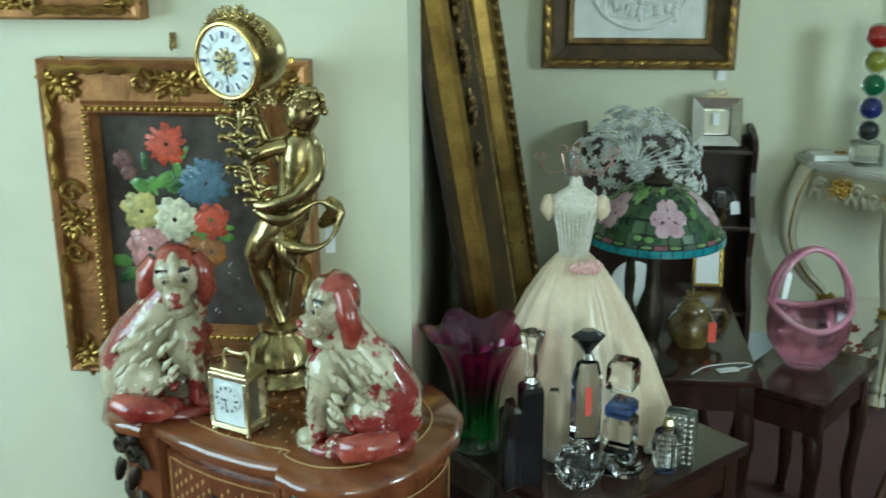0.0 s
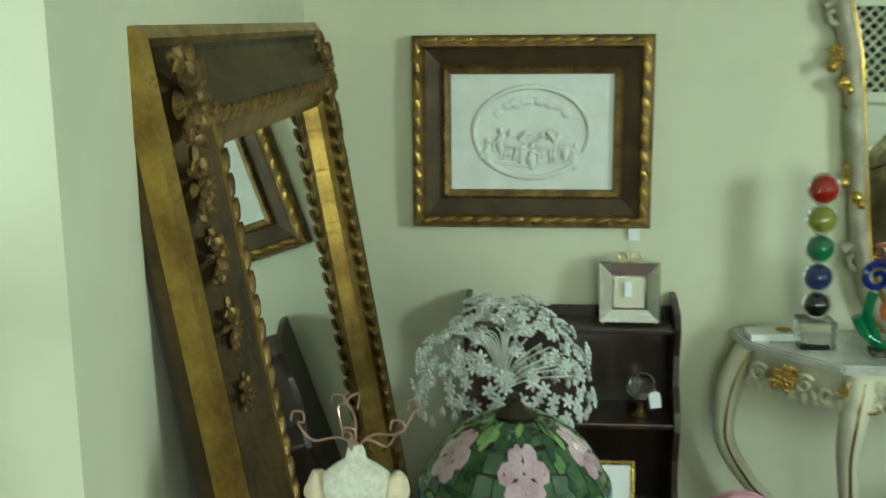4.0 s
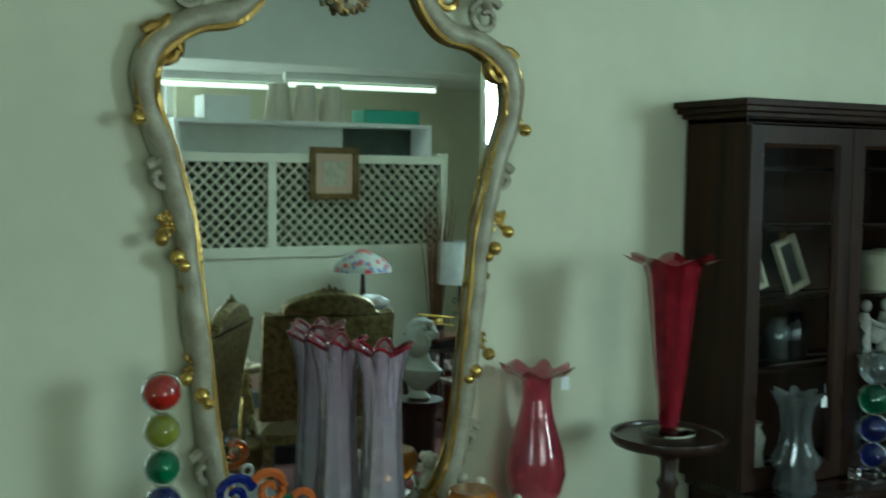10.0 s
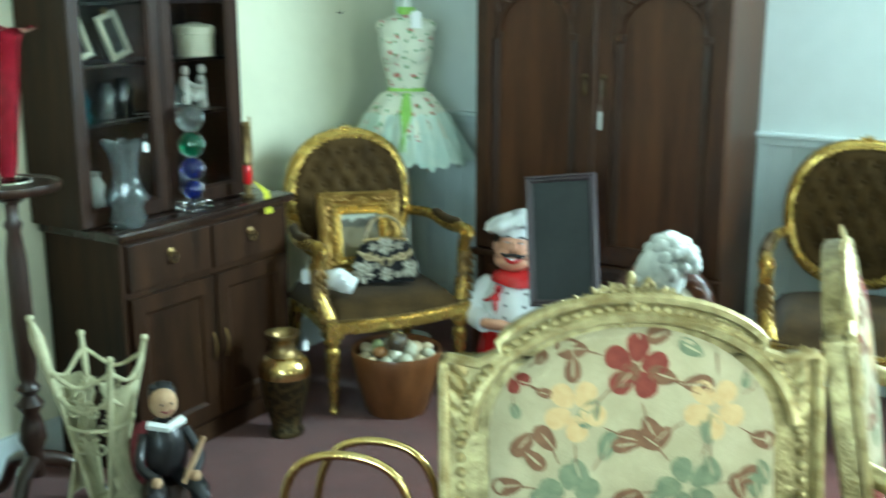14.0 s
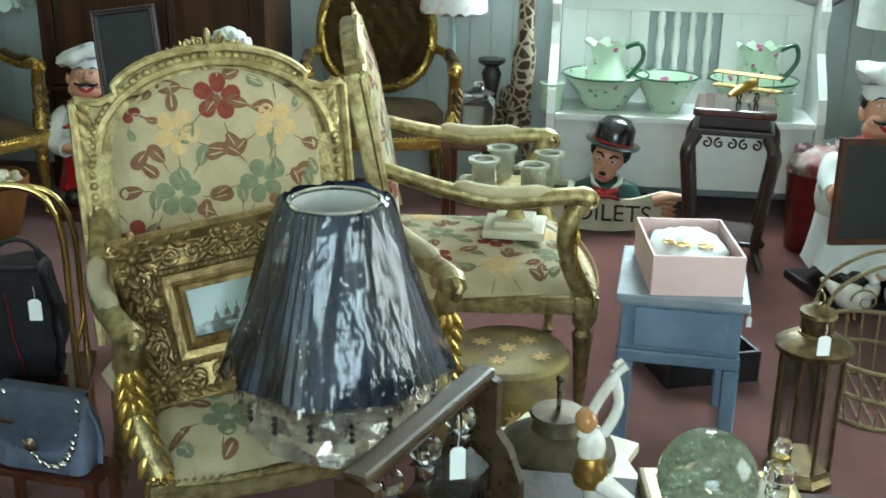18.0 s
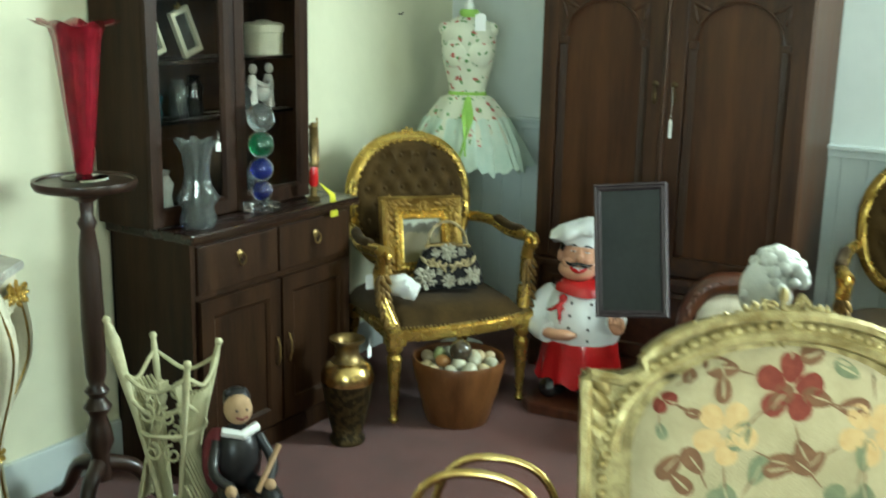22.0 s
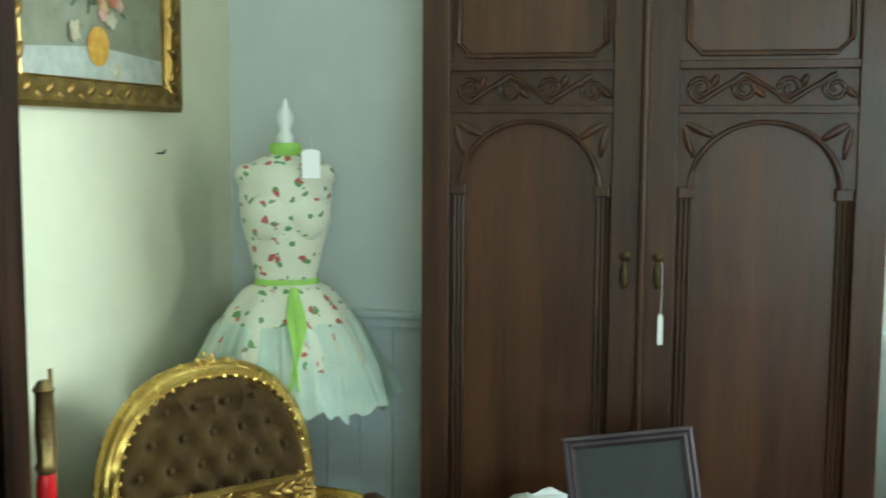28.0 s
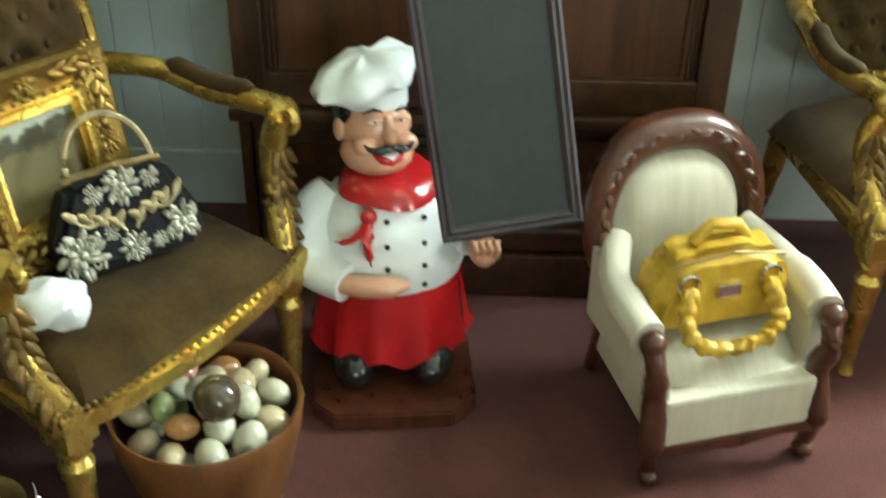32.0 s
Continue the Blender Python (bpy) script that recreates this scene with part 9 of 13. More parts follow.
# ---- white settle with wash sets ----
def settle():
    t = thing("white_settle", 5.02, -3.575, 0, -90, "white painted hall settle with panelled back and scrolled ends", "bench")
    w, wh = 0.57, M["white"]
    bm = B()
    box(bm, -w + 0.02, w - 0.02, -0.30, 0.06, 0.42, 0.45, 0.006)
    part("seat", bm, wh, t, "plank seat")
    bm = B()
    box(bm, -w + 0.02, w - 0.02, -0.27, -0.25, 0.13, 0.42, 0.004)
    part("front_panel", bm, wh, t)
    for s in (-1, 1):
        bm = B()
        prof = [(-0.30, 0), (-0.25, 0), (-0.22, 0.10), (0.02, 0.10), (0.04, 0), (0.07, 0), (0.07, 0.98), (-0.02, 0.98), (-0.10, 0.96), (-0.13, 0.90), (-0.10, 0.82), (-0.12, 0.72), (-0.22, 0.62), (-0.28, 0.55), (-0.30, 0.45)]
        prism(bm, prof, s * w - 0.018, s * w + 0.018, axis="x")
        e = part("end_panel", bm, wh, t, "scrolled end")
        bm = B()
        scroll(bm, (0, 0), 0.05, 1.3, 0.012, 0, 1, 0)
        o = part("scroll", bm, wh, e, smooth=True)
        o.matrix_basis = pose(s * (w + 0.0), -0.08, 0.91, 0, 0, 90)
    # back: frame with two panels and a spindled opening
    def bx(name, *a):
        bm = B()
        box(bm, *a, 0.004)
        return part(name, bm, wh, t)
    bx("back_rail", -w + 0.02, w - 0.02, 0.03, 0.055, 0.45, 0.56)
    bx("back_rail", -w + 0.02, w - 0.02, 0.03, 0.055, 0.86, 0.98)
    for a, b in ((-w + 0.02, -0.44), (-0.24, -0.16), (0.16, 0.24), (0.44, w - 0.02)):
        bx("stile", a, b, 0.03, 0.055, 0.56, 0.86)
    for a, b in ((-0.44, -0.24), (0.24, 0.44)):
        bx("back_panel", a, b, 0.042, 0.052, 0.56, 0.86)
    for k in range(4):
        x = -0.105 + 0.07 * k
        bm = B()
        lathe(bm, [(0.012, 0.56), (0.02, 0.60), (0.012, 0.64), (0.022, 0.71), (0.012, 0.78), (0.02, 0.82), (0.012, 0.86)], 12, (x, 0.042, 0))
        part("spindle", bm, wh, t, "turned spindle", smooth=True)


settle()
M["green_glaze"] = floral_cloth("green_glazed_pottery", (0.52, 0.66, 0.50), (0.48, 0.10, 0.24), (0.14, 0.34, 0.16), 13, 0.20)
M["green_glaze"].node_tree.nodes["Principled BSDF"].inputs["Roughness"].default_value = 0.15
M["green_glaze"].node_tree.nodes["Principled BSDF"].inputs["Coat Weight"].default_value = 0.6
M["green_edge"] = mat("dark_green_glaze", (0.03, 0.10, 0.05), 0.2, coat=0.5)


def basin(x, y, z, R, h, label):
    t = thing("wash_bowl", x, y, z, 0, label, "bowl", "wash sets")
    bm = B()
    lathe(bm, [(R * 0.45, 0), (R * 0.5, 0.01), (R * 0.62, h * 0.35), (R * 0.95, h * 0.9), (R, h), (R * 0.97, h), (R * 0.9, h * 0.88), (R * 0.55, h * 0.3), (R * 0.2, h * 0.15)], 36)
    part("bowl", bm, M["green_glaze"], t, smooth=True)
    bm = B()
    tube(bm, [(R * math.cos(a), R * math.sin(a), h) for a in [2 * math.pi * k / 40 for k in range(40)]], 0.005, 6, closed=True)
    part("rim", bm, M["green_edge"], t, "dark green rim", smooth=True)
    return t


def jug(x, y, z, s, rz, label):
    t = thing("wash_jug", x, y, z, rz, label, "jug", "wash sets")
    bm = B()
    lathe(bm, [(0.06 * s, 0), (0.085 * s, 0.03 * s), (0.10 * s, 0.09 * s), (0.085 * s, 0.15 * s), (0.065 * s, 0.20 * s), (0.075 * s, 0.24 * s), (0.09 * s, 0.27 * s)], 36,
          wave=lambda a, i, k: (1 + 0.10 * (i / (k - 1)) ** 5 * math.cos(7 * a) + (0.25 if i == k - 1 else 0.0) * max(0, math.cos(a - math.pi)) ** 6, 0.012 * (i / (k - 1)) ** 5 * math.cos(7 * a)), caps=False)
    part("body", bm, M["green_glaze"], t, smooth=True)
    bm = B()
    tube(bm, curve_pts([(0.085 * s, 0, 0.25 * s), (0.15 * s, 0, 0.27 * s), (0.165 * s, 0, 0.20 * s), (0.10 * s, 0, 0.11 * s)], 6), 0.011 * s, 8)
    part("handle", bm, M["green_edge"], t, "dark green loop handle", smooth=True)


basin(4.90, -3.235, 0.4505, 0.19, 0.15, "pale green flowered pottery wash bowl with a dark rim")
jug(4.90, -3.235, 0.482, 0.95, -100, "pale green flowered wash jug with a wavy lip")
basin(4.90, -3.875, 0.4505, 0.19, 0.15, "pale green flowered pottery wash bowl with a dark rim")
jug(4.90, -3.895, 0.482, 0.98, -80, "pale green flowered wash jug with a wavy lip")
t = basin(4.87, -3.50, 0.4505, 0.138, 0.155, "pale green flowered chamber pot with a white inside")
for x, y, s in ((4.80, -3.005, 0.5), (4.78, -3.98, 0.42)):
    t = thing("toothbrush_mug", x, y, 0.4505, 0, "small pale green flowered pottery mug", "mug", "wash sets")
    bm = B()
    lathe(bm, [(0.045, 0), (0.052, 0.02), (0.05, 0.09), (0.056, 0.12), (0.05, 0.12), (0.044, 0.09), (0.02, 0.02)], 24)
    part("mug", bm, M["green_glaze"], t, smooth=True)
# pillows in bags on top of the settle
M["pale_chintz"] = floral_cloth("pale_pink_chintz", (0.80, 0.77, 0.77), (0.70, 0.36, 0.40), (0.74, 0.55, 0.56), 15, 0.26)
M["blue_chintz"] = floral_cloth("pale_blue_chintz", (0.66, 0.74, 0.80), (0.66, 0.28, 0.34), (0.55, 0.66, 0.74), 11, 0.24)
for k, (y, z, tilt) in enumerate(((-3.10, 1.115, 0), (-3.42, 1.125, 6), (-3.76, 1.12, -5), (-4.10, 1.06, 24))):
    cloth = M["blue_chintz"] if k == 2 else M["pale_chintz"]
    t = thing("bagged_cushion", 5.045, y, z, -90, "pale blue flowered cushion in a clear plastic bag" if k == 2 else "white and pink flowered cushion in a clear plastic bag", "cushion", "bagged cushions", rx=-8, ry=tilt)
    bm = B()
    ball(bm, (0, 0, 0), (0.182, 0.062, 0.138), 24)
    smooth_noise(bm, 0.02, 14, k)
    part("cushion", bm, cloth, t, smooth=True)
    bm = B()
    ball(bm, (0, 0, 0), (0.194, 0.070, 0.150), 20)
    smooth_noise(bm, 0.018, 14, k + 4)
    part("plastic_bag", bm, M["clear_bag"], t, "crumpled clear bag", smooth=25)

# pointing sign with a bowler-hatted bust
sg = thing("toilet_sign", 4.56, -3.26, 0, -90, "painted bust in a bowler hat over a TOILETS scroll sign", "sign")
bm = B()
pts = [(-0.27, 0.17), (-0.10, 0.145), (0.10, 0.15), (0.26, 0.19), (0.25, 0.06), (0.10, 0.015), (-0.08, 0.01), (-0.26, 0.05)]
prism(bm, [(p.x, p.y) for p in curve_pts([(a, b, 0) for a, b in pts + pts[:1]], 4)][:-1], -0.095, -0.07)
part("scroll_board", bm, M["cream"], sg, "cream scroll board")
bm = B()
lathe(bm, [(0.16, 0.0), (0.17, 0.10), (0.13, 0.19), (0.06, 0.22)], 28, squash=(1, 0.4), mi=3)
before = len(bm.verts)
ball(bm, (0.0, -0.03, 0.318), (0.068, 0.066, 0.070), 20, 0)
ball(bm, (0.0, -0.045, 0.268), (0.052, 0.052, 0.062), 18, 0)
ball(bm, (0, -0.102, 0.298), (0.013, 0.018, 0.026), 8, 0)
ball(bm, (0, -0.102, 0.262), (0.017, 0.008, 0.010), 8, 1)
tube(bm, [(-0.018, -0.094, 0.243), (0, -0.100, 0.246), (0.018, -0.094, 0.243)], 0.003, 6, 2)
for s in (-1, 1):
    ball(bm, (s * 0.062, 0.0, 0.345), (0.028, 0.05, 0.045), 12, 1)
    tube(bm, [(s * 0.012, -0.094, 0.330), (s * 0.028, -0.092, 0.345), (s * 0.046, -0.082, 0.340)], 0.0045, 6, 1)
    ball(bm, (s * 0.028, -0.088, 0.318), (0.011, 0.006, 0.007), 8, 4)
    ball(bm, (s * 0.028, -0.093, 0.318), (0.005, 0.003, 0.005), 8, 1)
lathe(bm, [(0.085, 0.375), (0.088, 0.395)], 28, mi=2, m=pose(0, -0.01, 0))
lathe(bm, [(0.112, 0.372), (0.118, 0.38), (0.085, 0.39), (0.08, 0.45), (0.055, 0.48), (0.015, 0.492)], 28, mi=1, at=(0, -0.01, 0))
# head and hat lean to one side
bm.verts.ensure_lookup_table()
lean = Matrix.Translation((-0.01, 0, 0.22)) @ pose(0, 0, 0, 0, 11, -10) @ Matrix.Translation((0, 0, -0.22))
for v in bm.verts[before:]:
    v.co = lean @ v.co
for s in (-1, 1):
    tube(bm, [(0, -0.108, 0.178), (s * 0.05, -0.115, 0.198), (s * 0.055, -0.11, 0.160), (0, -0.108, 0.174)], 0.014, 8, 2)
    tube(bm, [(s * 0.015, -0.088, 0.185), (s * 0.055, -0.075, 0.215), (s * 0.062, -0.05, 0.245)], [0.012, 0.018, 0.010], 8, 4, flat=0.5)
tube(bm, [(0.20, -0.09, 0.15), (0.27, -0.10, 0.175), (0.345, -0.10, 0.175)], [0.028, 0.022, 0.010], 10, 0)
for k in range(3):
    tube(bm, [(0.235, -0.108, 0.155 - 0.025 * k), (0.29, -0.115, 0.15 - 0.025 * k), (0.255, -0.12, 0.135 - 0.025 * k)], 0.011, 6, 0)
part("bust", bm, [M["st_skin"], M["st_black"], M["st_red"], mat("dark_green_coat", (0.015, 0.05, 0.04), 0.4, 0, (0.025, 0.075, 0.06), 20), M["st_white"]], sg, "painted resin bust", smooth=60)
fc = bpy.data.curves.new("lettering", "FONT")
fc.body, fc.size, fc.extrude, fc.align_x = "TOILETS", 0.105, 0.002, "CENTER"
fo = new("lettering", fc)
fo.data.materials.append(M["black"])
fo.parent = sg
fo.matrix_basis = pose(0.0, -0.0965, 0.055, 90)
fo["label"] = "black painted word TOILETS"


# ---- carved plant stand with a toy biplane ----
def plant_stand():
    t = thing("plant_stand", 4.22, -3.72, 0, -8, "carved dark rosewood plant stand with cabriole legs", "stand")
    m = M["dark_wood"]
    bm = B()
    box(bm, -0.15, 0.15, -0.15, 0.15, 0.60, 0.63, 0.008)
    part("top", bm, M["mahogany_x"], t)
    bm = B()
    box(bm, -0.125, 0.125, -0.125, 0.125, 0.555, 0.60, 0.006)
    part("neck", bm, m, t)
    bm = B()
    box(bm, -0.15, 0.15, -0.15, 0.15, 0.53, 0.555, 0.006)
    part("waist", bm, m, t)
    for k in range(4):
        bm = B()
        for j in range(5):
            scroll(bm, (-0.09 + 0.045 * j, 0.50), 0.02, 1.2, 0.005, 0, 1 if j % 2 else -1, 1.5)
        o = part("pierced_apron", bm, m, t, "pierced scroll apron", smooth=True)
        o.matrix_basis = pose(0, 0, 0, 0, 0, 90 * k) @ pose(0, -0.135, 0)
    for sx in (-1, 1):
        for sy in (-1, 1):
            bm = B()
            tube(bm, curve_pts([(sx * 0.13, sy * 0.13, 0.53), (sx * 0.16, sy * 0.16, 0.45), (sx * 0.14, sy * 0.14, 0.25), (sx * 0.125, sy * 0.125, 0.10), (sx * 0.155, sy * 0.155, 0.018)], 5), [0.026] * 6 + [0.02] * 10 + [0.017] * 5, 8)
            part("leg", bm, m, t, "cabriole leg", smooth=True)
    bm = B()
    box(bm, -0.13, 0.13, -0.13, 0.13, 0.10, 0.12, 0.005)
    part("lower_shelf", bm, m, t)


plant_stand()
t = thing("toy_biplane", 4.20, -3.74, 0.63, -30, "small yellow tin toy biplane", "toy")
yel = mat("yellow_tin", (0.46, 0.30, 0.04), 0.35, 0.3, (0.32, 0.20, 0.03), 20)
bm = B()
tube(bm, [(-0.13, 0, 0.05), (-0.05, 0, 0.06), (0.07, 0, 0.065), (0.10, 0, 0.065)], [0.008, 0.018, 0.022, 0.018], 10)
part("fuselage", bm, yel, t, smooth=True)
for z in (0.055, 0.105):
    bm = B()
    box(bm, 0.0, 0.06, -0.13, 0.13, z, z + 0.004, 0.001)
    part("wing", bm, yel, t)
bm = B()
for y in (-0.10, -0.04, 0.04, 0.10):
    tube(bm, [(0.03, y, 0.058), (0.03, y, 0.106)], 0.002, 4)
part("strut", bm, M["black"], t)
for s in (-1, 1):
    bm = B()
    tube(bm, [(0.05 + 0.018 * math.cos(a), s * 0.035, 0.020 + 0.018 * math.sin(a)) for a in [2 * math.pi * k / 14 for k in range(14)]], 0.004, 6, closed=True)
    tube(bm, [(0.05, s * 0.035, 0.02), (0.05, s * 0.015, 0.05)], 0.002, 4)
    part("wheel", bm, M["black"], t)
bm = B()
tube(bm, [(0.112, -0.02, 0.11), (0.112, 0.02, 0.02)], 0.004, 6)
part("propeller", bm, M["black"], t)

# red bin of bagged things, white lampshade, further back
t = thing("red_bin", 4.42, -4.11, 0, 0, "dark red round bin full of plastic-wrapped things", "bin")
bm = B()
lathe(bm, [(0.11, 0), (0.115, 0.01), (0.135, 0.32), (0.142, 0.33), (0.13, 0.32), (0.10, 0.02)], 28)
part("bin", bm, mat("dark_red_enamel", (0.16, 0.012, 0.010), 0.3, 0, (0.10, 0.008, 0.008), 10, coat=0.3), t, smooth=40)
bm = B()
ball(bm, (0, 0, 0.36), (0.13, 0.13, 0.10), 20)
smooth_noise(bm, 0.05, 14)
part("plastic_bag", bm, M["clear_bag"], t, "crumpled clear plastic bag", smooth=25)
bm = B()
ball(bm, (0, 0, 0.34), (0.11, 0.11, 0.07), 16)
smooth_noise(bm, 0.04, 18, 3)
part("cloth_bundle", bm, mat("mixed_red_cloth", (0.30, 0.05, 0.05), 0.8, 0, (0.42, 0.38, 0.34), 14), t, smooth=True)
t = thing("floor_lamp", 4.78, -4.42, 0, 0, "lamp with a plain white shade on a black wire stand", "lamp")
bm = B()
lathe(bm, [(0.17, 0.86), (0.165, 1.16)], 32, caps=False)
lathe(bm, [(0.165, 0.862), (0.16, 1.158)][::-1], 32, caps=False)
part("shade", bm, M["white_cloth"], t, "white fabric shade", smooth=True)
bm = B()
lathe(bm, [(0.12, 0), (0.12, 0.015), (0.012, 0.03), (0.01, 1.0)], 20)
for k in range(4):
    scroll(bm, (0.04 * (-1) ** k, 0.78 - 0.05 * k), 0.03, 1.2, 0.004, 0, 1 if k % 2 else -1)
part("stand", bm, M["black"], t, "black wire stand", smooth=True)

# small torso form in pink print, on a pale pole, and a tall patterned carving
bm = B()
lathe(bm, [(0.148, 0.84), (0.145, 0.92), (0.115, 1.02), (0.105, 1.08), (0.125, 1.18), (0.128, 1.24), (0.10, 1.30)], 32, squash=(1, 0.7), mi=0, wave=lambda a, i, k: (1 + 0.04 * (i == 0) * math.cos(14 * a), 0.01 * (i == 0) * math.cos(14 * a)))
lathe(bm, [(0.102, 1.298), (0.10, 1.34), (0.05, 1.38), (0.03, 1.40), (0.028, 1.46)], 28, squash=(1, 0.7), mi=1)
lathe(bm, [(0.014, 0.03), (0.012, 0.45), (0.02, 0.47), (0.012, 0.49), (0.012, 0.84)], 12, mi=2)
lathe(bm, [(0.12, 0), (0.12, 0.015), (0.03, 0.035)], 24, mi=2)
o = tagged(part("torso_form", bm, [M["pale_chintz"], M["form_white"], mat("pale_aqua_paint", (0.45, 0.58, 0.60), 0.4, 0, (0.38, 0.50, 0.52), 10)], smooth=60), "small torso form in pink flowered cloth on an aqua pole", "mannequin")
o.matrix_world = pose(4.95, -2.545, 0, 0, 0, -85)


def giraffe_mat():
    m = mat("giraffe_patches", (0.40, 0.33, 0.22), 0.5)
    nt = m.node_tree
    vo, tc, lt, mx = nt.nodes.new("ShaderNodeTexVoronoi"), nt.nodes.new("ShaderNodeTexCoord"), nt.nodes.new("ShaderNodeMath"), nt.nodes.new("ShaderNodeMixRGB")
    vo.feature = "DISTANCE_TO_EDGE"
    vo.inputs["Scale"].default_value = 22
    lt.operation, lt.inputs[1].default_value = "GREATER_THAN", 0.10
    mx.inputs[1].default_value, mx.inputs[2].default_value = (0.40, 0.34, 0.24, 1), (0.055, 0.028, 0.015, 1)
    l = nt.links.new
    l(tc.outputs["Object"], vo.inputs["Vector"])
    l(vo.outputs["Distance"], lt.inputs[0])
    l(lt.outputs[0], mx.inputs[0])
    l(mx.outputs[0], nt.nodes["Principled BSDF"].inputs["Base Color"])
    return m


bm = B()
for sx in (-0.035, 0.035):
    for sy in (-0.07, 0.07):
        tube(bm, [(sx, sy, 0), (sx, sy, 0.2), (sx * 0.8, sy * 0.9, 0.42)], [0.013, 0.014, 0.03], 8)
ball(bm, (0, 0, 0.46), (0.055, 0.12, 0.075), 14)
tube(bm, curve_pts([(0, -0.07, 0.48), (0, -0.10, 0.75), (0, -0.10, 1.05), (0, -0.11, 1.22)], 6), [0.05] * 6 + [0.036] * 6 + [0.027] * 7, 10)
tube(bm, [(0, -0.09, 1.23), (0, -0.16, 1.20), (0, -0.20, 1.18)], [0.035, 0.03, 0.018], 10)
for s in (-1, 1):
    tube(bm, [(s * 0.02, -0.09, 1.24), (s * 0.03, -0.085, 1.30)], 0.006, 6)
    tube(bm, [(s * 0.03, -0.085, 1.24), (s * 0.07, -0.07, 1.245)], [0.012, 0.004], 6)
o = tagged(part("giraffe_carving", bm, giraffe_mat(), smooth=True), "tall wooden giraffe carving with dark patches", "carving")
o.matrix_world = pose(4.90, -2.83, 0, 0, 0, -60)
t = thing("wooden_pillar", 4.80, -2.735, 0, 0, "black turned candle pillar with a wide cap", "candlestick")
bm = B()
lathe(bm, [(0.07, 0), (0.075, 0.02), (0.03, 0.05), (0.035, 0.3), (0.025, 0.5), (0.045, 0.6), (0.03, 0.63), (0.06, 0.65), (0.06, 0.665)], 20)
part("pillar", bm, M["black"], t, smooth=40)

# glass jar on a small stool beyond the chair
t = thing("dark_stool", 3.92, -2.77, 0, 0, "small dark square stool behind the chairs", "stool")
bm = B()
box(bm, -0.12, 0.12, -0.12, 0.12, 0.50, 0.53, 0.006)
part("top", bm, M["mahogany_x"], t)
for sx in (-1, 1):
    for sy in (-1, 1):
        bm = B()
        box(bm, sx * 0.10 - 0.014, sx * 0.10 + 0.014, sy * 0.10 - 0.014, sy * 0.10 + 0.014, 0, 0.50, 0.003)
        part("leg", bm, M["mahogany"], t)
t = thing("storage_jar", 3.92, -2.77, 0.53, 0, "square clear glass jar with a glass lid", "jar")
bm = B()
lathe(bm, [(0.078, 0), (0.082, 0.01), (0.082, 0.12), (0.05, 0.145), (0.05, 0.15)], 4, m=pose(0, 0, 0, 0, 0, 45))
part("jar", bm, M["glass"], t)
bm = B()
lathe(bm, [(0.055, 0.15), (0.058, 0.16), (0.03, 0.17), (0.018, 0.18), (0.02, 0.195), (0.008, 0.2)], 16)
part("lid", bm, M["glass"], t, "glass lid", smooth=True)


M["cup_glass"] = mat("pale_olive_glass", (0.74, 0.75, 0.60), 0.10, 0, (0.60, 0.61, 0.46), 30, trans=0.7, ior=1.45, coat=0.4)


def cup_centrepiece():
    t = thing("candle_centrepiece", 3.10, -2.97, 0.445, 0, "pale glass four-cup candle centrepiece on a chair seat", "candle holder")
    bm = B()
    box(bm, -0.09, 0.09, -0.09, 0.09, 0, 0.025, 0.006)
    box(bm, -0.06, 0.06, -0.06, 0.06, 0.025, 0.045, 0.006)
    part("base", bm, M["cream"], t)
    bm = B()
    lathe(bm, [(0.03, 0.045), (0.018, 0.07), (0.025, 0.10), (0.05, 0.12), (0.10, 0.13), (0.11, 0.14)], 24)
    part("stem", bm, M["gilt_pale"], t, smooth=True)
    for k in range(4):
        a = radians(30 + 90 * k)
        x, y = 0.105 * math.cos(a), 0.105 * math.sin(a)
        bm = B()
        lathe(bm, [(0.03, 0.14), (0.036, 0.15), (0.036, 0.215), (0.046, 0.22), (0.046, 0.23), (0.03, 0.23), (0.03, 0.17), (0.01, 0.168)], 24, (x, y, 0))
        c = part("cup", bm, M["cup_glass"], t, "thick pale glass cup", smooth=40)
        bm = B()
        lathe(bm, [(0.028, 0.17), (0.028, 0.222)], 16, (x, y, 0))
        part("candle", bm, M["black"], c, "dark candle")
    bm = B()
    tube(bm, [(0.16 * math.cos(a), 0.16 * math.sin(a), 0.14 + 0.012 * math.cos(4 * a)) for a in [2 * math.pi * k / 40 for k in range(40)]], 0.010, 6, closed=True)
    part("gallery", bm, M["cup_glass"], t, "wavy glass edge", smooth=True)


cup_centrepiece()

# curly-headed bust on a column
t = thing("bust_column", 3.24, -2.06, 0, 0, "plain dark pedestal column", "pedestal")
bm = B()
lathe(bm, [(0.12, 0), (0.125, 0.03), (0.08, 0.06), (0.075, 0.55), (0.10, 0.6), (0.11, 0.62)], 24)
part("column", bm, M["dark_wood"], t, smooth=40)
bm = B()
lathe(bm, [(0.05, 0), (0.06, 0.01), (0.03, 0.04), (0.10, 0.10), (0.115, 0.14), (0.06, 0.18), (0.042, 0.22)], 24, squash=(1, 0.6))
ball(bm, (0, -0.012, 0.265), (0.058, 0.066, 0.078), 18)
ball(bm, (0, -0.075, 0.26), (0.010, 0.014, 0.016), 8)
rng = random.Random(5)
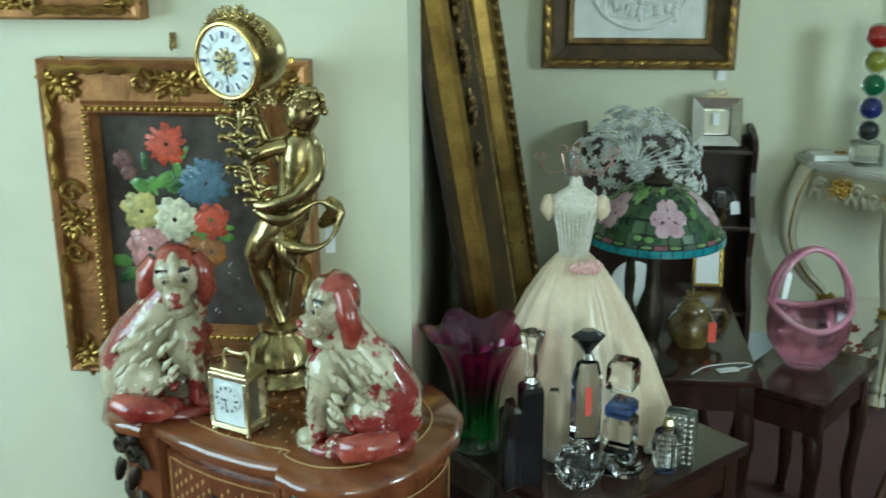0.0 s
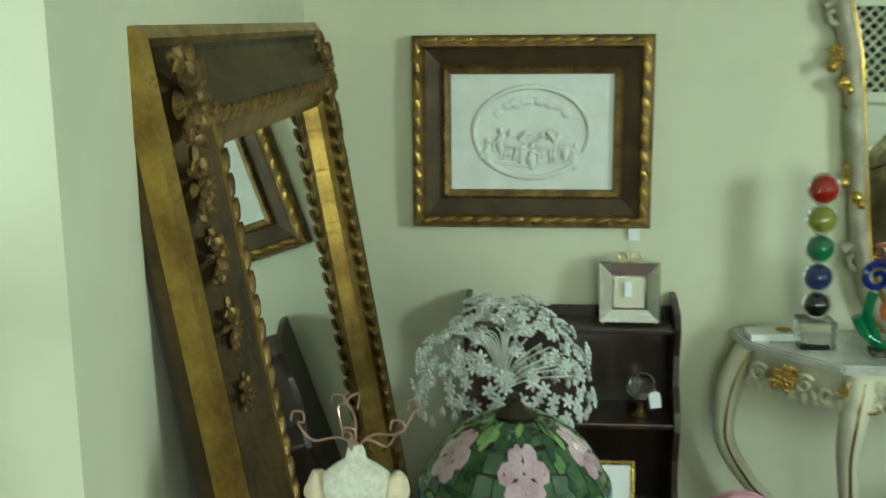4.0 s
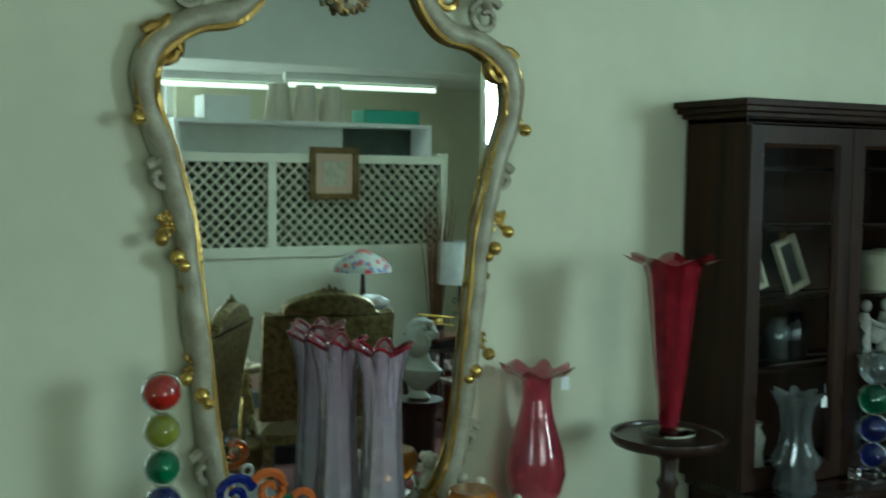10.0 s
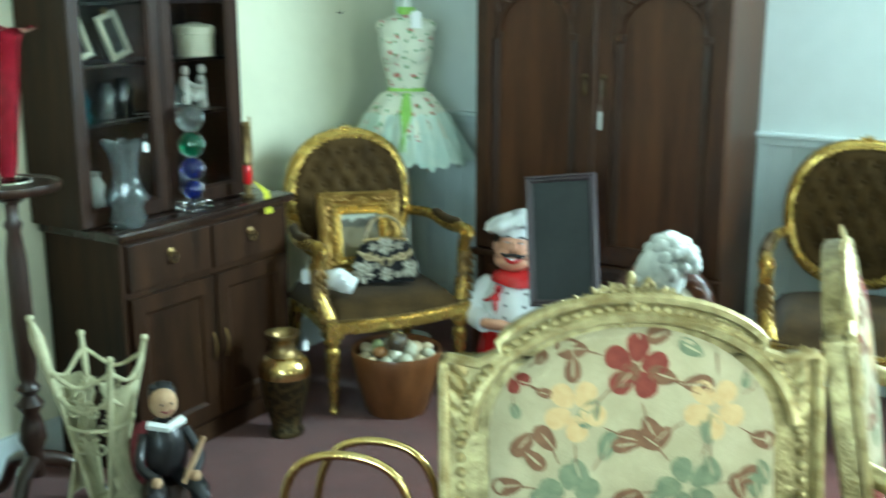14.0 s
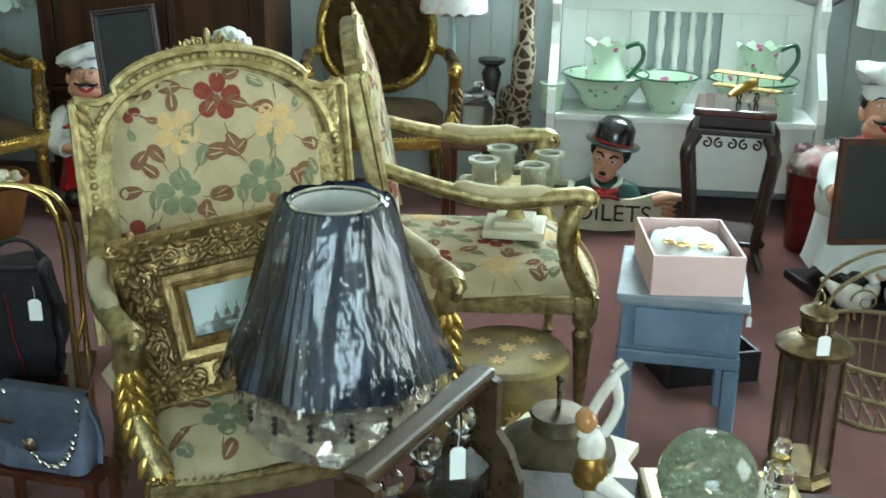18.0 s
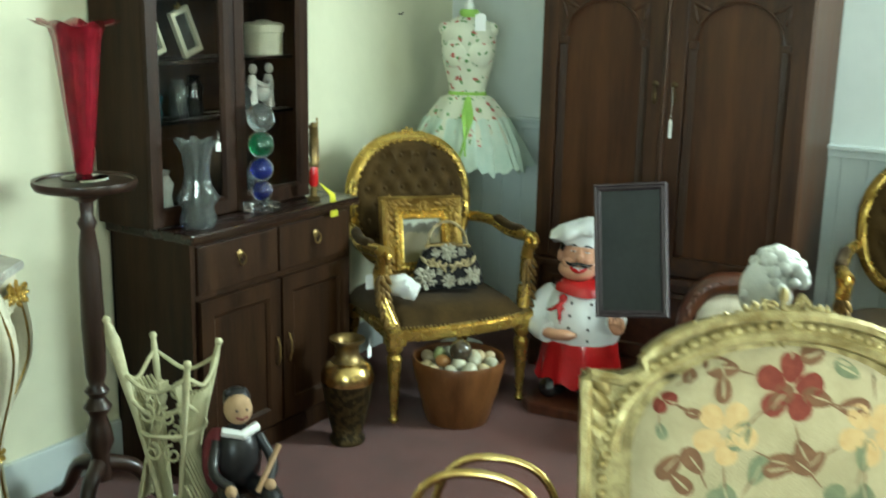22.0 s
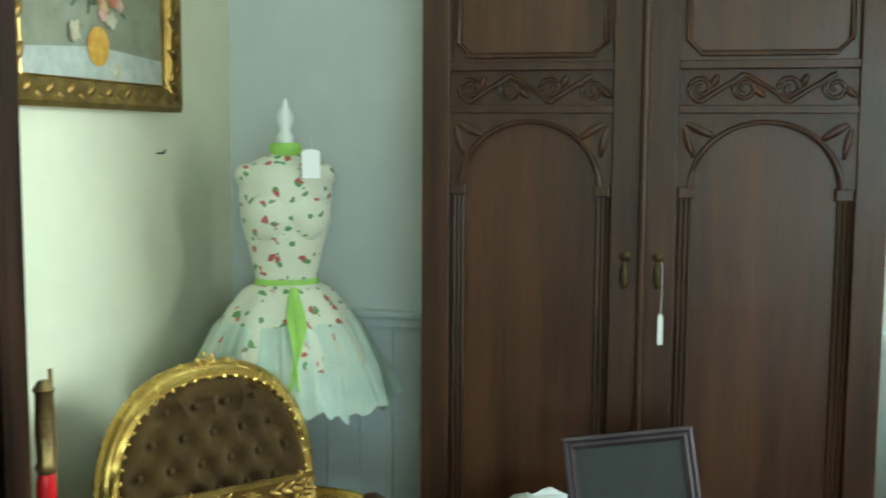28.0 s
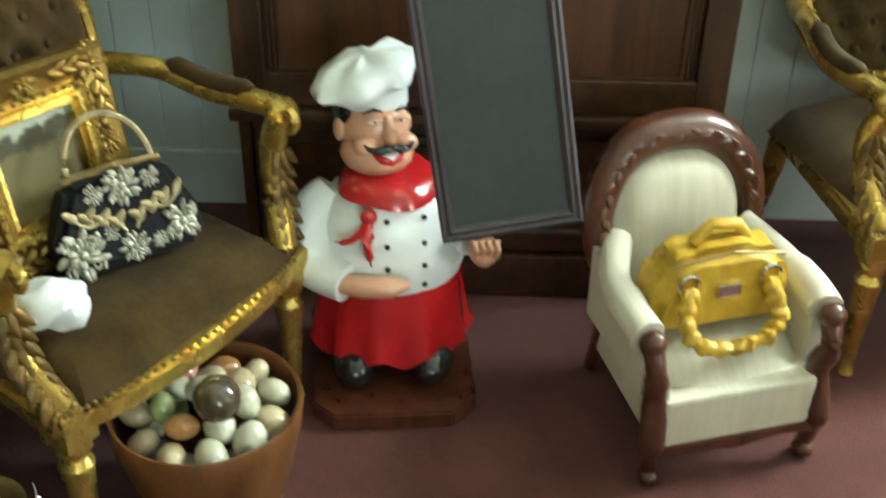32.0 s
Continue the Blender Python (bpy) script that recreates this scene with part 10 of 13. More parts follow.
for k in range(70):
    a, b = rng.uniform(0, 6.28), rng.uniform(0.0, 1.5)
    d = Vector((math.cos(a) * math.cos(b), math.sin(a) * math.cos(b) * 1.0 + 0.15, math.sin(b)))
    if d.y < -0.55 and d.z < 0.55:
        continue
    ball(bm, (d.x * 0.062, d.y * 0.068 + 0.006, 0.275 + d.z * 0.078), rng.uniform(0.014, 0.022), 8)
o = tagged(part("plaster_bust", bm, mat("white_stone", (0.66, 0.67, 0.62), 0.6, 0, (0.54, 0.56, 0.52), 18, 0.3, 80), smooth=True), "white plaster bust with curly hair", "bust")
o.matrix_world = pose(3.24, -2.06, 0.621, 0, 0, -120)


# ---- brass rail with bags ----
def bag_rack():
    t = thing("brass_bag_rack", 2.24, -1.88, 0, -70, "brass hoop rail rack with a wooden shelf", "rack")
    for k, y in enumerate((-0.10, 0.10)):
        bm = B()
        tube(bm, curve_pts([(-0.12, y, 0.012), (-0.12, y, 0.45), (-0.115, y, 0.70 - 0.06 * k), (-0.06, y, 0.79 - 0.06 * k), (0.06, y, 0.79 - 0.06 * k), (0.115, y, 0.70 - 0.06 * k), (0.12, y, 0.45), (0.12, y, 0.012)], 5), 0.008, 8)
        part("hoop", bm, M["brass"], t, smooth=True)
    for x in (-0.12, 0.12):
        bm = B()
        tube(bm, [(x, -0.10, 0.40), (x, 0.10, 0.40)], 0.006, 6)
        part("cross_rail", bm, M["brass"], t)
    bm = B()
    box(bm, -0.20, 0.14, -0.12, 0.12, 0.28, 0.30, 0.004)
    part("shelf", bm, M["mahogany_x"], t)
    b = thing("black_bag", 0, 0, 0, 0, "black leather bag with red piping in a brass rack", "handbag")
    b.matrix_world = t.matrix_world @ pose(0, 0.0, 0.3005)
    b.scale = (0.85, 0.9, 0.78)
    bm = B()
    prism(bm, [(-0.10, 0), (0.10, 0), (0.105, 0.22), (0.08, 0.38), (-0.08, 0.38), (-0.105, 0.22)], -0.06, 0.06)
    bmesh.ops.bevel(bm, geom=list(bm.edges), offset=0.02, segments=3, affect="EDGES")
    bmesh.ops.subdivide_edges(bm, edges=[e for e in bm.edges if e.calc_length() > 0.05], cuts=4, use_grid_fill=True)
    smooth_noise(bm, 0.022, 11)
    part("body", bm, mat("black_bag_leather", (0.006, 0.006, 0.008), 0.5, 0, (0.014, 0.013, 0.016), 18, 0.4, 60, spec=0.3), b, smooth=60)
    bm = B()
    tube(bm, [(-0.03, -0.060, 0.30), (-0.02, -0.064, 0.15), (0.0, -0.062, 0.04)], 0.004, 6, flat=0.6)
    part("piping", bm, M["glass_cranberry"], b, "dark red piping")
    bm = B()
    tube(bm, [(0.06 * math.cos(a), 0, 0.38 + 0.06 * math.sin(a)) for a in [math.pi * k / 12 for k in range(13)]], 0.008, 6)
    part("handle", bm, M["black"], b, smooth=True)


bag_rack()
def grey_handbag():
    t = thing("grey_handbag", 2.02, -2.03, 0, -97, "blue-grey handbag with a silver clasp frame and chain", "handbag")
    gm = mat("blue_grey_leather", (0.15, 0.18, 0.24), 0.42, 0, (0.11, 0.135, 0.185), 22, 0.5, 120)
    bm = B()
    rows = []
    for z, hw, hd in ((0.206, 0.098, 0.040), (0.212, 0.112, 0.050), (0.26, 0.122, 0.054), (0.31, 0.118, 0.046), (0.36, 0.108, 0.032), (0.385, 0.100, 0.018)):
        rows.append([bm.verts.new((hw * math.copysign(abs(math.cos(a)) ** 0.35, math.cos(a)), hd * math.copysign(abs(math.sin(a)) ** 0.6, math.sin(a)), z)) for a in [2 * math.pi * (k + 0.5) / 32 for k in range(32)]])
    for lo_, hi_ in zip(rows, rows[1:]):
        for k in range(32):
            bm.faces.new((lo_[k], lo_[(k + 1) % 32], hi_[(k + 1) % 32], hi_[k]))
    bm.faces.new(rows[0][::-1])
    bm.faces.new(rows[-1])
    smooth_noise(bm, 0.005, 24)
    part("body", bm, gm, t, smooth=60)
    # flap: over the top and down the front, with a rounded end
    bm = B()
    line = [(0.016, 0.390), (-0.020, 0.393), (-0.038, 0.372), (-0.050, 0.335), (-0.057, 0.295), (-0.060, 0.268)]
    wide = [0.104, 0.108, 0.112, 0.112, 0.094, 0.045]
    strip = [[bm.verts.new((w * (u / 6 - 1), y, z)) for u in range(13)] for (y, z), w in zip(line, wide)]
    for lo_, hi_ in zip(strip, strip[1:]):
        for k in range(12):
            bm.faces.new((lo_[k], hi_[k], hi_[k + 1], lo_[k + 1]))
    bmesh.ops.solidify(bm, geom=list(bm.faces), thickness=0.004)
    part("flap", bm, gm, t, smooth=40)
    for s in (-1, 1):
        bm = B()
        tube(bm, curve_pts([(s * 0.117, -0.015, 0.365), (s * 0.128, 0.0, 0.300), (s * 0.124, 0.0, 0.225)], 5), 0.008, 8, flat=0.5)
        part("gusset_strap", bm, gm, t, smooth=True)
    bm = B()
    lathe(bm, [(0.014, 0), (0.018, 0.006), (0.006, 0.012)], 14, m=pose(0.0, -0.060, 0.285, 90))
    part("clasp", bm, M["silver"], t, "round silver clasp")
    bm = B()
    box(bm, -0.075, -0.040, -0.060, -0.052, 0.325, 0.334, 0.001)
    part("name_plate", bm, M["silver"], t, "small silver plate")
    bm = B()
    ball(bm, (0, 0, 0), (0.009, 0.004, 0.006), 8)
    link = None
    for k in range(26):
        f = k / 25
        m = pose(0.105 - 0.15 * f + 0.03 * math.sin(5 * f), -0.030 - 0.036 * math.sin(math.pi * min(f * 1.1, 1)), 0.385 - 0.145 * math.sin(math.pi * f), 90 * (k % 2), 40, 0)
        if link is None:
            link = part("chain_link", bm, M["silver"], t, smooth=True)
            link.matrix_basis = m
        else:
            again(link, m)


grey_handbag()
bm = B()
box(bm, -0.14, 0.14, -0.06, 0.06, 0.19, 0.205, 0.004)
for sx in (-0.125, 0.125):
    for sy in (-0.045, 0.045):
        box(bm, sx - 0.01, sx + 0.01, sy - 0.01, sy + 0.01, 0, 0.19)
o = tagged(part("display_stool", bm, M["mahogany"]), "low dark display stool under a handbag", "stool")
o.matrix_world = pose(2.02, -2.03, 0, 0, 0, -97)
tag(None, 2.10, -1.99, 0.56, 0.028, 0.05, rz=-80)


# ---- behind the walker: lattice partition with its shelf ----
def lattice():
    t = thing("lattice_partition", 3.80, -4.70, 0, 180, "cream partition with a diagonal lattice panel over plain boards", "partition")
    w = 0.95
    cr = mat("cream_gloss_paint", (0.80, 0.79, 0.64), 0.45, 0, (0.74, 0.73, 0.58), 4, 0.05, 40)
    def bx(name, *a):
        bm = B()
        box(bm, *a, 0.003)
        return part(name, bm, cr, t)
    bx("lower_board", -w, w, -0.015, 0.015, 0.0, 1.06)
    bx("rail", -w, w, -0.03, 0.03, 1.06, 1.13)
    bx("rail", -w, w, -0.03, 0.03, 1.70, 1.76)
    bx("end_post", -w - 0.05, -w, -0.04, 0.04, 0.0, 1.78)
    bx("end_post", w, w + 0.05, -0.04, 0.04, 0.0, 1.78)
    # added sheet whose dark colour stands for the dimness seen through the lattice
    bm = B()
    box(bm, -w, w, 0.035, 0.045, 1.10, 1.73)
    part("back_board", bm, mat("grey_green_board", (0.10, 0.115, 0.085), 0.6, 0, (0.07, 0.085, 0.06), 5), t, "grey-green sheet added for the dim space behind the lattice")
    bx("middle_post", 0.30, 0.36, -0.025, 0.025, 1.13, 1.70)
    step = 0.078
    for d in (-1, 1):
        u = -w - 0.57
        while u < w:
            a0, a1 = max(u, -w), min(u + 0.57, w)
            if a1 - a0 > 0.02:
                z0, z1 = 1.13 + (a0 - u), 1.13 + (a1 - u)
                if d < 0:
                    z0, z1 = 1.70 - (a0 - u), 1.70 - (a1 - u)
                bm = B()
                tube(bm, [(a0, d * 0.006, z0), (a1, d * 0.006, z1)], 0.020, 4, flat=0.35)
                part("lath", bm, cr, t)
            u += step
    p = thing("framed_print", 3.91, -4.665, 1.63, 180, "small framed sepia print on a cream mount", "picture")
    bm = B()
    rim(bm, 0.36, 0.36, [(0, 0.0), (0, -0.02), (0.04, -0.02), (0.045, 0.0)])
    part("frame", bm, M["gilt_brown"], p)
    bm = B()
    box(bm, -0.14, 0.14, -0.008, 0.0, -0.14, 0.14)
    mt = part("mount", bm, mat("peach_mount", (0.56, 0.40, 0.28), 0.7), p)
    bm = B()
    box(bm, -0.085, 0.085, -0.0105, -0.0082, -0.085, 0.085)
    part("print", bm, M["porcelain"], mt)
    # wall shelf behind and above, with shades and boxes
    s = thing("high_shelf", 3.80, -4.98, 1.78, 180, "white shelf unit above the partition", "shelf")
    for nm, a, m in (("shelf", (-0.95, 0.95, -0.16, 0.16, 0.18, 0.21, 0.003), "white"), ("upright", (-0.95, -0.92, -0.16, 0.16, -1.78, 0.18), "white"), ("upright", (0.92, 0.95, -0.16, 0.16, -1.78, 0.18), "white"),
                     ("back_board", (-0.36, 0.92, 0.12, 0.15, -0.02, 0.18), "white"), ("dark_back", (-0.92, -0.36, 0.12, 0.15, -0.02, 0.18), "dark_green")):
        bm = B()
        box(bm, *a)
        part(nm, bm, M[m], s)
    for k in range(3):
        l = thing("spare_lampshade", 3.62 + 0.2 * k, -4.98, 1.99, 0, "plain cream tapered lampshade", "lampshade", "spare lampshades")
        bm = B()
        lathe(bm, [(0.10, 0), (0.07, 0.26)], 24, caps=False)
        lathe(bm, [(0.096, 0), (0.066, 0.26)][::-1], 24, caps=False)
        part("shade", bm, M["cream_cloth"], l, smooth=True)
    g = thing("green_case", 4.45, -4.98, 1.99, 0, "flat green card case on a shelf", "box")
    bm = B()
    box(bm, -0.22, 0.22, -0.12, 0.12, 0, 0.10, 0.006)
    part("case", bm, mat("green_card", (0.04, 0.28, 0.18), 0.5), g)
    g = thing("white_case", 3.22, -4.98, 1.99, 0, "white card box on a shelf", "box")
    bm = B()
    box(bm, -0.16, 0.16, -0.12, 0.12, 0, 0.16, 0.006)
    part("case", bm, M["white"], g)


lattice()
t = thing("jar_lamp_table", 4.02, -4.42, 0, 0, "small dark round table with a stained glass lamp", "table")
bm = B()
lathe(bm, [(0.17, 0.0), (0.05, 0.04), (0.03, 0.3), (0.05, 0.5), (0.19, 0.53), (0.20, 0.55)], 28)
part("table", bm, M["dark_wood"], t, smooth=40)
t = thing("stained_glass_lamp", 4.02, -4.42, 0.551, 0, "small stained glass lamp on a dark turned stem", "lamp")
bm = B()
lathe(bm, [(0.08, 0), (0.085, 0.01), (0.03, 0.03), (0.02, 0.1), (0.03, 0.2), (0.018, 0.3), (0.012, 0.42)], 20)
part("stem", bm, M["dark_wood"], t, smooth=True)
bm = B()
lathe(bm, [(0.20, 0.42), (0.19, 0.46), (0.14, 0.51), (0.06, 0.55), (0.02, 0.57)], 32)
part("shade", bm, floral_cloth("mosaic_glass", (0.40, 0.42, 0.36), (0.45, 0.05, 0.04), (0.12, 0.16, 0.30), 16, 0.36), t, smooth=True)
t = thing("dried_grass", 4.62, -4.50, 0, 0, "tall brown dried grasses in a dark floor vase", "plant")
bm = B()
lathe(bm, [(0.09, 0), (0.11, 0.2), (0.06, 0.5), (0.08, 0.6)], 24)
part("vase", bm, M["black"], t, smooth=True)
rng = random.Random(14)
for k in range(46):
    a, r = rng.uniform(0, 6.28), rng.uniform(0.03, 0.17)
    h = rng.uniform(1.25, 1.6)
    bm = B()
    tube(bm, [(0.02 * math.cos(a), 0.02 * math.sin(a), 0.4), (r * 0.6 * math.cos(a), r * 0.6 * math.sin(a), h * 0.7), (r * math.cos(a), r * math.sin(a), h)], [0.003, 0.004, 0.001], 4)
    part("stalk", bm, M["em_brown"], t)


# ---- the first corner: commode and what stands on it ----
M["paint_dark"] = mat("dark_canvas", (0.022, 0.012, 0.010), 0.3, 0, (0.085, 0.075, 0.06), 5, 0.15, 120, coat=0.5)
M["gilt_copper"] = mat("coppery_gilding", (0.42, 0.20, 0.07), 0.4, 0.6, (0.22, 0.10, 0.035), 16, 0.35, 100)
M["bronze"] = mat("dark_bronze", (0.07, 0.055, 0.035), 0.4, 0.8, (0.03, 0.025, 0.02), 20, 0.3, 80)


def rich_frame(x, y, z, w, h, fw, canvas, label, rx=0.0):
    """A swept frame: flat coppery cove, scrolled outer edge, a string of beads at the sight and carved corners."""
    t = thing("flower_painting", x, y, z, 0, label, "painting", "gold framed paintings", rx=rx)
    bm = B()
    rim(bm, w, h, [(0, 0.02), (0, -0.022), (0.006, -0.030), (0.018, -0.026), (0.024, -0.014), (fw * 0.80, -0.018), (fw * 0.86, -0.03), (fw, -0.03), (fw + 0.012, -0.004), (fw + 0.012, 0.02)])
    part("frame", bm, M["gilt_copper"], t, "coppery gold cove frame")
    rng = random.Random(31)
    for sx in (-1, 0, 1):
        for sz in (-1, 0, 1):
            if sx or sz:
                bm = B()
                c = (sx * (w / 2 - fw * 0.42), sz * (h / 2 - fw * 0.42))
                acanthus(bm, c, fw * (1.05 if sx and sz else 0.9), -0.018, rng, 9)
                for q in (-1, 1):
                    if sx == 0 or sz == 0:
                        d = (q, 0) if sx == 0 else (0, q)
                        scroll(bm, (c[0] + d[0] * fw * 0.62, c[1] + d[1] * fw * 0.62), fw * 0.26, 1.3, 0.006, 0, q, 1.57 if sx == 0 else 0, -0.022, 12)
                part("carving", bm, M["gilt"], t, "carved shell and scrolls", smooth=True)
    for s in (-1, 1):
        for a, b in ((-0.5, -0.12), (0.12, 0.5)):
            for along in (0, 1):
                L, half = (w, h / 2) if along == 0 else (h, w / 2)
                pts = []
                for k in range(13):
                    u = L * (a + (b - a) * k / 12) * 0.88
                    v = s * (half - 0.012 - 0.008 * abs(math.sin(k * 0.9)))
                    pts.append((u, -0.026, v) if along == 0 else (v, -0.026, u))
                bm = B()
                tube(bm, pts, [0.006 + 0.004 * abs(math.sin(k * 0.9 + 0.5)) for k in range(13)], 6)
                part("edge_sweep", bm, M["gilt"], t, smooth=True)
    # beads
    bm = B()
    ball(bm, (0, 0, 0), (0.0058, 0.005, 0.0058), 8)
    first = None
    iw, ih = w - 1.85 * fw, h - 1.85 * fw
    nx, nz = int(iw / 0.0135), int(ih / 0.0135)
    spots = [(-iw / 2 + iw * k / nx, s * ih / 2) for k in range(nx + 1) for s in (-1, 1)] + [(s * iw / 2, -ih / 2 + ih * k / nz) for k in range(1, nz) for s in (-1, 1)]
    for u, v in spots:
        if first is None:
            first = part("bead", bm, M["gilt_bright"], t, "gold bead", smooth=True)
            first.matrix_basis = Matrix.Translation((u, -0.033, v))
        else:
            again(first, Matrix.Translation((u, -0.033, v)))
    bm = B()
    box(bm, -w / 2 + fw, w / 2 - fw, -0.006, 0.004, -h / 2 + fw, h / 2 - fw)
    c = part("canvas", bm, canvas, t, "dark painted ground")
    return t, c


def bouquet():
    t, c = rich_frame(-0.193, -1.752, 1.012, 0.525, 0.64, 0.098, M["paint_dark"], "oil painting of a bright bouquet in a swept gold frame")
    rng = random.Random(8)
    fl = [(-0.024, 0.157, 0.036, "oil_red", 15), (-0.112, 0.125, 0.018, "oil_dim", 8), (-0.105, 0.10, 0.014, "oil_dim", 8), (0.048, 0.082, 0.040, "oil_blue", 20), (0.020, 0.072, 0.028, "oil_blue", 18), (0.062, 0.105, 0.022, "oil_blue", 16),
          (-0.085, 0.022, 0.034, "oil_yellow", 9), (0.054, 0.008, 0.033, "oil_red", 7), (-0.074, -0.055, 0.043, "oil_pink", 9), (-0.046, -0.066, 0.024, "oil_red", 8), (-0.019, 0.006, 0.039, "oil_white", 11),
          (0.015, -0.052, 0.024, "oil_ochre", 9), (0.05, -0.058, 0.026, "oil_ochre", 9), (0.03, -0.08, 0.022, "oil_ochre", 9), (-0.005, -0.078, 0.02, "oil_dim", 8)]
    bm = B()
    for k in range(34):
        a = rng.uniform(0, 6.28)
        r = rng.uniform(0.05, 0.115)
        leaf(bm, (-0.015 + 0.85 * r * math.cos(a), 0.015 + r * math.sin(a)), a + rng.uniform(-0.7, 0.7), rng.uniform(0.02, 0.042), rng.uniform(0.012, 0.022), -0.0062, 0, 0.001)
    for x, z, a in ((-0.105, -0.10, 3.6), (-0.10, -0.115, 4.5), (-0.115, -0.085, 2.9), (-0.05, 0.075, 0.5), (-0.03, 0.07, 0.1), (-0.06, 0.065, 2.6)):
        leaf(bm, (x, z), a, 0.05, 0.028, -0.0066, 0, 0.001)
    part("painted_foliage", bm, M["paint_leaf"], c, "green painted leaves")
    for x, z, r, m, n in fl:
        bm = B()
        r *= 1.28
        for ring in range(5):
            nn = max(n - 2 * ring, 4)
            for q in range(nn):
                a = 2 * math.pi * q / nn + ring * 0.6 + rng.uniform(-0.2, 0.2)
                rr = r * (1 - 0.19 * ring)
                leaf(bm, (x + 0.1 * r * math.cos(a), z + 0.1 * r * math.sin(a)), a, rr * rng.uniform(0.8, 1.0), rr * (0.34 if n > 13 else 0.80), -0.0070 - 0.0004 * ring, ring > 1, 0.0002)
        part("painted_flower", bm, [M[m], M[m + "_l"] if m + "_l" in M else M[m]], c, "painted bloom")
    bm = B()
    for k in range(24):
        x, z = rng.uniform(-0.02, 0.11), rng.uniform(-0.19, -0.07)
        ball(bm, (x, -0.0065, z), (0.0018, 0.0006, 0.0018), 6)
    o = part("painted_specks", bm, M["paint_grey"], c)
    o["kind"] = "stuff"
    bm = B()
    tube(bm, [(0, 0.012, 0.018), (0, -0.002, 0.012), (0, -0.004, 0.0), (0, 0.004, -0.006)], 0.0022, 6)
    box(bm, -0.006, 0.006, 0.010, 0.014, -0.004, 0.026, 0.001)
    hk = thing("picture_hook", -0.200, -1.739, 1.352, 0, "small brass picture hook on the wall", "hook")
    part("hook", bm, M["brass_old"], hk)


M["paint_leaf"] = mat("leaf_green_oil_paint", (0.015, 0.045, 0.018), 0.35, 0, (0.14, 0.30, 0.06), 18, coat=0.3)
for k, c in (("oil_red", (0.58, 0.09, 0.04)), ("oil_pink", (0.72, 0.36, 0.33)), ("oil_blue", (0.10, 0.18, 0.24)), ("oil_yellow", (0.66, 0.58, 0.20)), ("oil_white", (0.80, 0.77, 0.52)), ("oil_ochre", (0.34, 0.13, 0.03)), ("oil_dim", (0.22, 0.10, 0.08))):
    M[k] = mat(k.split("_")[1] + "_bloom_oil_paint", tuple(v * 0.45 for v in c), 0.4, 0, tuple(v * 0.9 for v in c), 45, coat=0.3)
    M[k + "_l"] = mat(k.split("_")[1] + "_light_oil_paint", c, 0.4, 0, tuple(min(v * 0.55 + 0.02, 1) for v in c), 55, coat=0.3)
bouquet()
rich_frame(-0.50, -1.752, 1.625, 0.52, 0.44, 0.075, M["paint_dark"], "dark painting in a gold frame above the bouquet picture")

# half of the commode's outline, from the middle of its front round to the middle of its back
HALF = [(0, -0.014), (0.08, -0.008), (0.145, 0.006), (0.152, -0.014), (0.20, -0.022), (0.25, -0.010), (0.295, 0.03), (0.322, 0.09), (0.335, 0.16), (0.325, 0.25), (0.285, 0.33), (0.205, 0.39), (0.11, 0.425), (0, 0.43)]
OUT = HALF + [(-x, y) for x, y in HALF[-2:0:-1]]


def shrink(d):
    return [(x * (1 - d / 0.33), 0.2 + (y - 0.2) * (1 - d / 0.22)) for x, y in OUT]


def on_front(x, d):
    """Depth of the commode's curved front at x, for an outline drawn in by d."""
    ps = [p for p in shrink(d)[:8]]
    ps = [(-a, b) for a, b in ps[:0:-1]] + ps
    for (a, ya), (b, yb) in zip(ps, ps[1:]):
        if a <= x <= b:
            return ya + (yb - ya) * (x - a) / max(b - a, 1e-6)
    return ps[-1][1]


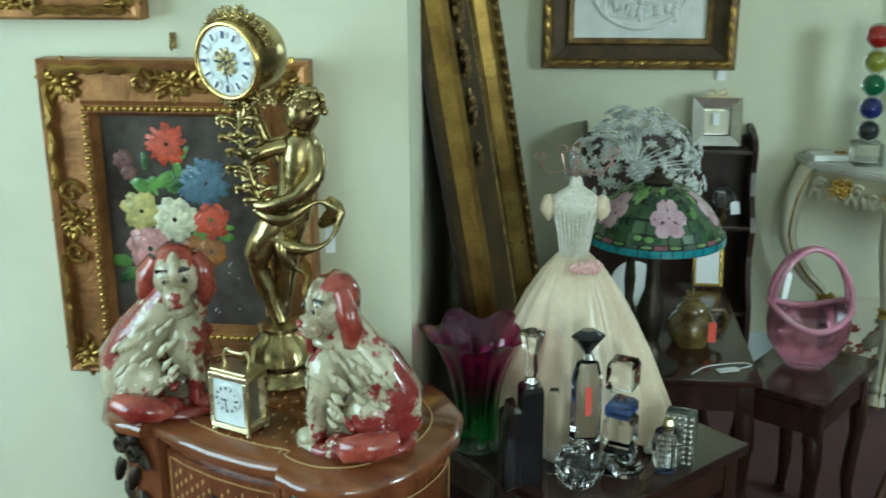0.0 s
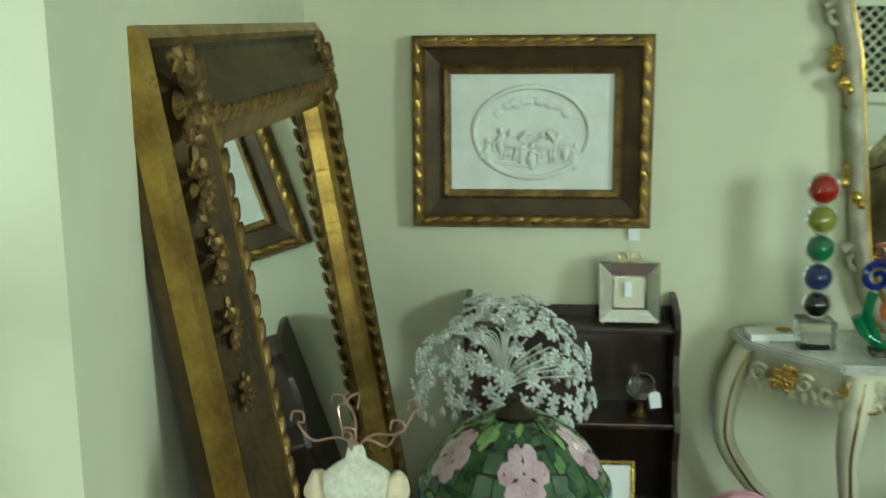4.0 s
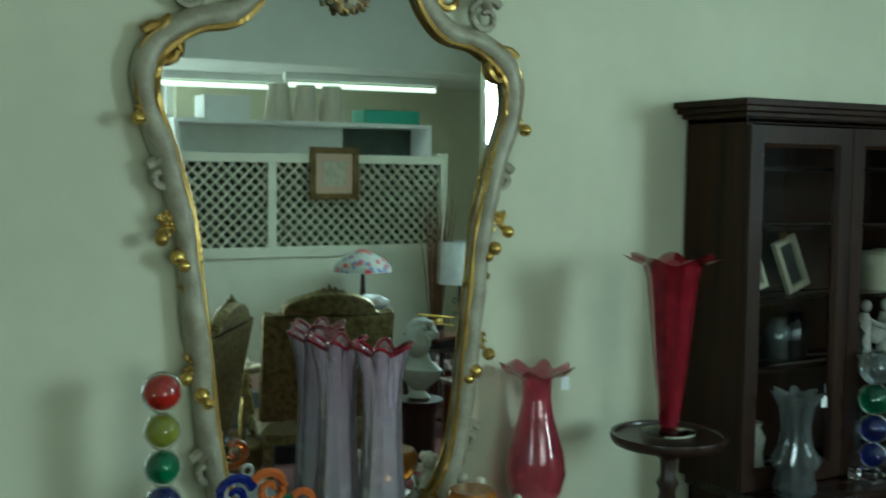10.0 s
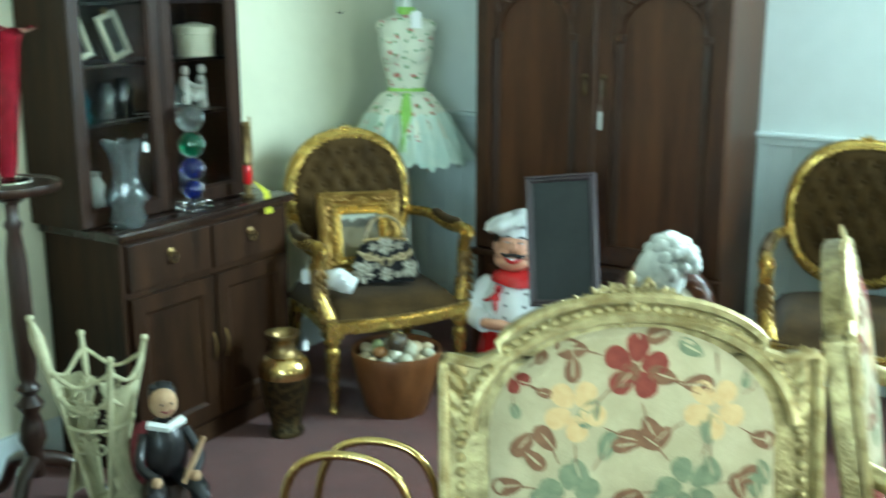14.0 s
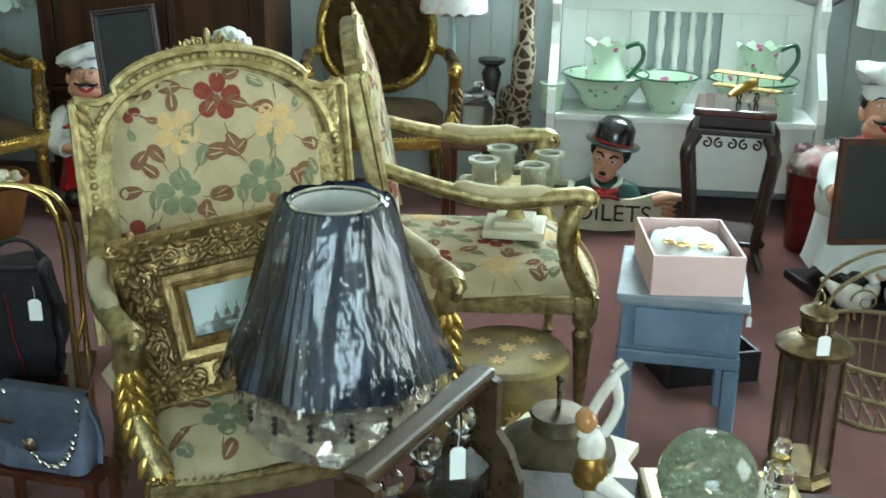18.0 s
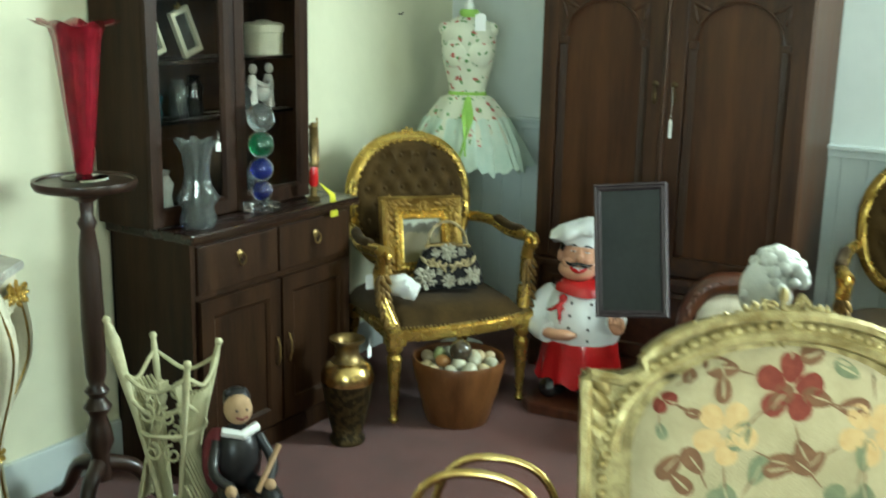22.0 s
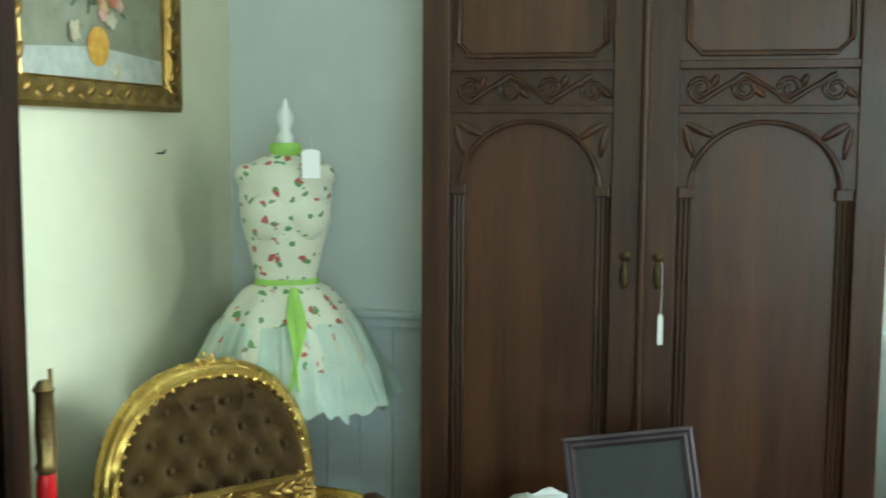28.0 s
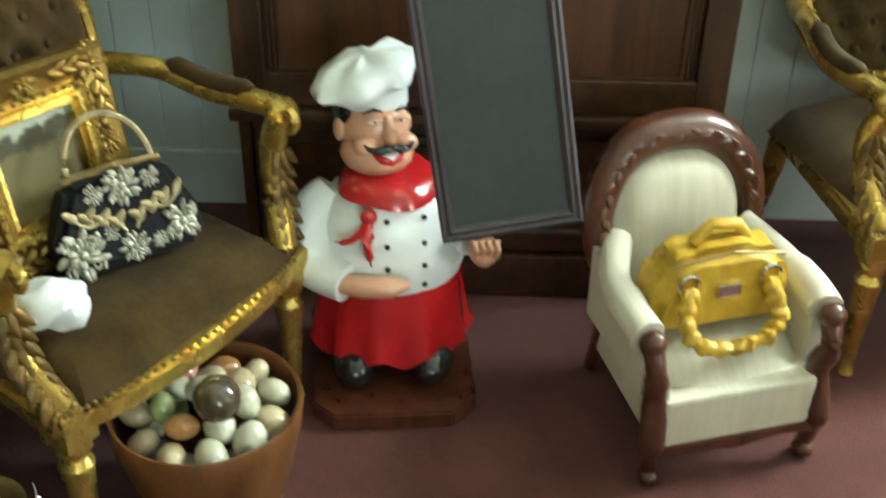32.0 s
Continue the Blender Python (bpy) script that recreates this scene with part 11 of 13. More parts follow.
def commode():
    t = thing("demilune_commode", -0.020, -2.20, 0, -26.7, "bow-fronted inlaid walnut commode with bronze mounts in the corner", "commode")
    bm = B()
    rows = []
    for d, z in ((0.012, 0.738), (0.002, 0.742), (0.0, 0.75), (0.003, 0.760), (0.010, 0.765)):
        rows.append([bm.verts.new((x, y, z)) for x, y in shrink(d)])
    n = len(OUT)
    for a, b in zip(rows, rows[1:]):
        for k in range(n):
            bm.faces.new((a[k], a[(k + 1) % n], b[(k + 1) % n], b[k]))
    bm.faces.new(rows[-1])
    bm.faces.new(rows[0][::-1])
    bmesh.ops.recalc_face_normals(bm, faces=bm.faces)
    top = part("top", bm, M["marquetry_x"], t, "glossy inlaid top with a lobed edge", smooth=40)
    bm = B()
    prism(bm, shrink(0.028), 0.12, 0.738, axis="z")
    body = part("carcass", bm, M["marquetry"], t, smooth=40)
    # stringing on the top
    bm = B()
    ins = shrink(0.055)
    pts = curve_pts([(x, y, 0.7655) for x, y in ins[:13]], 4)
    tube(bm, pts, 0.0016, 4)
    tube(bm, curve_pts([(-x, y, 0.7655) for x, y in ins[:13]], 4), 0.0016, 4)
    part("stringing", bm, M["inlay"], top, "pale inlaid line")
    rng = random.Random(4)
    bm = B()
    prism(bm, [(0, -0.006), (0.0028, 0), (0, 0.006), (-0.0028, 0)], 0, 0.0008, axis="z")
    dia = None
    for i in range(-9, 10):
        for j in range(0, 11):
            x, y = i * 0.028 + (j % 2) * 0.014, 0.045 + j * 0.032
            if (x / 0.27) ** 2 + ((y - 0.2) / 0.175) ** 2 < 1 and y < 0.3:
                if dia is None:
                    dia = part("inlaid_diamond", bm, M["inlay"], top, "small inlaid diamond")
                    dia.matrix_basis = pose(x, y, 0.7652, 0, 0, 30)
                else:
                    again(dia, pose(x, y, 0.7652, 0, 0, rng.uniform(20, 40)))
    # drawer fronts following the bow, with border lines and diamonds
    for z0, z1 in ((0.56, 0.715), (0.37, 0.535), (0.17, 0.345)):
        bm = B()
        xs = [-0.128 + 0.256 * k / 12 for k in range(13)]
        a = [(x, on_front(x, 0.028) - 0.008) for x in xs]
        b = [(x, on_front(x, 0.028) + 0.004) for x in xs[::-1]]
        prism(bm, a + b, z0, z1, axis="z")
        dr = part("drawer", bm, M["marquetry"], t, "veneered drawer front with fine inlay", smooth=30)
        bm = B()
        loop = [(x * 0.93, on_front(x * 0.93, 0.028) - 0.0085, z1 - 0.012) for x in xs] + [(x * 0.93, on_front(x * 0.93, 0.028) - 0.0085, z0 + 0.012) for x in xs[::-1]]
        tube(bm, loop, 0.0014, 4, closed=True)
        part("border_line", bm, M["inlay"], dr, "pale inlaid border")
        bm = B()
        prism(bm, [(0, -0.006), (0.0026, 0), (0, 0.006), (-0.0026, 0)], -0.0006, 0.0006)
        o0 = None
        for i in range(-7, 8):
            for j in range(5):
                x, z = i * 0.0145, z0 + 0.03 + j * 0.024 + (i % 2) * 0.012
                if z < z1 - 0.02 and abs(i) > 0:
                    m = pose(x, on_front(x, 0.028) - 0.0087, z)
                    if o0 is None:
                        o0 = part("inlaid_diamond", bm, M["inlay"], dr)
                        o0.matrix_basis = m
                    else:
                        again(o0, m)
        bm = B()
        y0 = on_front(0, 0.028) - 0.010
        zc = (z0 + z1) / 2
        acanthus(bm, (0, zc + 0.01), 0.05, y0, random.Random(5), 7)
        tube(bm, [(-0.012, y0 - 0.012, zc), (-0.010, y0 - 0.02, zc - 0.02), (0, y0 - 0.022, zc - 0.028), (0.010, y0 - 0.02, zc - 0.02), (0.012, y0 - 0.012, zc)], 0.0035, 6)
        part("drop_handle", bm, M["bronze"], dr, "dark bronze drop handle")
    # door panels in the curved sides, bronze mounts on the corner lobes, feet
    for s in (-1, 1):
        for (xa, xb) in ((0.255, 0.315),):
            bm = B()
            loop = []
            sh = shrink(0.0265)[5:11]
            cv = curve_pts([(s * x, y, 0) for x, y in sh], 4)
            loop = [(p.x * 1.004, p.y, 0.70) for p in cv] + [(p.x * 1.004, p.y, 0.20) for p in cv[::-1]]
            tube(bm, loop, 0.0014, 4, closed=True)
            part("border_line", bm, M["inlay"], body, "pale inlaid border")
        for x in (0.185, 0.232):
            bm = B()
            y0 = on_front(s * x, 0.028)
            for k in range(7):
                leaf(bm, (s * x, 0.715 - 0.045 * k), -1.57 + 0.5 * (-1) ** k, 0.055, 0.028, y0 - 0.004, 0, 0.010)
            scroll(bm, (s * x, 0.70), 0.018, 1.3, 0.006, 0, s, 1.0, y0 - 0.010)
            ball(bm, (s * x, y0 - 0.008, 0.725), (0.013, 0.010, 0.013), 10)
            part("bronze_mount", bm, M["bronze"], t, "dark bronze leaf mount", smooth=True)
    for x, y in ((-0.2, 0.03), (0.2, 0.03), (-0.2, 0.33), (0.2, 0.33)):
        bm = B()
        tube(bm, curve_pts([(x, y, 0.13), (x * 1.08, y - 0.02, 0.08), (x * 1.04, y - 0.01, 0.035), (x * 1.12, y - 0.025, 0.006)], 5), [0.03] * 5 + [0.022] * 5 + [0.014] * 5 + [0.02], 10)
        part("foot", bm, M["marquetry"], t, smooth=True)


M["marquetry_x"] = wood("walnut_top_veneer", (0.11, 0.030, 0.010), (0.22, 0.072, 0.024), rough=0.13, coat=1.0, axis=0)
commode()

M["dog_white"] = mat("crazed_ivory_glaze", (0.58, 0.52, 0.36), 0.14, 0, (0.26, 0.20, 0.11), 34, 0.9, 70, coat=1.0)
M["dog_red"] = mat("red_brown_glaze", (0.17, 0.012, 0.010), 0.14, 0, (0.36, 0.07, 0.045), 18, 0.6, 60, coat=1.0)
M["dog_coat"] = mat("ivory_glaze_with_red_patches", (0.50, 0.45, 0.30), 0.14, 0, (0.22, 0.022, 0.018), 9, 1.0, 70, coat=1.0, lo=0.475, hi=0.52)
M["dog_black"] = mat("painted_black_glaze", (0.02, 0.018, 0.018), 0.2, coat=1.0)


def spaniel(x, y, z, rz, s, look_at, mirror, label):
    """A seated pottery spaniel in one mesh. Its head points along -x unless turned towards -y."""
    bm = B()
    q = mirror
    def P(a, b, c):
        return (q * a, b, c)
    lathe(bm, [(0.115, 0.0), (0.12, 0.006), (0.115, 0.014), (0.09, 0.018)], 28, P(0.015, 0, 0), 0, squash=(1, 0.62))
    # haunch, back, chest, in overlapping swells
    tube(bm, [P(0.105, 0.0, 0.03), P(0.09, 0, 0.085), P(0.055, 0, 0.135), P(0.015, 0, 0.180), P(-0.015, 0, 0.215)], [0.042, 0.056, 0.054, 0.046, 0.040], 18, 0)
    ball(bm, P(0.055, -0.040, 0.065), (0.054, 0.030, 0.048), 18, 0)
    ball(bm, P(0.055, 0.040, 0.065), (0.054, 0.030, 0.048), 18, 0)
    ball(bm, P(-0.035, 0, 0.125), (0.044, 0.050, 0.065), 18, 0)
    for b in (-0.026, 0.026):
        tube(bm, [P(-0.045, b, 0.13), P(-0.055, b * 1.1, 0.08), P(-0.052, b * 1.2, 0.025)], [0.024, 0.018, 0.018], 12, 0)
        ball(bm, P(-0.068, b * 1.2, 0.022), (0.028, 0.018, 0.016), 12, 0)
        ball(bm, P(-0.002, b * 2.1, 0.024), (0.034, 0.020, 0.016), 12, 0)
    # shaggy chest locks
    rng = random.Random(2)
    for k in range(22):
        a, c = rng.uniform(-0.05, 0.05), rng.uniform(0.07, 0.19)
        u = -0.07 + 0.35 * abs(a) + 0.12 * max(c - 0.14, 0)
        tube(bm, [P(u, a, c + 0.02), P(u - 0.008, a * 1.05, c), P(u - 0.001, a * 1.1, c - 0.02)], [0.004, 0.008, 0.003], 6, 0)
    for k in range(46):
        a, c = rng.uniform(-0.03, 0.085), rng.uniform(0.03, 0.19)
        tube(bm, [P(a, -0.058 + 0.16 * max(c - 0.10, 0), c), P(a + 0.012, -0.063 + 0.16 * max(c - 0.10, 0), c - 0.010), P(a + 0.022, -0.056 + 0.16 * max(c - 0.10, 0), c - 0.022)], [0.003, 0.0065, 0.003], 6, 0)
    # red patches lying on the coat, and the tail
    tube(bm, [P(0.10, -0.055, 0.03), P(0.06, -0.080, 0.030), P(0.01, -0.082, 0.027), P(-0.015, -0.072, 0.022)], [0.022, 0.027, 0.022, 0.010], 12, 1)
    # head
    hm = Matrix.Translation(P(-0.022, 0, 0.245)) @ pose(0, 0, 0, 0, 0, look_at * q) @ pose(0, 0, 0, 0, -6 * q, 0)
    def H(a, b, c):
        return hm @ Vector((q * a, b, c))
    def blob(a, b, c, r, mi):
        ball(bm, H(a, b, c), r, 16, mi, m=hm.to_3x3().to_4x4())
    blob(0, 0, 0, (0.050, 0.046, 0.050), 3)
    blob(0.008, 0, 0.016, (0.046, 0.044, 0.042), 1)
    blob(-0.024, 0, 0.010, (0.030, 0.016, 0.046), 3)
    blob(-0.048, 0, -0.018, (0.026, 0.027, 0.022), 3)
    blob(-0.070, 0, -0.010, (0.008, 0.010, 0.007), 1)
    tube(bm, [H(-0.068, -0.012, -0.026), H(-0.076, 0, -0.022), H(-0.068, 0.012, -0.026)], 0.0035, 6, 1)
    for b in (-1, 1):
        tube(bm, [H(0.006, b * 0.036, 0.034), H(0.004, b * 0.052, 0.008), H(0.006, b * 0.056, -0.030), H(0.002, b * 0.050, -0.056)], [0.014, 0.022, 0.024, 0.012], 12, 1)
        blob(-0.042, b * 0.020, 0.012, (0.008, 0.009, 0.007), 3)
        blob(-0.048, b * 0.020, 0.012, (0.004, 0.005, 0.005), 2)
        tube(bm, [H(-0.042, b * 0.010, 0.027), H(-0.043, b * 0.020, 0.031), H(-0.036, b * 0.032, 0.026)], 0.0026, 6, 2)
    blob(-0.02, 0, -0.052, (0.030, 0.036, 0.016), 3)
    smooth_noise(bm, 0.005, 70, 3.0)
    smooth_noise(bm, 0.003, 150, 5.0)
    for v in bm.verts:
        v.co *= s
        v.co.x *= 0.88
    t = part("spaniel_figurine", bm, [M["dog_coat"], M["dog_red"], M["dog_black"], M["dog_white"]], None, smooth=70)
    t.matrix_world = pose(x, y, z, 0, 0, rz)
    tagged(t, label, "figurine", "pair of pottery spaniels")


spaniel(0.205, -2.16, 0.765, 0, 0.96, 38, 1, "glazed ivory pottery spaniel with red patches, head turned")
spaniel(-0.128, -2.055, 0.765, 8, 0.98, 80, -1, "glazed ivory pottery spaniel with red patches, facing forward")


def dial(parent, r, label="white dial with black hour marks", gilt=None):
    """A clock face in the x-z plane, facing -y, with hour marks and two hands of the clock."""
    bm = B()
    lathe(bm, [(r * 0.02, -0.001), (r * 0.9, -0.001), (r, 0.0), (r, 0.003)], 32, m=pose(0, 0, 0, 90, 0, 0) @ Matrix.Diagonal((1, 1, -1, 1)))
    d = part("dial", bm, M["dial_white"], parent, label)
    if gilt:
        for k in range(12):
            a = math.pi / 6 * k
            bm = B()
            ball(bm, (r * 0.78 * math.sin(a), -0.0025, r * 0.78 * math.cos(a)), (r * 0.17, 0.002, r * 0.17), 12)
            part("hour_cartouche", bm, M["paper"], d, "white enamel plaque")
    for k in range(12):
        bm = B()
        w = r * (0.028 if k % 3 else 0.045)
        box(bm, -w, w, -0.0062, -0.0045, r * 0.68, r * 0.88, m=pose(0, 0, 0, 0, 30 * k, 0))
        part("hour_mark", bm, M["ink_blue"] if gilt else M["black"], d)
    for a, ln, w in ((-85, 0.42, 0.045), (172, 0.66, 0.03)):
        bm = B()
        prism(bm, [(-w * r, -0.1 * r), (w * r, -0.1 * r), (w * r * 0.7, ln * r * 0.7), (0, ln * r), (-w * r * 0.7, ln * r * 0.7)], -0.0085, -0.0075)
        for v in bm.verts:
            v.co = pose(0, 0, 0, 0, a, 0) @ v.co
        part("pointer", bm, M["black"], d, "dark metal pointer")
    return d


M["dial_white"] = mat("enamel_dial", (0.72, 0.76, 0.74), 0.25, 0, (0.62, 0.68, 0.66), 40, coat=0.6)
M["ink_blue"] = mat("blue_black_numerals", (0.05, 0.09, 0.16), 0.4)
M["brass_pale"] = mat("pale_lacquered_brass", (0.74, 0.66, 0.42), 0.28, 1.0, (0.58, 0.50, 0.28), 18, 0.1, 70)
M["gilt_spelter"] = mat("gilt_spelter", (0.52, 0.42, 0.20), 0.24, 1.0, (0.24, 0.18, 0.08), 22, 0.25, 60)


def carriage_clock():
    t = thing("carriage_clock", 0.014, -2.135, 0.765, -23, "small brass carriage clock with a white dial", "clock")
    w, d, h = 0.036, 0.024, 0.108
    for z0, z1, o in ((0.008, 0.018, 0.004), (h - 0.010, h, 0.004)):
        bm = B()
        box(bm, -w - o, w + o, -d - o, d + o, z0, z1, 0.002)
        part("plate", bm, M["brass_pale"], t)
    bm = B()
    box(bm, -w - 0.001, w + 0.001, -d - 0.001, d + 0.001, h, h + 0.006, 0.002)
    part("top_step", bm, M["brass_pale"], t)
    for sx in (-1, 1):
        for sy in (-1, 1):
            bm = B()
            box(bm, sx * w - 0.004, sx * w + 0.004, sy * d - 0.004, sy * d + 0.004, 0.018, h - 0.010, 0.0015)
            part("corner_post", bm, M["brass_pale"], t)
            bm = B()
            ball(bm, (sx * w, sy * d, 0.004), 0.0045, 10)
            part("foot", bm, M["brass_pale"], t, smooth=True)
    bm = B()
    box(bm, -w + 0.003, w - 0.003, -d + 0.004, d - 0.004, 0.019, h - 0.011)
    part("case", bm, M["silver"], t, "silvered inner case")
    bm = B()
    box(bm, -w + 0.004, w - 0.004, -d - 0.001, -d + 0.003, 0.019, h - 0.011)
    face = part("face", bm, M["dial_white"], t, "white face plate")
    o = dial(t, 0.026)
    o.matrix_basis = pose(0, -d - 0.002, 0.066)
    bm = B()
    tube(bm, curve_pts([(-0.024, 0, h + 0.006), (-0.027, 0, h + 0.022), (-0.019, 0, h + 0.034), (-0.012, 0, h + 0.030), (0.012, 0, h + 0.030), (0.019, 0, h + 0.034), (0.027, 0, h + 0.022), (0.024, 0, h + 0.006)], 5), 0.0028, 8)
    part("handle", bm, M["brass_pale"], t, "bowed brass carrying handle", smooth=True)


carriage_clock()


def cherub_clock():
    t = thing("figural_clock", 0.034, -1.93, 0.765, 0, "gilt cherub holding up a round clock on a fluted base", "clock")
    bm = B()
    lathe(bm, [(0.062, 0), (0.066, 0.006), (0.060, 0.016), (0.052, 0.022), (0.050, 0.030)], 36)
    lathe(bm, [(0.050, 0.030), (0.058, 0.045), (0.052, 0.075), (0.034, 0.092), (0.032, 0.10)], 48, wave=lambda a, i, k: (1 + 0.06 * abs(math.sin(9 * a)) * (0 < i < 3), 0))
    lathe(bm, [(0.030, 0.098), (0.040, 0.103), (0.040, 0.110), (0.028, 0.118)], 30)
    part("base", bm, M["gilt_spelter"], t, "fluted round base", smooth=40)
    # the figure, one plain mesh: legs, drapery, body, head, raised arms, scrolls under the drum
    bm = B()
    tube(bm, curve_pts([(0.0, 0, 0.115), (0.012, 0, 0.17), (0.020, -0.005, 0.24), (0.030, -0.01, 0.30), (0.040, 0, 0.345)], 4), [0.016, 0.017, 0.016, 0.014, 0.016, 0.018, 0.021, 0.023, 0.024, 0.025, 0.026, 0.028, 0.031, 0.033, 0.034, 0.034, 0.034], 14)
    tube(bm, curve_pts([(0.03, -0.02, 0.33), (-0.005, -0.035, 0.29), (-0.025, -0.03, 0.24), (-0.012, -0.012, 0.17), (0.004, -0.01, 0.12)], 4), [0.028] * 4 + [0.025] * 4 + [0.019] * 4 + [0.014] * 5, 12)
    tube(bm, [(0.038, 0, 0.33), (0.044, 0, 0.375), (0.050, 0, 0.42), (0.054, 0, 0.455), (0.056, 0, 0.475)], [0.034, 0.032, 0.036, 0.032, 0.016], 14)
    ball(bm, (0.062, -0.012, 0.502), (0.032, 0.034, 0.036), 16)
    rng = random.Random(7)
    for k in range(46):
        a, b = rng.uniform(0, 6.28), rng.uniform(-0.2, 1.3)
        ball(bm, (0.066 + 0.032 * math.cos(a) * math.cos(b), -0.004 + 0.034 * math.sin(a) * math.cos(b), 0.508 + 0.034 * math.sin(b)), rng.uniform(0.007, 0.011), 7)
    tube(bm, curve_pts([(0.030, -0.018, 0.447), (-0.004, -0.034, 0.440), (-0.032, -0.040, 0.418), (-0.030, -0.044, 0.392)], 4), [0.016] * 6 + [0.012] * 7, 10)
    tube(bm, curve_pts([(0.082, -0.012, 0.442), (0.088, -0.040, 0.400), (0.058, -0.060, 0.368), (0.010, -0.060, 0.350), (-0.012, -0.052, 0.348)], 4), [0.016] * 8 + [0.012] * 9, 10)
    for c in ([(0.085, 0.0, 0.30), (0.11, -0.02, 0.33), (0.09, -0.045, 0.355), (0.03, -0.055, 0.325), (-0.02, -0.05, 0.34)], [(0.095, 0.01, 0.345), (0.118, 0, 0.32), (0.10, -0.02, 0.275), (0.05, -0.045, 0.27), (-0.01, -0.05, 0.30)],
              [(0.02, -0.045, 0.30), (0.03, -0.05, 0.25), (0.055, -0.03, 0.22)]):
        tube(bm, curve_pts(c, 5), [0.008 + 0.005 * math.sin(0.5 * k) for k in range(5 * (len(c) - 1) + 1)], 8)
    stem = curve_pts([(0.004, -0.040, 0.325), (-0.012, -0.046, 0.36), (-0.030, -0.042, 0.42), (-0.045, -0.026, 0.47), (-0.040, -0.010, 0.53)], 4)
    tube(bm, stem, 0.008, 8)
    for k, q in enumerate(stem[2:]):
        for side in (-1, 1):
            e = q + Vector((side * (0.016 + 0.010 * (k % 3)), -0.012, 0.020 - 0.012 * (k % 2)))
            tube(bm, curve_pts([q, (q + e) / 2 + Vector((0, -0.006, 0.008)), e, e + Vector((-side * 0.004, -0.002, -0.008))], 3), [0.004] * 4 + [0.007] * 3 + [0.004] * 3, 6)
    tube(bm, curve_pts([(0.02, 0.01, 0.40), (-0.02, 0.012, 0.47), (-0.035, 0.01, 0.54)], 4), 0.012, 10)
    smooth_noise(bm, 0.0025, 60, 1.0)
    part("figure", bm, M["gilt_spelter"], t, "gilt cherub with drapery", smooth=70)
    # the drum
    dm = Matrix.Translation((-0.040, -0.005, 0.596)) @ pose(0, 0, 0, 4, 0, -22) @ Matrix.Scale(1.08, 4)
    bm = B()
    lathe(bm, [(0.052, -0.035), (0.060, -0.030), (0.063, -0.01), (0.063, 0.03), (0.058, 0.04), (0.03, 0.045)], 40, m=pose(0, 0, 0, -90, 0, 0))
    dr = part("drum", bm, M["gilt_spelter"], t, "round gilt drum", smooth=40)
    dr.matrix_basis = dm
    bm = B()
    tube(bm, [(0.058 * math.cos(2 * math.pi * k / 40), -0.037, 0.058 * math.sin(2 * math.pi * k / 40)) for k in range(40)], 0.0045, 8, closed=True)
    part("bezel", bm, M["brass"], dr, "brass bezel", smooth=True)
    o = dial(dr, 0.054, "silvered dial with white enamel hour plaques", True)
    o.matrix_basis = pose(0, -0.037, 0)
    bm = B()
    acanthus(bm, (0, 0), 0.05, -0.010, random.Random(9), 9)
    part("dial_centre", bm, M["brass_pale"], o, "chased brass centre").matrix_basis = pose(0, 0.008, 0)
    for k in range(13):
        a = 0.25 + 2.6 * k / 12
        bm = B()
        acanthus(bm, (0.066 * math.cos(a), 0.066 * math.sin(a)), 0.030 + 0.014 * math.sin(a) ** 4, -0.01, random.Random(k), 6)
        part("leaf_spray", bm, M["gilt_spelter"], dr, "gilt leaf sprays", smooth=True)
    for k in range(5):
        bm = B()
        acanthus(bm, (-0.03 + 0.022 * k, -0.062 - 0.008 * math.sin(k)), 0.036, -0.012, random.Random(k + 20), 6)
        part("leaf_spray", bm, M["gilt_spelter"], dr, smooth=True)


cherub_clock()
tag(None, 0.128, -1.90, 1.06, 0.018, 0.055, 10, 0, 0.03)

# ---- rotated dark table with the glass ----
def square_table(name, x, y, rz, w, d, h, label, thick=0.024, drawer=False, material="dark_table"):
    t = thing(name, x, y, 0, rz, label, "table")
    bm = B()
    box(bm, -w / 2, w / 2, -d / 2, d / 2, h - thick, h, 0.005)
    part("tabletop", bm, M[material + "_x"], t, "polished dark top", smooth=40)
    for s in (-1, 1):
        bm = B()
        box(bm, -w / 2 + 0.03, w / 2 - 0.03, s * (d / 2 - 0.03) - 0.009, s * (d / 2 - 0.03) + 0.009, h - thick - 0.075, h - thick, 0.002)
        part("apron", bm, M[material], t)
        bm = B()
        box(bm, s * (w / 2 - 0.03) - 0.009, s * (w / 2 - 0.03) + 0.009, -d / 2 + 0.04, d / 2 - 0.04, h - thick - 0.075, h - thick, 0.002)
        part("apron", bm, M[material], t)
        for q in (-1, 1):
            bm = B()
            cx, cy = s * (w / 2 - 0.035), q * (d / 2 - 0.035)
            box(bm, cx - 0.020, cx + 0.020, cy - 0.020, cy + 0.020, h - thick - 0.10, h - thick, 0.003)
            tube(bm, curve_pts([(cx, cy, h - thick - 0.08), (cx + s * 0.008, cy + q * 0.008, h * 0.62), (cx - s * 0.002, cy - q * 0.002, h * 0.25), (cx + s * 0.010, cy + q * 0.010, 0.012)], 5), [0.024] * 6 + [0.019] * 5 + [0.015] * 4 + [0.02], 10)
            part("leg", bm, M[material], t, smooth=40)
    return t


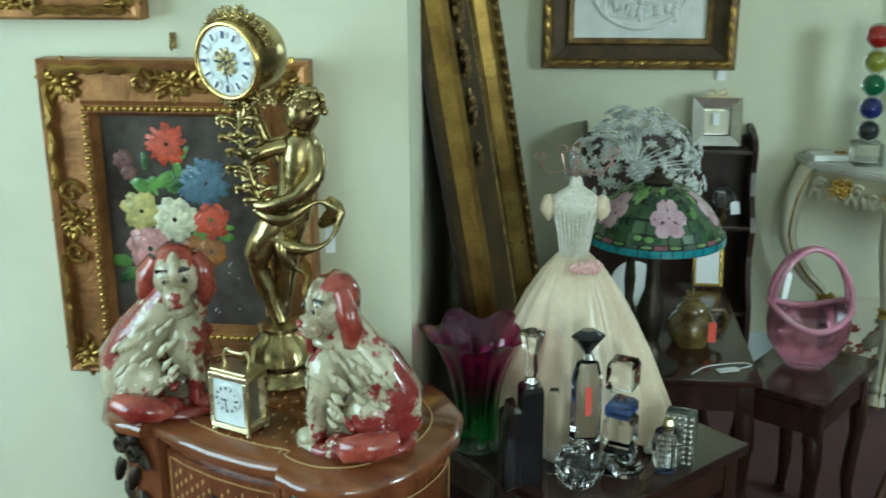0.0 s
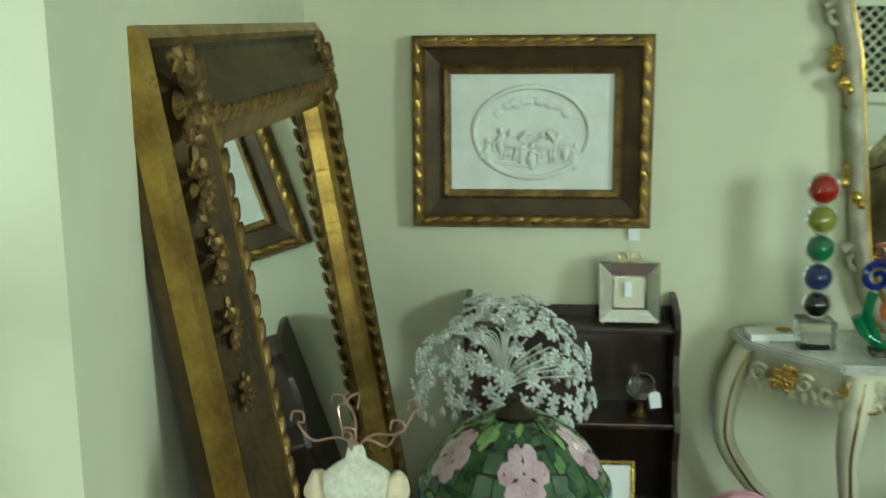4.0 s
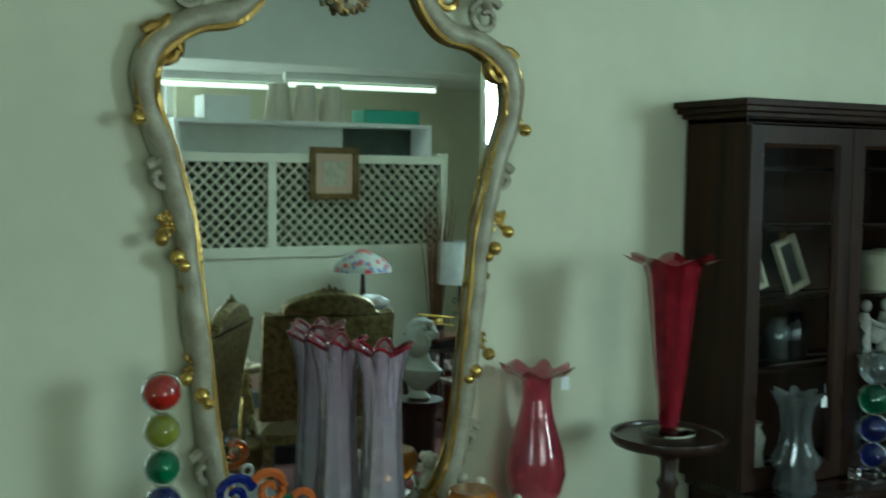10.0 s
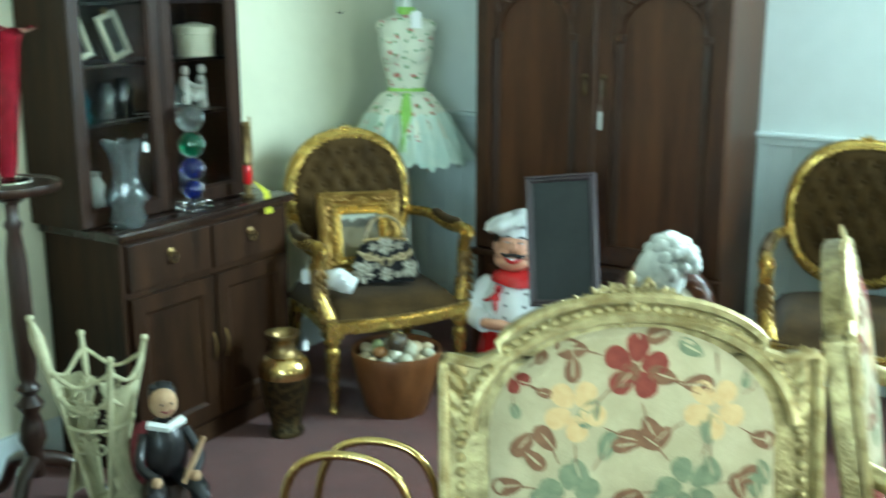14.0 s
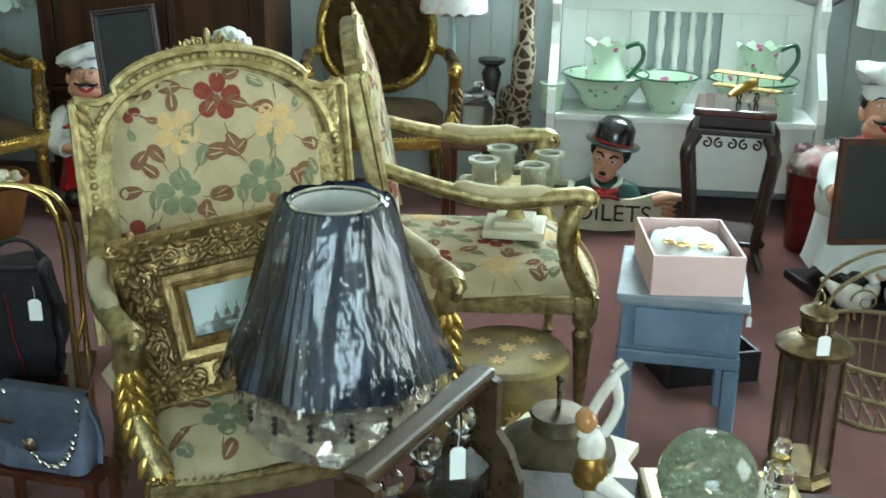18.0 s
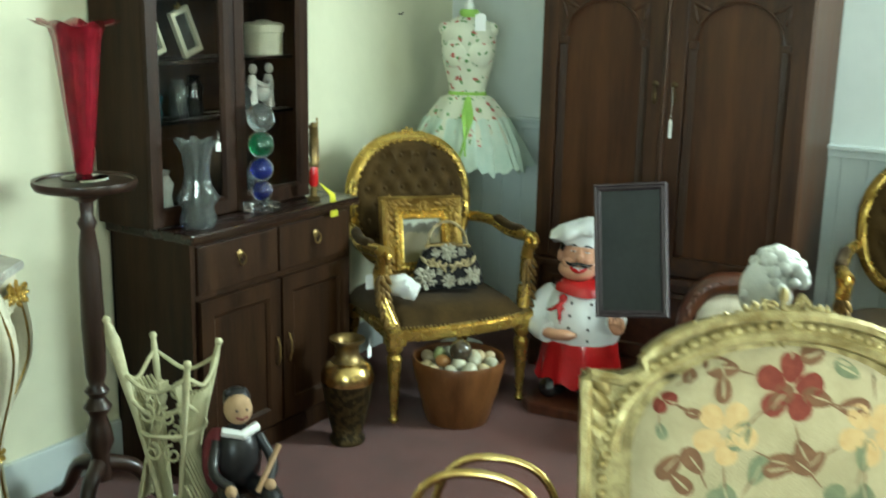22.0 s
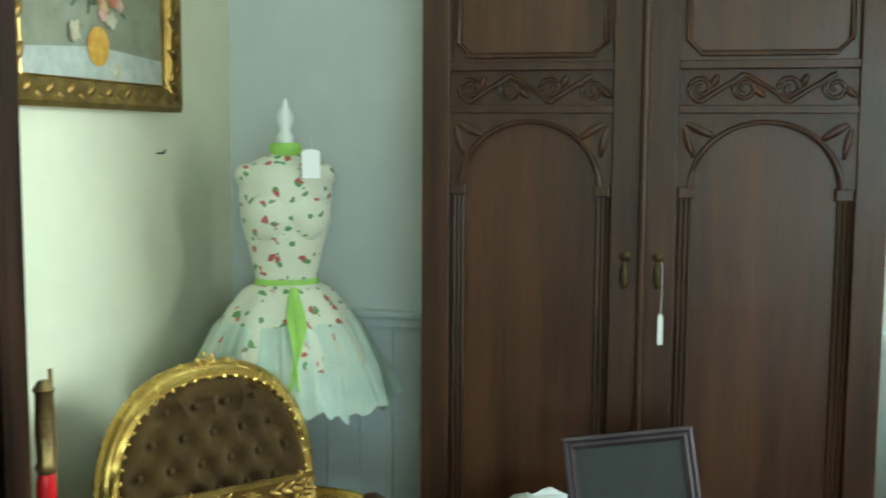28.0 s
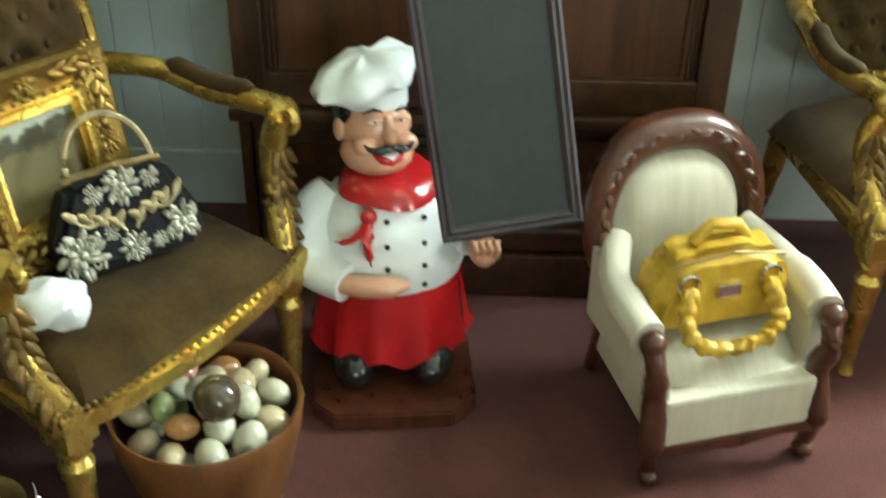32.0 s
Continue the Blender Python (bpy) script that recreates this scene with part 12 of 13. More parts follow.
M["dark_table"] = wood("dark_stained_wood", (0.020, 0.009, 0.006), (0.050, 0.020, 0.012), rough=0.3, coat=0.5)
M["dark_table_x"] = wood("dark_polished_top", (0.020, 0.009, 0.006), (0.050, 0.020, 0.012), rough=0.16, coat=0.45, axis=0)
square_table("side_table", 0.60, -1.63, 45, 0.50, 0.50, 0.52, "dark polished square table crowded with glass ornaments")


def two_tone():
    m = mat("magenta_to_green_glass", (0.5, 0.1, 0.3), 0.03, trans=0.97, ior=1.45, coat=0.3)
    nt = m.node_tree
    n, l = nt.nodes.new, nt.links.new
    tc, sp, mr, ra = n("ShaderNodeTexCoord"), n("ShaderNodeSeparateXYZ"), n("ShaderNodeMapRange"), n("ShaderNodeValToRGB")
    mr.inputs[2].default_value = 0.28
    l(tc.outputs["Object"], sp.inputs[0])
    l(sp.outputs[2], mr.inputs[0])
    l(mr.outputs[0], ra.inputs[0])
    e = ra.color_ramp.elements
    e[0].position, e[0].color = 0.10, (0.55, 0.70, 0.55, 1)
    e[1].position, e[1].color = 1.0, (0.62, 0.10, 0.36, 1)
    for p, c in ((0.14, (0.03, 0.42, 0.07, 1)), (0.40, (0.04, 0.36, 0.08, 1)), (0.60, (0.42, 0.05, 0.16, 1)), (0.8, (0.60, 0.03, 0.25, 1))):
        e.new(p).color = c
    l(ra.outputs[0], nt.nodes["Principled BSDF"].inputs["Base Color"])
    return m


vase("glass_vase", 0.381, -1.705, 0.52, [(0.048, 0), (0.052, 0.01), (0.044, 0.03), (0.042, 0.08), (0.047, 0.13), (0.058, 0.18), (0.076, 0.222), (0.094, 0.250), (0.108, 0.264)], two_tone(),
     "fluted glass vase shading from green to magenta with a ruffled lip", 0.10, 60, 6, 0.010, flute=0.05)

M["satin"] = mat("ivory_satin", (0.70, 0.58, 0.40), 0.30, 0, (0.56, 0.44, 0.29), 9, 0.25, 30, sheen=0.4)
M["lace"] = mat("white_lace", (0.74, 0.71, 0.60), 0.7, 0, (0.58, 0.54, 0.42), 120, 0.9, 260)
M["copper_wire"] = mat("rose_copper_wire", (0.50, 0.30, 0.24), 0.35, 0.8)


def gown_stand():
    t = thing("jewellery_stand", 0.572, -1.60, 0.52, 0, "jewellery stand as a dress form in an ivory satin gown", "jewellery stand")
    def fold(a, i, k):
        f = (1 - i / (k - 1)) ** 0.8
        return 1 + f * (0.21 * abs(math.sin(6.5 * a + 0.6 + 0.7 * math.sin(2 * a))) ** 0.75 + 0.08 * math.sin(5 * a + 2.0) + 0.06 * math.sin(19 * a + 1.0 + 1.5 * f) - 0.10), 0.012 * f * f * math.sin(5 * a)
    bm = B()
    lathe(bm, [(0.205, 0.012), (0.198, 0.05), (0.178, 0.11), (0.155, 0.18), (0.126, 0.25), (0.096, 0.315), (0.065, 0.365), (0.040, 0.395), (0.030, 0.405)], 150, wave=fold, squash=(1.0, 0.66))
    part("skirt", bm, M["satin"], t, "full gathered ivory satin skirt", smooth=True)
    bm = B()
    for k in range(60):
        a = 2 * math.pi * k / 60
        r = 0.205 * fold(a, 0, 9)[0]
        ball(bm, (r * math.cos(a), 0.66 * r * math.sin(a), 0.016), (0.012, 0.012, 0.014), 8)
    part("hem_ruffle", bm, M["lace"], t, "ruffled lace hem", smooth=True)
    for k in range(10):
        bm = B()
        tube(bm, [(-0.028 + 0.006 * k, -0.028 - 0.004 * math.sin(k * 0.35), 0.40), (-0.034 + 0.0075 * k, -0.034, 0.45), (-0.042 + 0.009 * k, -0.034, 0.50)], 0.0016, 5)
        part("seam_cord", bm, M["lace"], t)
    bm = B()
    torso(bm, [(0.030, 0.395), (0.031, 0.42), (0.036, 0.45), (0.046, 0.485), (0.050, 0.505), (0.046, 0.522), (0.030, 0.535), (0.014, 0.545), (0.012, 0.558), (0.008, 0.565)], 0, 0.7)
    part("bodice", bm, M["lace"], t, "fitted lace bodice", smooth=True)
    for s in (-1, 1):
        bm = B()
        ball(bm, (s * 0.052, 0, 0.500), (0.017, 0.022, 0.028), 18)
        smooth_noise(bm, 0.006, 70, s)
        part("puffed_sleeve", bm, M["satin"], t, "puffed satin sleeve", smooth=True)
    rng = random.Random(3)
    for k in range(9):
        bm = B()
        x = rng.uniform(0.01, 0.05) if k else 0.0
        for q in range(5):
            ball(bm, (x + 0.006 * math.cos(1.257 * q), -0.055 + 0.2 * x, 0.385 + rng.uniform(-0.006, 0.008) + 0.006 * math.sin(1.257 * q)), 0.006, 8)
        part("rosette", bm, M["rose_silk"], t, "small pink silk rose", smooth=True)
    for k, (dx, dy, rise) in enumerate(((-0.075, -0.01, 0.035), (0.06, -0.03, 0.03), (-0.03, 0.04, 0.05), (0.075, 0.03, 0.045), (0.0, -0.05, 0.02))):
        bm = B()
        c = [(0, 0, 0.560), (dx * 0.3, dy * 0.3, 0.575), (dx * 0.75, dy * 0.75, 0.572), (dx, dy, 0.582 + rise * 0.4)]
        c += [(dx + 0.010 * math.cos(a), dy, 0.590 + rise * 0.4 + 0.010 * math.sin(a)) for a in (-0.6, 0.8, 2.2, 3.6)]
        tube(bm, curve_pts(c, 5), 0.0016, 6)
        part("wire_arm", bm, M["copper_wire"], t, "curled copper wire arm", smooth=True)
    bm = B()
    tube(bm, curve_pts([(0, 0, 0.56), (0.0, 0, 0.60), (-0.010, 0, 0.625), (0.006, 0, 0.635), (0.004, 0, 0.615)], 5), 0.0016, 6)
    part("wire_arm", bm, M["copper_wire"], t, smooth=True)


M["rose_silk"] = mat("pink_silk", (0.66, 0.34, 0.30), 0.6, 0, (0.72, 0.46, 0.42), 60)
gown_stand()

# ---- perfume bottles ----
M["crystal"] = mat("lead_crystal", (0.96, 0.97, 0.97), 0.01, trans=1.0, ior=1.55)
M["crystal_blue"] = mat("blue_tinted_crystal", (0.10, 0.18, 0.50), 0.01, trans=0.85, ior=1.55)
M["red_card"] = mat("coral_red_tag", (0.75, 0.10, 0.07), 0.6)


def facet(bm, prof, n=8, at=(0, 0, 0), mi=0, turn=0.0, squash=(1, 1)):
    lathe(bm, prof, n, at, mi, m=pose(0, 0, 0, 0, 0, turn), squash=squash)


def bottle(x, y, rz, label, pieces):
    t = thing("perfume_bottle", x, y, 0.52, rz, label, "perfume bottle", "perfume bottles")
    for name, m, prof, n, sq in pieces:
        bm = B()
        facet(bm, prof, n, turn=45 if n == 4 else 0, squash=sq)
        part(name, bm, M[m], t)
    return t


bottle(0.494, -1.823, 20, "tall black and clear glass perfume bottle with a clear stopper", [
    ("body", "glass_black", [(0.034, 0), (0.036, 0.003), (0.036, 0.195), (0.031, 0.205)], 4, (1, 0.8)),
    ("collar", "silver", [(0.014, 0.205), (0.015, 0.212), (0.011, 0.222)], 20, (1, 1)),
    ("stopper", "crystal", [(0.010, 0.222), (0.014, 0.235), (0.012, 0.27), (0.024, 0.300), (0.026, 0.312), (0.018, 0.315)], 8, (1, 1))])
b = bottle(0.456, -1.853, 30, "tall slanted clear and black glass perfume bottle", [
    ("body", "crystal", [(0.022, 0), (0.024, 0.003), (0.024, 0.15), (0.012, 0.185)], 4, (1.2, 0.8)),
    ("panel", "glass_black", [(0.012, 0.002), (0.012, 0.16), (0.008, 0.17)], 4, (1.2, 2.0))])
bottle(0.539, -1.788, 0, "clear oblong glass perfume bottle beside a black one", [("body", "crystal", [(0.014, 0), (0.016, 0.002), (0.016, 0.17), (0.012, 0.18)], 4, (1, 0.9))])
b = bottle(0.602, -1.773, 10, "tall clear crystal perfume bottle with a black stopper", [
    ("foot_block", "glass_black", [(0.030, 0), (0.032, 0.003), (0.032, 0.066), (0.028, 0.07)], 8, (1, 0.6)),
    ("body", "crystal", [(0.026, 0.07), (0.031, 0.074), (0.031, 0.20), (0.022, 0.235), (0.012, 0.24)], 8, (1, 0.6)),
    ("collar", "silver", [(0.011, 0.24), (0.013, 0.244), (0.008, 0.254)], 20, (1, 1)),
    ("stopper", "glass_black", [(0.007, 0.254), (0.018, 0.27), (0.034, 0.288), (0.030, 0.294), (0.016, 0.302)], 8, (1, 0.7))])
bm = B()
box(bm, -0.006, 0.006, -0.024, -0.022, 0.13, 0.19)
part("tag", bm, M["red_card"], b, "coral red tag inside the glass")
bottle(0.672, -1.778, -22, "stacked cube crystal perfume bottle in clear and blue", [
    ("foot_cube", "crystal", [(0.035, 0.000), (0.039, 0.004), (0.039, 0.043), (0.033, 0.050)], 4, (1, 1)),
    ("dark_layer", "glass_black", [(0.032, 0.050), (0.037, 0.055), (0.032, 0.065)], 4, (1, 1)),
    ("body", "crystal", [(0.033, 0.065), (0.039, 0.072), (0.039, 0.118), (0.032, 0.127)], 4, (1, 1)),
    ("blue_layer", "crystal_blue", [(0.030, 0.127), (0.037, 0.134), (0.037, 0.151), (0.026, 0.161)], 4, (1, 1)),
    ("collar", "silver", [(0.011, 0.161), (0.011, 0.180)], 20, (1, 1)),
    ("stopper", "crystal", [(0.030, 0.180), (0.037, 0.190), (0.037, 0.234), (0.032, 0.244)], 4, (1, 1))])
b = bottle(0.766, -1.763, 15, "crystal perfume flask with a beaded silver sleeve", [
    ("body", "crystal", [(0.018, 0), (0.022, 0.006), (0.030, 0.04), (0.034, 0.07), (0.026, 0.09)], 10, (1, 0.8)),
    ("stopper", "brass_pale", [(0.010, 0.09), (0.012, 0.105), (0.008, 0.115)], 12, (1, 1)),
    ("blue_foot", "crystal_blue", [(0.020, -0.0), (0.024, 0.004), (0.020, 0.008)], 10, (1, 0.8))])
t = thing("beaded_box", 0.796, -1.723, 0.52, -18, "clear crystal box edged with rows of silver beads", "box")
bm = B()
box(bm, -0.03, 0.03, -0.018, 0.018, 0, 0.115, 0.004)
bx = part("body", bm, M["glass_smoke"], t, smooth=40)
first = None
for i in range(5):
    for j in range(9):
        m = pose(-0.024 + 0.012 * i, -0.020, 0.010 + 0.012 * j)
        if first is None:
            bm = B()
            ball(bm, (0, 0, 0), 0.0055, 7)
            first = part("bead", bm, M["silver"], t, "silvery bead", smooth=True)
            first.matrix_basis = m
        else:
            again(first, m)
t = thing("crystal_egg", 0.589, -1.838, 0.52, 0, "cut crystal egg paperweight on the dark table", "paperweight")
bm = B()
lathe(bm, [(0.012, 0), (0.030, 0.006), (0.044, 0.030), (0.043, 0.055), (0.032, 0.080), (0.015, 0.094), (0.004, 0.097)], 14, wave=lambda a, i, k: (1 + 0.05 * (-1) ** (i + round(a * 7 / math.pi)), 0))
part("egg", bm, M["crystal"], t)
t = thing("crystal_dish", 0.686, -1.788, 0.52, 0, "small faceted crystal dish on the dark table", "dish")
bm = B()
lathe(bm, [(0.022, 0), (0.026, 0.005), (0.038, 0.022), (0.036, 0.028), (0.022, 0.022), (0.008, 0.016)], 10)
part("dish", bm, M["crystal"], t)

# ---- dark desk with the lamps ----
square_table("writing_table", 0.82, -0.87, 0, 0.46, 0.74, 0.49, "low dark writing table carrying a coloured glass lamp", 0.018)


def stained(name, c1, c2):
    return mat(name, tuple(v * 0.95 for v in c1), 0.12, 0, tuple(v * 1.1 for v in c2), 22, 0.4, 40, trans=0.15, coat=0.8)


M["sg_dark"] = stained("deep_green_art_glass", (0.012, 0.035, 0.022), (0.03, 0.07, 0.03))
M["sg_back"] = stained("mottled_green_art_glass", (0.03, 0.07, 0.03), (0.06, 0.12, 0.05))
M["sg_green"] = stained("leaf_green_art_glass", (0.10, 0.22, 0.06), (0.22, 0.36, 0.12))
M["sg_pink"] = stained("rose_art_glass", (0.45, 0.24, 0.30), (0.58, 0.42, 0.46))
M["sg_teal"] = stained("teal_art_glass", (0.015, 0.16, 0.20), (0.04, 0.28, 0.30))
M["sg_plum"] = stained("plum_art_glass", (0.16, 0.04, 0.06), (0.24, 0.10, 0.12))
M["lead"] = mat("dark_lead_came", (0.03, 0.028, 0.025), 0.45, 0.7)


def rose_lamp():
    t = thing("stained_glass_lamp", 0.775, -1.17, 0.49, 0, "table lamp with a leaded rose-pattern glass shade, unlit", "table lamp")
    bm = B()
    lathe(bm, [(0.075, 0), (0.078, 0.008), (0.066, 0.018), (0.040, 0.030), (0.030, 0.05), (0.022, 0.07), (0.026, 0.09), (0.034, 0.13), (0.030, 0.17), (0.018, 0.21), (0.016, 0.26), (0.020, 0.30), (0.014, 0.33)], 20,
          wave=lambda a, i, k: (1 + 0.05 * math.cos(8 * a) * (2 < i < 9), 0))
    part("base", bm, M["bronze"], t, "dark bronze baluster base", smooth=True)
    prof = [(0.030, 0.480), (0.060, 0.472), (0.095, 0.452), (0.125, 0.424), (0.148, 0.392), (0.158, 0.368), (0.166, 0.358), (0.168, 0.338)]
    def at(u, a):
        u = min(max(u, 0), 0.9999) * (len(prof) - 1)
        i = int(u)
        r = prof[i][0] + (prof[i + 1][0] - prof[i][0]) * (u - i)
        z = prof[i][1] + (prof[i + 1][1] - prof[i][1]) * (u - i)
        return r, z
    bm = B()
    lathe(bm, [(r - 0.002, z) for r, z in prof], 60, caps=False)
    sh = part("shade", bm, M["lead"], t, "domed leaded glass shade", smooth=True)
    # glass pieces laid as a jittered mosaic: roses in four places, leaves round them, a teal border
    rng = random.Random(17)
    def piece(cell, m, lift=0.0012):
        bm = B()
        vs = []
        for u, a in cell:
            r, z = at(u, a)
            vs.append(bm.verts.new(((r + lift) * math.cos(a), (r + lift) * math.sin(a), z + lift)))
        low = [bm.verts.new(v.co * 1.0 - Vector((v.co.x, v.co.y, 0)).normalized() * 0.002) for v in vs]
        bm.faces.new(vs)
        for k in range(len(vs)):
            bm.faces.new((vs[k], low[k], low[(k + 1) % len(vs)], vs[(k + 1) % len(vs)]))
        bmesh.ops.recalc_face_normals(bm, faces=bm.faces)
        part("glass_piece", bm, M[m], sh)
    def blob(u0, a0, ru, ra, n, m, rot=0.0):
        pts = []
        for k in range(n):
            q = 2 * math.pi * k / n
            cu, cv = ru * math.cos(q), ra * math.sin(q)
            pts.append((u0 + cu * math.cos(rot) - cv * 0.6 * math.sin(rot), a0 + cv * math.cos(rot) + cu * 1.6 * math.sin(rot)))
        piece(pts, m)
    N = 40
    for k in range(N):
        a, b = 2 * math.pi * k / N + 0.008, 2 * math.pi * (k + 1) / N - 0.008
        piece([(0.87, a), (0.87, b), (0.99, b), (0.99, a)], "sg_teal")
    for k in range(30):
        a, b = 2 * math.pi * k / 30 + 0.012, 2 * math.pi * (k + 1) / 30 - 0.012
        if k % 2:
            blob(0.79, (a + b) / 2, 0.045, 0.085, 8, "sg_green", rng.uniform(-0.3, 0.3))
        else:
            piece([(0.735, a), (0.735, b), (0.85, b), (0.85, a)], "sg_plum" if k % 4 else "sg_dark")
    roses = [(0.43, math.radians(-82)), (0.40, math.radians(-150)), (0.40, math.radians(-15)), (0.42, math.radians(60)), (0.42, math.radians(130))]
    for u0, a0 in roses:
        for ring, (ru, cnt) in enumerate(((0.055, 3), (0.14, 6))):
            for k in range(cnt):
                q = 2 * math.pi * (k + 0.5 * ring) / cnt
                blob(u0 + ru * math.cos(q), a0 + ru * 1.65 * math.sin(q), 0.052 + 0.02 * ring, 0.10 + 0.03 * ring, 7, "sg_pink", q)
    for i in range(5):
        n = 14 + 4 * i
        for k in range(n):
            a, b = 2 * math.pi * (k + 0.5 * (i % 2)) / n + 0.012, 2 * math.pi * (k + 1 + 0.5 * (i % 2)) / n - 0.012
            u0, u1 = 0.05 + 0.136 * i, 0.05 + 0.136 * (i + 1) - 0.008
            j = [rng.uniform(-0.02, 0.02) for q in range(4)]
            cell = [(u0 + j[0], a), (u0 + j[1], b), (u1 + j[2], b), (u1 + j[3], a)]
            piece(cell, "sg_back", 0.0004)
    for k in range(150):
        u0, a0 = rng.uniform(0.06, 0.70), rng.uniform(-math.pi, math.pi)
        if min(((u0 - u) / 0.24) ** 2 + (((a0 - a + math.pi) % (2 * math.pi) - math.pi) / 0.42) ** 2 for u, a in roses) > 1.0:
            blob(u0, a0, rng.uniform(0.035, 0.055), rng.uniform(0.05, 0.075) / max(u0, 0.3) ** 0.5, 7, "sg_green" if rng.random() < 0.62 else "sg_dark", rng.uniform(0, 3))
    bm = B()
    lathe(bm, [(0.034, 0.478), (0.036, 0.484), (0.020, 0.492), (0.010, 0.505), (0.012, 0.512), (0.004, 0.520)], 20)
    part("finial", bm, M["bronze"], t, smooth=True)
    bm = B()
    tube(bm, [(0, 0, 0.32), (0, 0, 0.49)], 0.006, 8)
    part("stem", bm, M["bronze"], t)


rose_lamp()


def crystal_lamp():
    t = thing("crystal_bead_lamp", 0.745, -0.83, 0.49, 0, "table lamp with a dome of crystal flowers on wire stems", "table lamp")
    bm = B()
    lathe(bm, [(0.07, 0), (0.072, 0.008), (0.05, 0.018), (0.018, 0.03), (0.012, 0.06), (0.016, 0.12), (0.010, 0.20), (0.012, 0.38), (0.020, 0.40), (0.008, 0.42)], 20)
    part("base", bm, M["bronze"], t, "dark slender stem on a round foot", smooth=True)
    rng = random.Random(41)
    bm0 = B()
    for k in range(6):
        a = 2 * math.pi * k / 6
        ball(bm0, (0.009 * math.cos(a), 0.009 * math.sin(a), 0), (0.0085, 0.0045, 0.0035), 6, m=pose(0, 0, 0, 0, 0, math.degrees(a)))
    ball(bm0, (0, 0, 0.002), 0.004, 6)
    fl = None
    for k in range(190):
        v = rng.uniform(0.0, 1.0) ** 0.7
        a = k * 2.39996
        th = 0.15 + 1.5 * v
        R = 0.175 * rng.uniform(0.86, 1.04)
        p = Vector((R * 1.04 * math.sin(th) * math.cos(a), R * 1.04 * math.sin(th) * math.sin(a), 0.405 + R * 1.12 * math.cos(th)))
        m = Matrix.Translation(p) @ Matrix.Rotation(a, 4, "Z") @ Matrix.Rotation(th + rng.uniform(-0.4, 0.4), 4, "Y")
        if fl is None:
            fl = part("crystal_flower", bm0, M["crystal_soft"], t, "clear faceted bead flower")
            fl.matrix_basis = m
        else:
            again(fl, m)
    for k in range(34):
        a, th = k * 2.39996, 0.2 + 1.25 * ((k * 0.618) % 1)
        p = Vector((0.165 * math.sin(th) * math.cos(a), 0.165 * math.sin(th) * math.sin(a), 0.405 + 0.18 * math.cos(th)))
        bm = B()
        tube(bm, curve_pts([(0, 0, 0.40), (p.x * 0.3, p.y * 0.3, 0.405 + (p.z - 0.405) * 0.75), tuple(p)], 4), 0.0017, 5)
        part("wire_stem", bm, M["white_wire"], t)
    bm0 = B()
    lathe(bm0, [(0.001, 0), (0.0055, -0.010), (0.006, -0.016), (0.002, -0.024)], 6)
    dp = None
    for k in range(36):
        a = 2 * math.pi * k / 36
        m = pose(0.176 * math.cos(a), 0.176 * math.sin(a), 0.405 + rng.uniform(-0.02, 0.012))
        if dp is None:
            dp = part("crystal_drop", bm0, M["crystal_soft"], t, "clear hanging drop")
            dp.matrix_basis = m
        else:
            again(dp, m)


M["crystal_soft"] = mat("clear_acrylic_crystal", (0.90, 0.92, 0.88), 0.06, trans=0.55, ior=1.5)
M["white_wire"] = mat("white_coated_wire", (0.70, 0.72, 0.66), 0.4)
crystal_lamp()

# brown glazed pot with a handle, a white plate behind it, a small gilt photo
t = thing("glazed_pot", 0.90, -1.00, 0.49, 0, "brown and olive glazed pottery teapot with a red tag", "pot")
bm = B()
lathe(bm, [(0.045, 0), (0.050, 0.01), (0.062, 0.035), (0.064, 0.055), (0.052, 0.080), (0.040, 0.09), (0.042, 0.10), (0.030, 0.115), (0.018, 0.122)], 28)
smooth_noise(bm, 0.003, 30, 2)
M["pot_glaze"] = mat("olive_brown_glaze", (0.07, 0.040, 0.012), 0.18, 0, (0.20, 0.14, 0.04), 16, 0.2, 40, coat=0.8)
part("body", bm, M["pot_glaze"], t, smooth=True)
bm = B()
acanthus(bm, (0, 0.13), 0.06, 0.0, random.Random(6), 8)
part("knob", bm, M["pot_glaze"], t, "modelled knob", smooth=True)
bm = B()
tube(bm, curve_pts([(0.05, 0, 0.03), (0.085, 0, 0.045), (0.085, 0, 0.09), (0.045, 0, 0.095)], 5), 0.007, 8)
part("handle", bm, M["pot_glaze"], t, smooth=True)
bm = B()
box(bm, 0.035, 0.055, -0.068, -0.066, 0.03, 0.085)
part("tag", bm, M["red_card"], t, "coral red card tag")
t = thing("white_dish", 0.765, -0.70, 0.55, 0, "white china dish standing on edge on the table", "dish", rx=75)
bm = B()
lathe(bm, [(0.035, 0), (0.040, 0.004), (0.062, 0.010), (0.066, 0.013), (0.060, 0.014), (0.036, 0.008), (0.002, 0.007)], 40)
part("dish", bm, M["white"], t, smooth=True)
t = thing("photo_frame", 1.0, -0.53, 0.553, 0, "small gilt-edged photograph frame propped on the table", "photo frame", rx=-14)
bm = B()
rim(bm, 0.09, 0.125, [(0, 0.004), (0, -0.006), (0.004, -0.008), (0.010, -0.004), (0.010, 0.004)])
part("frame", bm, M["gilt_bright"], t)
bm = B()
box(bm, -0.036, 0.036, -0.002, 0.003, -0.053, 0.053)
part("picture", bm, M["paper"], t, "pale blank print")
tagx = thing("paper_tag", 0.975, -1.18, 0.4925, 20, "white paper tag lying on its string", "tag", "price tags")
bm = B()
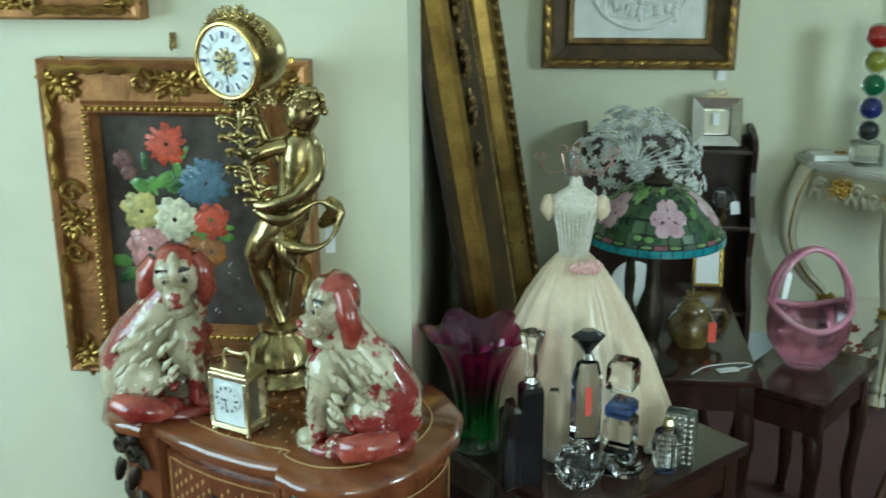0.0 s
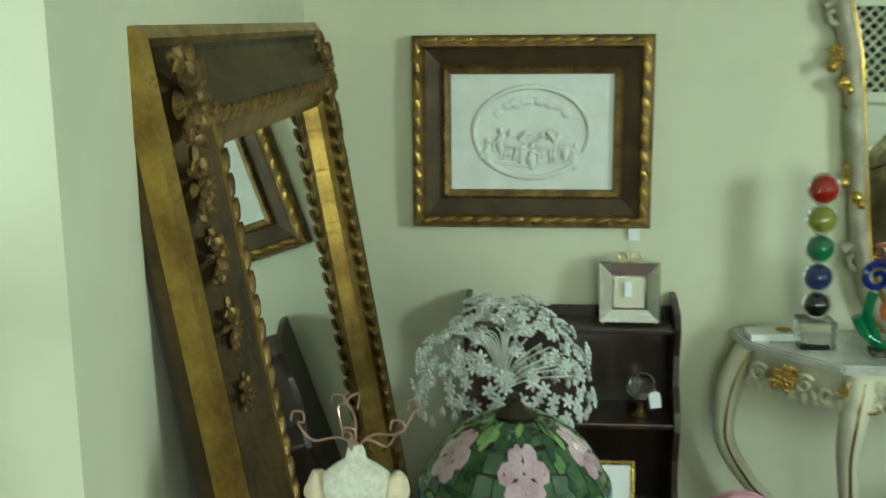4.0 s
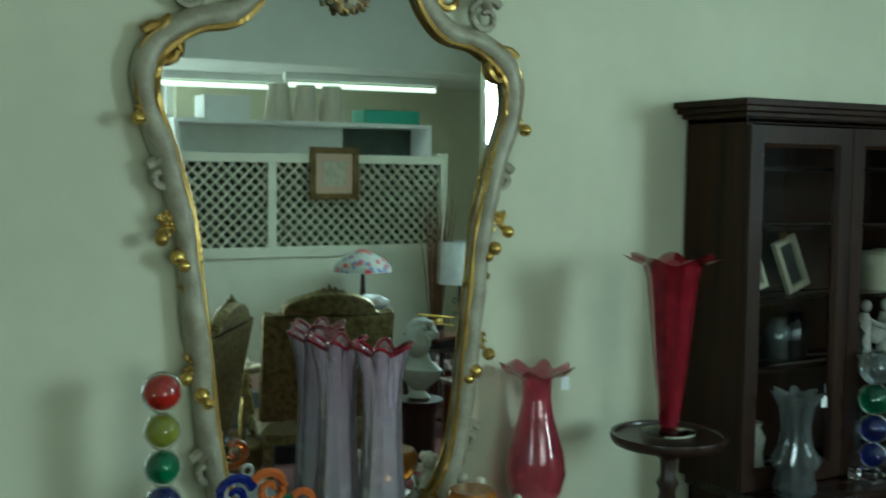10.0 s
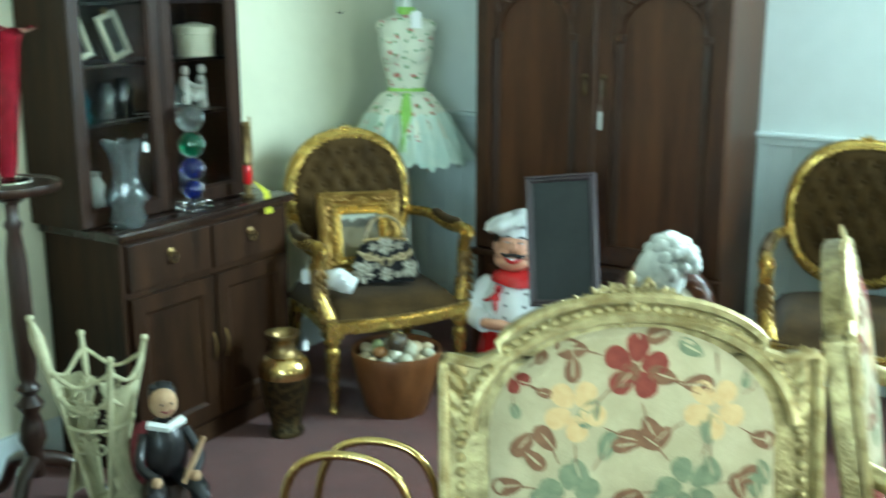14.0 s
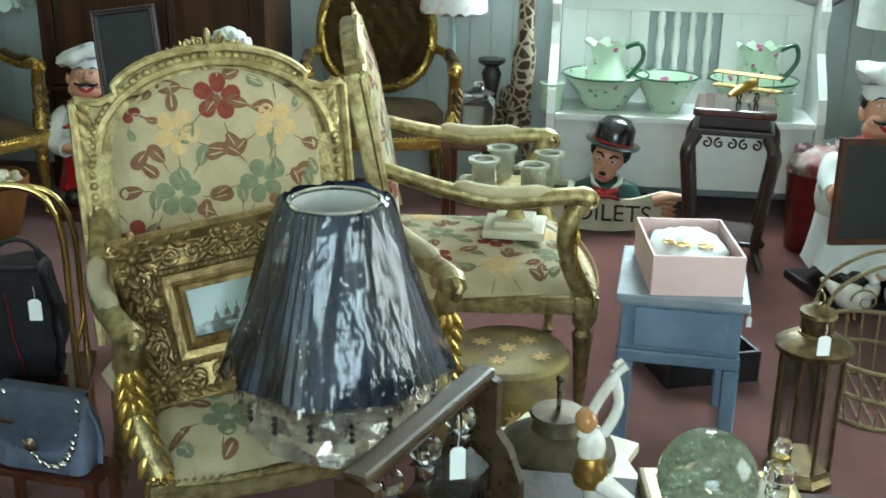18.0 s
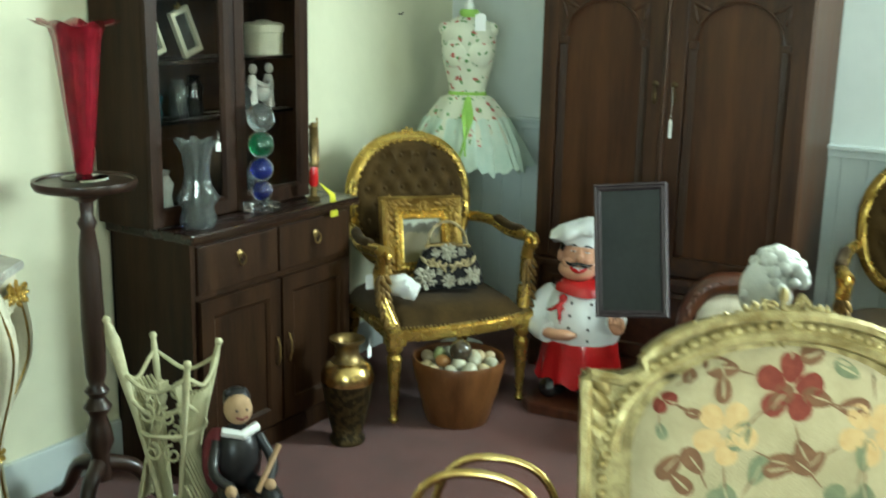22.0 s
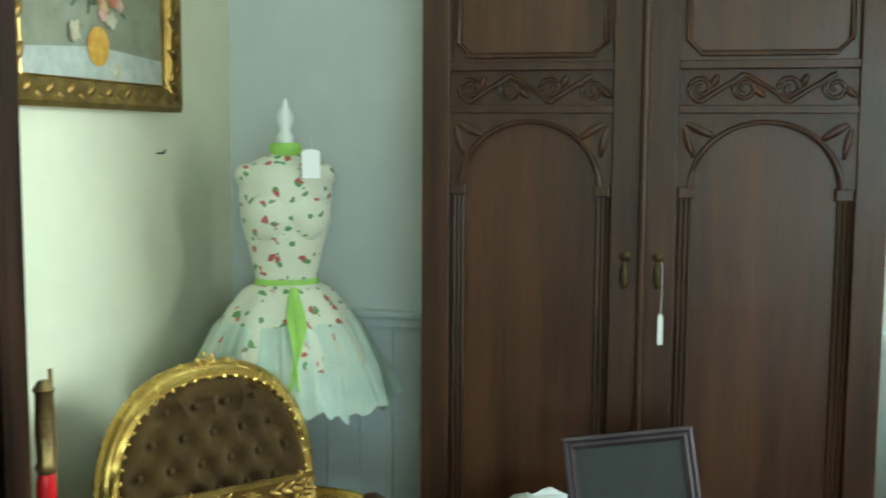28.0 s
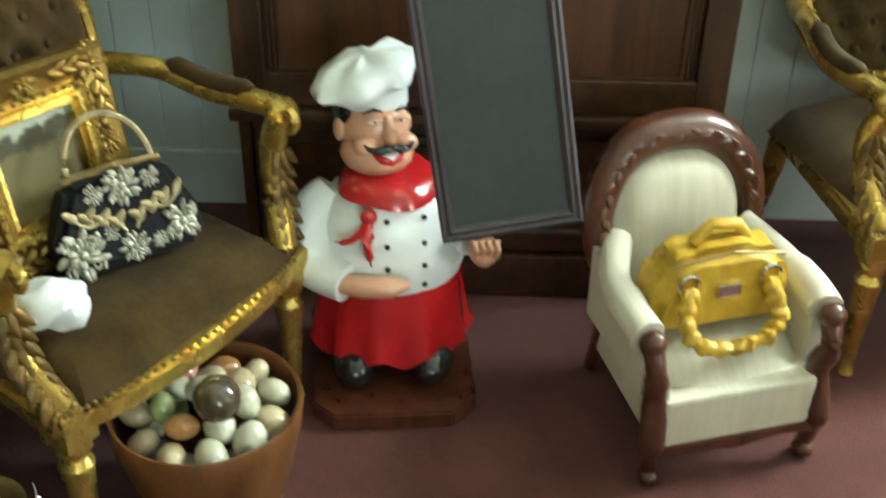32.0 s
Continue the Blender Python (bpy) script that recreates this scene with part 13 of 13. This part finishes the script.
prism(bm, [(-0.03, -0.012), (0.022, -0.014), (0.032, 0.0), (0.022, 0.014), (-0.03, 0.012)], 0, 0.0012, axis="z")
part("card", bm, M["paper"], tagx)
bm = B()
tube(bm, curve_pts([(0.03, 0, 0.001), (0.07, 0.01, 0.001), (0.055, 0.03, 0.001), (0.0, 0.035, 0.001), (-0.05, 0.03, 0.001), (-0.10, 0.0, 0.001)], 5), 0.0016, 5)
part("string", bm, M["paper"], tagx)


def whatnot():
    t = thing("whatnot_shelf", 0.905, -0.012, 0, 0, "small blackened wooden whatnot shelf with shaped sides", "shelf")
    prof = [(0, 0), (-0.27, 0), (-0.27, 0.06), (-0.245, 0.12), (-0.26, 0.25), (-0.25, 0.33), (-0.20, 0.40), (-0.185, 0.48), (-0.205, 0.57), (-0.195, 0.62), (-0.15, 0.68), (-0.14, 0.76), (-0.155, 0.835), (-0.13, 0.87), (-0.05, 0.895), (0, 0.90)]
    for s in (-1, 1):
        bm = B()
        prism(bm, prof, s * 0.278 - 0.008, s * 0.278 + 0.008, axis="x")
        part("side_panel", bm, M["dark_wood"], t)
    for z, d in ((0.30, 0.24), (0.585, 0.19), (0.832, 0.145)):
        bm = B()
        box(bm, -0.27, 0.27, -d, 0, z - 0.014, z, 0.003)
        part("shelf", bm, M["dark_wood"], t)
    bm = B()
    box(bm, -0.27, 0.27, -0.006, 0, 0.05, 0.86)
    part("back_panel", bm, M["dark_wood"], t)


whatnot()
t = thing("photo_frame", 1.06, -0.105, 0.832, 0, "silver photograph frame with a bow crest, empty, on a shelf", "photo frame", rx=-10)
bm = B()
rim(bm, 0.165, 0.165, [(0, 0.006), (0, -0.004), (0.003, -0.010), (0.036, -0.003), (0.040, -0.006), (0.046, 0.0), (0.046, 0.006)])
for v in bm.verts:
    v.co.z += 0.0855
part("frame", bm, M["silver_warm"] if "silver_warm" in M else M["silver"], t, "wide bevelled silver border")
bm = B()
box(bm, -0.045, 0.045, -0.002, 0.004, 0.045, 0.13)
part("picture", bm, M["paper_tan"] if "paper_tan" in M else M["cream"], t, "pale tan mount")
bm = B()
for s in (-1, 1):
    tube(bm, curve_pts([(0, -0.004, 0.172), (s * 0.014, -0.004, 0.190), (s * 0.030, -0.004, 0.186), (s * 0.022, -0.004, 0.174), (0, -0.004, 0.172)], 4), 0.004, 7)
    tube(bm, curve_pts([(0, -0.004, 0.172), (s * 0.02, -0.004, 0.168), (s * 0.045, -0.004, 0.170)], 4), 0.003, 7)
part("bow_crest", bm, M["brass_pale"], t, "gilt ribbon bow", smooth=True)
bm = B()
box(bm, -0.014, 0.006, -0.0125, -0.0115, 0.075, 0.115)
part("tag", bm, M["paper"], t, "white price tag")
for s in (-1, 1):
    bm = B()
    ball(bm, (s * 0.07, -0.002, 0.004), 0.005, 8)
    part("foot", bm, M["brass_pale"], t)
t = thing("crystal_ball", 1.095, -0.135, 0.585, 0, "cut crystal ball on a small turned stand", "ornament")
bm = B()
lathe(bm, [(0.024, 0), (0.026, 0.005), (0.012, 0.014), (0.010, 0.035), (0.020, 0.045)], 16)
part("stand", bm, M["brass_old"], t, smooth=True)
bm = B()
bmesh.ops.create_icosphere(bm, subdivisions=2, radius=0.040, matrix=Matrix.Translation((0, 0, 0.083)))
part("ball", bm, M["crystal"], t)
tag(None, 1.125, -0.17, 0.665, 0.03, 0.045, 0, -8, 0.02)

# ---- second low table, basket, telescope and what lies under the console ----
square_table("side_table", 1.185, -1.085, 55.7, 0.365, 0.25, 0.463, "low dark polished table with a glass basket on it")


def pink_basket():
    t = thing("glass_basket", 1.19, -1.045, 0.463, 0, "pink blown-glass basket with a looped handle", "glass basket")
    m = glass_mat("rose_pink_basket_glass", (0.86, 0.50, 0.62), trans=0.92)
    m2 = mat("opal_pink_glass", (0.66, 0.22, 0.34), 0.08, 0, (0.74, 0.38, 0.48), 12, trans=0.25, coat=0.8)
    bm = B()
    prof = [(0.05, 0), (0.052, 0.006), (0.075, 0.03), (0.098, 0.07), (0.105, 0.11), (0.100, 0.145)]
    lathe(bm, prof, 40, wave=lambda a, i, k: (1 + 0.02 * math.cos(16 * a) * (0 < i < k - 1), 0.022 * math.cos(2 * a) * (i == k - 1)), caps=False)
    lathe(bm, [(r - 0.005, z + 0.004) for r, z in prof][::-1], 40, wave=lambda a, i, k: (1, 0.022 * math.cos(2 * a) * (i == 0)), caps=False)
    bmesh.ops.recalc_face_normals(bm, faces=bm.faces)
    part("bowl", bm, m, t, "ribbed pink glass bowl", smooth=True)
    bm = B()
    tube(bm, [(0.101 * math.cos(2 * math.pi * k / 44), 0.101 * math.sin(2 * math.pi * k / 44), 0.147 + 0.022 * math.cos(4 * math.pi * k / 44)) for k in range(44)], 0.0085, 10, closed=True)
    part("lip", bm, m2, t, "thick opaque pink lip", smooth=True)
    for q in (-1, 1):
        bm = B()
        tube(bm, curve_pts([(-0.098, q * 0.022, 0.165), (-0.09, q * 0.026, 0.22), (-0.055, q * 0.020, 0.285), (0.0, q * 0.006, 0.312), (0.055, q * 0.020, 0.285), (0.09, q * 0.026, 0.22), (0.098, q * 0.022, 0.165)], 6), 0.0075, 10)
        part("handle", bm, m2, t, "pink glass loop handle", smooth=True)
    return t


pink_basket()
tag(None, 1.115, -1.12, 0.735, 0.016, 0.07, 20, 8, 0.03)


def telescope():
    t = thing("brass_telescope", 1.43, -1.28, 0, 0, "brass telescope on a dark wooden tripod", "telescope")
    a, b = Vector((-0.08, -0.22, 0.61)), Vector((0.08, 0.21, 0.63))
    d = (b - a).normalized()
    for name, u0, u1, r, m in (("barrel", 0.015, 0.30, 0.021, "brass"), ("objective_ring", 0.0, 0.03, 0.026, "brass_pale"), ("draw_tube", 0.29, 0.39, 0.015, "brass"), ("eyepiece", 0.385, 0.44, 0.018, "brass_old"), ("collar", 0.28, 0.30, 0.023, "brass_pale")):
        bm = B()
        p, q = a + d * u0, a + d * u1
        tube(bm, [p, p.lerp(q, 0.05), p.lerp(q, 0.95), q], [r * 0.95, r, r, r * 0.95], 24)
        o = part(name, bm, M[m], t, smooth=40)
        if name == "objective_ring":
            bm = B()
            tube(bm, [p - d * 0.002, p + d * 0.004], 0.018, 20)
            part("lens", bm, M["glass_black"], o, "dark objective lens")
    c = a.lerp(b, 0.30)
    bm = B()
    lathe(bm, [(0.018, -0.115), (0.022, -0.105), (0.022, -0.07), (0.012, -0.06), (0.010, -0.022), (0.020, -0.015)], 16, at=c)
    part("tripod_head", bm, M["brass_old"], t, smooth=True)
    bm = B()
    tube(bm, [c + Vector((0, 0, -0.06)), c + Vector((-0.012, -0.05, -0.10)), c + Vector((-0.016, -0.06, -0.135))], 0.006, 8)
    ball(bm, c + Vector((-0.016, -0.062, -0.14)), (0.022, 0.010, 0.010), 10)
    part("locking_knob", bm, M["brass_pale"], t, smooth=True)
    for k, (dx, dy) in enumerate(((-0.20, -0.12), (0.19, -0.14), (0.02, 0.24))):
        bm = B()
        top = c + Vector((dx * 0.09, dy * 0.09, -0.085))
        foot = Vector((c.x + dx, c.y + dy, 0.004))
        tube(bm, [top, top.lerp(foot, 0.5), foot], [0.013, 0.015, 0.009], 10)
        leg = part("leg", bm, M["mahogany"], t, "dark turned wooden leg", smooth=True)
        bm = B()
        tube(bm, [top.lerp(foot, 0.52), top.lerp(foot, 0.56)], 0.018, 12)
        part("brass_band", bm, M["brass_old"], leg, smooth=True)


telescope()
t = thing("shadow_box_picture", 1.975, -0.335, 0.004, 4, "grey-framed seaside shadow box leaning under the console", "picture", rx=-14)
bm = B()
rim(bm, 0.19, 0.27, [(0, 0.02), (0, -0.010), (0.006, -0.016), (0.026, -0.008), (0.030, -0.012), (0.034, 0.0), (0.034, 0.02)])
for v in bm.verts:
    v.co.z += 0.135
M["grey_frame"] = mat("grey_green_painted_frame", (0.36, 0.40, 0.36), 0.55, 0, (0.46, 0.50, 0.46), 14, 0.2, 60)
part("frame", bm, M["grey_frame"], t)
bm = B()
box(bm, -0.066, 0.066, 0.004, 0.012, 0.03, 0.24)
M["sea_picture"] = mat("misty_blue_picture", (0.16, 0.22, 0.21), 0.3, 0, (0.24, 0.30, 0.28), 8, coat=0.6)
p = part("picture", bm, M["sea_picture"], t, "misty grey-blue picture")
rng = random.Random(5)
for k in range(14):
    bm = B()
    x = rng.uniform(-0.055, 0.055)
    ball(bm, (x, 0.001, 0.045 + rng.uniform(0, 0.03)), (0.006, 0.003, rng.uniform(0.008, 0.028)), 8)
    part("shell", bm, M["cream"], p, "pale shell")
t = thing("bird_statue", 2.11, -0.36, 0, 0, "tall dark carved bird statue standing on the carpet", "statue")
bm = B()
lathe(bm, [(0.075, 0), (0.078, 0.012), (0.05, 0.025), (0.03, 0.04)], 20, at=(0.02, 0, 0))
tube(bm, curve_pts([(0.04, 0, 0.03), (0.035, 0, 0.12), (0.02, 0, 0.22), (0.0, 0, 0.32), (-0.012, 0, 0.40), (-0.02, 0, 0.44)], 4), [0.03, 0.034, 0.038, 0.043, 0.05, 0.056, 0.06, 0.062, 0.063, 0.063, 0.062, 0.06, 0.055, 0.05, 0.045, 0.042, 0.036, 0.034, 0.032, 0.032, 0.032], 14)
ball(bm, (-0.026, 0, 0.452), (0.036, 0.032, 0.034), 14)
tube(bm, curve_pts([(-0.045, 0, 0.455), (-0.075, 0, 0.448), (-0.09, 0, 0.425)], 4), [0.016] * 3 + [0.012] * 3 + [0.006] * 3, 8)
for s in (-1, 1):
    tube(bm, curve_pts([(0.0, s * 0.045, 0.33), (0.03, s * 0.055, 0.22), (0.06, s * 0.035, 0.08)], 5), [0.018] * 4 + [0.026] * 4 + [0.012] * 3, 10)
smooth_noise(bm, 0.008, 22, 1)
t2 = part("carved_body", bm, M["dark_wood"], t, smooth=70)
t = thing("card_picture", 1.60, -0.10, 0.004, 0, "cream card with dried flowers leaning on the wall", "picture", rx=-8)
bm = B()
box(bm, -0.085, 0.085, -0.006, 0.004, 0, 0.30, 0.002)
c = part("card", bm, M["cream"], t)
rng = random.Random(14)
for k in range(16):
    bm = B()
    x, z = rng.uniform(-0.06, 0.07), rng.uniform(0.03, 0.19)
    for q in range(4):
        leaf(bm, (x, z), rng.uniform(0, 6.28), 0.03, 0.014, -0.008, 0, 0.004)
    part("dried_flower", bm, M["em_brown" if k % 3 else "em_red"], c, "pressed brown flower")
t = thing("driftwood", 1.93, -0.07, 0, 0, "pale weathered driftwood branch against the wall", "driftwood")
M["driftwood"] = mat("weathered_driftwood", (0.30, 0.27, 0.20), 0.85, 0, (0.18, 0.15, 0.10), 20, 0.6, 60)
bm = B()
tube(bm, curve_pts([(-0.36, 0, 0.02), (-0.28, -0.01, 0.16), (-0.12, -0.01, 0.215), (0.05, 0, 0.20), (0.20, -0.01, 0.235), (0.30, 0, 0.18), (0.36, 0, 0.03)], 6), [0.02 + 0.010 * math.sin(k * 1.3) for k in range(37)], 9)
smooth_noise(bm, 0.012, 25, 4)
part("limb", bm, M["driftwood"], t, smooth=True)
for x, z, a in ((-0.2, 0.19, 2.4), (0.1, 0.21, 1.0), (0.24, 0.22, 0.5), (0.0, 0.205, 2.0)):
    bm = B()
    tube(bm, curve_pts([(x, 0, z), (x + 0.05 * math.cos(a), -0.02, z + 0.04 * math.sin(a)), (x + 0.10 * math.cos(a), -0.01, z + 0.06 * math.sin(a))], 4), [0.012] * 4 + [0.008] * 4 + [0.004], 7)
    smooth_noise(bm, 0.006, 40, a)
    part("twig", bm, M["driftwood"], t, smooth=True)
